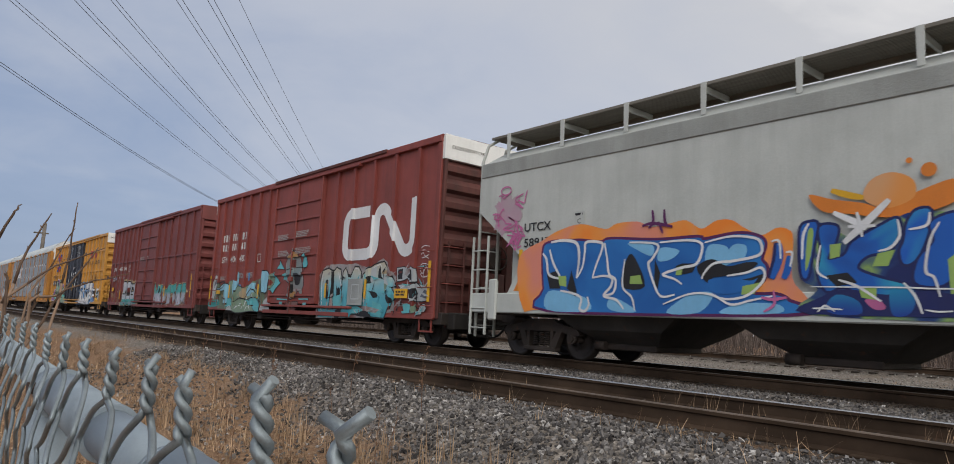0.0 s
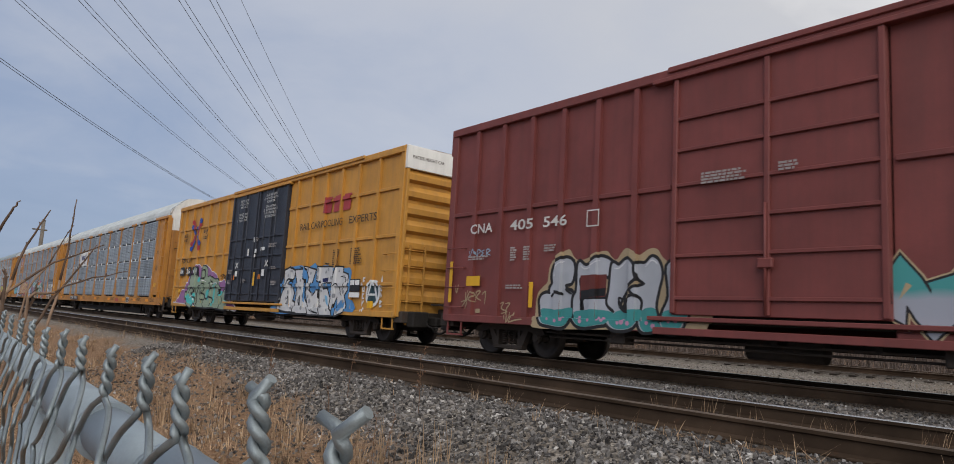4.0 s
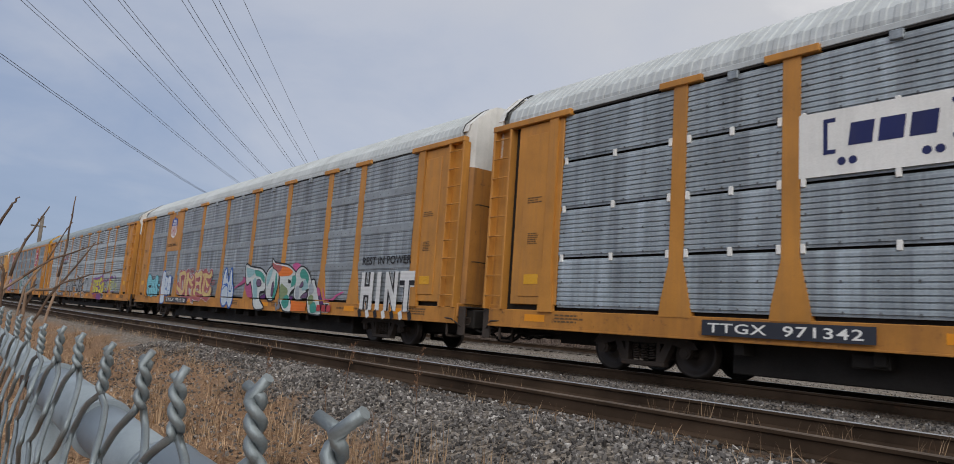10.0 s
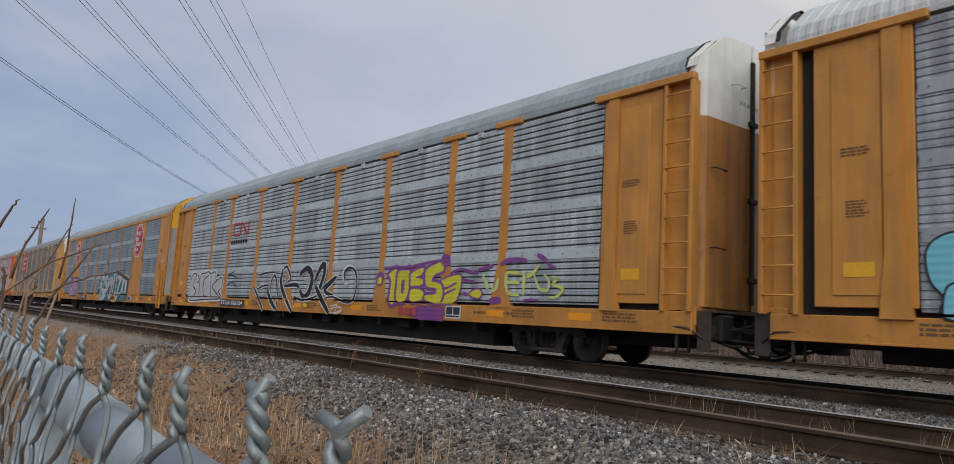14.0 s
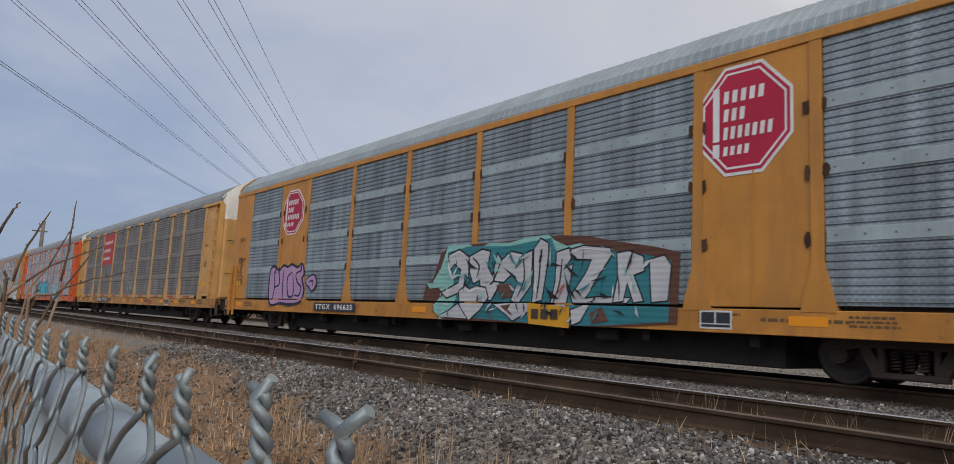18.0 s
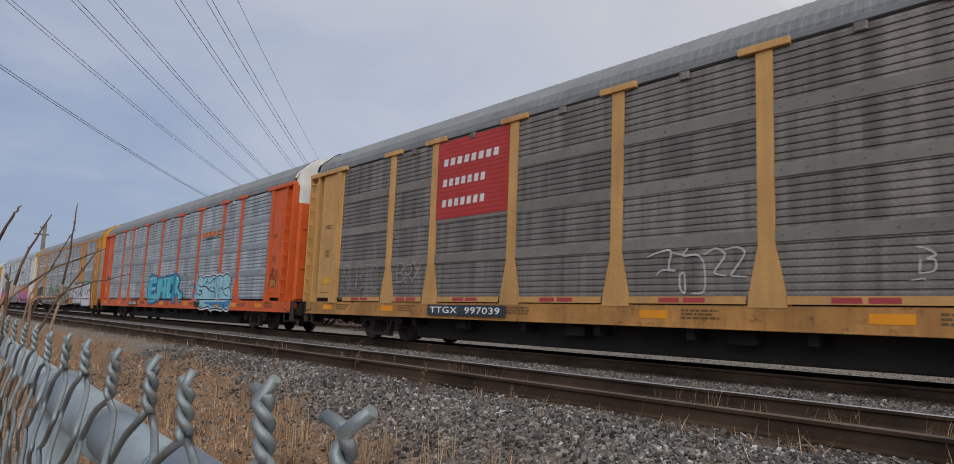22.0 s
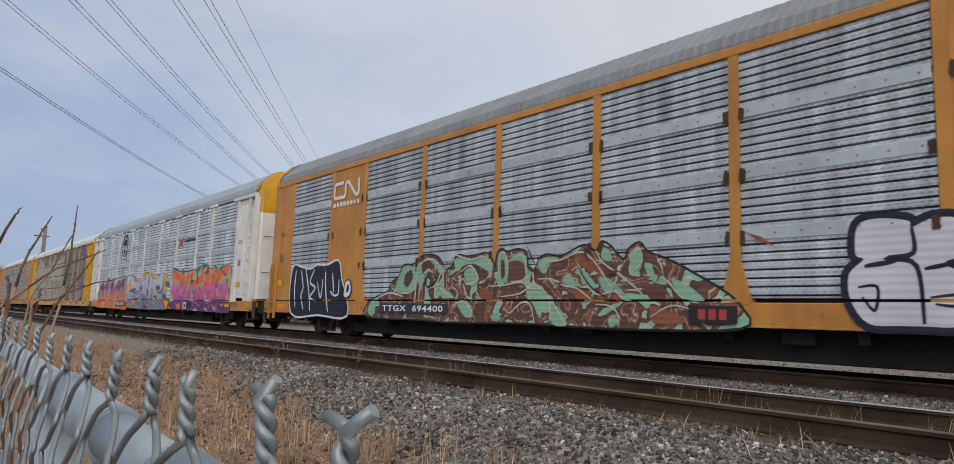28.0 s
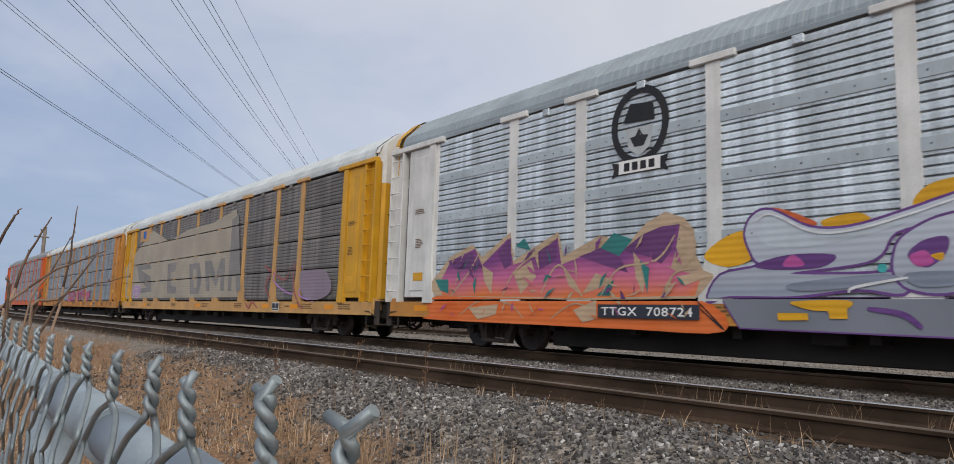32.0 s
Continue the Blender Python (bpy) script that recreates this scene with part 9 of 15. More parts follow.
g = Mural(car_cn, "pale teal sprayed letters with dark outlines", BOXF)
g.shape([(1.86, 0.56), (1.74, 1.89), (2.14, 2.16), (2.94, 2.19), (3.55, 2.14), (3.9, 2.18), (4.31, 2.09), (4.64, 2.03), (4.89, 2.09), (5.37, 2.26), (5.69, 2.12), (5.88, 1.88), (6.09, 1.73), (6.08, 1.44), (6.04, 0.81), (4.69, 0.64)], f_smoke, soft=False)
g.shape([(1.98, 0.68), (1.84, 1.65), (1.97, 2), (2.31, 2.06), (2.62, 2), (2.68, 1.64), (2.61, 1.19), (2.56, 0.7)], f_dam, [(f_black, 0.051)], soft=False)
g.shape([(2.17, 1.65), (2.35, 1.7), (2.43, 1.19), (2.23, 1.19)], f_black)
g.shape([(2.75, 0.7), (2.73, 1.47), (2.68, 1.97), (2.83, 2.07), (3.07, 2), (3.19, 1.63), (3.32, 0.72)], f_dam, [(f_black, 0.0493)], soft=False)
g.shape([(2.9, 1.36), (3.01, 1.5), (3.13, 1.36), (3.09, 1.12), (2.94, 1.13)], f_black)
g.shape([(3.29, 0.72), (3.22, 1.63), (3.26, 1.95), (3.39, 2.04), (3.57, 1.96), (3.69, 1.75), (3.81, 1.93), (3.9, 2.06), (4.12, 2.05), (4.26, 1.91), (4.3, 0.75)], f_dam, [(f_black, 0.0474)], soft=False)
g.shape([(4.33, 0.75), (4.33, 1.66), (4.4, 1.84), (4.64, 1.96), (4.95, 2.08), (5.28, 2.14), (5.46, 2.15), (5.61, 2), (5.73, 1.81), (5.95, 1.69), (6.08, 1.5), (5.86, 1.48), (5.97, 1.35), (6.1, 1.2), (5.95, 1.11), (5.86, 0.94), (5.7, 0.66), (5.17, 0.68), (4.68, 0.72)], f_dam, [(f_black, 0.0427)], soft=False)
g.shape([(4.65, 1.75), (4.93, 1.84), (4.84, 1.6), (4.69, 1.55)], f_black, soft=False)
g.shape([(5.2, 1.95), (5.28, 2.05), (5.36, 1.77), (5.5, 1.67), (5.19, 1.74)], f_black, soft=False)
g.shape([(4.76, 1.38), (5.09, 1.35), (5.33, 1.21), (4.98, 1.18)], f_black, soft=False)
g.shape([(5.59, 1.44), (5.95, 1.14), (6.09, 1.16), (5.85, 1.03), (5.62, 1.3)], f_black, soft=False)
g.shape([(5.35, 1.92), (5.66, 1.93), (5.75, 1.84), (5.38, 1.83)], f_sand2, soft=False)
g.shape([(4.83, 2.02), (5.13, 2.05), (5.08, 1.84), (4.9, 1.6), (4.81, 1.65)], f_grey, soft=False)
g.shape([(5.44, 1.78), (5.67, 1.72), (5.84, 1.53), (5.56, 1.49)], f_grey, soft=False)
g.shape([(5.5, 1.58), (5.78, 1.53), (5.72, 1.3), (5.55, 1.35)], f_sage, soft=False)
g.shape([(4.95, 1.11), (5.4, 1.02), (5.63, 0.79), (5.52, 0.66), (5.05, 0.77)], f_aqua, soft=False)
g.shape([(2.69, 1.19), (3.22, 1.3), (3.31, 0.98), (2.78, 0.87)], f_aqua, soft=False)
g.shape([(3.88, 0.94), (4.55, 1.01), (4.68, 0.76), (3.89, 0.74)], f_aqua, soft=False)
g.shape([(4.12, 0.97), (4.68, 0.96), (5.17, 0.9), (5.46, 0.86), (5.29, 0.78), (4.68, 0.81)], f_smoke, soft=False)
g.line([(2.95, 1.96), (3.13, 1.63), (3.17, 1.41)], 0.0218, f_white)
g.line([(1.98, 1.94), (1.96, 1.48), (2.04, 0.96)], 0.023, f_white)
g.line([(3.91, 2.01), (4.13, 1.99), (4.21, 1.66)], 0.0207, f_white)
g.line([(4.92, 2.01), (5.25, 2.09), (5.37, 2.02)], 0.0195, f_white)
g.shape([(1.98, 0.6), (2.06, 0.77), (2.71, 0.81), (2.94, 0.81), (2.88, 0.6)], f_dam, soft=False)
g.shape([(3.03, 0.61), (3.09, 0.82), (3.39, 0.84), (3.3, 0.61)], f_black)
g.shape([(3.4, 0.62), (3.54, 0.81), (4.09, 0.84), (3.9, 0.63)], f_dam, soft=False)
g.shape([(4.23, 0.7), (4.68, 0.83), (5.05, 0.73), (4.87, 0.66)], f_black)
g.shape([(6.12, 1.97), (6.46, 1.99), (6.61, 1.94), (6.81, 1.99), (6.98, 1.92), (7.05, 1.75), (7.07, 1.61), (6.81, 1.59), (6.62, 1.7), (6.47, 1.65), (6.16, 1.62)], f_grey, [(f_black, 0.022)], soft=False)
g.shape([(6.18, 1.93), (6.4, 1.95), (6.39, 1.68), (6.19, 1.67)], f_black, soft=False)
g.shape([(6.22, 1.88), (6.36, 1.88), (6.35, 1.84), (6.22, 1.82)], f_brown_dim, soft=False)
g.shape([(6.56, 1.94), (6.81, 1.94), (6.61, 1.75), (6.49, 1.79)], f_smoke, soft=False)
g.shape([(6.61, 1.73), (6.88, 1.93), (6.93, 1.62)], f_black, soft=False)
g.shape([(6.21, 1.53), (6.57, 1.54), (6.81, 1.48), (7.03, 1.56), (7.32, 1.51), (7.56, 1.44), (7.58, 1.14), (7.32, 1.11), (7.03, 1.12), (6.81, 1.17), (6.76, 1.41), (6.37, 1.43)], f_grey, [(f_black, 0.0213)], soft=False)
g.shape([(7.23, 1.22), (7.41, 1.4), (7.55, 1.36), (7.52, 1.18)], f_slate, soft=False)
g.shape([(6.81, 1.39), (7.03, 1.45), (7.14, 1.3), (7.07, 1.15), (6.86, 1.19)], f_black, soft=False)
g.line([(6.32, 1.43), (6.57, 1.51), (6.86, 1.43)], 0.0219, f_white)
g.line([(6.76, 1.56), (7.05, 1.57), (7.32, 1.42)], 0.0213, f_black)
g.shape([(6.48, 1.02), (6.67, 1.05), (6.93, 1.02), (6.92, 0.81), (6.58, 0.79)], f_aqua, soft=False)
g.shape([(6.93, 0.96), (7.07, 1.05), (7.12, 0.82), (6.95, 0.8)], f_sage, soft=False)
g.shape([(7.17, 0.84), (7.28, 1.01), (7.46, 1.05), (7.52, 0.93), (7.41, 0.79), (7.23, 0.77)], f_grey, [(f_black, 0.0164)], soft=False)
g.line([(7.18, 2.45), (7.32, 2.5), (7.54, 2.47)], 0.0149, f_white)
g.line([(7.19, 2.36), (7.32, 2.39), (7.54, 2.33)], 0.0149, f_white)
g.line([(7.18, 2.28), (7.28, 2.32), (7.37, 2.23), (7.54, 2.27)], 0.0149, f_white)
g.line([(7.23, 2.19), (7.41, 2.21), (7.54, 2.16)], 0.0148, f_white)
g.line([(7.21, 2.02), (7.32, 2.05), (7.54, 2.02)], 0.0147, f_white)
g.line([(7.19, 1.93), (7.28, 1.8), (7.46, 1.96), (7.54, 1.79)], 0.0147, f_white)
g.line([(7.19, 1.81), (7.32, 1.71), (7.54, 1.74)], 0.0147, f_white)
g.line([(7.32, 2.01), (7.36, 1.71)], 0.0147, f_white)
g.shards(2.0, 6.1, 0.8, 1.95, 46, (f_black, f_dam, f_grey, f_smoke, f_aqua), 3, 0.2)
g.shards(6.2, 7.6, 0.78, 2.0, 26, (f_black, f_grey, f_smoke, f_aqua), 4, 0.18)

g = Mural(car_cn, "pale sprayed skull shape with an orange cap", -1.556)
g.shape([(-0.59, 2.1), (-0.62, 2.34), (-0.47, 2.55), (-0.27, 2.69), (0, 2.72), (0.27, 2.64), (0.47, 2.44), (0.57, 2.26), (0.63, 2.03), (0.76, 1.8), (0.81, 1.58), (0.69, 1.41), (0.37, 1.39), (0.34, 1.22), (0, 1.14), (-0.27, 1.24), (-0.33, 1.45), (-0.27, 1.66), (-0.5, 1.74)], f_smoke, [(f_black, 0.0308)], soft=False)
g.shape([(-0.53, 2.12), (-0.56, 2.34), (-0.43, 2.52), (-0.22, 2.63), (0, 2.66), (0.27, 2.59), (0.45, 2.42), (0.53, 2.23), (0.57, 1.98), (0.69, 1.78), (0.77, 1.58), (0.67, 1.46), (0.32, 1.47), (0.06, 1.45), (-0.27, 1.5), (-0.16, 1.71), (-0.43, 1.77)], f_bone)
g.shape([(-0.43, 2.52), (-0.22, 2.63), (0, 2.68), (0.27, 2.6), (0.43, 2.47), (0.27, 2.52), (0, 2.49), (-0.27, 2.49)], f_oran2)
g.shape([(-0.09, 1.37), (0.26, 1.37), (0.29, 1.23), (0.11, 1.15), (-0.08, 1.22)], f_oran2)
g.shape([(-0.32, 2.45), (0.17, 2.41), (0.17, 2.15), (-0.32, 2.18)], f_brown_dim, soft=False)
g.shape([(0.12, 1.95), (0.42, 1.96), (0.57, 1.86), (0.54, 1.64), (0.37, 1.57), (0.17, 1.65)], f_black)
g.shape([(-0.41, 1.9), (-0.22, 1.94), (0, 1.91), (-0.16, 1.8), (-0.37, 1.79)], f_black)
g.shape([(-0.09, 1.47), (-0.01, 1.61), (0.07, 1.57), (0.12, 1.39), (0, 1.33), (-0.11, 1.37)], f_black)
g.line([(-0.02, 1.4), (0.01, 1.12)], 0.0254, f_bone)
g.line([(-0.56, 2.1), (-0.27, 2.13), (0, 2.09)], 0.0318, f_black)
g.line([(0.19, 2.16), (0.52, 2.16), (0.91, 2.13)], 0.0249, f_black)
g.line([(0.63, 1.83), (0.79, 2.07), (0.82, 2.12)], 0.0245, f_black)
g.shape([(0.63, 2.55), (0.82, 2.61), (0.88, 2.48), (1.01, 2.25), (0.94, 2.16), (0.72, 2.15), (0.65, 2.27), (0.72, 2.42)], f_aqua, [(f_black, 0.0246)], soft=False)
g.shape([(-1.3, 2.17), (-1.11, 2.29), (-1.08, 2.43), (-0.92, 2.28), (-0.68, 2.13)], f_aqua, [(f_black, 0.028)], soft=False)
g.shape([(-1.94, 1.88), (-1.5, 2.06), (-1.39, 1.8), (-1.49, 1.46), (-1.89, 1.52), (-1.49, 1.69)], f_sage, soft=False)
g.shape([(-1.5, 2.06), (-1.23, 1.85), (-0.93, 1.67), (-1.29, 1.49), (-1.48, 1.32), (-1.75, 1.46), (-1.42, 1.63), (-1.37, 1.8)], f_aqua, [(f_black, 0.0226)], soft=False)
g.shape([(-0.69, 1.95), (-0.44, 1.99), (-0.43, 1.77), (-0.69, 1.77)], f_aqua, soft=False)
g.shape([(-0.38, 1.01), (0.05, 1.03), (0.51, 1.03), (0.41, 0.9), (0, 0.84), (-0.27, 0.87)], f_bone, [(f_black, 0.0201)])
g.shape([(-0.27, 0.8), (0.36, 0.83), (0.26, 0.7), (0, 0.66), (-0.19, 0.69)], f_bone)
g.shape([(-0.91, 1.03), (-0.64, 1.04), (-0.68, 0.92), (-0.87, 0.9)], f_aqua, soft=False)
g.shape([(0.87, 1.01), (1.13, 1.02), (1.06, 0.87), (0.94, 0.87)], f_aqua, soft=False)
g.shape([(-1.1, 1.16), (-0.73, 1.14), (-0.27, 1.13), (-0.29, 1.1), (-1.09, 1.09)], f_aqua, soft=False)
g.shape([(0.52, 1.44), (0.76, 1.41), (0.81, 1.29), (0.57, 1.32)], f_bone, soft=False)
g.shape([(0.56, 1.15), (1.26, 1.15), (1.26, 1.11), (0.56, 1.11)], f_aqua, soft=False)
g.dots([(-0.06, 2.75)], 0.0636, f_bone)
g.dots([(-0.09, 2.76), (-0.03, 2.76), (-0.14, 2.59), (0, 2.57)], 0.0159, f_black)
g.shards(-7.5, -2.0, 0.76, 1.3, 16, (f_black, f_aqua, f_sage, f_grey, f_sand2), 13, 0.18)

g = Mural(car_cna, "silver and teal bubble letters with a sand edge", BOXF)
g.shape([(-4.93, 0.93), (-4.89, 1.3), (-4.74, 1.46), (-4.62, 1.57), (-4.57, 1.89), (-4.36, 2.07), (-4.08, 2.19), (-3.95, 2.05), (-3.82, 1.97), (-3.61, 1.99), (-3.32, 2.1), (-3.12, 2.11), (-3.01, 2), (-2.89, 1.95), (-2.71, 2.14), (-2.49, 2.09), (-2.39, 2.01), (-2.19, 2.11), (-2.02, 2.1), (-1.9, 1.95), (-1.71, 1.86), (-1.42, 1.96), (-1.14, 1.91), (-0.98, 1.66), (-1.02, 0.7), (-1.93, 0.71), (-4.68, 0.62), (-4.94, 0.75)], f_sand2)
g.shape([(-4.73, 0.76), (-4.79, 1.03), (-4.81, 1.21), (-4.69, 1.31), (-4.5, 1.3), (-4.4, 1.21), (-4.31, 1.08), (-4.38, 1.01), (-4.47, 1.1), (-4.54, 1.39), (-4.47, 1.53), (-4.49, 1.71), (-4.4, 1.91), (-4.13, 2.01), (-3.95, 1.91), (-3.93, 1.7), (-3.99, 1.54), (-4.14, 1.5), (-4.1, 1.39), (-3.95, 1.33), (-3.93, 1.05), (-3.95, 0.84), (-4.12, 0.68), (-4.49, 0.7)], scel, [(f_black, 0.0708)])
g.shape([(-3.81, 1.91), (-3.61, 1.84), (-3.28, 2), (-2.99, 1.88), (-3.03, 1.65), (-3.16, 1.66), (-3.74, 1.65), (-3.75, 1.39), (-3.73, 1.01), (-3.63, 1.02), (-3.65, 1.2), (-3.49, 1.21), (-3.07, 1.21), (-2.93, 1), (-3, 0.8), (-3.21, 0.75), (-3.65, 0.7), (-3.88, 0.86), (-3.91, 1.22), (-3.83, 1.39)], scel, [(f_black, 0.0664)])
g.shape([(-3.75, 1.67), (-3.11, 1.68), (-3.12, 1.27), (-3.76, 1.22)], f_brown_dim, soft=False)
g.shape([(-3.74, 1.38), (-3.13, 1.43), (-3.13, 1.29), (-3.73, 1.21)], f_black, soft=False)
g.shape([(-2.99, 1.86), (-2.84, 1.83), (-2.66, 1.94), (-2.5, 1.84), (-2.45, 1.62), (-2.57, 1.51), (-2.72, 1.28), (-2.8, 1.12), (-2.69, 1.02), (-2.63, 1.2), (-2.44, 1.28), (-2.32, 1.2), (-2.32, 0.91), (-2.52, 0.71), (-2.87, 0.69), (-3.04, 0.83), (-2.91, 1), (-3.07, 1.15), (-3.03, 1.43)], scel, [(f_black, 0.0623)])
g.shape([(-2.43, 1.84), (-2.26, 1.85), (-2.12, 1.96), (-1.98, 1.87), (-1.92, 1.65), (-1.98, 1.39), (-2.03, 1.1), (-1.94, 0.85), (-1.84, 0.75), (-2.22, 0.67), (-2.33, 0.87), (-2.29, 1.21), (-2.51, 1.39), (-2.25, 1.49), (-2.4, 1.62)], scel, [(f_black, 0.0596)])
g.shape([(-1.81, 1.79), (-1.59, 1.88), (-1.42, 1.78), (-1.46, 1.53), (-1.64, 1.43), (-1.44, 1.32), (-1.39, 0.98), (-1.51, 0.7), (-1.81, 0.7), (-1.89, 0.96), (-1.76, 1.29)], scel, [(f_black, 0.0566)])
g.shape([(-4.77, 1), (-4.54, 1.02), (-4.31, 1), (-3.95, 1.05), (-3.95, 0.84), (-4.12, 0.69), (-4.49, 0.71), (-4.68, 0.76)], f_tealc)
g.shape([(-3.88, 0.97), (-3.65, 1.01), (-3.37, 1.03), (-2.94, 0.98), (-3.02, 0.8), (-3.25, 0.75), (-3.65, 0.7), (-3.85, 0.84)], f_tealc)
g.shape([(-2.98, 0.84), (-2.87, 1), (-2.58, 1.04), (-2.32, 1.04), (-2.33, 0.9), (-2.52, 0.72), (-2.84, 0.7)], f_tealc)
g.shape([(-2.31, 1.02), (-2.05, 1.08), (-1.96, 0.88), (-1.86, 0.75), (-2.22, 0.68)], f_tealc)
g.shape([(-1.88, 1), (-1.65, 1.06), (-1.4, 1.05), (-1.51, 0.72), (-1.79, 0.72)], f_tealc)
g.dots([(-4.53, 0.82), (-4.32, 0.79), (-4.17, 0.83), (-3.73, 0.87), (-3.67, 0.8), (-3.48, 0.83), (-3.26, 0.86), (-3.15, 0.85)], 0.0378, f_rose)
g.dots([(-2.78, 0.8), (-2.56, 0.8), (-2.69, 0.82), (-2.15, 0.82), (-2.02, 0.77), (-1.71, 0.86), (-1.57, 0.88)], 0.0405, f_rose)
g.line([(-4.17, 1.3), (-4.35, 1.35), (-4.5, 1.26)], 0.0532, f_black)
g.line([(-2.72, 1.22), (-2.81, 1.24), (-2.78, 1.09), (-2.65, 1.01), (-2.66, 1.18), (-2.51, 1.3), (-2.32, 1.24)], 0.0464, f_black)
g.line([(-4.13, 1.41), (-3.95, 1.31)], 0.0434, f_black)
g.line([(-4.45, 1.66), (-4.36, 1.86), (-4.17, 1.96)], 0.018, f_white)
g.line([(-3.75, 1.86), (-3.61, 1.79), (-3.28, 1.95)], 0.0169, f_white)
g.line([(-2.93, 1.79), (-2.82, 1.79), (-2.67, 1.9)], 0.016, f_white)
g.line([(-2.24, 1.8), (-2.12, 1.91), (-2, 1.84)], 0.0151, f_white)

g = Mural(car_cna, "thin beige and blue sprayed tags", BOXF)
g.line([(-7.07, 2.31), (-7.17, 2.26), (-7.11, 2.2), (-7.19, 2.16)], 0.0219, f_skyp)
g.line([(-7.03, 2.16), (-6.97, 2.31), (-6.9, 2.16)], 0.0216, f_skyp)
g.line([(-6.87, 2.16), (-6.86, 2.3), (-6.76, 2.27), (-6.85, 2.21)], 0.0215, f_skyp)
g.line([(-6.63, 2.29), (-6.73, 2.26), (-6.67, 2.22), (-6.74, 2.17), (-6.61, 2.16)], 0.0213, f_skyp)
g.line([(-6.56, 2.15), (-6.55, 2.3), (-6.44, 2.27), (-6.54, 2.21), (-6.41, 2.16)], 0.021, f_skyp)
g.line([(-7.61, 1.5), (-7.55, 1.33), (-7.5, 1.5), (-7.51, 1.39)], 0.022, f_sand2)
g.line([(-7.36, 1.12), (-7.15, 1.18), (-7.02, 1.28)], 0.0214, f_sand2)
g.line([(-7.21, 1.34), (-7.18, 1.15), (-7.08, 1.36), (-7.12, 1.07)], 0.0267, f_sand2)
g.line([(-7.08, 1.12), (-6.99, 1.34), (-6.89, 1.28), (-7.02, 1.18), (-6.85, 1.12)], 0.0264, f_sand2)
g.line([(-6.83, 1.12), (-6.83, 1.34), (-6.69, 1.36), (-6.81, 1.23), (-6.65, 1.16)], 0.0261, f_sand2)
g.line([(-6.63, 1.29), (-6.51, 1.35), (-6.53, 1.08)], 0.0258, f_sand2)
g.line([(-7.34, 1), (-7.13, 1.18), (-7.21, 0.97)], 0.0267, f_sand2)
g.line([(-6.02, 1.09), (-5.9, 1.13), (-5.96, 1), (-5.78, 0.93), (-5.97, 0.89)], 0.0246, f_sand2)
g.line([(-5.85, 1.1), (-5.7, 1.11), (-5.81, 0.97), (-5.78, 0.76)], 0.0243, f_sand2)
g.line([(-5.69, 0.93), (-5.72, 0.71), (-5.56, 0.91), (-5.64, 0.71)], 0.024, f_sand2)
g.line([(-5.64, 0.71), (-5.45, 0.76), (-5.24, 0.79)], 0.0236, f_sand2)
g.shape([(-6.83, 0.97), (-6.67, 0.98), (-6.67, 0.88), (-6.82, 0.88)], f_sand2, soft=False)

rose2, greyw, pinkl = mixed("brick_rose", [(0.30, 0.075, 0.085), (0.36, 0.11, 0.12), (0.27, 0.06, 0.08)], 1.2), ribbed("pale_grey", 0.42, 0.42, 0.42), ribbed("soft_pink", 0.50, 0.28, 0.24)
gnsb, chalkw = mixed("pale_blue", [(0.13, 0.42, 0.52), (0.20, 0.50, 0.58)], 0.8), ribbed("chalk_white", 0.50, 0.49, 0.47)
g = Mural(A6, "faded yellow and red sprayed letters with white edges", FACE)
g.shape([(-6.59, 2.12), (-6.5, 2.17), (-6.34, 2.21), (-6.14, 2.14), (-5.92, 2.22), (-5.7, 2.12), (-5.53, 2.24), (-5.23, 2.21), (-5.2, 2.07), (-4.99, 1.97), (-4.68, 2.03), (-4.55, 1.95), (-4.5, 2.06), (-4.34, 2.13), (-4.19, 2.15), (-4.09, 2.05), (-3.9, 2.12), (-3.72, 2.2), (-3.57, 2.19), (-3.48, 2.11), (-3.34, 2.18), (-3.1, 2.23), (-2.99, 2.14), (-2.74, 2.02), (-2.62, 2.16), (-2.47, 2.2), (-2.33, 2.14), (-2.3, 1.96), (-2.39, 1.73), (-2.48, 1.52), (-2.37, 1.49), (-2.26, 1.41), (-2.22, 1.27), (-2.25, 1.15), (-2.37, 0.99), (-2.52, 0.94), (-2.64, 0.84), (-3.09, 0.93), (-3.35, 1), (-3.55, 0.86), (-4.19, 0.88), (-4.57, 0.78), (-4.85, 0.98), (-5.1, 0.81), (-5.45, 0.97), (-5.86, 0.94), (-6.25, 1.11), (-6.61, 1.17), (-6.82, 1.36), (-6.75, 1.62), (-6.55, 1.68), (-6.39, 1.53), (-6.53, 1.82)], rose2, [(wht, 0.0144)])
g.shape([(-6.55, 2.04), (-6.28, 2.12), (-5.89, 2.15), (-5.65, 2.04), (-5.61, 1.8), (-5.59, 1.32), (-5.87, 1.12), (-6.11, 1.08), (-6.46, 1.24), (-6.77, 1.39), (-6.66, 1.54), (-6.52, 1.44), (-6.31, 1.42), (-6.48, 1.78)], onecsand)
g.shape([(-6.29, 1.94), (-5.8, 1.95), (-5.83, 1.68), (-5.84, 1.36), (-6.04, 1.29), (-6.21, 1.44)], rose2, [(wht, 0.00612)])
g.shape([(-6.05, 1.71), (-5.92, 1.72), (-5.91, 1.36), (-6.01, 1.36)], greyw)
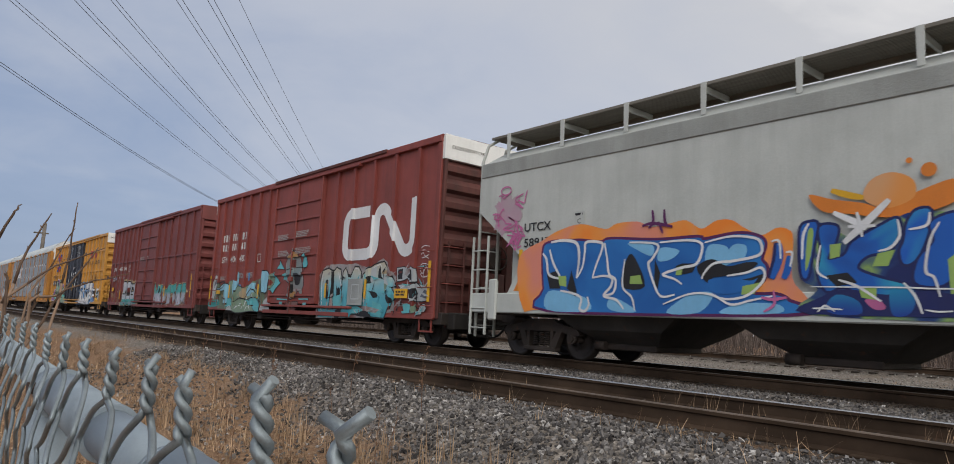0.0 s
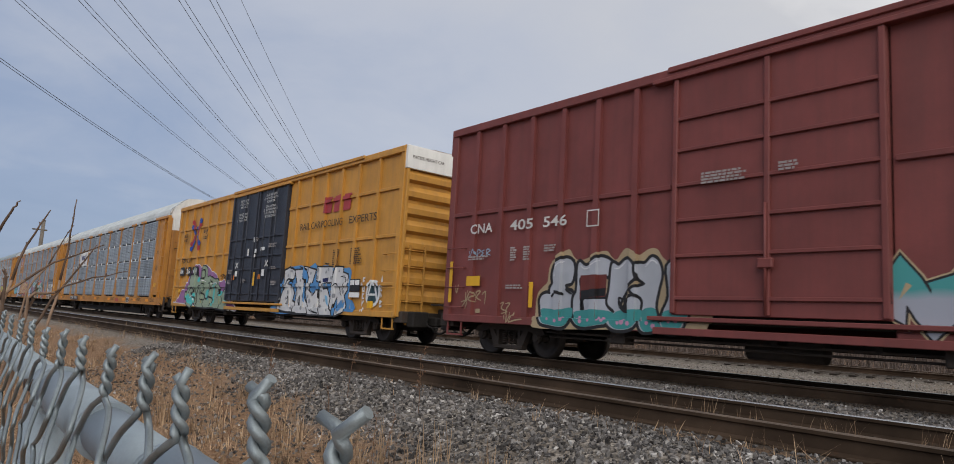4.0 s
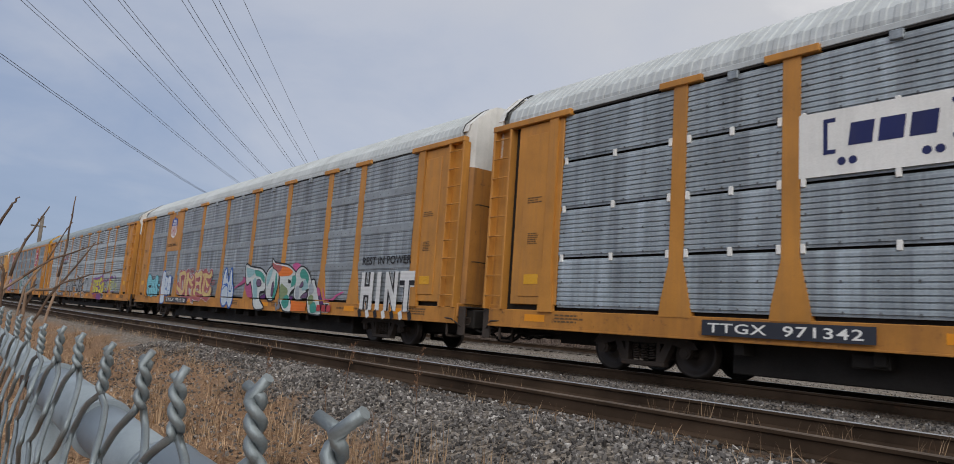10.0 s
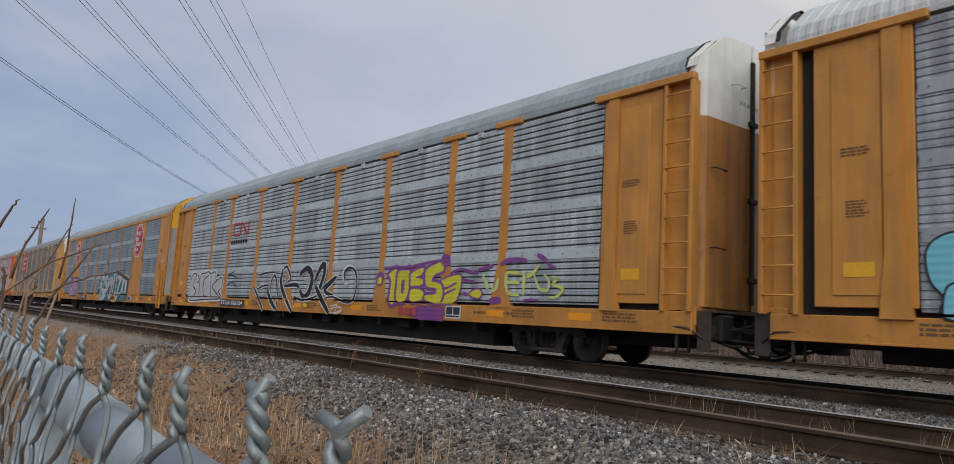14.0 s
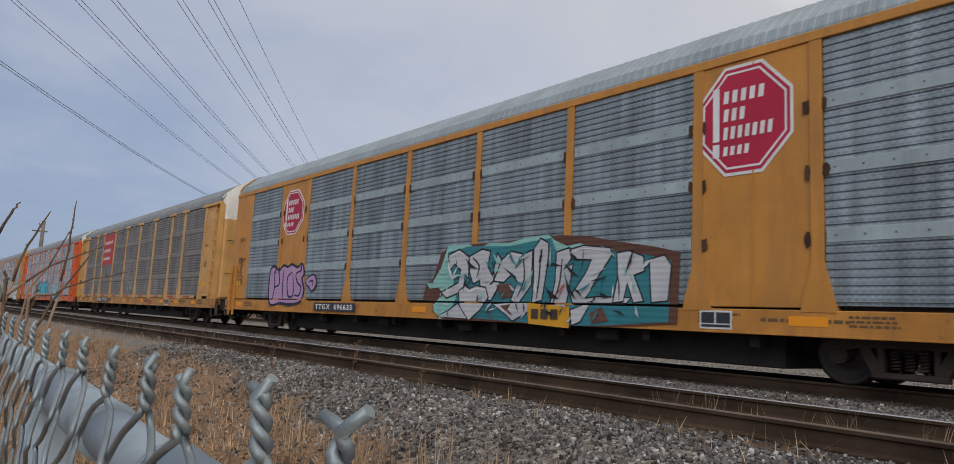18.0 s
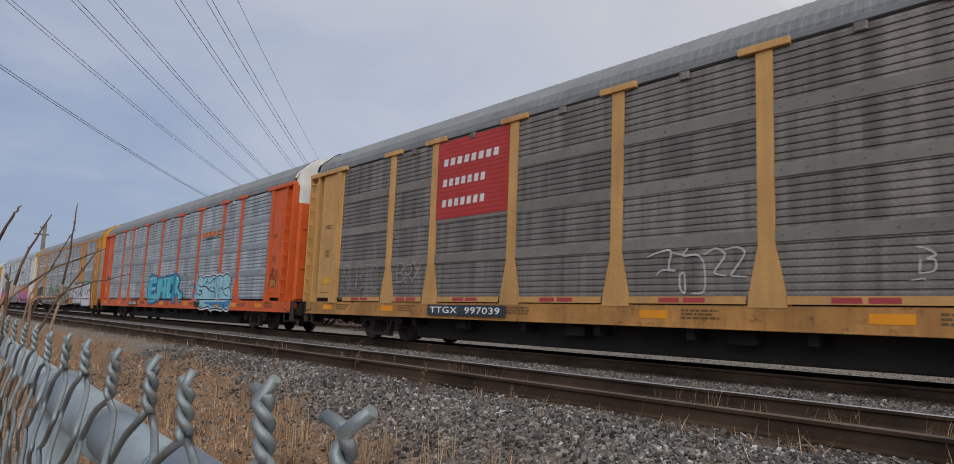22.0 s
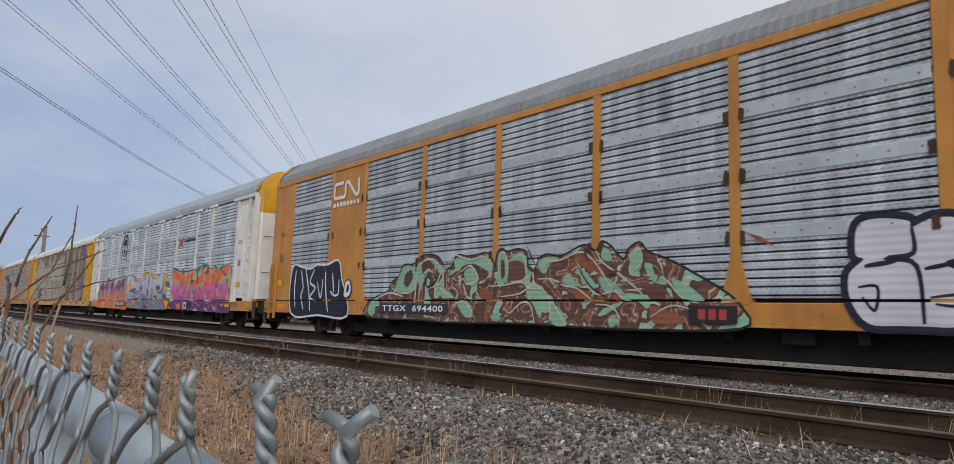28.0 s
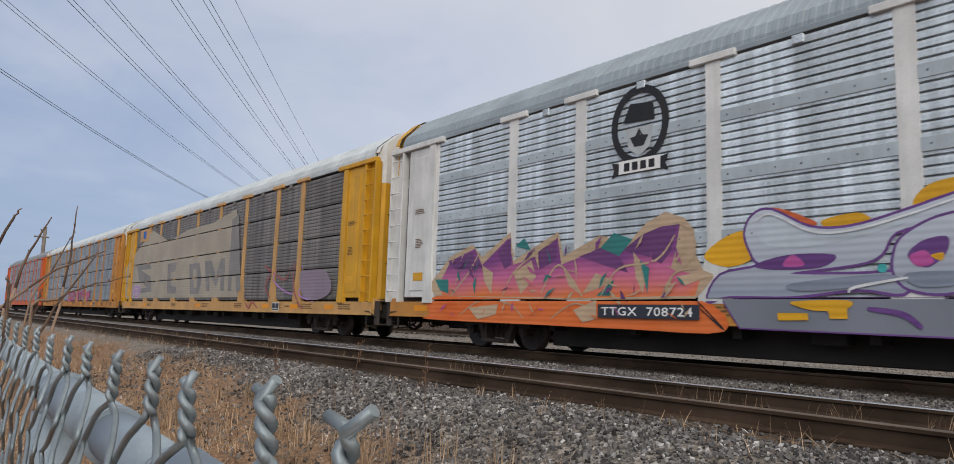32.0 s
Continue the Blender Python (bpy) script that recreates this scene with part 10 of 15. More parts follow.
g.shape([(-5.57, 2.04), (-5.23, 2.1), (-5.21, 1.79), (-5.26, 1.48), (-5.21, 1.06), (-5.45, 1.06), (-5.51, 1.32), (-5.6, 1.52), (-5.5, 1.75)], onecsand, soft=False)
g.shape([(-5.22, 1.79), (-5.03, 1.83), (-4.9, 1.76), (-4.72, 1.8), (-4.66, 1.92), (-4.56, 1.88), (-4.58, 1.73), (-4.82, 1.68), (-4.66, 1.59), (-4.54, 1.54), (-4.62, 1.46), (-4.86, 1.51), (-5.07, 1.61), (-5.18, 1.69)], onecsand)
g.shape([(-5.03, 1.97), (-4.86, 1.93), (-4.7, 1.98), (-4.79, 1.83), (-4.92, 1.82)], greyw)
g.shape([(-5.05, 1.4), (-4.73, 1.32), (-4.77, 1.12), (-4.94, 1.15)], greyw)
g.shape([(-4.73, 1.4), (-4.54, 1.43), (-4.61, 1.21), (-4.55, 1.06), (-4.81, 1.07), (-4.73, 1.21)], onecsand, soft=False)
g.shape([(-4.46, 1.99), (-4.31, 2.09), (-4.04, 2.04), (-3.73, 2.14), (-3.54, 2.08), (-3.48, 1.91), (-3.51, 1.63), (-3.48, 1.33), (-3.28, 1.16), (-3.69, 1.17), (-3.97, 1.26), (-4.15, 1.22), (-4.13, 1.08), (-4.38, 1.16), (-4.46, 1.32), (-4.27, 1.43), (-4.27, 1.72), (-4.38, 1.83)], onecsand)
g.shape([(-4.22, 1.83), (-4, 1.85), (-3.77, 1.9), (-3.73, 1.85), (-3.74, 1.69), (-3.97, 1.66), (-4.21, 1.69)], rose2, [(wht, 0.00533)])
g.shape([(-4.1, 1.49), (-3.9, 1.54), (-3.72, 1.52), (-3.65, 1.33), (-3.82, 1.28), (-4.11, 1.31)], rose2, [(wht, 0.00525)])
g.shape([(-4.09, 1.35), (-3.93, 1.39), (-3.78, 1.35), (-3.82, 1.3), (-4, 1.3)], greyw)
g.line([(-4.1, 1.66), (-3.97, 1.69), (-3.87, 1.69)], 0.0107, wht)
g.shape([(-3.44, 1.98), (-3.21, 2.02), (-2.96, 2.01), (-2.77, 1.95), (-2.56, 1.98), (-2.44, 2.12), (-2.34, 1.98), (-2.38, 1.86), (-2.57, 1.8), (-2.77, 1.81), (-2.9, 1.84), (-2.99, 1.72), (-3.06, 1.46), (-3.09, 1.33), (-2.93, 1.23), (-2.69, 1.18), (-2.52, 1.3), (-2.38, 1.45), (-2.27, 1.36), (-2.26, 1.21), (-2.35, 1.09), (-2.67, 1.07), (-3.09, 1.07), (-3.28, 1.23), (-3.35, 1.36), (-3.28, 1.66), (-3.28, 1.83)], onecsand)
g.shape([(-2.96, 1.7), (-2.84, 1.72), (-2.75, 1.62), (-2.57, 1.57), (-2.51, 1.52), (-2.66, 1.44), (-2.78, 1.44), (-2.87, 1.55)], onecsand)
g.shape([(-3.02, 1.69), (-2.9, 1.55), (-2.79, 1.43), (-2.63, 1.42), (-2.46, 1.46), (-2.43, 1.36), (-2.61, 1.23), (-2.71, 1.19), (-2.93, 1.29), (-3.03, 1.42)], rose2, [(wht, 0.0048)], soft=False)
g.shape([(-2.78, 1.28), (-2.69, 1.31), (-2.66, 1.26), (-2.72, 1.22)], greyw)
g.shape([(-2.68, 2.06), (-2.56, 2.11), (-2.53, 2.07), (-2.62, 2.02)], pinkl)
g.line([(-3.46, 2.08), (-3.48, 1.91), (-3.41, 1.73), (-3.49, 1.53), (-3.45, 1.33), (-3.28, 1.19)], 0.017, rose2)
g.line([(-4.19, 2.12), (-4.09, 2.03), (-3.88, 2.09), (-3.68, 2.17), (-3.51, 2.14)], 0.0107, wht)
g.line([(-5.6, 1.8), (-5.54, 1.52), (-5.58, 1.32), (-5.87, 1.11)], 0.0159, pinkl)
g.line([(-3.34, 1.73), (-3.31, 1.56), (-3.36, 1.36)], 0.0135, pinkl)
g.line([(-2.26, 1.68), (-2.09, 1.7), (-1.94, 1.71), (-1.94, 1.58), (-2.1, 1.55), (-2.26, 1.55)], 0.0305, rose2)
g.line([(-2.37, 1.62), (-2.2, 1.63), (-2.01, 1.62)], 0.0277, rose2)
g.line([(-5.06, 2.11), (-4.87, 2.23), (-4.66, 2.26)], 0.0345, rose2)
g.line([(-5.03, 2.06), (-4.78, 2.14), (-4.56, 2.09)], 0.0457, rose2)
g.line([(-4.95, 2.04), (-4.74, 2.06), (-4.58, 2.16)], 0.0304, rose2)
g.line([(-7.07, 1.71), (-6.87, 1.73)], 0.0348, rose2)
g.line([(-7.03, 1.58), (-6.84, 1.61)], 0.0303, rose2)

g = Mural(A6, "white bubble letters with a blue outline", FACE)
g.shape([(-9.07, 2.08), (-9, 2.18), (-8.82, 2.18), (-8.67, 2.09), (-8.61, 1.92), (-8.44, 1.92), (-8.3, 1.86), (-8.22, 1.78), (-8.09, 1.92), (-7.92, 1.95), (-7.76, 1.9), (-7.71, 1.76), (-7.73, 1.59), (-7.68, 1.35), (-7.72, 1.11), (-7.86, 1.07), (-7.99, 1.09), (-8.05, 1.06), (-8.46, 1.06), (-8.52, 1.02), (-8.52, 0.73), (-9.04, 0.7), (-9.08, 1.04), (-9.13, 1.42)], kewhite, [(blu, 0.047)])
g.line([(-8.6, 1.87), (-8.58, 1.49)], 0.0371, blu)
g.line([(-8.2, 1.8), (-8.19, 1.6), (-8.24, 1.44), (-8.42, 1.34), (-8.26, 1.35), (-8.11, 1.24), (-8.04, 1.07)], 0.0392, blu)
g.line([(-8.56, 1.24), (-8.53, 1.06)], 0.0328, blu)
g.line([(-7.95, 1.63), (-7.9, 1.55), (-7.92, 1.42)], 0.0314, blu)
g.line([(-7.97, 1.28), (-7.84, 1.27)], 0.0311, blu)
g.line([(-8.17, 1.07), (-7.99, 0.95)], 0.0314, blu)
g.line([(-8.38, 2.12), (-8.51, 2.14), (-8.54, 2.07), (-8.48, 2), (-8.39, 2.04)], 0.0148, wht)
g.line([(-8.34, 2.12), (-8.31, 2.01), (-8.26, 2.08), (-8.22, 2), (-8.19, 2.12)], 0.0146, wht)
g.line([(-8.18, 2.01), (-8.12, 2.13), (-8.07, 2.02)], 0.0144, wht)
g.line([(-8.03, 2.01), (-8.03, 2.12), (-7.93, 2.1), (-8.01, 2.06)], 0.0143, wht)
g.line([(-7.66, 1.83), (-7.53, 1.92), (-7.59, 1.72), (-7.49, 1.79)], 0.0306, blu)
g.line([(-7.63, 1.55), (-7.48, 1.62), (-7.57, 1.42)], 0.0304, blu)
g.line([(-8.96, 2), (-8.95, 1.42)], 0.0268, wht)
g.line([(-8.18, 1), (-7.99, 0.93)], 0.0313, slw)

g = Mural(A6, "pale blue cartoon letters with black outlines and an open mouth", FACE)
g.shape([(-11.65, 1.8), (-11.56, 1.99), (-11.35, 2.08), (-11.1, 2.02), (-10.93, 1.85), (-10.84, 1.65), (-10.79, 1.38), (-10.79, 1.04), (-11.46, 1.03), (-11.46, 1.29), (-11.6, 1.48)], gnsb, [(blk, 0.0294)])
g.shape([(-11.47, 1.2), (-11.42, 1.41), (-11.29, 1.44), (-11.21, 1.29), (-11.23, 1.04), (-11.45, 1.04)], gnsb, [(blk, 0.0294)])
g.shape([(-11.24, 1.51), (-10.8, 1.55), (-10.79, 1.41), (-11.21, 1.37)], blk, soft=False)
g.shape([(-11.05, 1.41), (-10.98, 1.42), (-11.01, 1.37)], wht, soft=False)
g.line([(-11.24, 1.36), (-11.11, 1.14), (-11.02, 1.04)], 0.0178, blk)
g.line([(-11.18, 1.62), (-11.04, 1.58), (-10.9, 1.65)], 0.0134, blk)
g.shape([(-10.79, 1.69), (-10.73, 1.8), (-10.64, 1.82), (-10.57, 1.73), (-10.5, 1.43), (-10.49, 1.02), (-10.63, 0.93), (-10.75, 1), (-10.77, 1.43)], gnsb, [(blk, 0.0281)])
g.shape([(-10.56, 1.74), (-10.48, 1.83), (-10.37, 1.83), (-10.29, 1.7), (-10.25, 1.43), (-10.21, 1.05), (-10.45, 1.04), (-10.51, 1.43)], gnsb, [(blk, 0.0276)])
g.shape([(-10.25, 1.85), (-10.17, 1.97), (-9.96, 2.01), (-9.78, 1.92), (-9.7, 1.75), (-9.74, 1.57), (-9.83, 1.51), (-9.69, 1.38), (-9.63, 1.22), (-9.67, 1.02), (-9.85, 0.97), (-9.95, 1.04), (-10.17, 1), (-10.21, 1.3), (-10.22, 1.59)], gnsb, [(blk, 0.0287)])
g.line([(-10.04, 1.51), (-9.85, 1.51), (-9.73, 1.42)], 0.0164, blk)
g.line([(-10.19, 1.38), (-10.1, 1.43), (-10, 1.36), (-9.94, 1.18), (-9.93, 1.05)], 0.0165, blk)
g.line([(-10.68, 1.38), (-10.61, 1.47), (-10.59, 1.38), (-10.46, 1.46), (-10.34, 1.47)], 0.0129, blk)
g.shape([(-9.67, 1.52), (-9.53, 1.6), (-9.37, 1.56), (-9.38, 1.46), (-9.53, 1.45)], gnsb, [(blk, 0.0238)])
g.shape([(-9.6, 1.32), (-9.47, 1.35), (-9.38, 1.34), (-9.41, 1.2), (-9.51, 1.23)], gnsb, [(blk, 0.0237)])

g = Mural(A9, "chalky white sprayed outline letters", FACE)
g.line([(-0.72, 1.85), (-0.49, 1.92), (-0.25, 1.93), (-0.29, 1.65), (-0.17, 1.6), (-0.43, 1.61), (-0.53, 1.53)], 0.029, chalkw)
g.line([(-0.23, 1.91), (-0.03, 1.86), (0.07, 1.95), (-0, 1.84), (0.26, 1.84), (0.38, 1.67), (0.38, 1.26), (0.15, 1.22)], 0.0279, chalkw)
g.line([(0.02, 1.56), (-0.07, 1.52), (-0.06, 1.3), (0.03, 1.24), (0.02, 1.54)], 0.0282, chalkw)
g.line([(0.38, 1.84), (0.59, 1.93), (0.75, 1.82), (0.64, 1.66), (0.57, 1.54), (0.77, 1.49)], 0.0271, chalkw)
g.line([(0.75, 1.9), (0.95, 1.93), (1.08, 1.83), (0.9, 1.57), (0.86, 1.49), (1.11, 1.47)], 0.0264, chalkw)
g.line([(3.42, 1.8), (3.53, 1.77), (3.63, 1.69), (3.54, 1.64), (3.62, 1.62), (3.61, 1.49), (3.44, 1.46)], 0.0215, chalkw)
g.line([(3.46, 1.64), (3.44, 1.46)], 0.0216, chalkw)
g.line([(3.34, 1.37), (3.48, 1.39), (3.51, 1.36)], 0.0144, chalkw)

pl = plate(A6, "data_plate", -4.41, -4.26, 0.73, 0.92, -SIDE - 0.052, wht, 0.003, "small white framed plate")
plate(pl, "data_box", -4.39, -4.28, 0.75, 0.90, -SIDE - 0.057, m_black, 0.002)

g = Mural(A6, "white bubble letters with a broad blue outline", FACE)
g.shape([(-1.04, 1.52), (-1.02, 1.77), (-0.91, 2.08), (-0.8, 2.15), (-0.72, 2.03), (-0.53, 1.7), (-0.39, 1.65), (-0.31, 2.05), (-0.23, 2.13), (-0.16, 1.91), (-0.09, 1.63), (0.03, 1.48), (0.1, 1.25), (0.08, 0.95), (-0.05, 0.73), (-0.23, 0.73), (-0.42, 0.91), (-0.6, 0.77), (-0.84, 0.75), (-1.02, 0.93), (-1.07, 1.21)], slw, [(blu, 0.0809)])
g.line([(-0.96, 1.54), (-0.67, 1.56), (-0.48, 1.54)], 0.0495, blu)
g.line([(-1.02, 1.35), (-0.79, 1.48), (-0.55, 1.51), (-0.41, 1.33), (-0.41, 0.95)], 0.049, blu)
g.line([(-0.28, 1.54), (-0.29, 1.33), (-0.12, 1.3), (-0.05, 1.5)], 0.0475, blu)
g.line([(-0.76, 2.02), (-0.73, 1.77)], 0.0446, blu)
g.shape([(0.21, 1.42), (0.62, 1.58), (0.94, 1.7), (1, 1.86), (1.08, 1.82), (1.2, 1.79), (1.23, 1.64), (0.94, 1.55), (0.57, 1.48), (0.33, 1.41)], mag)
g.shape([(1.32, 1.62), (1.7, 1.64), (1.98, 1.35), (2.04, 1.08), (1.64, 1.07), (1.25, 1.43)], mag)
g.shape([(6.89, 1.41), (7.07, 1.42), (7.28, 1.13), (7.41, 0.97), (7.18, 0.96), (7.01, 1.17)], plum)
g.shape([(6.88, 1.43), (7.04, 1.44), (7.15, 1.24), (6.96, 1.22)], mag)
g.line([(7.28, 1.43), (7.36, 1.23), (7.49, 1.08), (7.89, 1.09), (8.17, 1.23), (8.55, 1.33)], 0.0585, pink)
g.shape([(5.07, 2.18), (5.25, 2.25), (5.53, 2.22), (5.63, 2.13), (5.4, 1.93), (5.19, 2.03)], pink)

g = Mural(A6, "green, white and orange sprayed letters", FACE - 0.004)
g.shape([(6.45, 1.64), (6.67, 1.68), (6.76, 1.54), (6.9, 1.41), (6.99, 1.23), (7.15, 0.97), (7.27, 0.67), (6.85, 0.65), (6.52, 0.68), (6.39, 0.84), (6.31, 1.16), (6.38, 1.43)], popew, [(blk, 0.0475)])
g.shape([(1.15, 2.26), (1.6, 2.18), (2.52, 2.09), (2.91, 1.94), (3.07, 1.8), (3.12, 1.57), (3, 1.35), (2.67, 1.31), (2.59, 1.16), (2.72, 0.96), (3.04, 0.75), (2.43, 0.69), (2.17, 0.84), (2.05, 1.15), (1.86, 1.5), (1.69, 1.69), (1.54, 1.58), (1.34, 1.62)], popew, [(blk, 0.0629)])
g.shape([(3.06, 1.87), (3.23, 2.07), (3.49, 2.17), (3.79, 2.15), (4.01, 1.98), (4.06, 1.62), (3.96, 1.24), (3.76, 1.04), (3.38, 1.03), (3.16, 1.23), (3.1, 1.57)], popew, [(blk, 0.059)])
g.shape([(3.46, 2.41), (3.7, 2.29), (4.28, 2.22), (4.74, 2.17), (5.12, 2.03), (5.37, 1.9), (5.51, 1.72), (5.41, 1.46), (5.15, 1.34), (5.02, 1.2), (5.09, 1.08), (5.25, 0.71), (4.73, 0.7), (4.5, 0.85), (4.33, 1.06), (4.23, 1.5), (4.13, 1.88), (3.79, 2.08), (3.55, 2.16)], popew, [(blk, 0.0552)])
g.shape([(5.37, 1.9), (5.6, 2.07), (5.86, 2.09), (6.18, 1.96), (6.37, 1.79), (6.47, 1.62), (6.44, 1.43), (6.15, 1.37), (6.32, 1.24), (6.23, 1.12), (5.89, 1.09), (5.5, 1.08), (5.35, 1.26), (5.41, 1.52)], popew, [(blk, 0.0506)])
g.shape([(2.03, 2.08), (2.53, 2.04), (2.87, 1.9), (2.98, 1.6), (2.79, 1.67), (2.54, 1.81), (2.16, 1.86)], popegr)
g.shape([(3.84, 1.95), (3.99, 1.75), (4.01, 1.43), (3.89, 1.11), (3.72, 1.06), (3.82, 1.5)], popegr)
g.shape([(1.95, 1.68), (2.17, 1.79), (2.37, 1.54), (2.45, 1.09), (2.23, 1.01), (2.03, 1.33)], popelt)
g.shape([(1.27, 2.18), (1.92, 2.09), (1.99, 1.93), (1.58, 1.8), (1.35, 1.88)], popelt)
g.shape([(3.13, 1.73), (3.28, 2), (3.54, 2.09), (3.5, 1.86), (3.24, 1.5)], popelt)
g.shape([(3.54, 2.26), (4.28, 2.18), (4.78, 2.1), (5.12, 1.98), (4.98, 1.85), (4.45, 1.82), (4.15, 1.84), (3.79, 2.08)], oran)
g.shape([(3.52, 2.3), (4.28, 2.19), (4.05, 1.93), (3.79, 2.07), (3.6, 2.11)], rose)
g.shape([(4.99, 1.43), (5.34, 1.52), (5.45, 1.7), (5.33, 1.84), (5.12, 1.79), (5.1, 1.49)], popegr)
g.shape([(4.31, 1.56), (4.62, 1.49), (4.89, 1.36), (4.79, 1.13), (4.33, 1.09)], moss2)
g.shape([(4.49, 0.97), (4.78, 1.19), (5.02, 1.14), (5.03, 0.87), (4.76, 0.76)], popegr)
g.shape([(5.67, 1.92), (5.86, 2.05), (6.15, 1.93), (6.32, 1.76), (6.26, 1.54), (6.1, 1.71), (5.78, 1.75)], popegr)
g.shape([(6.03, 1.69), (6.27, 1.57), (6.32, 1.43), (6.04, 1.35), (5.89, 1.41)], popelt)
g.shape([(5.45, 1.43), (5.68, 1.49), (5.76, 1.24), (5.69, 1.1), (5.51, 1.12)], greyp)
g.shape([(6.57, 0.95), (6.85, 1.01), (7.02, 0.81), (6.96, 0.7), (6.63, 0.69)], popegr)
g.shape([(6.41, 1.16), (6.68, 1.22), (6.74, 1.01), (6.48, 0.92)], moss2)
g.shape([(6.38, 1.52), (6.61, 1.57), (6.73, 1.33), (6.47, 1.22)], greyp)
g.shape([(2.31, 1.68), (2.55, 1.71), (2.71, 1.57), (2.59, 1.49), (2.35, 1.52)], plum2, [(blk, 0.0278)])
g.shape([(3.61, 1.43), (3.69, 1.64), (3.77, 1.5), (3.76, 1.21), (3.64, 1.16)], plum2, [(blk, 0.0258)])
g.shape([(4.87, 1.71), (5.06, 1.67), (5.06, 1.59), (4.9, 1.59)], blk)
g.shape([(5.74, 1.49), (5.91, 1.63), (5.98, 1.51), (5.83, 1.45)], plum2, [(blk, 0.0226)])
g.shape([(5.89, 1.14), (6.14, 1.27), (6.33, 1.29), (6.26, 1.13)], plum2, [(blk, 0.0275)])
g.shape([(2.74, 1.09), (3.14, 1.22), (3.14, 1.07)], plum, [(blk, 0.0267)])
g.shape([(5.13, 1.15), (5.32, 1.15), (5.3, 1.06), (5.12, 1.07)], plum, [(blk, 0.0234)])
g.line([(1.22, 2.21), (1.71, 2.13), (2.53, 2.04), (2.97, 1.84)], 0.0286, wht)
g.line([(3.12, 1.87), (3.27, 2.03), (3.53, 2.13)], 0.0268, wht)
g.line([(3.52, 2.37), (3.74, 2.25), (4.28, 2.19), (4.74, 2.13)], 0.0258, wht)
g.line([(5.4, 1.89), (5.63, 2.03), (5.86, 2.06)], 0.0232, wht)
g.dots([(4.1, 0.87), (4.32, 1), (4.34, 0.82), (4.17, 0.75)], 0.0865, scribg)
g.shape([(5.24, 1.02), (6.33, 0.97), (6.28, 0.72), (5.27, 0.69)], oran, soft=False)

g = Mural(A7, "silver and black sprayed letters", FACE)
g.shape([(-11.18, 0.98), (-11.15, 1.48), (-11.05, 1.93), (-10.57, 2.01), (-10.31, 1.61), (-9.9, 1.99), (-9.61, 1.99), (-9.07, 2.07), (-8.73, 1.99), (-8.26, 2.05), (-8.05, 1.72), (-7.47, 1.81), (-7.37, 1.46), (-7.76, 1.28), (-7.4, 1.04), (-8.61, 0.99), (-9.57, 0.96), (-10.54, 0.92)], sick, [(blk, 0.0533), (wht, 0.12)])
g.line([(-10.54, 1.9), (-10.85, 1.55), (-10.36, 1.27), (-10.92, 0.98)], 0.056, blk)
g.line([(-10.06, 1.89), (-9.95, 1)], 0.0547, blk)
g.line([(-8.99, 1.93), (-9.51, 1.74), (-9.4, 1.14), (-8.84, 1.08)], 0.0532, blk)
g.line([(-8.73, 1.99), (-8.52, 1.05)], 0.0521, blk)
g.line([(-7.95, 1.72), (-8.43, 1.47), (-7.6, 1.09)], 0.0508, blk)
g.line([(-6.87, 1.92), (-6.42, 2), (-6.16, 2.05)], 0.0363, blk)
g.line([(-6.85, 1.82), (-6.55, 1.92), (-5.87, 1.81)], 0.0361, blk)
g.line([(-6.86, 1.52), (-6.37, 1.64), (-5.83, 1.46)], 0.0357, blk)

g = Mural(A7, "long black outlined tag with white edges", FACE - 0.004)
g.line([(-4.42, 1.43), (-4.17, 1.21), (-3.91, 1.45), (-3.73, 1.85), (-3.4, 2.03)], 0.0751, wht)
g.line([(-4.42, 1.43), (-4.17, 1.21), (-3.91, 1.45), (-3.73, 1.85), (-3.4, 2.03)], 0.0376, blk)
g.line([(-4.16, 1.45), (-3.65, 1.02), (-3.2, 0.64)], 0.147, wht)
g.line([(-4.16, 1.45), (-3.65, 1.02), (-3.2, 0.64)], 0.0943, blk)
g.line([(-3.88, 1.85), (-3.22, 1.94), (-2.41, 1.96)], 0.104, wht)
g.line([(-3.88, 1.85), (-3.22, 1.94), (-2.41, 1.96)], 0.0626, blk)
g.line([(-3.9, 1.36), (-3.35, 1.49), (-2.98, 1.52)], 0.115, wht)
g.line([(-3.9, 1.36), (-3.35, 1.49), (-2.98, 1.52)], 0.0627, blk)
g.line([(-2.97, 1.36), (-2.68, 1.04), (-2.15, 0.68)], 0.199, wht)
g.line([(-2.97, 1.36), (-2.68, 1.04), (-2.15, 0.68)], 0.139, blk)
g.line([(-2.15, 0.68), (-2.11, 1.15), (-2.4, 1.82), (-2.7, 1.64), (-2.66, 1.24)], 0.139, wht)
g.line([(-2.15, 0.68), (-2.11, 1.15), (-2.4, 1.82), (-2.7, 1.64), (-2.66, 1.24)], 0.0794, blk)
g.line([(-1.84, 2.08), (-1.93, 1.63), (-1.6, 1.2), (-0.95, 0.66)], 0.21, wht)
g.line([(-1.84, 2.08), (-1.93, 1.63), (-1.6, 1.2), (-0.95, 0.66)], 0.143, blk)
g.line([(-1.63, 1.53), (-1.22, 1.72), (-1.55, 2.11), (-1.88, 2.02)], 0.135, wht)
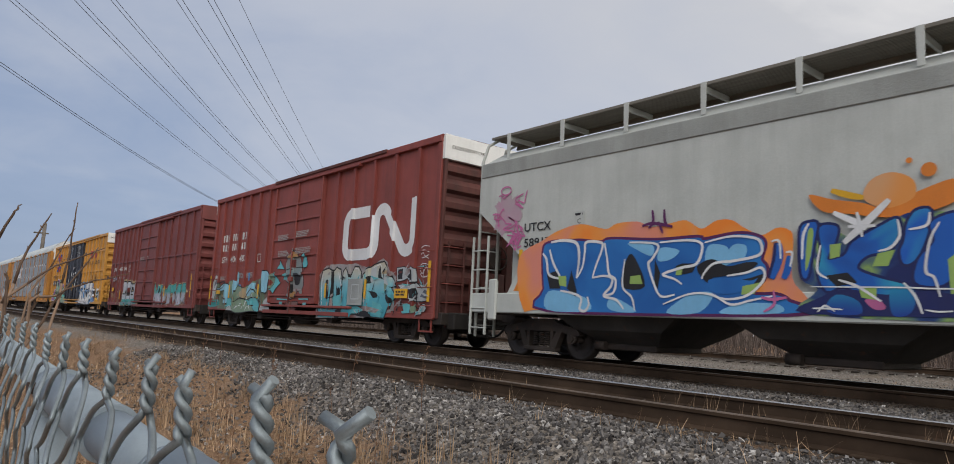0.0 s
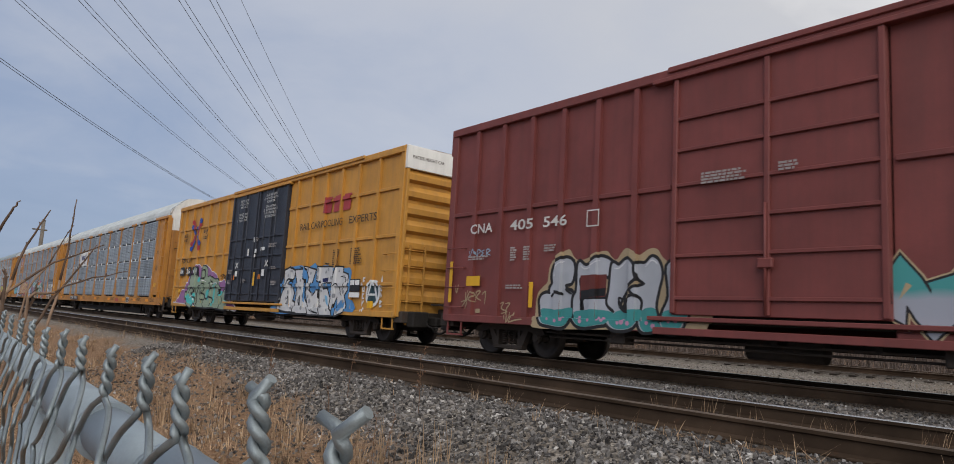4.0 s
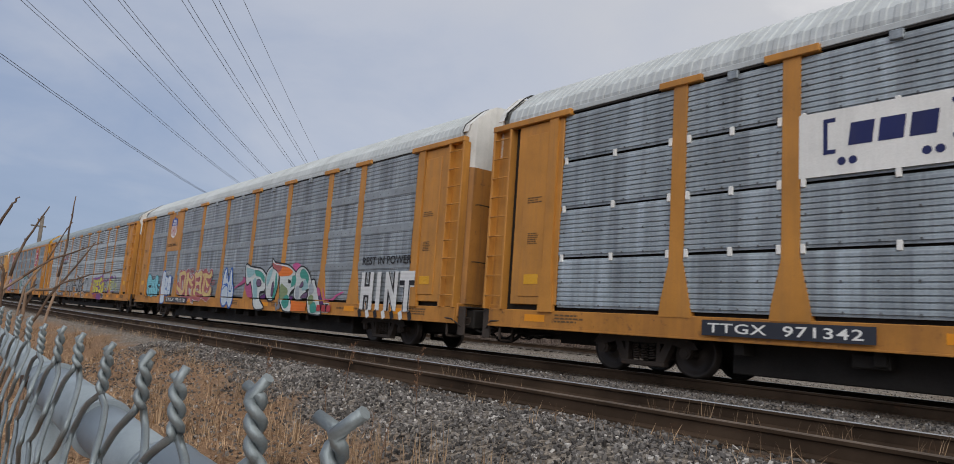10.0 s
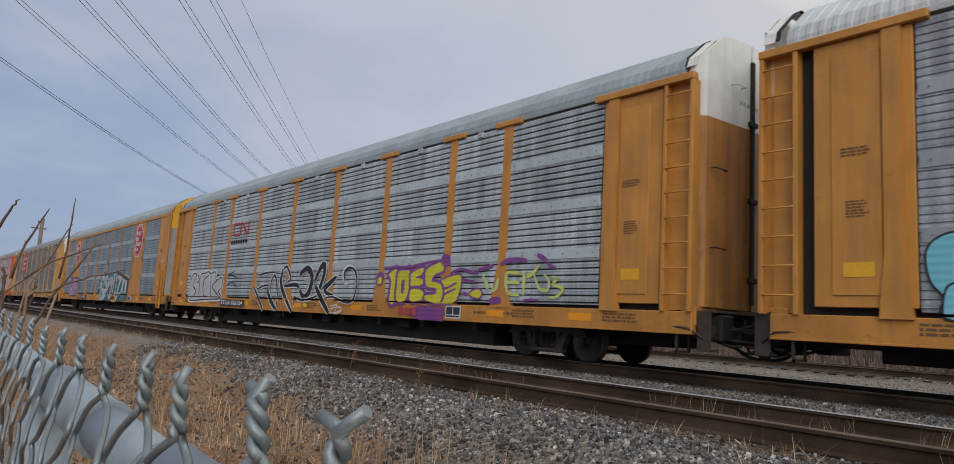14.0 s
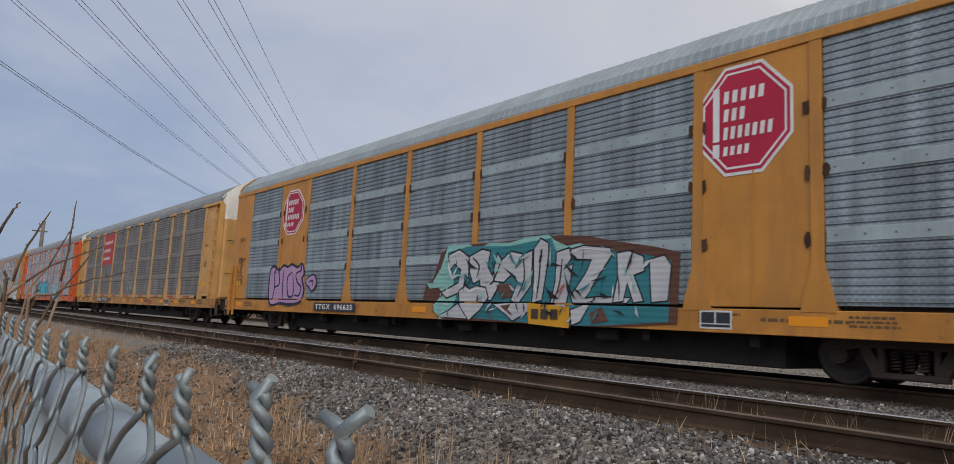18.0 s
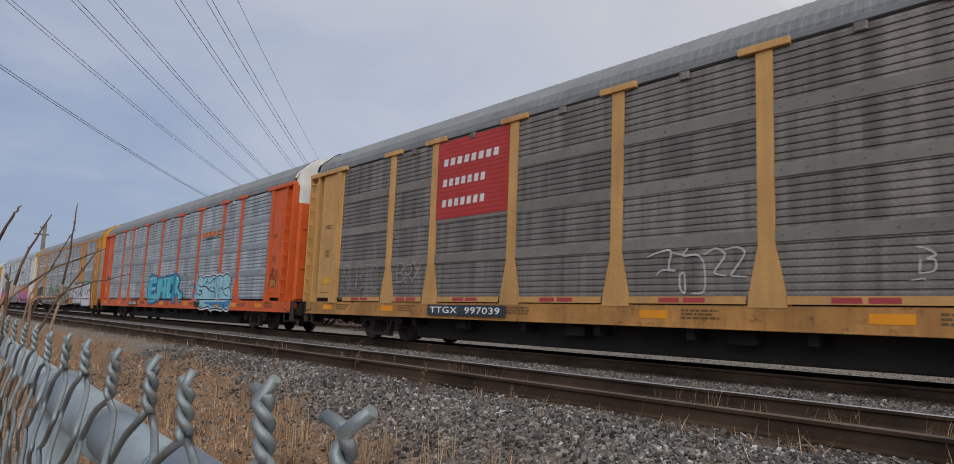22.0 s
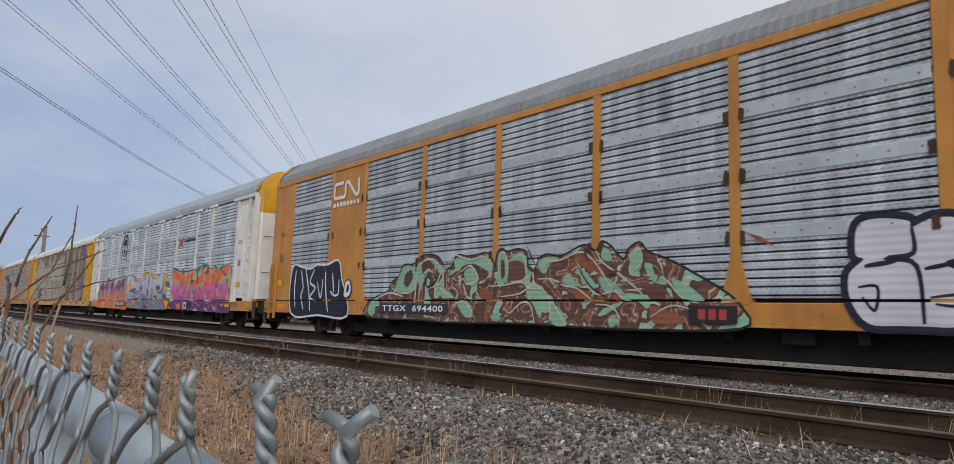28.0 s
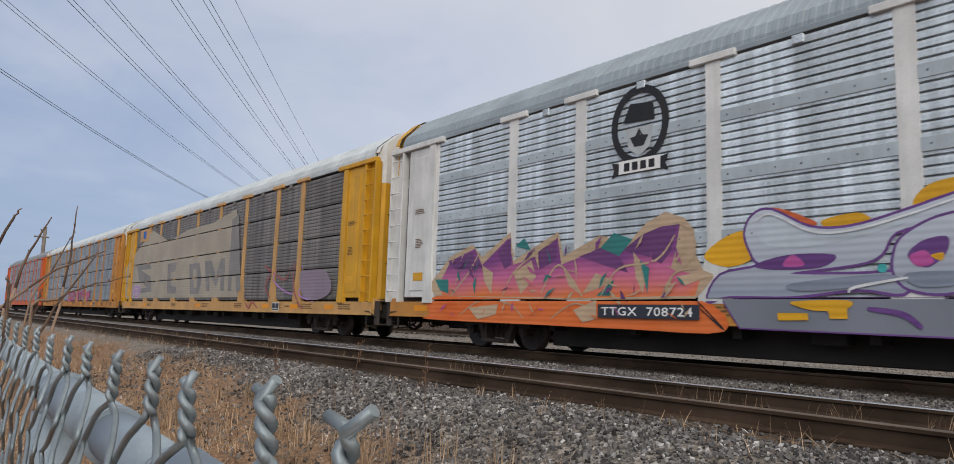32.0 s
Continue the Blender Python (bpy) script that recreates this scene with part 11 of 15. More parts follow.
g.line([(-1.63, 1.53), (-1.22, 1.72), (-1.55, 2.11), (-1.88, 2.02)], 0.077, blk)
g.line([(-1.62, 1.48), (-0.8, 1.52), (-0.53, 1.43)], 0.167, wht)
g.line([(-1.62, 1.48), (-0.8, 1.52), (-0.53, 1.43)], 0.111, blk)
g.line([(-0.56, 1.84), (-0.06, 2.03), (0.31, 1.77), (0.22, 1.34), (-0.13, 1.12), (-0.46, 1.34)], 0.23, wht)
g.line([(-0.56, 1.84), (-0.06, 2.03), (0.31, 1.77), (0.22, 1.34), (-0.13, 1.12), (-0.46, 1.34)], 0.177, blk)
g.line([(-0.22, 1.61), (0.02, 1.69), (0.07, 1.43), (-0.14, 1.3)], 0.0706, sil)
g.line([(-0.75, 0.84), (-0.83, 1.11), (-0.25, 1.03), (0.35, 1.09), (0.8, 1.19)], 0.105, wht)
g.line([(-0.75, 0.84), (-0.83, 1.11), (-0.25, 1.03), (0.35, 1.09), (0.8, 1.19)], 0.0613, blk)
g.line([(-0.14, 0.9), (0.13, 0.86)], 0.104, yelo)
g.line([(0.53, 1.64), (0.87, 2.06), (1.08, 2.09), (1.07, 1.76), (0.74, 1.17)], 0.219, wht)
g.line([(0.53, 1.64), (0.87, 2.06), (1.08, 2.09), (1.07, 1.76), (0.74, 1.17)], 0.16, blk)
g.line([(0.61, 1.47), (1.02, 1.1), (1.56, 0.68)], 0.213, wht)
g.line([(0.61, 1.47), (1.02, 1.1), (1.56, 0.68)], 0.155, blk)
g.line([(1.11, 1.42), (1.82, 1.72), (1.22, 1.34), (1.74, 1.2)], 0.161, wht)
g.line([(1.11, 1.42), (1.82, 1.72), (1.22, 1.34), (1.74, 1.2)], 0.105, blk)
g.line([(1.23, 1.1), (1.74, 1.15), (2.49, 1.01), (2.93, 1.09), (3.07, 1.56), (2.91, 1.9), (2.56, 2.02), (2.29, 1.88), (2.39, 1.57), (2.57, 1.51)], 0.106, wht)
g.line([(1.23, 1.1), (1.74, 1.15), (2.49, 1.01), (2.93, 1.09), (3.07, 1.56), (2.91, 1.9), (2.56, 1.99), (2.32, 1.86), (2.39, 1.6)], 0.0608, blk)
g.line([(2.19, 1.88), (2.29, 1.65), (2.53, 1.49)], 0.046, sil)
g.line([(1.6, 0.87), (1.94, 0.92), (2.32, 0.81), (2.14, 0.73), (1.66, 0.68), (1.85, 0.84), (2.22, 0.85)], 0.0231, wht)
g.line([(1.6, 0.77), (2.03, 0.94), (1.95, 0.66), (2.32, 0.75)], 0.0231, wht)

g = Mural(A7, "yellow green letters with purple outlines", FACE)
g.shape([(4.65, 1.75), (4.88, 1.87), (5.02, 1.84), (5.03, 1.09), (4.76, 1.05), (4.79, 1.6)], lime, [(purp, 0.103)])
g.shape([(5.11, 1.82), (5.4, 1.85), (5.61, 1.83), (5.63, 1.59), (5.57, 1.22), (5.4, 1.07), (5.09, 1.1), (5.07, 1.47)], lime, [(purp, 0.0985)])
g.shape([(5.28, 1.59), (5.41, 1.6), (5.4, 1.31), (5.28, 1.3)], purp)
g.shape([(5.7, 1.78), (6.2, 1.91), (6.13, 1.74), (5.87, 1.67), (6.18, 1.62), (6.16, 1.49), (5.72, 1.46), (5.69, 1.61)], lime, [(purp, 0.0825)])
g.shape([(5.7, 1.35), (5.96, 1.39), (6.23, 1.32), (6.27, 1.15), (5.74, 1.08)], lime, [(purp, 0.0814)])
g.shape([(6.34, 1.86), (6.69, 1.98), (6.97, 2.02), (7.01, 1.83), (6.68, 1.73), (6.58, 1.57), (6.91, 1.51), (7.04, 1.29), (6.9, 1.05), (6.37, 1.12), (6.35, 1.23), (6.72, 1.26), (6.77, 1.4), (6.38, 1.46), (6.31, 1.69)], lime, [(purp, 0.0773)])
g.shape([(4.13, 1.6), (4.22, 1.71), (4.34, 1.66), (4.31, 1.54), (4.16, 1.51)], lime, [(purp, 0.0538)])
g.line([(4.06, 1.68), (4.23, 1.8), (4.39, 1.74), (4.43, 1.62)], 0.0673, purp)
g.line([(4.41, 1.93), (4.91, 1.95), (5.64, 1.95), (6.39, 2.03), (6.97, 2.08)], 0.0605, purp)
g.line([(5.04, 2.04), (5.05, 1.91)], 0.0511, purp)
g.line([(5.58, 2.04), (5.59, 1.94)], 0.049, purp)
g.shape([(5.79, 0.9), (6.17, 1), (6.8, 0.94), (7.12, 0.97), (7.1, 0.62), (6.75, 0.64), (6.16, 0.63), (5.76, 0.73)], purp, soft=False)

g = Mural(A8, "silver letters with black outlines over teal and brown", FACE)
g.shape([(-0.44, 1.12), (-0.35, 1.46), (-0.06, 1.61), (0.2, 2.21), (0.47, 2.34), (1.08, 2.38), (2.17, 2.37), (3.19, 2.39), (4.07, 2.41), (4.84, 2.34), (5.39, 2.22), (6.3, 2.07), (6.82, 1.95), (6.77, 0.76), (5.47, 0.66), (4.56, 0.65), (3.31, 0.67), (0.25, 0.65), (0.01, 1.01)], choc, soft=False)
g.shape([(-0.06, 1.54), (0.21, 1.83), (0.47, 2.38), (1.25, 2.38), (1.57, 2.24), (1.95, 2.37), (2.6, 2.34), (3.06, 2.4), (3.73, 2.45), (3.96, 2.3), (4.28, 2.18), (4.59, 2.22), (4.88, 2.15), (5.38, 2.09), (5.38, 1.88), (4.58, 1.7), (0.25, 0.65), (0.05, 1.05), (0.42, 1.24)], aquap, soft=False)
g.shape([(0.47, 2.23), (1.25, 2.33), (2.6, 2.27), (3.84, 2.37), (4.01, 2.06), (4.69, 2.13), (5.34, 2.04), (6.11, 1.94), (6.65, 1.82), (6.6, 0.79), (5.3, 0.69), (4.36, 0.64), (3.25, 0.67), (0.61, 0.74), (0.86, 1.17)], tealp, soft=False)
g.shape([(0.52, 2.15), (0.91, 2.26), (1.25, 2.08), (1.27, 1.52), (1.02, 1.31), (0.51, 1.17), (0.32, 1.28), (0.93, 1.49), (1.01, 1.81), (0.75, 1.96), (0.58, 1.82)], silp, [(blk, 0.0431)], soft=False)
g.shape([(1.29, 2.08), (1.73, 2.23), (1.99, 2.17), (1.92, 1.85), (2.11, 1.61), (2.25, 2.1), (2.39, 1.96), (2.33, 1.45), (2.08, 1.12), (1.75, 1.18), (1.7, 1.58), (1.47, 1.49), (1.34, 1.73)], silp, [(blk, 0.0402)], soft=False)
g.shape([(2.39, 1.96), (2.67, 2.14), (3.06, 2.06), (3.31, 2.13), (3.31, 1.44), (2.93, 1.04), (2.74, 1.13), (2.93, 1.5), (2.74, 1.69), (2.47, 1.51), (2.18, 1.54)], silp, [(blk, 0.0376)], soft=False)
g.shape([(3.37, 2.16), (3.55, 2.36), (3.76, 2.26), (3.76, 1.96), (3.63, 1.14), (3.37, 1.08), (3.4, 1.56)], silp, [(blk, 0.0357)], soft=False)
g.shape([(4.01, 2.06), (4.33, 2.13), (4.38, 1.93), (4.17, 1.71), (4.43, 1.82), (4.32, 1.21), (4.26, 0.96), (3.86, 0.98), (4, 1.49)], silp, [(blk, 0.0337)], soft=False)
g.shape([(4.38, 2.1), (4.69, 2.16), (5.34, 2.08), (5.37, 1.96), (5.1, 1.63), (4.76, 1.16), (5.05, 1.19), (5.81, 1.18), (5.73, 1.1), (4.47, 1.09), (4.42, 1.21), (4.78, 1.64), (4.92, 1.9), (4.48, 1.93)], silp, [(blk, 0.0316)], soft=False)
g.shape([(5.51, 1.98), (5.76, 2.01), (6.07, 1.9), (6.1, 1.66), (5.87, 1.59), (6.08, 1.14), (5.89, 1.11), (5.74, 1.47), (5.65, 1.13), (5.44, 1.11), (5.54, 1.57)], silp, [(blk, 0.0293)], soft=False)
g.shape([(6.22, 1.84), (6.51, 1.9), (6.64, 1.73), (6.58, 1.15), (6.27, 1.12), (6.24, 1.46)], silp, [(blk, 0.0276)], soft=False)
g.shape([(0.98, 1.31), (1.19, 1.42), (1.35, 1.35), (1.59, 1.42), (1.89, 1.38), (1.99, 1.18), (1.75, 0.92), (1.37, 0.67), (1.03, 0.96)], silp, [(blk, 0.034)], soft=False)
g.shape([(0.21, 0.72), (0.61, 0.85), (0.95, 1.02), (1.29, 0.7)], silp, [(blk, 0.0353)], soft=False)
g.shape([(2.19, 1.03), (2.61, 0.82), (2.81, 0.7), (3.25, 0.9), (3.28, 1.07), (2.54, 1.05)], silp, [(blk, 0.0308)], soft=False)
g.shape([(4.42, 0.94), (4.91, 1.1), (4.66, 0.74), (4.46, 0.67)], silp, [(blk, 0.0266)], soft=False)
g.shape([(2.4, 1), (2.74, 1.04), (2.61, 0.88)], brnp, soft=False)
g.shape([(2.26, 1.45), (2.74, 1.47), (2.74, 1.19), (2.4, 1.13)], brnp, soft=False)
g.shape([(4.9, 0.9), (5.18, 1.02), (5.34, 0.77), (4.94, 0.7)], brnp, soft=False)
g.shape([(1.18, 1.66), (1.35, 1.56), (1.27, 1.45), (1.17, 1.49)], tealp, [(blk, 0.0279)], soft=False)
g.shape([(0.01, 1), (0.33, 1.02), (0.25, 0.73), (0.06, 0.83)], aquap, soft=False)
g.shape([(-0.3, 1.5), (0.22, 1.53), (0.41, 1.42), (-0.15, 1.37)], aquap, soft=False)
g.shape([(0.17, 1.82), (0.58, 1.82), (0.49, 1.71), (0.22, 1.72)], aquap, soft=False)
g.line([(1.42, 2.07), (1.66, 1.86), (1.58, 1.59)], 0.0343, blk)
g.line([(2.11, 1.97), (2.18, 1.58), (2.04, 1.45)], 0.0329, blk)
g.line([(3.06, 2.03), (3.12, 1.56), (2.93, 1.19)], 0.0307, blk)
g.line([(3.58, 2.15), (3.55, 1.55), (3.49, 1.14)], 0.0296, blk)
g.line([(4.17, 1.94), (4.11, 1.43), (3.94, 1.04)], 0.0283, blk)
g.line([(0.57, 2.1), (0.92, 2.21), (1.19, 2.07)], 0.0217, wht)
g.line([(2.44, 1.93), (2.69, 2.09), (3.04, 2.02)], 0.0191, wht)
g.line([(4.39, 2.04), (4.69, 2.11), (5.3, 2.04)], 0.0162, wht)
g.line([(1.01, 1.28), (1.17, 1.37), (1.35, 1.3), (1.59, 1.37), (1.89, 1.34)], 0.0274, wht)
g.shape([(3.24, 1.07), (4.4, 1.01), (4.4, 0.6), (3.3, 0.65)], f_yell2, soft=False)
g.line([(4.05, 1.24), (4.24, 1.43), (4.11, 1.18)], 0.028, rose)
g.shards(0.2, 6.2, 1.1, 2.05, 60, (blk, silp, tealp, aquap, wht, blk), 5, 0.22)
g.shards(0.3, 6.2, 0.72, 1.03, 24, (tealp, silp, brnp, blk), 6, 0.16)

g = Mural(A8, "lilac bubble letters with a dark outline", FACE)
g.shape([(-9.49, 0.96), (-9.6, 1.95), (-9.32, 2.14), (-8.9, 1.99), (-8.59, 2.15), (-8.25, 2.09), (-7.95, 2.17), (-7.52, 2.06), (-7.21, 2.16), (-7.06, 1.89), (-7.19, 1.73), (-6.99, 1.35), (-7.18, 1.03), (-7.88, 0.94), (-8.64, 0.97)], mios, [(navy, 0.0902)])
g.line([(-9.3, 2), (-9.18, 1.53), (-9.29, 1.06)], 0.0588, navy)
g.line([(-8.92, 1.97), (-8.82, 1.58), (-9.17, 1.47)], 0.0583, navy)
g.line([(-8.58, 2.04), (-8.48, 1.07)], 0.0572, navy)
g.line([(-7.88, 1.96), (-8.21, 1.75), (-8.06, 1.18), (-7.69, 1.24), (-7.83, 1.91)], 0.0559, navy)
g.line([(-7.23, 1.97), (-7.58, 1.9), (-7.46, 1.62), (-7.16, 1.46), (-7.28, 1.19), (-7.61, 1.21)], 0.0546, navy)
g.shape([(-6.83, 1.62), (-6.6, 1.77), (-6.29, 1.8), (-6.15, 1.56), (-6.37, 1.35), (-6.56, 1.46)], mios, [(navy, 0.0525)])
g.line([(-6.64, 1.61), (-6.38, 1.65), (-6.36, 1.49)], 0.042, navy)

g = Mural(A10, "bright cyan sprayed letters with a dark blue outline", FACE)
g.shape([(-3.02, 2.1), (-1.87, 2.17), (-1.58, 2.05), (-1.65, 1.88), (-2.3, 1.86), (-2.38, 1.68), (-1.72, 1.67), (-1.83, 1.53), (-2.39, 1.47), (-2.33, 1.29), (-1.51, 1.38), (-1.31, 1.19), (-1.64, 0.99), (-2.91, 0.96)], cyan, [(dblu, 0.126)])
g.shape([(-1.45, 1.95), (-0.97, 2.07), (-0.63, 2.06), (-0.55, 1.65), (-0.35, 1.69), (-0.46, 2.05), (0.33, 2.11), (0.63, 2.05), (0.26, 1.19), (-0.13, 1.1), (-0.41, 1.15), (-0.48, 1.42), (-0.76, 1.42), (-0.87, 1.1), (-1.24, 1.06)], cyan, [(dblu, 0.118)])
g.shape([(0.21, 2.03), (0.77, 2.14), (1.09, 2.16), (1.21, 2.07), (1.16, 1.82), (0.73, 1.75), (0.83, 1.53), (0.69, 1.41), (1.35, 1.23), (1.43, 1.15), (0.42, 1.11), (0.17, 1.28)], cyan, [(dblu, 0.111)])
g.shape([(1.21, 2.13), (1.46, 2.16), (1.54, 1.11), (1.28, 0.92), (1.12, 1.15)], cyan2, [(dblu, 0.109)])
g.shape([(1.49, 2.1), (1.93, 2.04), (2.02, 1.84), (1.8, 1.64), (2.08, 1.43), (2.6, 1.27), (2.39, 0.99), (2.11, 1.05), (2.04, 1.23), (1.71, 1.39), (1.56, 1.19)], cyan, [(dblu, 0.105)])
g.line([(-2.91, 2.06), (-1.87, 2.14), (-1.71, 2.03)], 0.0392, lcy)
g.line([(-2.36, 1.59), (-1.72, 1.63)], 0.0387, lcy)
g.line([(-1.33, 1.9), (-1.18, 1.15)], 0.0374, lcy)
g.line([(-0.49, 2.01), (0.02, 2.06), (0.48, 2.04)], 0.0358, lcy)
g.line([(0.35, 1.89), (0.37, 1.28), (0.71, 1.16)], 0.0347, lcy)
g.line([(1.56, 2.07), (1.91, 1.99)], 0.0331, lcy)
g.line([(1.94, 1.51), (2.16, 1.27), (2.1, 1.07)], 0.0241, lcy)
g.line([(-3.98, 1.46), (-3.43, 1.35)], 0.0411, pinkp)
g.line([(-3.77, 1.51), (-3.69, 1.25)], 0.0309, wht)
g.line([(3.21, 1.11), (3.36, 1.49), (3.74, 1.74), (4.39, 1.69)], 0.0224, blk)
g.line([(2.43, 1.98), (2.66, 2.21), (3.04, 2.04), (3.35, 1.64)], 0.0196, blk)
g.line([(4.26, 2.24), (4.46, 2.26), (4.66, 2.03), (4.38, 1.76)], 0.0181, blk)

g = Mural(A10, "pale blue bubble letters with navy outlines", FACE - 0.003)
g.shape([(4.02, 1.62), (4.39, 1.65), (4.5, 1.47), (5.01, 1.01), (6.75, 0.98), (7.84, 1.03), (8.37, 1.23), (8.8, 1.21), (8.92, 1.15), (8.59, 1.1), (8.68, 0.81), (8.18, 0.84), (6.59, 0.87), (5.58, 0.72), (5.02, 0.77), (4.42, 1.01), (4.09, 1.26), (4.4, 1.47)], dblu2)
g.shape([(4.6, 1.47), (4.53, 1.83), (4.78, 2.01), (5.02, 2.05), (5.31, 1.93), (5.63, 2), (5.9, 1.98), (6.16, 1.98), (6.49, 2.04), (6.77, 2.01), (6.96, 1.95), (7.23, 2.02), (7.56, 1.96), (7.91, 2.05), (8.24, 2.02), (8.4, 1.85), (8.37, 1.57), (8.56, 1.34), (8.61, 1.04), (8.52, 0.82), (8.37, 0.71), (8.11, 0.71), (7.91, 0.79), (7.71, 0.7), (7.39, 0.72), (6.91, 0.74), (6.43, 0.69), (6.18, 0.8), (5.67, 0.75), (5.21, 0.72), (4.92, 0.84), (5.01, 1.01), (4.52, 1.08), (4.46, 1.26)], lcy2, [(navy, 0.0564), (wht, 0.113)])
g.shape([(5.75, 0.97), (6.43, 0.94), (7.2, 0.99), (7.91, 0.98), (8.43, 1.04), (8.59, 0.99), (8.37, 0.78), (8.04, 0.77), (6.75, 0.78), (6.35, 0.86), (5.75, 0.89)], dblu2)
g.line([(4.59, 1.75), (4.99, 1.6), (5.37, 1.62), (5.82, 1.58), (6.17, 1.47)], 0.0408, navy)
g.line([(4.69, 1.33), (5, 1.25), (5.28, 1.35), (4.9, 1.46), (5.37, 1.45)], 0.0414, navy)
g.line([(5.31, 1.9), (5.39, 1.59), (5.81, 1.91), (5.69, 1.62)], 0.0406, navy)
g.line([(5.38, 1.35), (5.52, 1.05)], 0.0403, navy)
g.line([(5.81, 1.81), (6.16, 1.73), (6.49, 1.88), (6.81, 1.93), (6.93, 1.68), (6.94, 1.09)], 0.0382, navy)
g.line([(6.08, 1.44), (6.33, 1.57), (6.74, 1.53), (6.88, 1.27), (6.75, 1.09)], 0.0379, navy)
g.line([(5.78, 1.58), (6.17, 1.43), (6.58, 1.4), (6.82, 1.34)], 0.0385, navy)
g.line([(7.15, 1.98), (7.25, 1.67), (7.2, 1.18)], 0.0366, navy)
g.line([(7.27, 1.36), (7.49, 1.54), (7.7, 1.47), (7.66, 1.95)], 0.0358, navy)
g.line([(7.27, 1.3), (7.39, 1.09), (7.56, 1.03)], 0.0358, navy)
g.line([(7.7, 1.44), (7.91, 1.3), (8.17, 1.21), (8.3, 1.24)], 0.0345, navy)
g.line([(7.77, 1.47), (8.17, 1.52), (8.37, 1.57)], 0.0345, navy)
g.dots([(6.68, 1.81), (6.7, 1.89)], 0.057, navy)
g.line([(6.33, 1.6), (6.42, 1.53), (6.54, 1.57), (6.62, 1.5)], 0.0319, wht)
g.line([(5.01, 1.01), (5.3, 0.75), (5.57, 0.98)], 0.0337, navy)
g.line([(6.23, 0.72), (6.43, 0.93), (6.45, 0.73)], 0.0316, navy)
g.line([(7.71, 0.73), (7.91, 0.86), (8.11, 0.74)], 0.0286, navy)
g.shape([(4.33, 1.01), (5.01, 0.96), (5.07, 0.72), (4.43, 0.76)], blk, soft=False)
g.shape([(6.94, 0.86), (7.4, 0.86), (7.4, 0.76), (6.94, 0.75)], f_yell2, soft=False)

g = Mural(A11, "white outlined letters on dark blue", FACE)
g.shape([(-11.45, 0.66), (-11.53, 2.1), (-10.85, 2.09), (-10.25, 2.02), (-9.78, 2.13), (-9.17, 2.1), (-8.46, 2.21), (-8.22, 1.67), (-7.79, 0.64), (-9.56, 0.64)], inkb, [(wht, 0.0617)])
g.line([(-11.26, 2.03), (-11.31, 1.43), (-11.19, 0.83)], 0.0548, wht)
g.line([(-10.89, 2.01), (-10.69, 1.47), (-10.81, 1.2), (-10.61, 0.78)], 0.0537, wht)
g.line([(-10.57, 2.06), (-10.26, 1.3), (-10.13, 0.73)], 0.0527, wht)
g.line([(-9.96, 2.03), (-10.21, 1.62), (-9.85, 1.45), (-10.17, 1.15), (-9.74, 1.04)], 0.0521, wht)
g.line([(-9.72, 1.61), (-9.46, 1.14), (-9.36, 1.7)], 0.051, wht)
g.line([(-9.23, 2.1), (-9.15, 1.39), (-8.94, 0.7)], 0.0501, wht)
g.line([(-8.77, 1.88), (-8.64, 1.29)], 0.0494, wht)
g.line([(-8.87, 1.34), (-8.62, 1.21), (-8.36, 1.26), (-8.35, 1.67)], 0.0488, wht)
g.shape([(-8, 1.18), (-7.96, 1.56), (-7.74, 1.61), (-7.63, 1.37), (-7.74, 1.18)], wht, [(blk, 0.0472)])
g.shape([(-7.88, 1.32), (-7.83, 1.51), (-7.73, 1.46), (-7.78, 1.3)], blk)

g = Mural(A11, "brown and mint camouflage sprayed piece", FACE)
g.shape([(-6.68, 0.64), (-6.67, 0.95), (-6.36, 1.1), (-5.64, 1.29), (-5.52, 1.5), (-5.16, 1.66), (-4.99, 1.94), (-4.58, 1.95), (-4.36, 2.03), (-4.09, 2.16), (-3.62, 2.13), (-3.36, 1.98), (-3.21, 1.78), (-2.93, 1.84), (-2.74, 2.09), (-2.38, 2.05), (-1.95, 2.07), (-1.7, 2.09), (-1.51, 1.94), (-1.39, 1.77), (-1.35, 2), (-1.23, 2.16), (-1.01, 2.08), (-0.72, 2.12), (-0.44, 2.04), (-0.38, 1.75), (-0.18, 1.65), (-0.01, 1.91), (0.21, 1.96), (0.57, 1.91), (0.97, 2.05), (1.19, 2.09), (1.45, 1.96), (1.58, 2.13), (1.8, 2.03), (1.94, 1.87), (2.12, 1.78), (2.22, 1.97), (2.44, 2.06), (2.61, 1.89), (3.08, 1.71), (3.57, 1.46), (4.05, 1.19), (4.34, 0.94), (4.32, 0.65), (2.5, 0.58), (1.3, 0.58), (-0.46, 0.61), (-2.82, 0.57), (-4.21, 0.6)], camob, [(blk, 0.0433)])
g.shape([(-5.16, 1.66), (-4.99, 1.9), (-4.64, 1.93), (-4.37, 1.71), (-4.45, 1.32), (-4.91, 1.24), (-5.27, 1.41)], mintp)
g.shape([(-4.86, 1.73), (-4.64, 1.82), (-4.52, 1.64), (-4.74, 1.4), (-4.92, 1.49)], brnc)
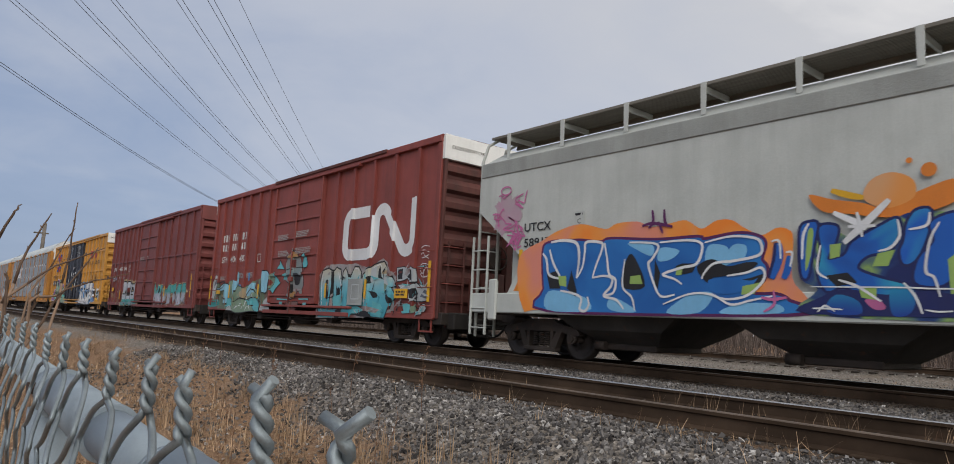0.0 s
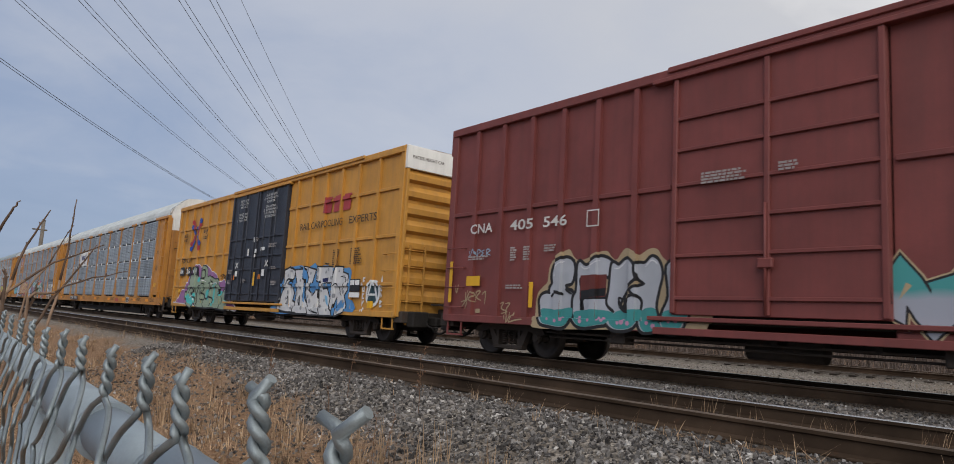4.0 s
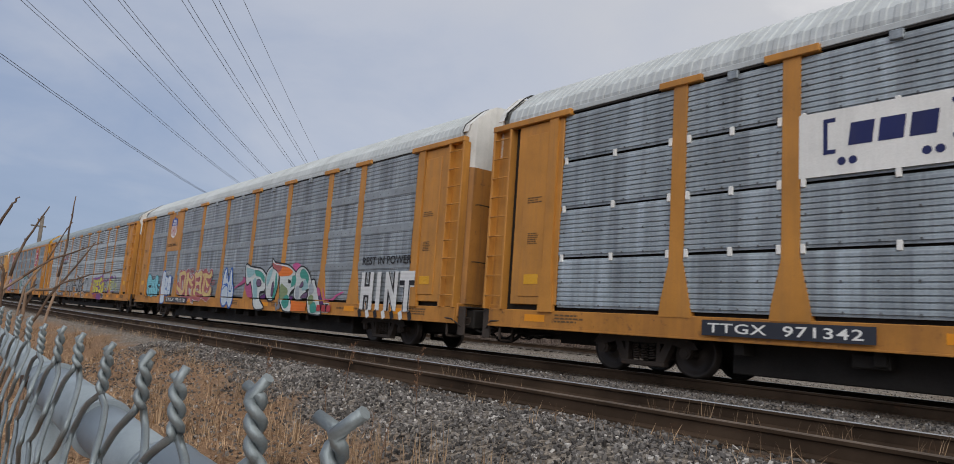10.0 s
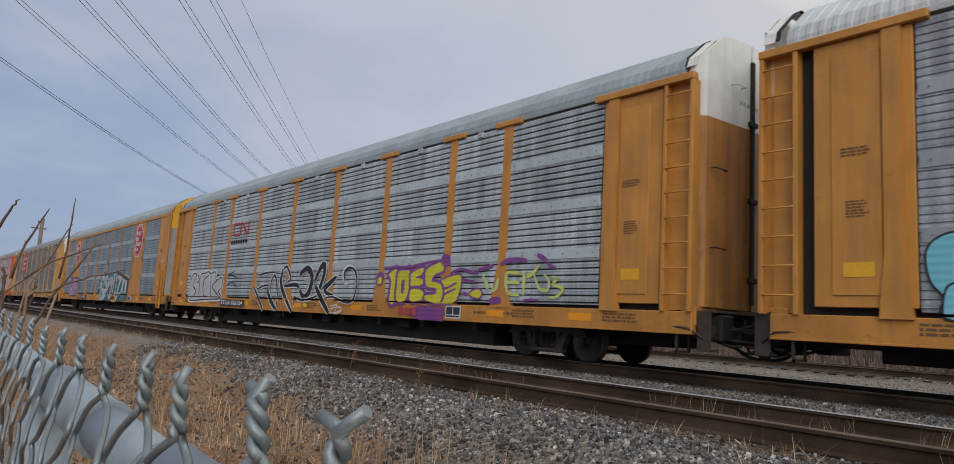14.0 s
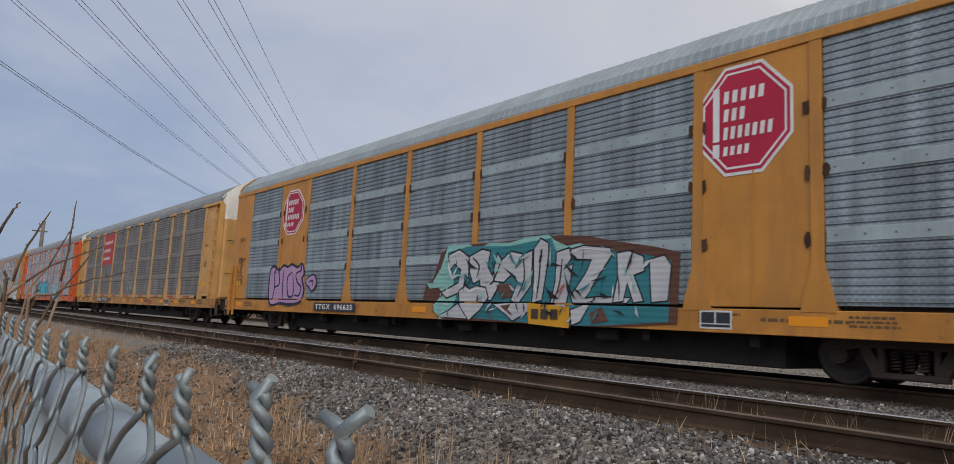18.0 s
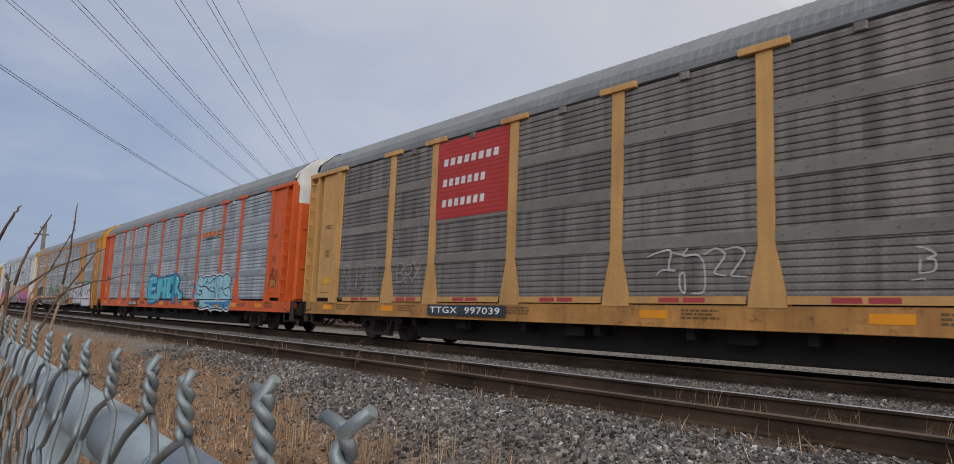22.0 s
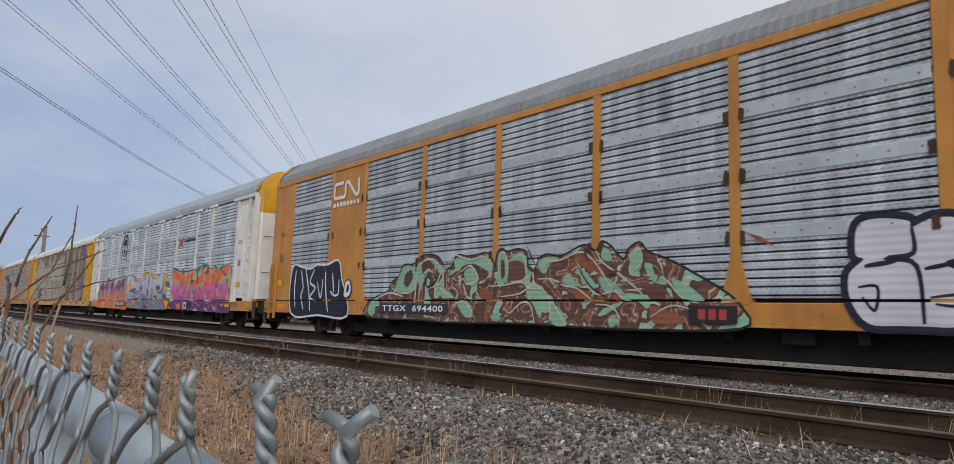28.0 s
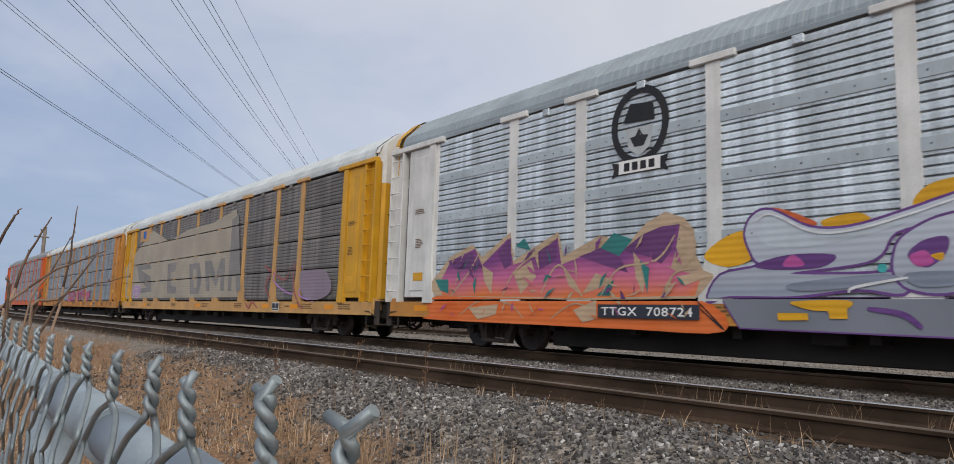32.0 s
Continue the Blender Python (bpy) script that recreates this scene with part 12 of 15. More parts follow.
g.shape([(-4.36, 1.91), (-3.93, 2.09), (-3.56, 2.03), (-3.41, 1.83), (-3.82, 1.77), (-4.02, 1.54), (-4.28, 1.47)], mintp)
g.shape([(-4.14, 1.98), (-3.82, 2.02), (-3.61, 1.84), (-3.92, 1.77), (-4.08, 1.62)], brnc)
g.shape([(-2.83, 2.02), (-2.29, 2), (-1.71, 2.02), (-1.47, 1.84), (-1.55, 1.67), (-1.95, 1.83), (-2.47, 1.82), (-2.74, 1.73)], mintp)
g.shape([(-2.56, 1.83), (-2.04, 1.87), (-1.87, 1.62), (-2.2, 1.42), (-2.51, 1.57)], brnc)
g.shape([(-2.47, 1.68), (-2.21, 1.81), (-1.95, 1.62), (-1.95, 1.35), (-2.29, 1.42)], mintp)
g.shape([(-1.31, 2), (-1.16, 2.12), (-1.05, 2.01), (-0.98, 1.52), (-1.24, 1.46)], mintp)
g.shape([(-1.2, 1.89), (-1.1, 1.9), (-1.07, 1.59), (-1.18, 1.53)], brnc)
g.shape([(-0.86, 2), (-0.58, 2.06), (-0.43, 1.94), (-0.45, 1.75), (-0.55, 1.88), (-0.79, 1.89)], mintp)
g.shape([(-0.97, 1.85), (-0.55, 1.85), (-0.45, 1.5), (-0.87, 1.45)], brnc2)
g.shape([(-0.05, 1.67), (0.02, 1.88), (0.27, 1.93), (0.51, 1.88), (0.27, 1.78), (0.14, 1.6)], mintp)
g.shape([(-3.5, 1.45), (-3.16, 1.33), (-2.82, 1.15), (-3.2, 1.11), (-3.4, 1.23)], mintp)
g.shape([(-6.61, 0.73), (-6.55, 0.95), (-6.22, 1.04), (-6.27, 0.78), (-6.4, 0.65)], mintp)
g.shape([(-0.45, 1.16), (-0.12, 1.19), (0.06, 1.01), (0.03, 0.71), (-0.13, 0.89), (-0.19, 1.07)], mintp)
g.shape([(0.31, 0.98), (0.6, 0.87), (0.74, 0.59), (0.36, 0.61)], mintp)
g.shape([(0.56, 1.47), (0.79, 1.58), (0.9, 1.46), (1.11, 1.34), (0.78, 1.35)], mintp)
g.shape([(0.82, 1.75), (1.13, 1.95), (1.44, 1.82), (1.82, 1.38), (2.04, 1.06), (1.72, 1.17), (1.33, 1.61), (1.02, 1.68), (0.87, 1.52)], brnr)
g.shape([(1.02, 1.68), (1.23, 1.56), (1.48, 1.33), (1.32, 1.28), (1.07, 1.51)], mintp)
g.shape([(1.53, 1.49), (1.82, 1.43), (2.09, 1.22), (2.27, 1.06), (2, 1.09), (1.67, 1.22)], mintp)
g.shape([(2.21, 1.87), (2.44, 2.01), (2.51, 1.75), (2.42, 1.56), (2.29, 1.66)], mintp)
g.shape([(1.55, 2.03), (1.75, 1.99), (1.84, 1.79), (1.64, 1.81)], mintp)
g.shape([(1.52, 1.14), (1.82, 1.22), (2.09, 1.14), (1.95, 1.01), (1.57, 1.04)], brnr)
g.shape([(0.89, 1.29), (1.22, 1.23), (1.42, 1.07), (1.05, 1.04)], brnr)
g.shape([(-1.95, 1.28), (-1.55, 1.34), (-1.47, 1.07), (-1.87, 1.04)], brnr)
g.shape([(2.55, 1.7), (2.8, 1.64), (3.02, 1.34), (2.71, 1.4)], mintp)
g.shape([(3.1, 1.43), (3.46, 1.28), (3.72, 1.06), (3.31, 1.11)], mintp)
g.shape([(2.69, 0.97), (3.07, 0.88), (3.36, 0.7), (2.75, 0.68)], brnr)
g.shape([(3.61, 0.93), (4.1, 0.91), (4.24, 0.73), (3.76, 0.67)], brnr)
g.shape([(1.75, 0.7), (1.89, 0.81), (1.98, 0.68), (1.84, 0.58)], mintp)
g.shape([(-1.47, 0.74), (-1.24, 0.81), (-1.17, 0.65), (-1.4, 0.63)], mintp)
g.shape([(-2.64, 0.97), (-2.29, 1.04), (-2.08, 0.73), (-2.37, 0.69)], mintp)
g.line([(-5.46, 1.38), (-4.91, 1.24), (-4.4, 1.36), (-4.3, 1.87), (-3.82, 2.07), (-3.36, 1.83), (-3.5, 1.45), (-3.81, 1.35)], 0.0393, crmp)
g.line([(-4.22, 1.04), (-4.13, 1.55), (-3.82, 1.81), (-3.4, 1.38), (-2.82, 1.11)], 0.0381, crmp)
g.line([(-4.39, 1), (-4.35, 1.47)], 0.0395, crmp)
g.line([(-3.16, 1.74), (-2.83, 2.1), (-2.29, 1.98), (-1.71, 2.02), (-1.55, 1.74), (-1.63, 1.54), (-2.03, 1.35), (-1.79, 1.04)], 0.0349, crmp)
g.line([(-2.47, 1.43), (-2.29, 1.14), (-1.95, 1.04)], 0.0348, crmp)
g.line([(-2.56, 1.72), (-2.21, 1.84), (-1.95, 1.55), (-2.29, 1.42), (-2.47, 1.57)], 0.0352, crmp)
g.line([(-1.55, 1.37), (-1.02, 1.39), (-0.52, 1.44), (-0.32, 1.31), (0.07, 1.28), (0.28, 1.07), (0.3, 0.66)], 0.0307, crmp)
g.line([(-1.17, 1.14), (-0.59, 1.2), (-0.19, 1.37), (0.13, 1.25), (0.48, 0.9), (0.71, 0.59)], 0.03, crmp)
g.line([(-1.24, 1.46), (-1.27, 1.93), (-1.12, 2.1), (-0.97, 1.85), (-0.98, 1.46)], 0.0327, crmp)
g.line([(-0.83, 1.9), (-0.55, 2.01), (-0.41, 1.81), (-0.44, 1.5), (-0.87, 1.45)], 0.0316, crmp)
g.line([(0.04, 1.64), (0.2, 1.81), (0.57, 1.85), (1.08, 1.98), (1.44, 1.77), (1.82, 1.32), (2.18, 1.06)], 0.0278, crmp)
g.line([(-0.05, 1.49), (0.32, 1.48), (0.67, 1.35), (1, 1.29), (1.37, 1.07)], 0.0285, crmp)
g.line([(0.88, 1.63), (1.02, 1.68), (1.27, 1.34), (1.52, 1.17), (1.91, 1.22), (2.13, 1.04)], 0.0268, crmp)
g.line([(1.45, 1.98), (1.64, 1.75), (2.02, 1.52), (2.41, 1.26), (2.57, 1.11)], 0.0256, crmp)
g.line([(2.25, 1.77), (2.44, 1.96), (2.51, 1.75), (2.29, 1.56)], 0.025, crmp)
g.line([(-6.42, 1), (-5.64, 1.25), (-4.9, 1.16)], 0.0422, crmp)
g.line([(-2.82, 0.93), (-2.46, 1.04), (-2.12, 0.83), (-2.2, 0.7)], 0.0349, crmp)
g.line([(-0.81, 0.82), (-0.52, 1.01), (-0.26, 0.98), (-0.13, 0.65)], 0.0306, crmp)
g.line([(1.47, 0.99), (1.81, 0.96), (1.99, 0.81), (1.98, 0.61)], 0.0257, crmp)
g.line([(2.54, 1.5), (2.95, 1.44), (3.31, 1.11), (3.62, 1.02)], 0.0231, crmp)
g.line([(2.68, 0.78), (3.08, 0.97), (3.44, 0.93), (3.77, 0.8), (4.09, 0.85)], 0.0222, crmp)
g.line([(-3.82, 1.75), (-3.97, 1.54), (-3.81, 1.38), (-3.52, 1.53), (-3.71, 1.73)], 0.0385, blk)
g.line([(1.02, 1.71), (1.32, 1.34), (1.72, 1.12)], 0.027, blk)
g.shards(-5.0, 5.0, 1.15, 2.0, 26, (brnc, crmp, mintp, brnr), 12, 0.22)

g = Mural(A11, "silver bubble letters with dark outlines", FACE)
g.shape([(6.01, 1.69), (6.05, 2.07), (6.3, 2.15), (6.66, 2.09), (6.7, 2), (6.95, 2.1), (7.24, 2.04), (7.25, 1.65), (7.05, 1.52), (7.32, 1.32), (7.33, 0.94), (7.16, 0.75), (6.8, 0.74), (6.52, 0.74), (6.14, 0.76), (5.93, 1.07), (5.92, 1.42), (6.11, 1.61)], silverage, [(inkb, 0.107)])
g.shape([(7.32, 1.65), (7.31, 2), (7.48, 2.13), (7.9, 2.09), (7.95, 1.87), (7.82, 1.66), (7.57, 1.62), (7.82, 1.6), (8, 1.37), (7.99, 0.88), (7.75, 0.71), (7.46, 0.75), (7.33, 1.07)], silverage, [(inkb, 0.101)])
g.shape([(8.02, 1.74), (8.06, 2.1), (8.29, 2.16), (8.66, 2.1), (8.7, 1.83), (8.52, 1.6), (8.3, 1.52), (8.18, 1.37), (8.6, 1.39), (8.78, 1.24), (8.78, 0.92), (8.53, 0.71), (8.22, 0.79), (8.03, 1.07)], silverage, [(inkb, 0.0966)])
g.line([(6.7, 2), (6.71, 1.67), (6.41, 1.61), (6.74, 1.5), (6.8, 0.77)], 0.0535, inkb)
g.line([(6.12, 1.52), (6.5, 1.57)], 0.0546, inkb)
g.line([(6.83, 1.46), (7.14, 1.52)], 0.046, inkb)
g.line([(7.57, 1.48), (7.54, 1.16), (7.74, 1.19), (7.82, 1.5)], 0.0504, inkb)
g.line([(8.26, 1.46), (8.22, 1.19), (8.52, 1.42)], 0.0484, inkb)
g.line([(6.03, 1.24), (6.27, 1.24), (6.23, 0.93), (6.08, 1.11)], 0.0342, inkb)
g.line([(6.88, 1.1), (7.19, 1.13), (7.15, 1), (6.93, 1.02)], 0.0325, inkb)

g = Mural(A11, "silver bubble letters on a green edge", FACE - 0.002)
g.shape([(8.6, 2.14), (8.96, 2.26), (9.44, 2.31), (10.27, 2.29), (10.9, 2.29), (11.68, 2.19), (12, 2), (11.94, 1.62), (11.75, 1.58), (11.98, 1.24), (11.96, 0.64), (11.08, 0.54), (9.3, 0.53), (8.99, 0.6), (8.96, 1.06), (8.89, 1.41), (8.52, 1.51)], moss)
g.shape([(8.89, 1.88), (9.24, 2.18), (9.71, 2.2), (10.21, 2.14), (10.56, 2.22), (11.06, 2.17), (11.32, 2.21), (11.67, 2.1), (11.69, 1.73), (11.85, 1.48), (11.98, 1.15), (11.94, 0.64), (11.68, 0.57), (9.24, 0.54), (8.92, 0.89), (8.96, 1.29)], inkb)
g.shape([(8.89, 1.65), (8.96, 1.94), (9.17, 2.07), (9.24, 1.86), (9.17, 1.58), (9.07, 1.32), (8.95, 1.38)], silverage)
g.shape([(9.27, 2.12), (9.58, 2.16), (9.82, 2.03), (9.8, 1.72), (9.67, 1.5), (9.95, 1.39), (10.02, 1.06), (9.3, 1.07), (9.24, 1.58)], silverage)
g.shape([(9.87, 2.08), (10.04, 2.15), (10.18, 2.06), (10.17, 1.49), (10.18, 1.33), (10.38, 1.43), (10.49, 1.45), (10.69, 1.32), (10.68, 1.03), (10.07, 1.05), (9.95, 1.39), (9.82, 1.5)], silverage)
g.shape([(10.27, 2.05), (10.62, 2.18), (10.92, 2.11), (10.97, 1.9), (10.83, 1.57), (10.66, 1.42), (10.43, 1.48), (10.26, 1.49)], silverage)
g.shape([(11.03, 2.02), (11.22, 2.18), (11.5, 2.15), (11.62, 1.98), (11.54, 1.69), (11.1, 1.69), (11.31, 1.6), (11.61, 1.56), (11.82, 1.39), (11.94, 1.08), (11.95, 0.95), (11.09, 1.01), (10.74, 1.19), (10.72, 1.32), (10.88, 1.41), (11.35, 1.25), (11.5, 1.27), (10.94, 1.39), (11, 1.61)], silverage)
g.shape([(8.96, 1.12), (9.07, 1.21), (9.24, 1.09), (9.44, 1.01), (10, 1), (10.01, 0.74), (9.91, 0.6), (9.24, 0.62), (8.99, 0.86)], silverage)
g.shape([(10.07, 1), (10.68, 0.99), (10.69, 0.65), (10.04, 0.6)], silverage)
g.shape([(10.74, 0.98), (11.19, 0.97), (11.21, 0.71), (11.08, 0.59), (10.73, 0.6)], silverage)
g.shape([(11.24, 0.97), (11.93, 0.92), (11.91, 0.66), (11.68, 0.58), (11.21, 0.59)], silverage)
g.line([(9.51, 1.79), (9.61, 1.93), (9.59, 1.56)], 0.0395, inkb)
g.line([(10.44, 1.8), (10.59, 1.92), (10.58, 1.63)], 0.037, inkb)
g.line([(8.95, 1.88), (9.11, 1.84), (9.03, 1.7), (8.96, 1.59)], 0.0351, inkb)

g = Mural(A12, "orange and magenta spiked letters with pale edges", FACE)
g.shape([(3.97, 2.58), (4.66, 2.57), (5.19, 2.32), (5.55, 2.54), (5.91, 2.28), (6.8, 2.37), (7.41, 2.43), (8.17, 2.59), (8.78, 2.6), (9.2, 2.39), (9.51, 2.33), (9.89, 2.49), (10.1, 2.22), (10.45, 2.44), (11.4, 2.49), (11.8, 2.17), (11.9, 1.83), (11.78, 1.29), (11.76, 0.59), (10.36, 0.57), (8.88, 0.59), (4.01, 0.75), (4.03, 1.61)], tealz, soft=False)
g.shape([(4.05, 2.53), (4.8, 2.43), (5.91, 2.28), (6.14, 2.42), (7.26, 2.45), (7.61, 2.16), (8.17, 2.52), (8.35, 2.32), (8.95, 2.58), (9.24, 2.39), (9.59, 2.39), (9.96, 2.39), (10.24, 2.24), (11.43, 2.51), (11.79, 1.94), (11.7, 0.59), (10.36, 0.57), (4.21, 0.75), (3.91, 1.27)], skinz, soft=False)
g.shape([(4.25, 1.26), (3.96, 1.53), (4.29, 1.95), (5.08, 1.83), (5.93, 1.8), (6.49, 1.81), (7.03, 1.72), (7.62, 1.77), (8.36, 1.66), (9.04, 1.71), (9.35, 1.79), (9.88, 1.83), (10.37, 1.74), (11.02, 1.74), (11.27, 1.75), (11.55, 1.4), (11.72, 1.24), (11.37, 1.13), (11.13, 1.06), (9.51, 1.09), (9.35, 0.98), (9.2, 0.89), (8.88, 0.92), (8.79, 1.07), (6.94, 1.1), (4.47, 1.08)], muskp, soft=False)
g.shape([(4.25, 0.67), (4.23, 1.03), (6.84, 1.05), (8.79, 1.03), (9.12, 0.89), (9.58, 1.02), (11.13, 1.02), (11.71, 0.96), (11.7, 0.59), (10.36, 0.57), (8.02, 0.6)], muskv)
g.shape([(4.15, 2.48), (4.8, 2.37), (5.75, 2.06), (6.16, 1.87), (6.82, 1.8), (7.03, 1.72), (5.93, 1.75), (5.08, 1.82), (4.36, 1.95)], musko, soft=False)
g.shape([(5.67, 2.45), (5.87, 2.2), (6.16, 1.85), (5.67, 1.97)], musko, soft=False)
g.shape([(6.27, 1.86), (6.28, 2.27), (6.8, 2.2), (7.26, 2.41), (7.07, 2.05), (7, 1.74)], musko, soft=False)
g.shape([(7.03, 1.72), (7.42, 1.97), (8.16, 2.14), (8.1, 2.44), (8.3, 2.46), (8.46, 2.09), (8.45, 1.73), (7.62, 1.71)], musko, soft=False)
g.shape([(8.49, 1.73), (8.79, 2.01), (8.7, 2.26), (8.93, 2.55), (9.16, 2.42), (9.26, 2.06), (9.21, 1.72), (8.87, 1.68)], musko, soft=False)
g.shape([(9.2, 1.7), (9.57, 1.86), (9.66, 2.33), (9.83, 2.36), (9.87, 2.21), (9.75, 2.09), (10.24, 2.21), (10.78, 2.36), (11.43, 2.5), (11.3, 2.06), (10.78, 2.05), (10.37, 1.83), (9.88, 1.75)], musko, soft=False)
g.shape([(4.35, 2.08), (5.08, 1.96), (5.27, 1.78), (4.77, 1.63), (4.63, 1.89)], skinz, soft=False)
g.shape([(5.28, 1.54), (5.82, 1.56), (5.71, 1.37), (5.3, 1.25), (5.53, 1.41)], skinz, soft=False)
g.shape([(6.39, 1.7), (6.7, 2.22), (6.82, 1.8), (6.51, 1.32), (6.13, 1.17)], skinz, soft=False)
g.shape([(6.93, 1.57), (7.33, 1.52), (7.48, 1.41), (7.24, 1.16), (6.99, 1.16)], skinz, soft=False)
g.shape([(7.03, 1.53), (7.33, 1.48), (7.29, 1.34), (7.09, 1.38)], tealz, soft=False)
g.shape([(7.72, 1.73), (8.36, 1.84), (8.58, 1.72), (8.18, 1.53), (7.91, 1.58)], skinz, soft=False)
g.shape([(8.79, 1.38), (9.04, 1.21), (9.1, 1.08), (8.88, 1.11), (8.71, 1.28)], skinz, soft=False)
g.shape([(9.51, 1.52), (9.73, 1.36), (9.84, 1.07), (9.66, 1.2)], skinz, soft=False)
g.shape([(10.09, 1.57), (10.44, 1.46), (10.5, 1.22), (10.3, 1.2), (10.16, 1.38)], skinz, soft=False)
g.shape([(10.58, 1.85), (10.9, 2.04), (11.27, 1.98), (11.03, 1.82), (10.77, 1.81)], skinz, soft=False)
g.shape([(11.26, 1.19), (11.5, 1.35), (11.66, 1.26), (11.72, 1.07), (11.37, 1.06)], skinz, soft=False)
g.shape([(11.27, 1.67), (11.61, 1.51), (11.78, 1.26), (11.5, 1.46)], tealz, soft=False)
g.shape([(5.43, 2.35), (5.65, 2.45), (5.68, 2.13)], tealz, soft=False)
g.shape([(7.52, 2.1), (7.71, 2.3), (7.67, 2.02)], tealz, soft=False)
g.shape([(8.83, 2.42), (9.03, 2.54), (8.99, 2.21)], tealz, soft=False)
g.shape([(7.4, 0.62), (7.74, 0.73), (8.06, 0.63), (7.74, 0.58)], skinz, soft=False)
g.shape([(8.79, 0.72), (9.12, 0.76), (9.39, 0.6), (9.04, 0.63)], skinz, soft=False)
g.shape([(9.73, 0.92), (10.09, 0.77), (10.66, 0.64), (10.23, 0.6), (9.95, 0.68)], skinz, soft=False)
g.shape([(10.09, 0.72), (10.43, 0.69), (10.56, 0.59), (10.16, 0.61)], tealz, soft=False)
g.shape([(4.74, 0.93), (5.25, 0.89), (5.67, 0.93), (5.62, 0.73), (5.26, 0.61), (5.07, 0.77)], musko, soft=False)
g.line([(5.77, 1.33), (6.05, 1.64), (6.16, 1.94), (6.39, 1.55), (6.29, 1.17)], 0.0234, skinz)
g.line([(7.24, 1.09), (7.44, 1.37), (8, 1.57), (8.53, 1.62)], 0.0213, skinz)
g.line([(9.12, 1.54), (9.35, 1.27), (9.51, 1.08)], 0.0193, skinz)
g.line([(8.19, 1.12), (8.54, 1.39), (8.79, 1.61)], 0.0204, skinz)
g.line([(10.63, 1.08), (11.01, 1.19), (11.38, 1.3)], 0.0172, skinz)
g.line([(7.04, 1.09), (7.44, 0.98), (8.01, 0.91), (8.37, 0.81)], 0.0212, skinz)
g.line([(4.05, 2.56), (4.66, 2.46), (5.74, 2.33), (6.14, 2.38), (6.37, 2.34), (7.31, 2.44)], 0.0323, muskd)
g.line([(8.35, 2.46), (8.7, 2.54), (9.03, 2.47), (9.51, 2.36), (9.66, 2.48), (9.88, 2.46), (10.1, 2.22)], 0.0264, muskd)
g.shape([(6.01, 0.96), (6.43, 0.96), (6.48, 0.68), (6.04, 0.7)], f_white2, soft=False)
g.shape([(6.1, 0.9), (6.37, 0.91), (6.42, 0.74), (6.13, 0.75)], purpd, soft=False)
g.shape([(11.25, 0.92), (11.74, 0.92), (11.75, 0.78), (11.25, 0.79)], f_yell2, soft=False)
g.shape([(10.75, 0.91), (11.13, 0.92), (11.14, 0.84), (10.75, 0.84)], f_oran, soft=False)
g.line([(3.28, 1.99), (3.41, 1.74), (3.49, 1.99)], 0.036, blk)
g.line([(3.58, 1.89), (3.67, 1.71), (3.85, 1.72)], 0.0354, blk)
g.shards(4.0, 11.5, 1.1, 1.75, 46, (skinz, muskp, tealz, skinz, muskv), 7, 0.2)
g.shards(4.0, 11.5, 1.75, 2.4, 26, (skinz, musko, tealz, muskd), 8, 0.24)
g.shards(4.0, 11.5, 0.72, 1.03, 22, (skinz, purpd, yelz, tealz, magz), 9, 0.15)

g = Mural(A12, "grey blue angular letters with purple outlines and yellow sparks", FACE)
g.shape([(-1.22, 2.52), (-0.69, 2.58), (-0.54, 2.47), (-0.96, 2.3), (-1.41, 2.27)], yelz)
g.shape([(-2.57, 2.17), (-2.08, 2.24), (-1.92, 2.08), (-2.4, 2.02)], yelz)
g.shape([(-4.44, 1.75), (-4.07, 2.04), (-3.67, 2.1), (-3.59, 1.71), (-4.03, 1.57)], yelz)
g.shape([(-0.04, 2.48), (0.21, 2.57), (0.56, 2.36), (0.28, 2.33), (0.24, 1.95), (0.04, 2.19)], yelz)
g.shape([(0.67, 2.23), (1.05, 2.38), (1.38, 2.19), (0.98, 2.13)], yelz)
g.shape([(2.65, 2.32), (3.21, 2.31), (3.22, 2.11), (3.04, 2.06), (2.98, 1.77), (3.23, 1.61), (3.34, 1.5), (2.96, 1.49), (2.72, 1.88)], yelz)
g.shape([(-3.48, 2.42), (-3.17, 2.41), (-2.63, 2.15), (-2.86, 2.12), (-3.25, 2.33)], oranz)
g.shape([(1.47, 2.36), (2.02, 2.35), (1.88, 2.27), (1.51, 2.26)], oranz)
g.shape([(-4.12, 1.07), (2.92, 1.06), (3.17, 0.62), (-0.5, 0.6), (-3.83, 0.64)], zones, [(purpo, 0.0231)], soft=False)
g.shape([(-3.72, 2.06), (-3.59, 2.34), (-3.29, 2.39), (-2.74, 2.09), (-2.18, 2.05), (-1.55, 2.19), (-0.77, 2.4), (-0.66, 2.3), (-1.03, 2.07), (-1.62, 1.94), (-1.81, 1.66), (-2.12, 1.54), (-3.04, 1.44), (-2.14, 1.4), (-1.49, 1.4), (-1.57, 1.14), (-2.12, 1.2), (-3.02, 1.11), (-3.99, 1.12), (-4.37, 1.05), (-4.15, 1.44), (-3.53, 1.56), (-3.6, 1.71)], zonep, [(purpo, 0.0398)])
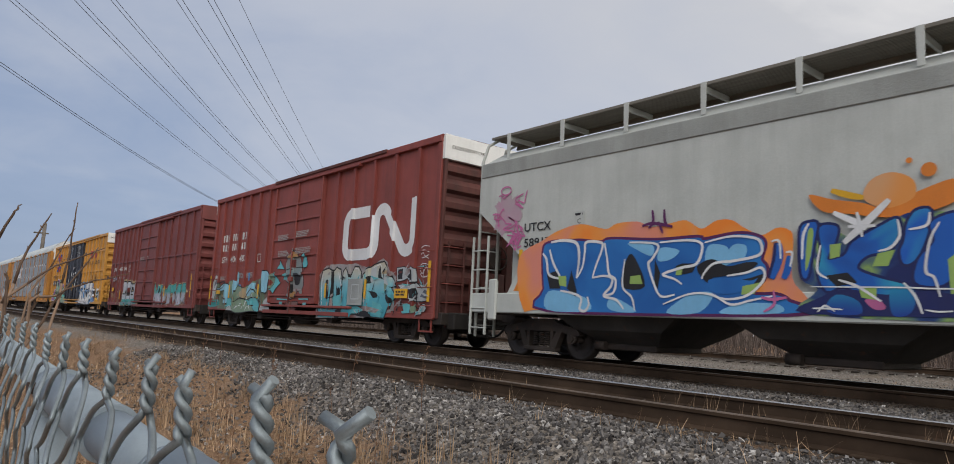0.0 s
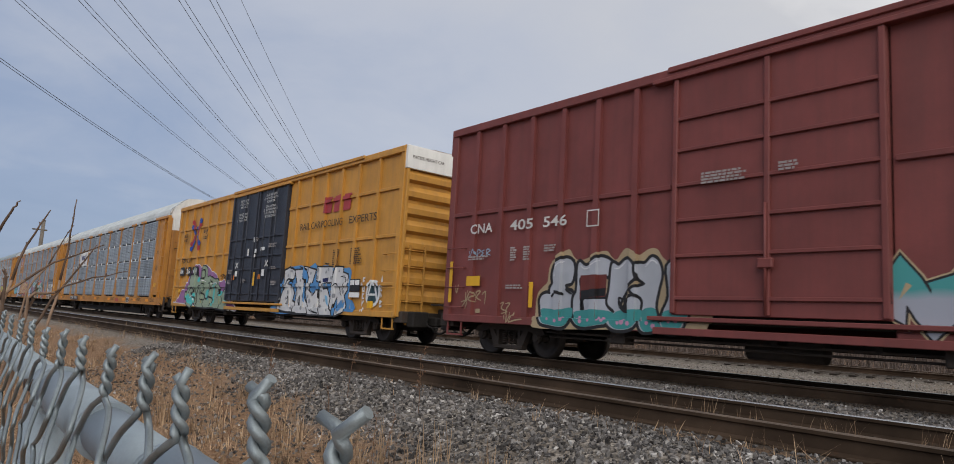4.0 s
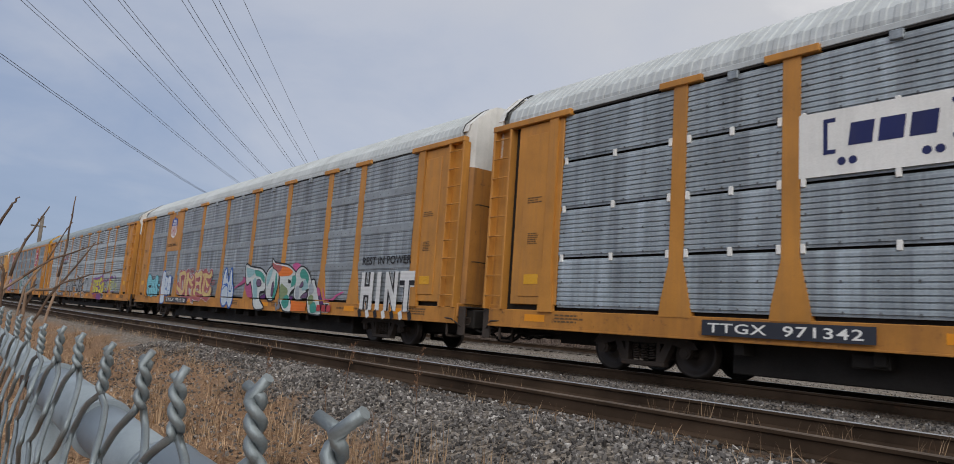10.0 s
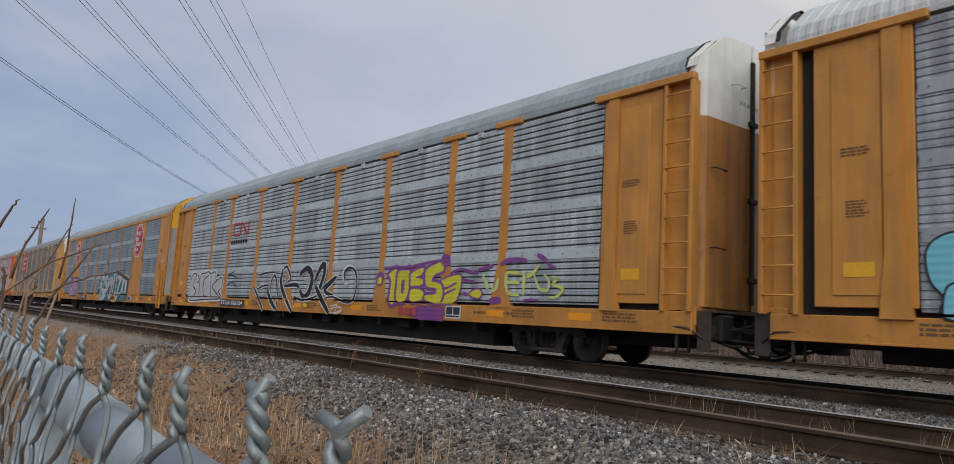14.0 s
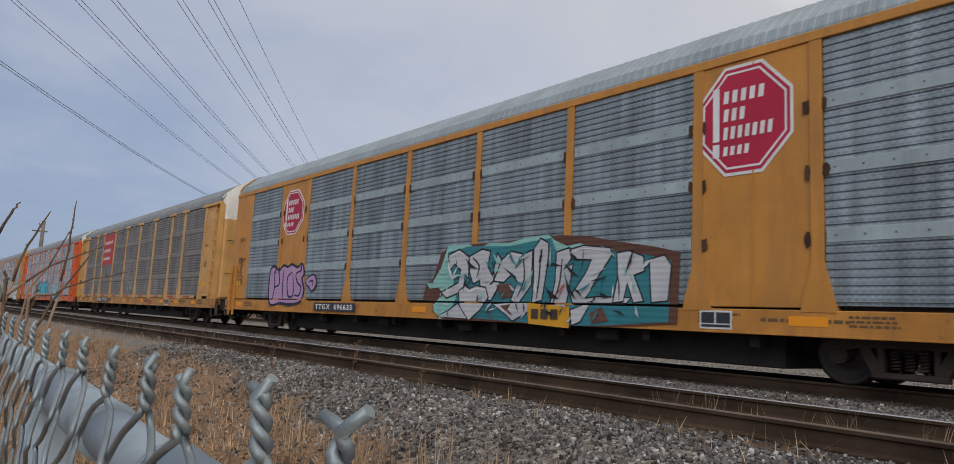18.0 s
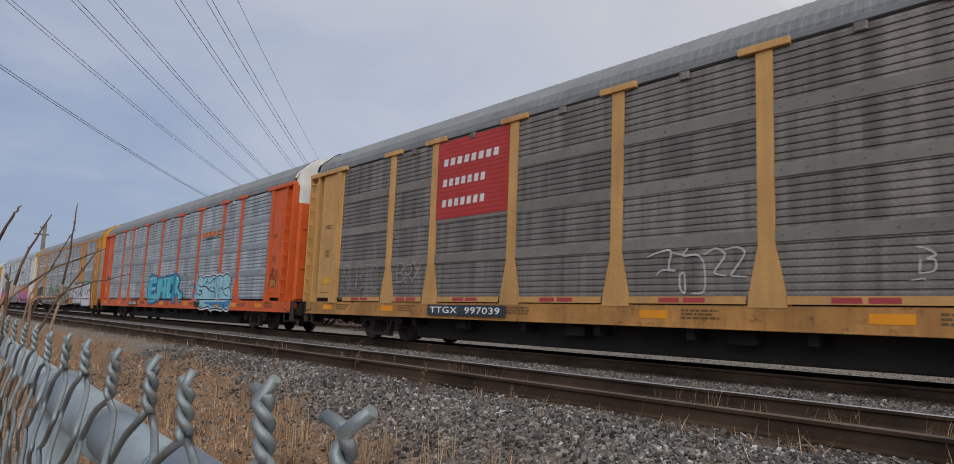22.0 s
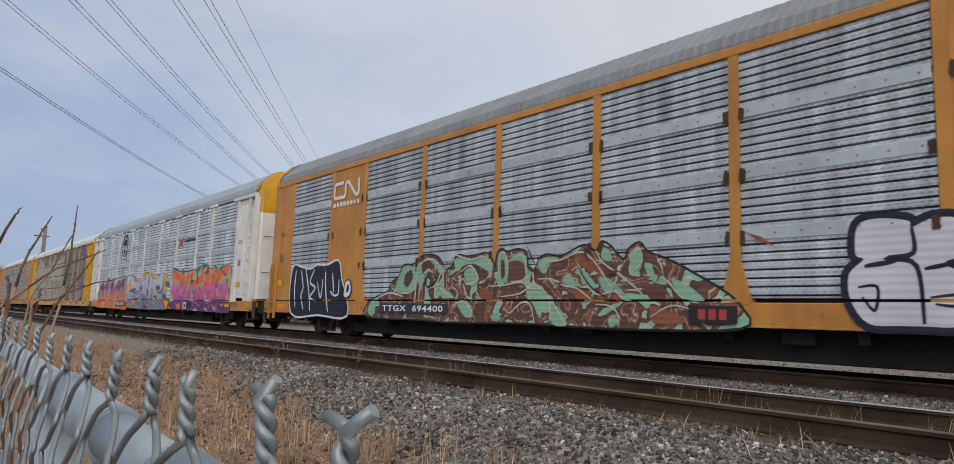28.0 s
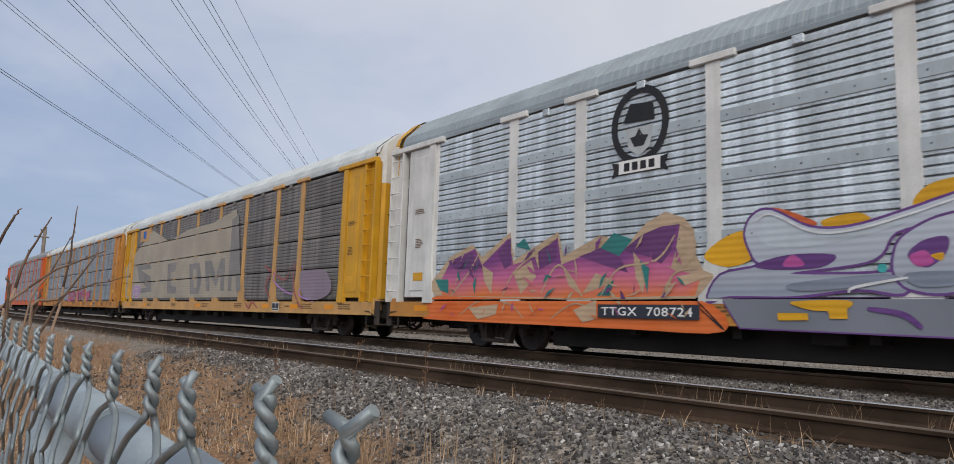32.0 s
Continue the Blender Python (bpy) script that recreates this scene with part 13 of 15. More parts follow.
g.shape([(-1.65, 1.65), (-1.54, 1.87), (-1.15, 2.08), (-0.61, 2.14), (-0.54, 1.93), (-0.58, 1.5), (-0.66, 1.29), (-1.09, 1.14), (-1.5, 1.2), (-1.66, 1.4)], zonep, [(purpo, 0.0372)])
g.shape([(-0.63, 1.43), (-0.59, 2.11), (-0.45, 2.37), (-0.17, 2.42), (-0.01, 2.2), (0.18, 1.71), (0.22, 2.39), (0.57, 2.19), (0.83, 2.11), (0.83, 1.58), (0.74, 1.13), (0.4, 1.13), (0.18, 1.37), (-0.01, 1.77), (-0.15, 1.32), (-0.52, 1.14)], zonep, [(purpo, 0.0351)])
g.shape([(0.82, 2.11), (1.37, 2.11), (1.81, 2.24), (2.16, 2.36), (2.5, 2.39), (2.65, 2.25), (2.68, 1.89), (2.59, 1.64), (2.18, 1.48), (1.62, 1.61), (1.62, 1.47), (2.25, 1.43), (2.66, 1.55), (2.98, 1.46), (3.22, 1.22), (3.34, 1.11), (2.72, 1.1), (1.62, 1.1), (1.16, 1.23), (0.92, 1.47), (0.71, 1.87)], zonep, [(purpo, 0.0314)])
g.shape([(-3.46, 2.19), (-3.25, 2.29), (-2.74, 2.01), (-2.17, 1.97), (-1.55, 2.1), (-1.65, 2), (-2.61, 1.82), (-3.25, 1.84), (-3.5, 1.98)], zonel)
g.shape([(1.81, 2.14), (2.23, 2.31), (2.5, 2.32), (2.59, 2.04), (2.45, 1.72), (2.1, 1.81), (1.89, 1.93)], zonel)
g.shape([(-3.59, 1.58), (-3.06, 1.71), (-2.4, 1.68), (-2.59, 1.51), (-3.28, 1.5)], purpz)
g.shape([(-3.14, 1.55), (-2.99, 1.71), (-2.82, 1.55)], magz)
g.shape([(-1.5, 1.62), (-1.33, 1.8), (-1.05, 1.84), (-1.07, 1.63), (-1.29, 1.46)], purpz)
g.shape([(-1.48, 1.61), (-1.3, 1.68), (-1.21, 1.52), (-1.39, 1.48)], magz)
g.shape([(-1.24, 1.61), (-1.1, 1.64), (-1.12, 1.54)], yelz)
g.shape([(1.41, 1.72), (1.6, 1.77), (2.05, 1.79), (2.13, 1.57), (1.71, 1.57)], purpz)
g.shape([(1.62, 1.5), (2.25, 1.41), (2.58, 1.53), (2.52, 1.38), (1.9, 1.4)], purpz)
g.shape([(1.81, 1.52), (2.18, 1.55), (2.19, 1.47), (1.9, 1.47)], yelz)
g.shape([(-0.17, 2.21), (0.03, 2.08), (0.21, 1.81), (0.07, 1.82)], magz)
g.shape([(-0.27, 1.65), (-0.13, 1.61), (0.08, 1.31), (-0.08, 1.27)], magz)
g.shape([(0.72, 1.67), (0.88, 1.64), (0.92, 1.46), (0.76, 1.49)], magz)
g.shape([(0.96, 1.43), (1.23, 1.35), (1.28, 1.27), (1.04, 1.32)], yelz)
g.shape([(1.16, 1.27), (1.76, 1.29), (1.62, 1.13), (1.32, 1.14)], purpz)
g.shape([(1.38, 1.19), (1.56, 1.18), (1.55, 1.02), (1.43, 1.05)], magz)
g.shape([(2.71, 1.41), (3.16, 1.25), (3.33, 1.11), (2.75, 1.11)], purpz)
g.shape([(1.47, 1.03), (1.98, 1), (1.7, 0.88), (1.4, 0.91), (1.2, 0.97)], purpz)
g.shape([(1.51, 1.06), (1.76, 1.08), (1.99, 1), (1.68, 0.92)], yelz)
g.shape([(-0.55, 0.67), (-0.15, 0.86), (0.3, 0.96), (0.21, 0.72), (-0.23, 0.65)], purpz)
g.line([(-0.63, 1.41), (-0.52, 1.14), (-0.6, 0.84), (-0.73, 0.66)], 0.0838, purpo)
g.line([(-2, 0.94), (-1.58, 0.87), (-1.37, 0.7)], 0.0627, purpo)
g.dots([(-1.8, 1.47), (-0.68, 0.92), (0.7, 1.35), (2.86, 0.97)], 0.0739, tealz2)
g.shape([(-3.03, 1.29), (-1.92, 1.39), (-1.61, 1.34), (-2.13, 1.23), (-2.9, 1.18)], slatez)
g.shape([(-1.51, 1.4), (-0.7, 1.39), (-0.91, 1.25), (-1.38, 1.22)], slatez)
g.shape([(-3.23, 0.87), (-2.79, 0.87), (-2.78, 0.77), (-3.22, 0.76)], yelz, soft=False)
g.shape([(-3.03, 1.03), (-2.24, 1.05), (-2.28, 0.93), (-2.72, 0.91)], yelz)
g.shape([(-2.52, 0.95), (-2.26, 0.96), (-2.25, 0.8), (-2.49, 0.8)], yelz, soft=False)
g.shape([(0.03, 0.86), (0.49, 0.87), (0.5, 0.77), (0.05, 0.76)], yelz, soft=False)
g.shape([(2.91, 1.07), (3.63, 1.08), (3.76, 0.89), (3.47, 0.6), (3.33, 0.79)], yelz)
g.shape([(2.85, 1.03), (3.03, 0.81), (3.36, 0.62), (3.16, 0.64), (2.91, 0.82)], magz)
g.line([(-3.54, 2.25), (-3.28, 2.33), (-2.71, 2.03), (-2.18, 2), (-1.55, 2.13), (-0.77, 2.35)], 0.0265, wht)
g.line([(0.82, 2.07), (1.37, 2.06), (1.81, 2.19), (2.23, 2.33), (2.54, 2.34)], 0.0216, wht)
g.line([(-2.23, 1.15), (-2.13, 1.23), (-1.5, 1.34)], 0.0321, wht)
g.line([(-0.46, 2.16), (-0.4, 2.34), (-0.16, 2.37)], 0.0242, wht)
g.line([(1.2, 1.14), (1.17, 1.03), (1.47, 0.89), (1.98, 0.98)], 0.0214, wht)
g.line([(3.16, 1.99), (3.21, 1.85), (3.24, 1.74)], 0.0295, blk)
g.line([(3.35, 1.99), (3.22, 1.86), (3.38, 1.73)], 0.0293, blk)
g.line([(3.4, 1.72), (3.5, 1.92), (3.56, 1.72)], 0.029, blk)
g.line([(3.64, 1.93), (3.68, 1.72), (3.79, 1.77), (3.68, 1.83)], 0.0286, blk)
g.line([(0.78, 0.88), (0.82, 0.79), (0.94, 0.75)], 0.0276, blk)

g = Mural(A12, "purple, pink and orange sprayed piece with pale edges", FACE - 0.001)
g.shape([(-11.91, 0.73), (-11.59, 1.17), (-7.01, 1.06), (-4.6, 1.08), (-4.09, 0.57), (-5.91, 0.55), (-8.21, 0.57), (-11.9, 0.61)], orlow)
g.shape([(-11.68, 1.17), (-11.97, 1.42), (-11.14, 2.08), (-10.33, 2.32), (-10, 2.02), (-9.06, 2.51), (-8.96, 1.89), (-7.66, 2.41), (-7.52, 1.91), (-6.6, 2.26), (-5.95, 2.07), (-5.55, 2.41), (-5.17, 2.56), (-4.8, 2.42), (-4.61, 2.2), (-4.61, 1.85), (-4.43, 1.5), (-4.26, 1.43), (-4.43, 1.23), (-4.6, 1.08), (-7.01, 1.06)], skinz, soft=False)
g.shape([(-11.41, 1.17), (-11.53, 1.46), (-11.13, 1.98), (-10.24, 2.22), (-9.98, 1.84), (-9.13, 2.38), (-8.95, 1.8), (-8.28, 1.95), (-7.68, 2.29), (-7.57, 1.75), (-7.04, 1.89), (-6.48, 2.06), (-5.95, 1.95), (-5.65, 2.2), (-5.26, 2.31), (-4.88, 2.32), (-4.97, 1.87), (-5.06, 1.59), (-4.61, 1.47), (-4.52, 1.37), (-4.6, 1.13), (-7.01, 1.1)], melonp, soft=False)
g.shape([(-6.05, 1.96), (-5.65, 2.2), (-5.26, 2.31), (-4.93, 2.32), (-5.06, 1.87), (-5.25, 1.67), (-5.54, 1.82), (-5.84, 1.87)], plumz, soft=False)
g.shape([(-9.47, 2.09), (-9.05, 2.4), (-9.02, 1.81), (-9.23, 1.72)], plumz, soft=False)
g.shape([(-8.28, 2.03), (-7.71, 2.23), (-7.7, 1.84), (-8.14, 1.69)], plumz, soft=False)
g.shape([(-7.1, 1.89), (-6.59, 2.01), (-6.15, 1.85), (-5.94, 1.54), (-6.58, 1.72)], plumz, soft=False)
g.shape([(-11.22, 1.98), (-10.32, 2.13), (-10.13, 1.75), (-10.95, 1.78)], plumz, soft=False)
g.shape([(-8.94, 1.63), (-8.41, 1.87), (-8.26, 1.53), (-8.71, 1.19)], skinz, soft=False)
g.shape([(-7.51, 1.67), (-7.2, 1.42), (-7.01, 1.14), (-7.37, 1.34)], skinz, soft=False)
g.shape([(-5.84, 1.91), (-5.54, 1.6), (-5.63, 1.17), (-5.78, 1.46)], skinz, soft=False)
g.shape([(-9.98, 1.84), (-9.59, 1.65), (-9.64, 1.2), (-9.88, 1.47)], skinz, soft=False)
g.shape([(-7.01, 1.18), (-6.69, 1.56), (-6.25, 1.4), (-6.68, 1.26)], skinz, soft=False)
g.shape([(-4.96, 1.44), (-4.43, 1.53), (-4.26, 1.46), (-4.78, 1.3)], skinz, soft=False)
g.shape([(-6.59, 2.02), (-6.27, 2.28), (-5.85, 2.13), (-6.15, 1.85)], tealz, soft=False)
g.shape([(-11.51, 1.31), (-11.71, 1.56), (-11.19, 1.55), (-11.16, 1.21)], tealz, soft=False)
g.shape([(-8.9, 2.19), (-8.63, 2.35), (-8.42, 2.08)], tealz, soft=False)
g.shape([(-6.67, 1.14), (-6.25, 1.44), (-6.35, 1.14)], tealz, soft=False)
g.shape([(-5.69, 1.76), (-5.49, 1.6), (-5.53, 1.17)], tealz, soft=False)
g.line([(-11.07, 1.17), (-10.45, 1.67), (-10.08, 2.12)], 0.0374, skinz)
g.line([(-9.27, 1.15), (-8.94, 1.63), (-8.41, 1.95), (-7.66, 2.33)], 0.0342, skinz)
g.line([(-8.11, 1.19), (-7.63, 1.75), (-7.01, 1.14)], 0.0323, skinz)
g.line([(-6.56, 1.14), (-6.15, 1.62), (-5.35, 1.74), (-4.97, 2.15)], 0.0295, skinz)
g.line([(-5.24, 1.13), (-4.97, 1.51), (-4.52, 1.57)], 0.0279, skinz)
g.line([(-10.7, 0.74), (-9.93, 1.07), (-9.04, 0.98), (-8.61, 0.69)], 0.0265, skinz)
g.line([(-7.83, 0.7), (-7.24, 0.99), (-6.78, 0.87), (-7, 0.68)], 0.0235, skinz)
g.shape([(-7.24, 0.87), (-6.67, 1.06), (-6.66, 0.72), (-6.99, 0.64)], skinz, soft=False)
g.shape([(-10.39, 0.89), (-9.4, 0.98), (-9.46, 0.76), (-10.06, 0.64)], skinz, soft=False)
g.line([(-4.98, 2.37), (-4.66, 2.2), (-4.61, 1.78), (-4.97, 1.51)], 0.0281, skinz)
g.line([(-4.51, 0.92), (-4.09, 0.6), (-4.6, 1.08)], 0.0201, blk)

g.shards(-11.3, -4.8, 1.1, 2.1, 56, (skinz, plumz, melonp, tealz, skinz), 10, 0.2)
g.shards(-11.4, -4.6, 0.72, 1.03, 20, (skinz, oranz, orlow, magz), 11, 0.15)

g = Mural(car_cn, "pale blue, sage and teal angular sprayed piece", BOXF)
g.shape([(-7.77, 1.15), (-7.69, 1.79), (-7.4, 2.07), (-7.24, 2.04), (-7.21, 1.55), (-7.45, 1.11)], f_grey, [(f_black, 0.018)], soft=False)
g.shape([(-7.55, 1.62), (-7.32, 1.96), (-7.27, 1.78), (-7.49, 1.53)], f_slate, soft=False)
g.shape([(-7.78, 0.99), (-7.47, 1.05), (-6.85, 1.07), (-6.82, 0.81), (-7.78, 0.8)], f_tealc)
g.shape([(-7.06, 1.44), (-6.77, 1.59), (-6.51, 1.69), (-6.1, 1.7), (-5.81, 1.61), (-5.74, 1.45), (-5.9, 1.03), (-6.19, 0.95), (-6.21, 1.42), (-6.66, 1.44)], f_skyl, [(f_black, 0.0376)])
g.shape([(-5.91, 1.74), (-5.49, 1.8), (-5.46, 1.28), (-5.04, 1.09), (-4.8, 1.37), (-4.48, 1.51), (-4.39, 1.43), (-4.47, 1.02), (-4.79, 0.81), (-5.21, 0.98), (-5.84, 1.12), (-5.72, 1.45)], f_sage, [(f_black, 0.0192)])
g.shape([(-5.47, 1.77), (-5.05, 1.77), (-5.02, 1.28), (-5.26, 1.23), (-5.46, 1.3)], f_skyl)
g.shape([(-5.05, 2.1), (-4.89, 2.11), (-4.88, 1.71), (-5.02, 1.71)], f_skyl, [(f_black, 0.0193)])
g.shape([(-4.9, 1.62), (-4.64, 1.65), (-4.75, 1.44), (-4.9, 1.41)], f_skyd)
g.shape([(-5.87, 1.11), (-5.48, 1.12), (-5.17, 0.98), (-4.81, 0.81), (-5.17, 0.86), (-5.61, 0.81), (-5.89, 0.84)], f_aqua, [(f_black, 0.0195)])
g.shape([(-5.84, 0.67), (-5.43, 0.84), (-4.79, 0.8), (-4.85, 0.67)], f_grey, soft=False)
g.shape([(-4.46, 1.35), (-4.21, 1.37), (-4.13, 1.04), (-4.42, 0.98)], f_sand2)
g.line([(-7.71, 1.15), (-7.49, 1.4), (-7.41, 1.64)], 0.027, f_white)
g.line([(-7.51, 1.87), (-7.28, 2)], 0.0226, f_white)
g.line([(-7.04, 1.46), (-6.66, 1.54), (-6.3, 1.69)], 0.03, f_black)
g.line([(-7.13, 1.68), (-6.77, 1.78), (-6.41, 1.79), (-6.11, 1.74)], 0.0386, f_black)
g.line([(-7.1, 1.73), (-6.93, 1.59)], 0.022, f_white)
g.line([(-5.79, 0.65), (-5.61, 0.8), (-5.39, 0.85)], 0.0196, f_white)
g.line([(-5.22, 1.1), (-5.28, 0.98)], 0.0232, f_white)
g.line([(-5, 1.14), (-5.09, 1)], 0.0229, f_white)
g.line([(-5.44, 1.11), (-5.13, 0.86), (-4.63, 0.81)], 0.0228, f_black)
g.shape([(-5.11, 0.65), (-5.06, 1.51), (-4.57, 1.57), (-4.19, 1.5), (-3.93, 1.61), (-3.32, 1.54), (-2.91, 1.35), (-2.56, 0.74), (-3.29, 0.69)], f_sage, [(f_black, 0.0327)])
g.shape([(-4.02, 1.36), (-3.75, 1.66), (-3.28, 1.71), (-3.19, 1.64), (-3.39, 1.3), (-3.91, 1.22)], f_skyl)
g.shape([(-3.83, 1.09), (-3.06, 1.14), (-2.56, 0.72), (-2.96, 0.7), (-3.29, 0.9), (-3.72, 0.89)], f_aqua, [(f_black, 0.0313)])
g.shape([(-2.62, 2.06), (-2.32, 2.11), (-2.1, 1.98), (-2.15, 1.65), (-2.18, 1.39), (-2.45, 1.38), (-2.53, 1.72)], f_skyl, [(f_black, 0.0424)])
g.shape([(-2.5, 0.72), (-2.36, 1.06), (-2.08, 1.18), (-1.66, 0.9), (-1.69, 0.7)], f_grey, soft=False)
g.shape([(-4.75, 1.36), (-4.1, 1.56), (-3.9, 1.16), (-4.54, 1.09)], f_sand2, soft=False)
g.shape([(-3.95, 2.09), (-3.81, 2.09), (-3.81, 1.79), (-3.92, 1.79)], f_skyd, soft=False)
g.line([(-4.2, 0.73), (-3.99, 1.06), (-3.89, 1.16)], 0.0395, f_white)
g.line([(-4.91, 0.74), (-4.53, 0.89), (-4.26, 0.96)], 0.0338, f_white)
g.line([(-3.81, 0.71), (-3.63, 0.88), (-3.37, 0.73)], 0.0319, f_white)
g.line([(-4.17, 1.1), (-3.57, 1.49), (-3.07, 1.33)], 0.0388, f_black)
g.line([(-5.13, 1.01), (-4.55, 1.16), (-3.81, 1.07), (-3.3, 1.17)], 0.0399, f_black)

g = Mural(A13, "large faded cream and grey letters", FACE, [(1.10 + 0.9725 * k - 0.045, 1.10 + 0.9725 * k) for k in (1, 2, 3)])
g.shape([(-13.93, 2.89), (-11.46, 3.76), (-8.58, 4.74), (-5.51, 3.96), (-2.84, 4.29), (0.5, 4.33), (3.21, 4.67), (3.61, 3.81), (3.98, 1.19), (-13.04, 1.22)], creamd, soft=False)
g.shape([(-11.19, 2.99), (-8.62, 2.98), (-8.26, 2.72), (-10.21, 2.71), (-8.26, 2.31), (-7.88, 1.53), (-10.49, 1.44), (-10.57, 1.67), (-8.76, 1.76), (-10.46, 2.18)], greyd, soft=False)
g.shape([(-5.42, 2.85), (-3.94, 2.84), (-4.16, 2.46), (-4.82, 2.39), (-4.65, 1.79), (-3.72, 1.69), (-3.86, 1.39), (-5.12, 1.43)], greyd, soft=False)
g.shape([(-2.11, 2.69), (-0.76, 2.73), (-0.28, 1.94), (-0.51, 1.36), (-1.66, 1.34)], greyd, soft=False)
g.shape([(-1.55, 2.45), (-1.07, 2.46), (-0.86, 1.64), (-1.24, 1.62)], creamd, soft=False)
g.shape([(0.37, 1.47), (-0.02, 2.73), (0.78, 2.73), (1.45, 2.05), (1.87, 2.77), (2.36, 2.77), (2.48, 1.45), (2.08, 1.45), (1.92, 2.18), (1.55, 1.6), (0.64, 2.22), (0.82, 1.44)], greyd, soft=False)
g.shape([(2.88, 1.44), (2.82, 4.3), (3.49, 4.41), (4.23, 1.43), (3.79, 1.41), (3.6, 1.99), (3.22, 2), (3.27, 1.41)], greyd, soft=False)
g.line([(6.36, 2.3), (6.84, 2.03), (6.55, 1.53), (6.99, 1.15)], 0.076, rose)
g.line([(7.43, 2.13), (7.19, 1.77), (8.12, 1.38), (8.83, 1.26)], 0.0608, lilac)
g.line([(8.81, 2.32), (8.78, 1.61), (9.16, 1.02), (9.56, 0.8)], 0.0699, rose)
g.line([(9.9, 1.93), (10.63, 1.96), (10.9, 1.68), (10.21, 1.47), (11, 1.24)], 0.0778, lilac)
g.line([(9.36, 2.18), (9.55, 1.71), (9.23, 1.26), (10.27, 1.03)], 0.0573, lilac)
g.line([(6.82, 2.15), (8.07, 1.75), (8.55, 2.21)], 0.0491, rose)
g.shape([(9.26, 1.95), (10.13, 2.09), (11.11, 1.89), (11.4, 1.35), (10.51, 1.08), (9.49, 1.25)], lilhz)
g.line([(4.73, 1.02), (5.12, 0.79), (5.42, 1.02), (5.95, 0.79)], 0.0652, rose)

g = Mural(A7, "faint yellow green letters with purple strokes", FACE)
g.shape([(6.75, 1.39), (6.98, 1.59), (7.63, 1.71), (7.68, 1.44), (7.5, 1.09), (6.94, 1.07), (6.77, 1.28)], lime, [(purp, 0.0459)])
g.line([(6.82, 1.43), (7.18, 1.41), (7.55, 1.54)], 0.046, purp)
g.line([(6.94, 1.12), (7.15, 1.28), (7.52, 1.39)], 0.0458, purp)
g.shape([(8.02, 1.27), (8.3, 1.38), (8.45, 1.29), (8.33, 1.19)], lime, [(purp, 0.0427)])
g.line([(7.79, 1.28), (7.96, 1.27)], 0.0682, purp)
g.line([(7.78, 1.61), (7.99, 1.56), (8.19, 1.56)], 0.0634, purp)
g.line([(8.29, 1.81), (8.5, 1.84), (8.81, 1.91)], 0.0757, purp)
g.line([(7.29, 1.75), (7.66, 1.84), (8.01, 1.78), (8.29, 1.75)], 0.0594, purp)
g.shape([(6.9, 1.97), (6.96, 2.2), (7.22, 2.17), (7.26, 1.95), (7.1, 1.91)], purp)
g.line([(9.02, 1.9), (9.21, 1.98), (9.54, 2), (9.84, 1.97)], 0.0892, purp)
g.line([(10.12, 2.08), (10.28, 2.02), (10.41, 1.95)], 0.0838, purp)
g.line([(10.39, 1.95), (10.49, 1.86), (10.66, 1.79)], 0.0573, purp)
g.shape([(8.73, 1.18), (9.03, 1.22), (9.09, 1.1), (8.78, 1.06)], purp)
g.line([(9.71, 1.13), (9.95, 1.17), (10.24, 1.16)], 0.0419, purp)
g.line([(8.46, 1.67), (8.6, 1.51), (8.67, 1.37)], 0.0842, limeh)
g.line([(8.77, 1.35), (8.92, 1.41), (8.98, 1.62)], 0.0823, limeh)
g.line([(9.24, 1.75), (9.23, 1.53), (9.27, 1.32)], 0.0804, limeh)
g.line([(9.24, 1.73), (9.45, 1.73), (9.64, 1.71)], 0.0663, limeh)
g.line([(9.26, 1.52), (9.45, 1.53), (9.65, 1.51)], 0.0659, limeh)
g.line([(9.27, 1.31), (9.46, 1.28), (9.66, 1.27)], 0.0655, limeh)
g.line([(9.77, 1.78), (9.78, 1.52), (9.77, 1.26)], 0.0687, limeh)
g.line([(9.86, 1.63), (10.03, 1.71), (10.21, 1.87)], 0.0678, limeh)
g.line([(10.06, 1.69), (10.16, 1.5), (10.24, 1.39), (10.46, 1.37), (10.49, 1.55), (10.34, 1.68)], 0.0578, limeh)
g.line([(10.57, 1.63), (10.74, 1.59), (10.61, 1.49), (10.87, 1.39), (10.72, 1.24), (10.52, 1.22)], 0.056, limeh)

blocks(A6, 3, 7.0, 7.95, 0.74, 0.93, -1.575, f_red, 0.0, gap=0.25)
blocks(A7, 3, 5.2, 6.1, 0.74, 0.93, -1.565, f_red, 0.0, gap=0.25)
blocks(A8, 3, 3.35, 4.15, 0.76, 0.95, -1.585, ink, 0.0, gap=0.25)



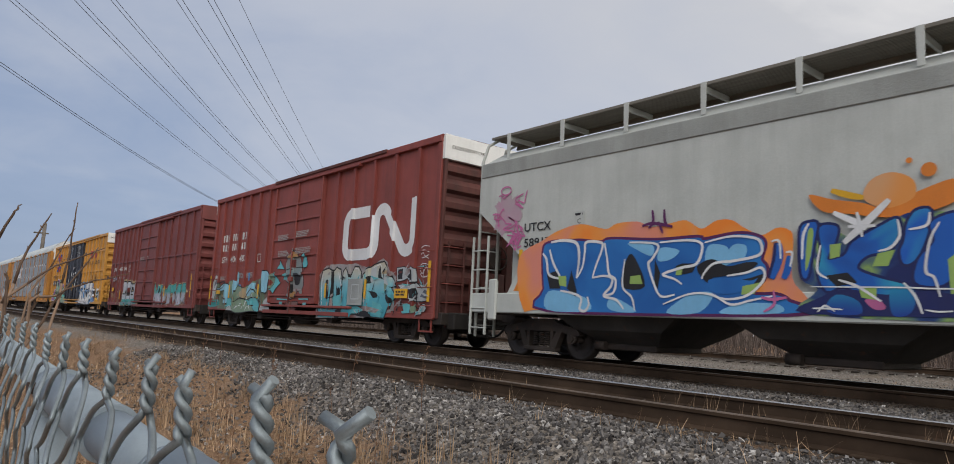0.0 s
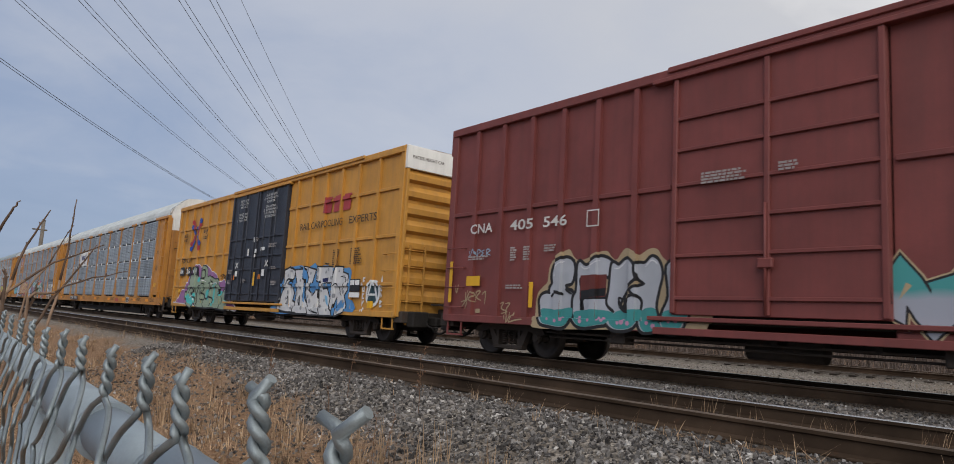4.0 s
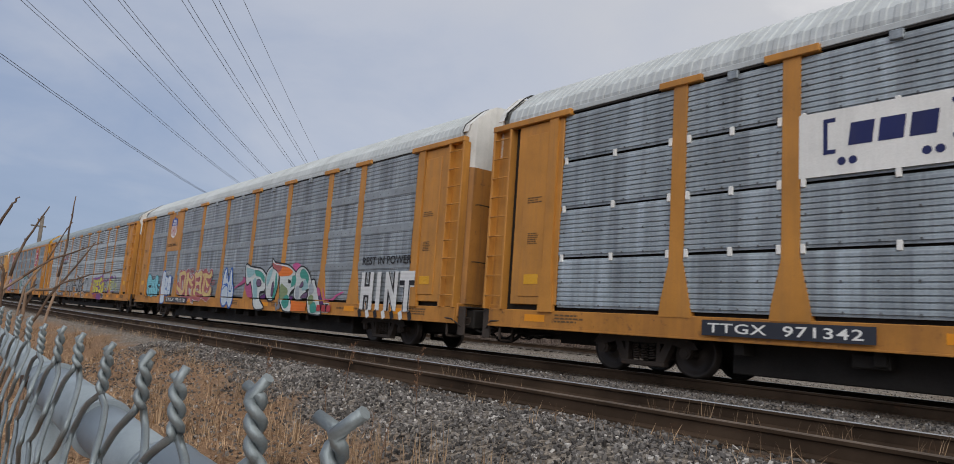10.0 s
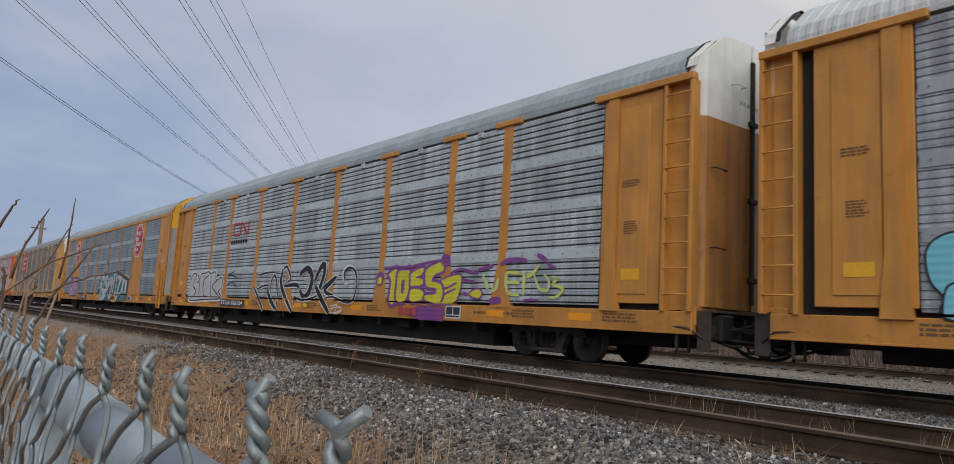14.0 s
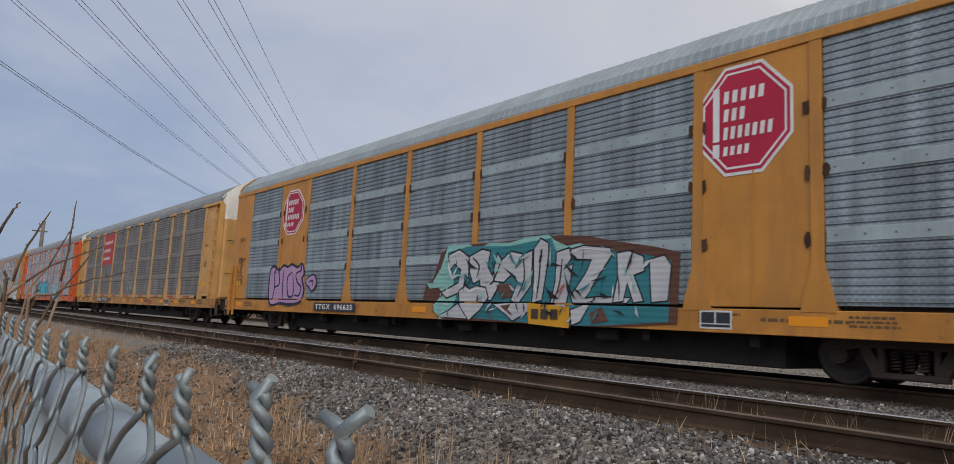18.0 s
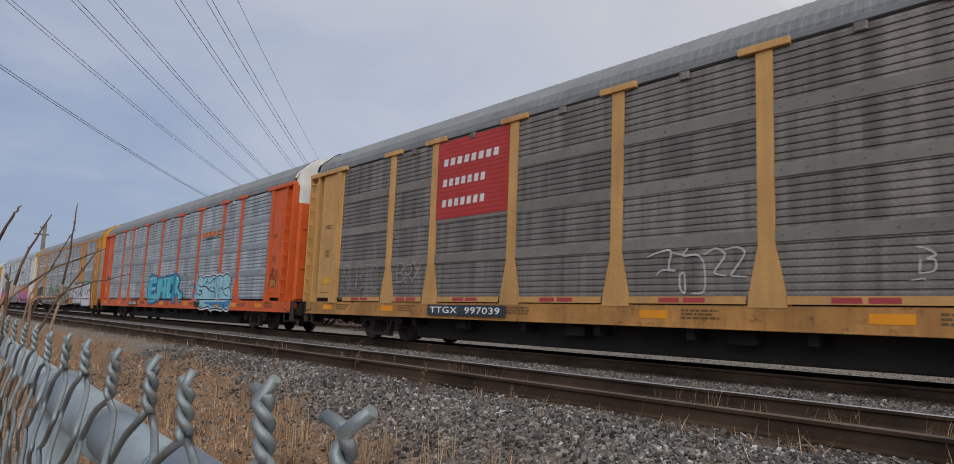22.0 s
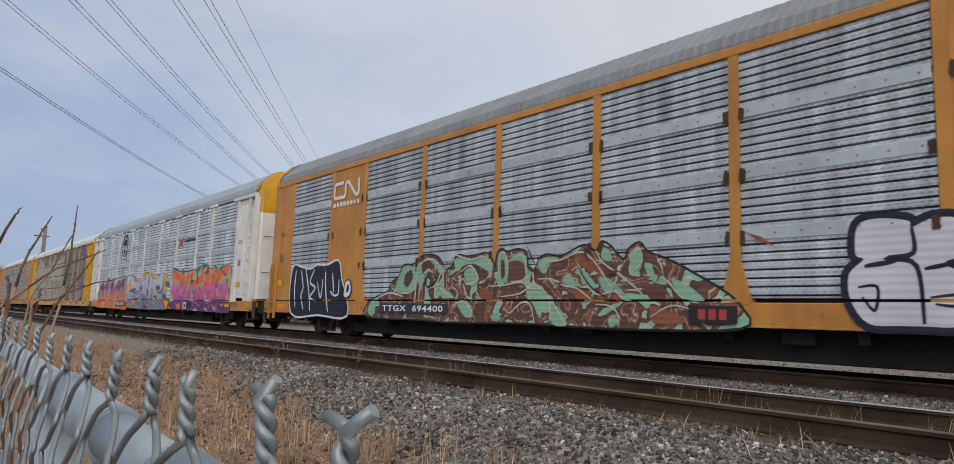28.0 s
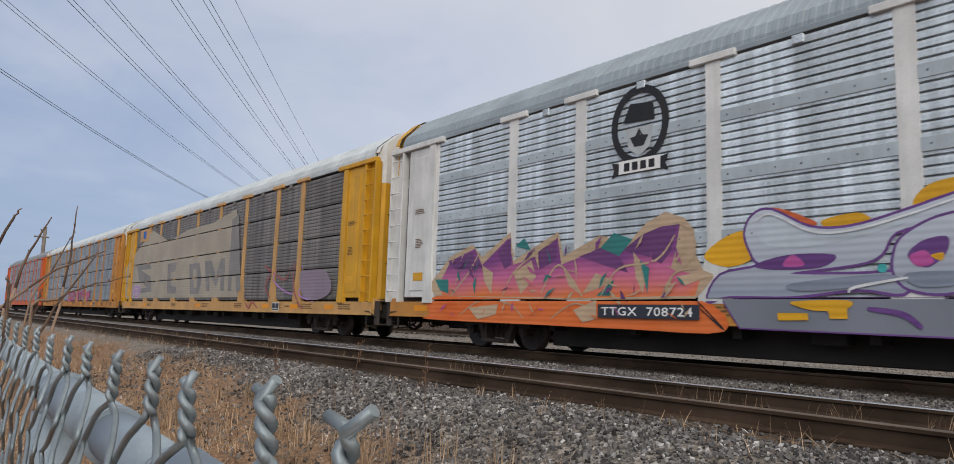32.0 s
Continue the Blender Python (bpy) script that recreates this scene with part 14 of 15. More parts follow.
def drape(root, posts, rails, wide, deep, front, low, keep):
    """Paint follows the side: between the posts it lies on the sheet, not across the hollow."""
    edges = [x + s_ * (wide + d) for x in posts for s_ in (-1, 1) for d in (0.0, 0.006)]
    for ob in list(root.children_recursive):
        if ob.type != "MESH" or not ob.name.startswith(("spray", "emblem")):
            continue
        me = ob.data
        ys = [v.co.y for v in me.vertices]
        xs = [v.co.x for v in me.vertices]
        if min(ys) < front - 0.06 or max(ys) > front + 0.012 or (min(xs) > keep[0] and max(xs) < keep[1]):
            continue
        zs = [v.co.z for v in me.vertices]
        bm = bmesh.new()
        bm.from_mesh(me)
        for e in edges:
            if min(xs) < e < max(xs):
                bmesh.ops.bisect_plane(bm, geom=bm.verts[:] + bm.edges[:] + bm.faces[:], plane_co=(e, 0, 0), plane_no=(1, 0, 0))
        for e in [low, low + 0.006] + [z + s_ * (0.05 + d) for z in rails for s_ in (-1, 1) for d in (0.0, 0.006)]:
            if min(zs) < e < max(zs):
                bmesh.ops.bisect_plane(bm, geom=bm.verts[:] + bm.edges[:] + bm.faces[:], plane_co=(0, 0, e), plane_no=(0, 0, 1))
        for v in bm.verts:
            if v.co.z > low + 0.003 and all(abs(v.co.x - x) > wide + 0.003 for x in posts) and all(abs(v.co.z - z) > 0.053 for z in rails):
                v.co.y += deep
        bm.to_mesh(me)
        bm.free()


drape(car_cn, R_CN + [-7.79, 7.79], [], 0.072, 0.072, BOXF, 0.85, (-1.9, 1.8))
drape(car_cna, R_CN + [-7.84, 7.84], [3.15], 0.072, 0.072, BOXF, 0.85, (-1.75, 1.75))
drape(car_tb, R_TB + [-9.37, 9.37], [1.55, 2.85, 4.15], 0.072, 0.055, TB - 0.02, 0.85, (-2.55, 2.5))
drape(car_cn, [-1.78, -0.05, 1.68], [1.25, 1.95, 2.55], 0.047, 0.058, -1.556, 0.5, (9, 10))


# ---- fence by the camera ----
def fence():
    root = tagged(new("chain_link_fence"), "galvanised chain link fence with a top rail and twisted wire tips", "fence")
    base, slant, step, wire = 0.104, -0.044, 0.078, 0.0022
    eye = EYE[2]

    def fy(x):
        return base + slant * (x + 0.19)

    def rail_at(x, dz=0.0):
        return (x, fy(x) + 0.029, eye - 0.086 - 0.0225 + dz)

    # top rail: two pipes, the thinner end of one pushed into the next, and a rail end cup by the post
    for x0, x1, r in ((0.7, -0.46, 0.0245), (-0.46, -0.66, 0.0205), (-0.66, -0.98, 0.0245), (-1.06, -5.0, 0.0215)):
        bm = bmesh.new()
        rod(bm, rail_at(x0), rail_at(x1), r, seg=48)
        part("top_rail", bm, m_zinc, root)
    for x, r in ((-0.455, 0.0252), (-0.665, 0.0252)):
        bm = bmesh.new()
        rod(bm, rail_at(x), rail_at(x - 0.006), r, seg=48)
        part("rail_collar", bm, m_zinc, root)
    bm = bmesh.new()
    tube(bm, [rail_at(-0.97), rail_at(-0.99), rail_at(-1.03), rail_at(-1.06)], 0.03, 24, 0.8)
    part("rail_end_cup", bm, m_zinc, root)
    bm = bmesh.new()
    q = rail_at(-1.01)
    rod(bm, (q[0], q[1] - 0.034, q[2] + 0.004), (q[0], q[1] - 0.026, q[2] + 0.004), 0.008, seg=6)
    part("bolt", bm, m_grime, root)
    rnd = random.Random(11)
    lean_in = 0.22
    tips = [0.05, -0.7, -1.25, -1.80, -2.27, -3.1, -3.68, -4.48, -5.22, -5.95]
    tips += [-5.95 - 0.74 * k for k in range(1, 56)]
    for i, across in enumerate(tips):
        x = across * (base + slant * 0.19) / (1 - across * slant)
        bm = bmesh.new()
        y = fy(x)
        top = eye - 0.0295 + rnd.uniform(-0.005, 0.004)
        if i < 3:
            top -= 0.014
        if i == 3:
            top += 0.0045
        if i == 4:
            top += 0.006
        lean, twist = rnd.uniform(-0.006, 0.006), rnd.uniform(0.62, 0.8)
        long_ = 0.026 + rnd.uniform(-0.003, 0.004)
        turn0 = rnd.uniform(0, 3.1)
        for s in (0.0, math.pi):
            sg = 1 if s else -1
            splay = 0.010 if i == 3 else 0.005 if i == 4 else 0.0035
            pts = [(x + lean + sg * splay, y + 0.002 * sg, top + (0.0035 if s else 0.0))]
            n = 14
            for k in range(n):
                a = s + turn0 + k * twist
                f = 1 - k / n
                pts.append((x + lean * f + math.cos(a) * wire * 1.02, y + math.sin(a) * wire * 1.02, top - 0.004 - k * long_ / n))
            z0 = top - 0.004 - long_
            z, xx, m = z0, x, 0
            low = eye - (1.2 if i < 14 else 0.5)
            while z > low:
                d = sg * (1 if m % 2 == 0 else -1)
                for q in range(1, 7):
                    t = q / 6
                    ease = 0.55 * math.sin(t * math.pi / 2) + 0.45 * t if m % 2 == 0 else 0.55 * (1 - math.cos(t * math.pi / 2)) + 0.45 * t
                    hook = 0.003 * sg * math.cos(math.pi * t) * (1 if m % 2 == 0 else -1)
                    pts.append((xx + d * step * 0.82 * ease, y + hook + slant * (xx + d * step * 0.82 * ease - x) - lean_in * min(0.07, z0 - z + step * 0.45 * t), z - step * 0.45 * t))
                xx += d * step * 0.82
                z -= step * 0.45
                m += 1
            tube(bm, pts, wire, 8 if i < 20 else 5)
        part("mesh_wire", bm, m_wire, root)
    for x in (1.6, -1.02, -4.1):
        bm = bmesh.new()
        rod(bm, (x, fy(x) + 0.029, -0.75), (x, fy(x) + 0.029, eye - 0.13), 0.03, seg=24)
        part("post", bm, m_zinc, root)


fence()


# ---- overhead cables and pole ----
def cables():
    d, nrm = Vector((-0.835, 0.55, 0)), Vector((0.55, 0.835, 0))
    H = 20.0
    # distance across in heights, gap of the pair, and the stretch over which the sag is seen
    for off, pair, s0, s1 in ((-1.754, 0.42, 61, 122), (-1.353, 0.42, 48, 97), (-1.124, 0.42, 47, 106), (-1.0, 0.36, 47, 92), (-0.775, 0.42, 46, 93), (-0.669, 0.42, 45, 90), (-0.574, 0.0, 44, 86)):
        root = tagged(new("power_line"), "thin dark twin overhead power cable" if pair else "thin single overhead earth wire", "power line", "overhead power lines")
        root.location = (0, 0, EYE[2] + H)
        for k in ((-0.5, 0.5) if pair else (0,)):
            bm = bmesh.new()
            c = nrm * (off * H + k * pair)
            pts = []
            for i in range(34):
                s = -80 + i * 10
                pts.append(c + d * s + Vector((0, 0, 0.00042 * (s - s0) * (s - s1))))
            tube(bm, pts, (0.028 if off < -1.7 else 0.020) if pair else 0.016, 5)
            part("cable", bm, m_cable, root)


cables()


def pole():
    root = tagged(new("utility_pole"), "weathered grey utility pole beyond the tracks", "pole")
    root.location = (-118, 15.4, 0)
    bm = bmesh.new()
    rod(bm, (0, 0, -0.5), (0, 0, 12.1), 0.3, 0.24, seg=12)
    part("shaft", bm, m_pole, root)
    bm = bmesh.new()
    box(bm, -0.12, 0.12, -1.3, 0.6, 10.5, 10.7, 0.02)
    part("crossarm", bm, m_pole, root)


pole()


# ---- plants and stones ----
def straw_material(name, lo, hi, mid=None):
    m = bpy.data.materials.new(name)
    m.use_nodes = True
    nt = m.node_tree
    bs = nt.nodes["Principled BSDF"]
    bs.inputs["Roughness"].default_value = 0.85
    bs.inputs["Specular IOR Level"].default_value = 0.2
    geo = nt.nodes.new("ShaderNodeNewGeometry")
    rp = ramp(nt, [(0.0, lo), (0.86, mid), (1.0, hi)] if mid else [(0.0, lo), (1.0, hi)])
    nt.links.new(geo.outputs["Random Per Island"], rp.inputs[0])
    nz = node(nt, "ShaderNodeTexNoise", Scale=1.5, Detail=3.0)
    co = nt.nodes.new("ShaderNodeTexCoord")
    nt.links.new(co.outputs["Object"], nz.inputs["Vector"])
    g = ramp(nt, [(0.3, grey(0.55)), (0.7, grey(1.25))])
    nt.links.new(nz.outputs[0], g.inputs[0])
    mx = node(nt, "ShaderNodeMix", blend="MULTIPLY", i0=1.0)
    nt.links.new(rp.outputs[0], mx.inputs[6])
    nt.links.new(g.outputs[0], mx.inputs[7])
    nt.links.new(mx.outputs[2], bs.inputs["Base Color"])
    return m


m_straw = straw_material("dry_straw", (0.10, 0.057, 0.033), (0.56, 0.395, 0.25))
m_stalk = straw_material("dead_stalks", (0.10, 0.05, 0.03), (0.26, 0.15, 0.09))
m_stone = straw_material("crushed_stone", (0.034, 0.031, 0.030), (0.45, 0.43, 0.41), (0.20, 0.186, 0.178))
m_stone2 = straw_material("pale_crushed_stone", (0.10, 0.09, 0.08), (0.36, 0.34, 0.31))
m_scrub = straw_material("bare_brown_scrub", (0.055, 0.042, 0.036), (0.19, 0.15, 0.13))


def blade(verts, faces, x, y, z, az, lean, length, width, bend=0.3):
    """A dry blade: two bent quads and a tip."""
    dx, dy = math.cos(az), math.sin(az)
    px, py = -dy * width / 2, dx * width / 2
    b = len(verts)
    for t, w in ((0, 1.0), (0.5, 0.8), (1.0, 0.12)):
        out = length * (math.sin(lean) * t + bend * t * t * 0.5)
        up = length * (math.cos(lean) * t - bend * t * t * 0.35)
        verts.append((x + dx * out + px * w, y + dy * out + py * w, z + max(up, 0.004)))
        verts.append((x + dx * out - px * w, y + dy * out - py * w, z + max(up, 0.004)))
    faces += [(b, b + 1, b + 3, b + 2), (b + 2, b + 3, b + 5, b + 4)]


def dry_grass():
    r = random.Random(5)
    verts, faces = [], []
    # matted straw, then upright tufts
    for i in range(24000):
        x = -1.0 - 20.0 * r.random() ** 1.5
        y = r.uniform(0.35, 5.0)
        if grassy(x, y) < r.random() * 0.9 + 0.05:
            continue
        blade(verts, faces, x, y, ground_height(x, y), r.uniform(0, 6.28), r.uniform(1.0, 1.5), r.uniform(0.08, 0.26), r.uniform(0.004, 0.009), r.uniform(-0.1, 0.3))
    for i in range(170):
        x, y = -2.6 - 6.0 * r.random(), r.uniform(1.6, 3.5)
        if noise.noise((x * 1.1, y * 1.1, 5.0)) < 0.05:
            continue
        z = ground_height(x, y)
        for k in range(r.randint(4, 11)):
            blade(verts, faces, x + r.gauss(0, 0.035), y + r.gauss(0, 0.035), z - 0.01, r.uniform(0, 6.28), r.uniform(0.02, 0.28), r.uniform(0.18, 0.42), r.uniform(0.006, 0.010), r.uniform(0, 0.3))
    for i in range(950):
        x = -1.6 - 24.0 * r.random() ** 1.3
        y = r.uniform(0.6, 4.9)
        if grassy(x, y) < 0.45 or noise.noise((x * 0.8, y * 0.8, 2.0)) < -0.12:
            continue
        z = ground_height(x, y)
        tall = r.uniform(0.08, 0.32) * (1 + 0.5 * noise.noise((x * 0.6, y * 0.6, 9.0)))
        for k in range(r.randint(8, 20)):
            blade(verts, faces, x + r.gauss(0, 0.05), y + r.gauss(0, 0.05), z - 0.01, r.uniform(0, 6.28), r.uniform(0.02, 0.5), tall * r.uniform(0.5, 1.15), r.uniform(0.004, 0.008), r.uniform(0, 0.5))
    ob = raw("dry_grass", verts, faces, m_straw)
    tagged(ob, "dry matted straw-coloured grass beside the gravel", kind="stuff")


def rail_weeds():
    r = random.Random(8)
    verts, faces = [], []
    for i in range(520):
        x = -1.0 - 30 * r.random() ** 1.2
        y = r.choice((RAIL_NEAR + r.uniform(0.1, 0.5), RAIL_NEXT + r.uniform(-0.35, -0.08), 4.7 + r.gauss(0, 0.2), r.uniform(12.6, 22), r.uniform(12.6, 22)))
        if noise.noise((x * 0.7, y, 4.0)) < -0.05:
            continue
        z = ground_height(x, y)
        for k in range(r.randint(2, 6)):
            blade(verts, faces, x + r.gauss(0, 0.04), y + r.gauss(0, 0.03), z - 0.01, r.uniform(0, 6.28), r.uniform(0.02, 0.45), r.uniform(0.10, 0.26), 0.005, r.uniform(0, 0.5))
    tagged(raw("rail_weeds", verts, faces, m_straw), "sparse dry weeds between the rails", kind="stuff")


def ballast():
    """Crushed stone, thousands of small broken blocks lying on the bed."""
    rng = np.random.default_rng(6)
    base = np.array([(-1, -1, -1), (1, -1, -1), (1, 1, -1), (-1, 1, -1), (-1, -1, 1), (1, -1, 1), (1, 1, 1), (-1, 1, 1)], float)
    quads = np.array(((0, 3, 2, 1), (4, 5, 6, 7), (0, 1, 5, 4), (1, 2, 6, 5), (2, 3, 7, 6), (3, 0, 4, 7)))

    def heap(name, xs, ys, small, large, material, label):
        n = len(xs)
        zs = np.array([ground_height(float(x), float(y)) for x, y in zip(xs, ys)])
        size = small + (large - small) * rng.random(n) ** 1.8
        half = np.stack((size * rng.uniform(0.7, 1.35, n), size * rng.uniform(0.6, 1.1, n), size * rng.uniform(0.4, 0.85, n)), 1)
        v = base[None] * half[:, None, :] * rng.uniform(0.42, 1.0, (n, 8, 3))
        a, b, c = (rng.uniform(0, 6.28, n) for k in range(3))
        ca, sa, cb, sb, cc, sc = np.cos(a), np.sin(a), np.cos(b), np.sin(b), np.cos(c), np.sin(c)
        rot = np.stack((cb * cc, sa * sb * cc - ca * sc, ca * sb * cc + sa * sc, cb * sc, sa * sb * sc + ca * cc, ca * sb * sc - sa * cc, -sb, sa * cb, ca * cb), 1).reshape(n, 3, 3)
        v = np.einsum("nij,nkj->nki", rot, v) + np.stack((xs, ys, zs + size * 0.3), 1)[:, None, :]
        f = (quads[None] + (np.arange(n) * 8)[:, None, None]).reshape(-1, 4)
        me = bpy.data.meshes.new(name)
        me.from_pydata(v.reshape(-1, 3).tolist(), [], f.tolist())
        me.materials.append(material)
        tagged(new(name, me), label, kind="stuff")

    xs = 1.5 - 17.5 * rng.random(44000) ** 1.3
    ys = rng.uniform(2.3, 5.27, 44000)
    keep = np.array([grassy(float(x), float(y)) < q * 1.15 + 0.08 for x, y, q in zip(xs, ys, rng.random(44000))])
    keep &= (ys < 5.02) | (rng.random(44000) < 0.45)
    x2, y2 = 1.5 - 27.0 * rng.random(17000) ** 1.2, rng.uniform(7.05, 10.5, 17000)
    clean = (y2 > 7.6) & (y2 < 9.9)
    heap("ballast_stones", np.concatenate((xs[keep], x2[clean])), np.concatenate((ys[keep], y2[clean])), 0.010, 0.026, m_stone, "grey crushed stone of the trackbed")
    x3, y3 = 1.5 - 24.0 * rng.random(5000) ** 1.2, rng.uniform(5.5, 6.85, 5000)
    heap("dusty_ballast_stones", np.concatenate((x3, x2[~clean])), np.concatenate((y3, y2[~clean])), 0.010, 0.024, straw_material("dusty_crushed_stone", (0.014, 0.011, 0.009), (0.075, 0.058, 0.046)), "rust-stained crushed stone between the rails")
    heap("far_ballast_stones", rng.uniform(-34, 4, 8000), rng.uniform(12.4, 23.4, 8000), 0.016, 0.036, m_stone2, "pale crushed stone beyond the train")


def weed(x, y, tall, seed, material, heads=True, leans=0.1):
    """A dead weed: thin stalk, side twigs, a ragged seed head."""
    r = random.Random(seed)
    root = tagged(new("dead_weed"), "thin dead weed stalk with a dry seed head" if heads else "bare reddish dead weed stalk", "weed", "dead weeds")
    z = ground_height(x, y)
    root.location = (x, y, z)
    bm = bmesh.new()
    az = r.uniform(0, 6.28)
    pts = [(math.cos(az) * leans * tall * t * t, math.sin(az) * leans * tall * t * t, tall * t - 0.03) for t in (0, 0.25, 0.5, 0.75, 1.0)]
    tube(bm, pts, 0.004, 5, 0.4)
    part("stalk", bm, material, root)
    bm = bmesh.new()
    for k in range(9 if heads else 7):
        t = r.uniform(0.35, 1.0)
        p = Vector((math.cos(az) * leans * tall * t * t, math.sin(az) * leans * tall * t * t, tall * t - 0.03))
        a = r.uniform(0, 6.28)
        l = r.uniform(0.04, 0.13) * (1.2 - t * 0.5)
        q = p + Vector((math.cos(a) * l * 0.7, math.sin(a) * l * 0.7, l))
        rod(bm, p, q, 0.002, 0.001, 4)
        if heads:
            for j in range(5):
                c = p + (q - p) * r.uniform(0.5, 1.0) + Vector((r.gauss(0, 0.008), r.gauss(0, 0.008), r.gauss(0, 0.008)))
                rod(bm, c, c + Vector((r.gauss(0, 0.006), r.gauss(0, 0.006), 0.012)), 0.005, 0.002, 4)
    part("twigs", bm, material, root)


dry_grass()
rail_weeds()
ballast()
for i, (x, y, h, heads) in enumerate(((-5.7, 4.1, 0.62, True), (-7.1, 4.1, 0.66, True), (-4.75, 3.0, 0.55, False), (-4.45, 2.9, 0.58, False), (-5.0, 2.8, 0.45, False), (-6.2, 3.4, 0.5, False), (-3.9, 2.5, 0.4, False), (-8.2, 3.6, 0.5, True), (-9.5, 4.2, 0.45, True), (-11.0, 4.0, 0.5, False), (-6.8, 2.6, 0.5, False), (-5.6, 2.2, 0.45, False), (-13.0, 4.4, 0.5, True), (-3.4, 2.9, 0.38, False))):
    weed(x, y, h, i, m_stalk, heads, 0.06 + 0.03 * (i % 4))


def shrub():
    """Bare shrub that reaches over the fence: grey-tan stems, dark upper twigs."""
    root = tagged(new("bare_shrub"), "leafless shrub with tan stems and dark twigs by the fence", "shrub")
    root.location = (-2.1, 0.28, -0.64)
    tan = mat("tan_stem_bark", (0.24, 0.16, 0.11), 0.8, var=0.25, scale=40, bump=0.001)
    o = Vector(root.location)
    rows = (((-2.15, 0.10, 0.30), (-1.99, 0.17, 0.77), (-1.975, 0.205, 0.86), 0.006, 0.018), ((-2.3, 0.2, 0.2), (-2.385, 0.25, 0.68), (-2.366, 0.322, 0.89), 0.007, 0.022),
            ((-2.2, 0.3, 0.3), (-2.37, 0.372, 0.68), (-2.351, 0.383, 0.93), 0.006, 0.012), ((-2.3, 0.27, 0.5), (-2.374, 0.335, 0.73), (-2.358, 0.386, 0.853), 0.004, 0.01),
            ((-2.15, 0.12, 0.40), (-2.185, 0.26, 0.672), (-2.152, 0.432, 0.788), 0.006, 0.02), ((-1.98, 0.24, 0.50), (-1.975, 0.30, 0.648), (-1.947, 0.453, 0.712), 0.005, 0.012),
            ((-2.0, 0.19, 0.2), (-1.984, 0.243, 0.56), (-1.982, 0.266, 0.67), 0.007, 0.0), ((-2.1, 0.20, 0.25), (-2.081, 0.27, 0.535), (-2.057, 0.396, 0.78), 0.007, 0.0),
            ((-1.95, 0.14, 0.1), (-1.89, 0.187, 0.55), (-1.89, 0.184, 0.69), 0.007, 0.008), ((-2.1, 0.16, 0.2), (-2.1, 0.21, 0.62), (-2.08, 0.20, 0.70), 0.005, 0.01))
    r = random.Random(2)
    for a, b, c, rad, bow in rows:
        a, b, c = Vector(a) - o, Vector(b) - o, Vector(c) - o
        root_pt = Vector((a.x * 0.3, a.y * 0.3, 0.0))
        ctrl = [root_pt, a, b, c]
        pts = []
        for i in range(3):
            p0, p1, p2, p3 = ctrl[max(0, i - 1)], ctrl[i], ctrl[i + 1], ctrl[min(3, i + 2)]
            for k in range(6):
                t = k / 6
                pts.append(0.5 * ((2 * p1) + (p2 - p0) * t + (2 * p0 - 5 * p1 + 4 * p2 - p3) * t * t + (3 * p1 - p0 - 3 * p2 + p3) * t ** 3) + Vector((r.gauss(0, 0.002), r.gauss(0, 0.002), r.gauss(0, 0.002))))
        pts.append(c)
        cut = 12
        bm = bmesh.new()
        tube(bm, pts[:cut + 1], rad, 7, 0.6)
        st = part("stem", bm, tan, root)
        bm = bmesh.new()
        tube(bm, pts[cut:], rad * 0.6, 6, 0.35)
        for k in (cut + 2, cut + 4):
            p = pts[min(k, len(pts) - 1)]
            d = Vector((r.uniform(-0.4, 0.4), r.uniform(-0.4, 0.6), r.uniform(0.3, 1))).normalized()
            rod(bm, p, p + d * 0.008, 0.003, 0.0012, 5)
        part("twig", bm, m_bark, st)


shrub()


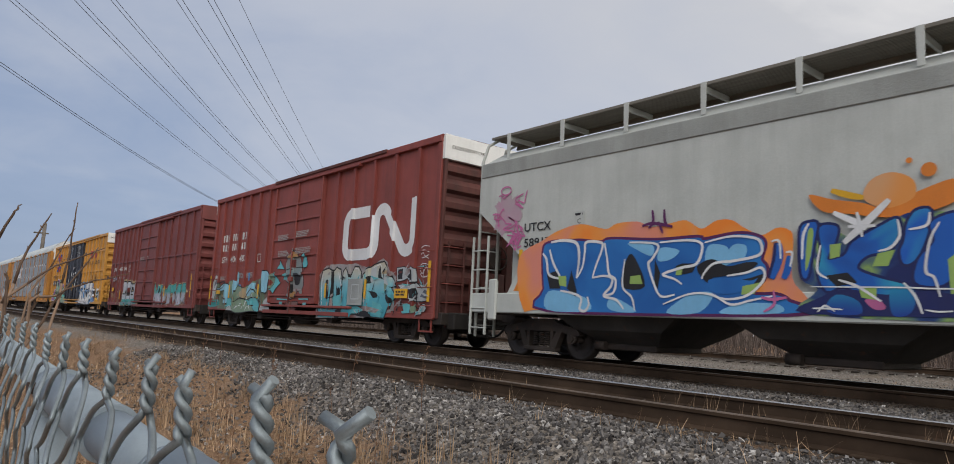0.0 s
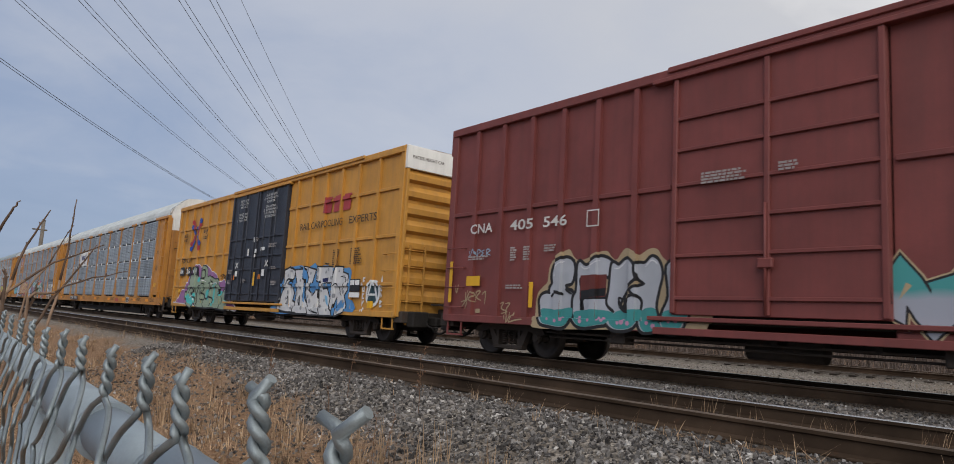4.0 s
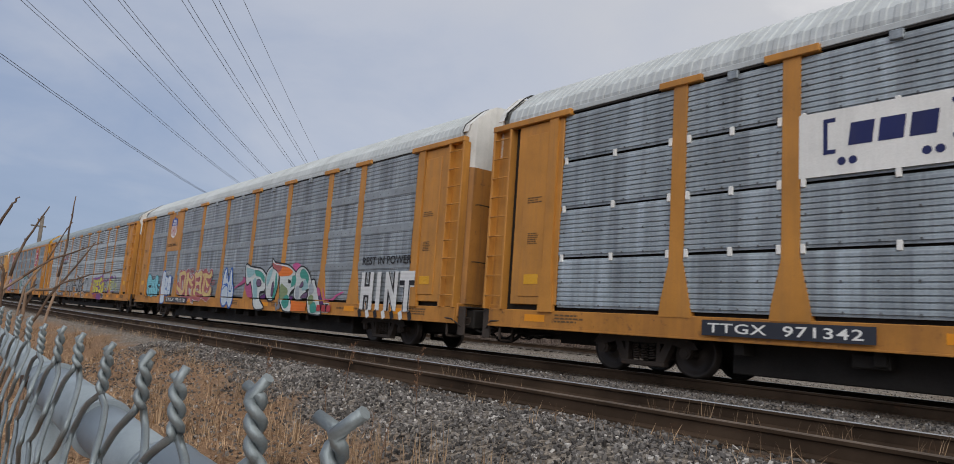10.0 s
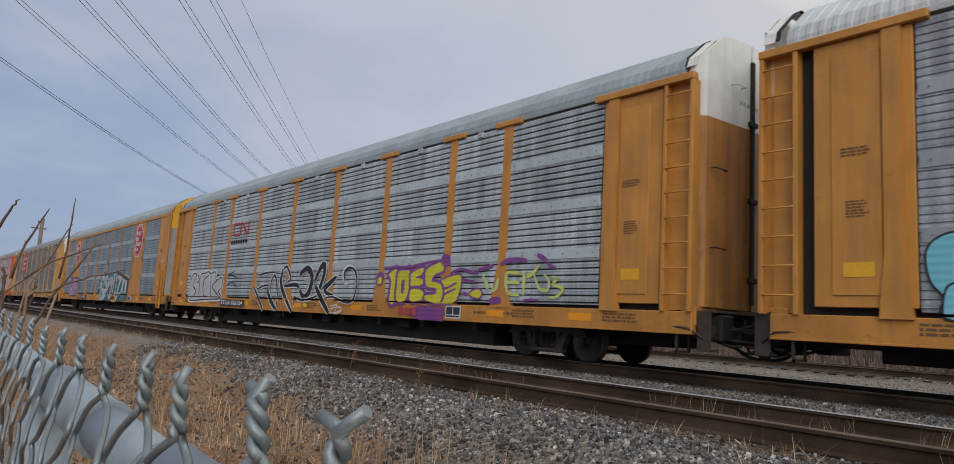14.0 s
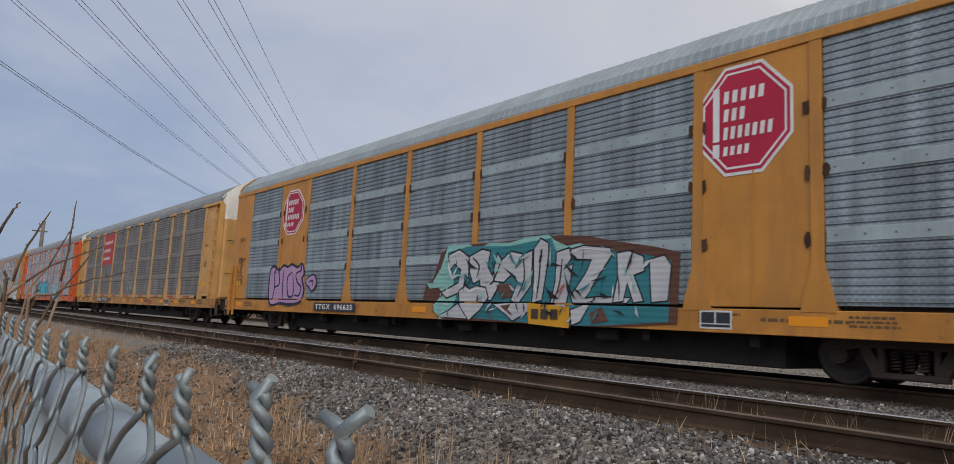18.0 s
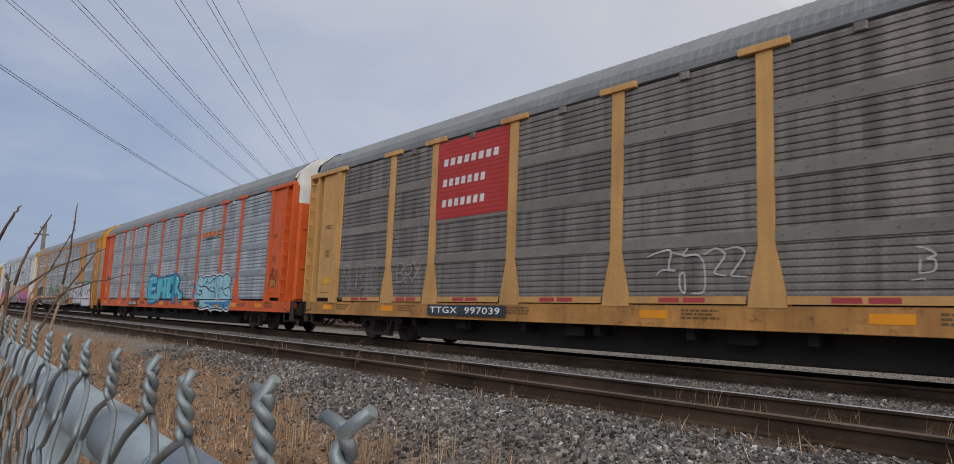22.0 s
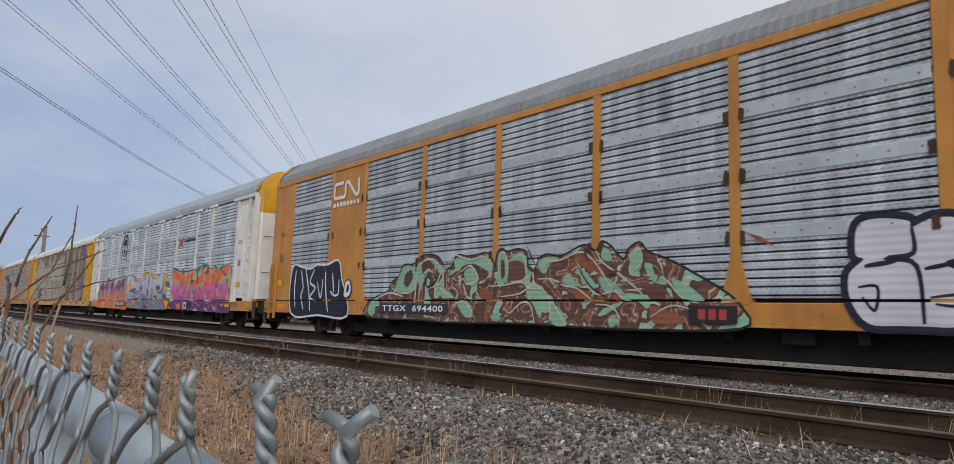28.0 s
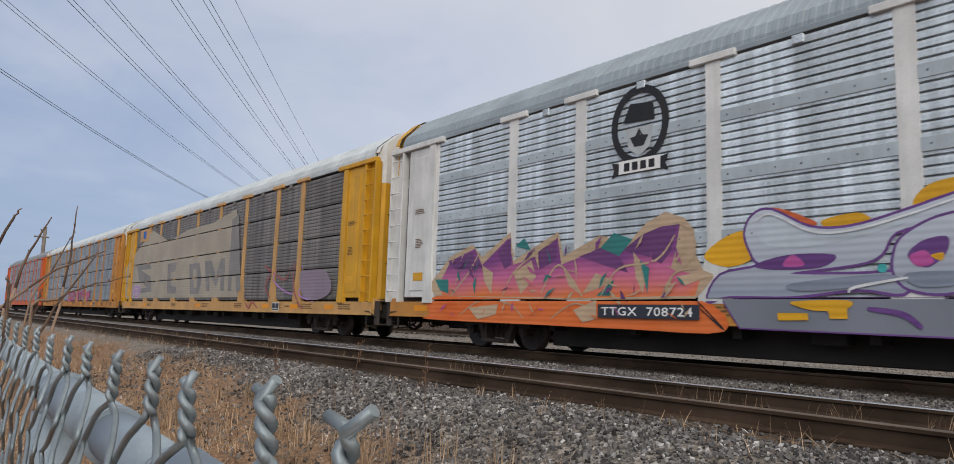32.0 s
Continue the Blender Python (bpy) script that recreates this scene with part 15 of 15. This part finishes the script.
def thicket():
    """Bare scrub behind the siding: thousands of thin leaning stems."""
    r = random.Random(9)
    verts, faces = [], []
    for i in range(1500):
        x = r.uniform(-75, 18)
        y = 27.5 + 9 * r.random() ** 1.3
        z = ground_height(x, y)
        tall = (2.0 + 1.7 * max(0, noise.noise((x * 0.12, y * 0.2, 1.0)) + 0.35) + (y - 27.5) * 0.12) * r.uniform(0.6, 1.15)
        for k in range(12):
            blade(verts, faces, x + r.gauss(0, 0.25), y + r.gauss(0, 0.2), z, r.uniform(0, 6.28), abs(r.gauss(0, 0.35)), tall * r.uniform(0.4, 1.0), r.uniform(0.012, 0.03), r.uniform(-0.1, 0.35))
    for i in range(5000):
        x, y = r.uniform(-60, 12), r.uniform(24.9, 29)
        blade(verts, faces, x, y, ground_height(x, y), r.uniform(0, 6.28), r.uniform(0.1, 0.7), r.uniform(0.2, 0.6), 0.02, 0.3)
    for i in range(70):
        x, y = r.uniform(-42, 10), r.uniform(28, 36)
        z = ground_height(x, y)
        tall = r.uniform(2.6, 4.6)
        az = r.uniform(0, 6.28)
        for k in range(26):
            f = r.random() ** 0.7
            blade(verts, faces, x + r.gauss(0, 0.16) * f * 2, y + r.gauss(0, 0.2), z + f * tall * 0.55, r.uniform(0, 6.28), abs(r.gauss(0.15, 0.2)), tall * r.uniform(0.25, 0.5), 0.016, r.uniform(-0.1, 0.2))
        for k in range(3):
            blade(verts, faces, x + r.gauss(0, 0.08), y, z, az + k, abs(r.gauss(0.05, 0.08)), tall * r.uniform(0.8, 1.0), 0.04, 0.1)
    tagged(raw("scrub", verts, faces, m_scrub), "bare brown scrub beyond the far siding", kind="stuff")
    # farther woods close the view
    verts, faces = [], []
    for i in range(5200):
        x, y = r.uniform(-420, 160), r.uniform(60, 110)
        for k in range(3):
            blade(verts, faces, x + r.gauss(0, 0.6), y, -0.4, r.uniform(0, 6.28), abs(r.gauss(0, 0.2)), r.uniform(1.5, 4.2), r.uniform(0.15, 0.4), r.uniform(-0.1, 0.2))
    tagged(raw("far_woods", verts, faces, m_scrub), "hazy line of bare far woods", kind="stuff")


thicket()


def sign():
    root = tagged(new("track_sign"), "small yellow diamond sign on a post beyond the siding", "sign")
    root.location = (-10.1, 31.0, -0.4)
    bm = bmesh.new()
    rod(bm, (0, 0, 0), (0, 0, 4.9), 0.035, seg=8)
    part("post", bm, m_zinc, root)
    bm = bmesh.new()
    prism(bm, [(-0.3, 4.6), (0.0, 4.2), (0.3, 4.6), (0.0, 5.0)], -0.06, -0.045)
    part("board", bm, mat("faded_sign_face", (0.62, 0.50, 0.16), 0.5), root)


sign()


# ---- what moves ----
def travelled(t):
    """How far the train has come after t seconds; it gathers speed slowly."""
    u = (t - 16.0) / 16.0
    return 140.935 * u + 3.1535 * u * u + 0.489 * u ** 3 + 138.2705


def motions():
    for root, at in CARS:
        walk(root, [(t, pose(at + travelled(t), TRACK, 0)) for t in range(0, 33, 2)])
    rows = []
    for i in range(0, 516):
        t = 32.0 * i / 515
        rows.append((t, math.degrees(travelled(t) / WHEEL_R) % 360))
    for w, x in AXLES:
        walk(w, [(t, pose(x, 0, WHEEL_R, 0, a, 0)) for t, a in rows])


motions()
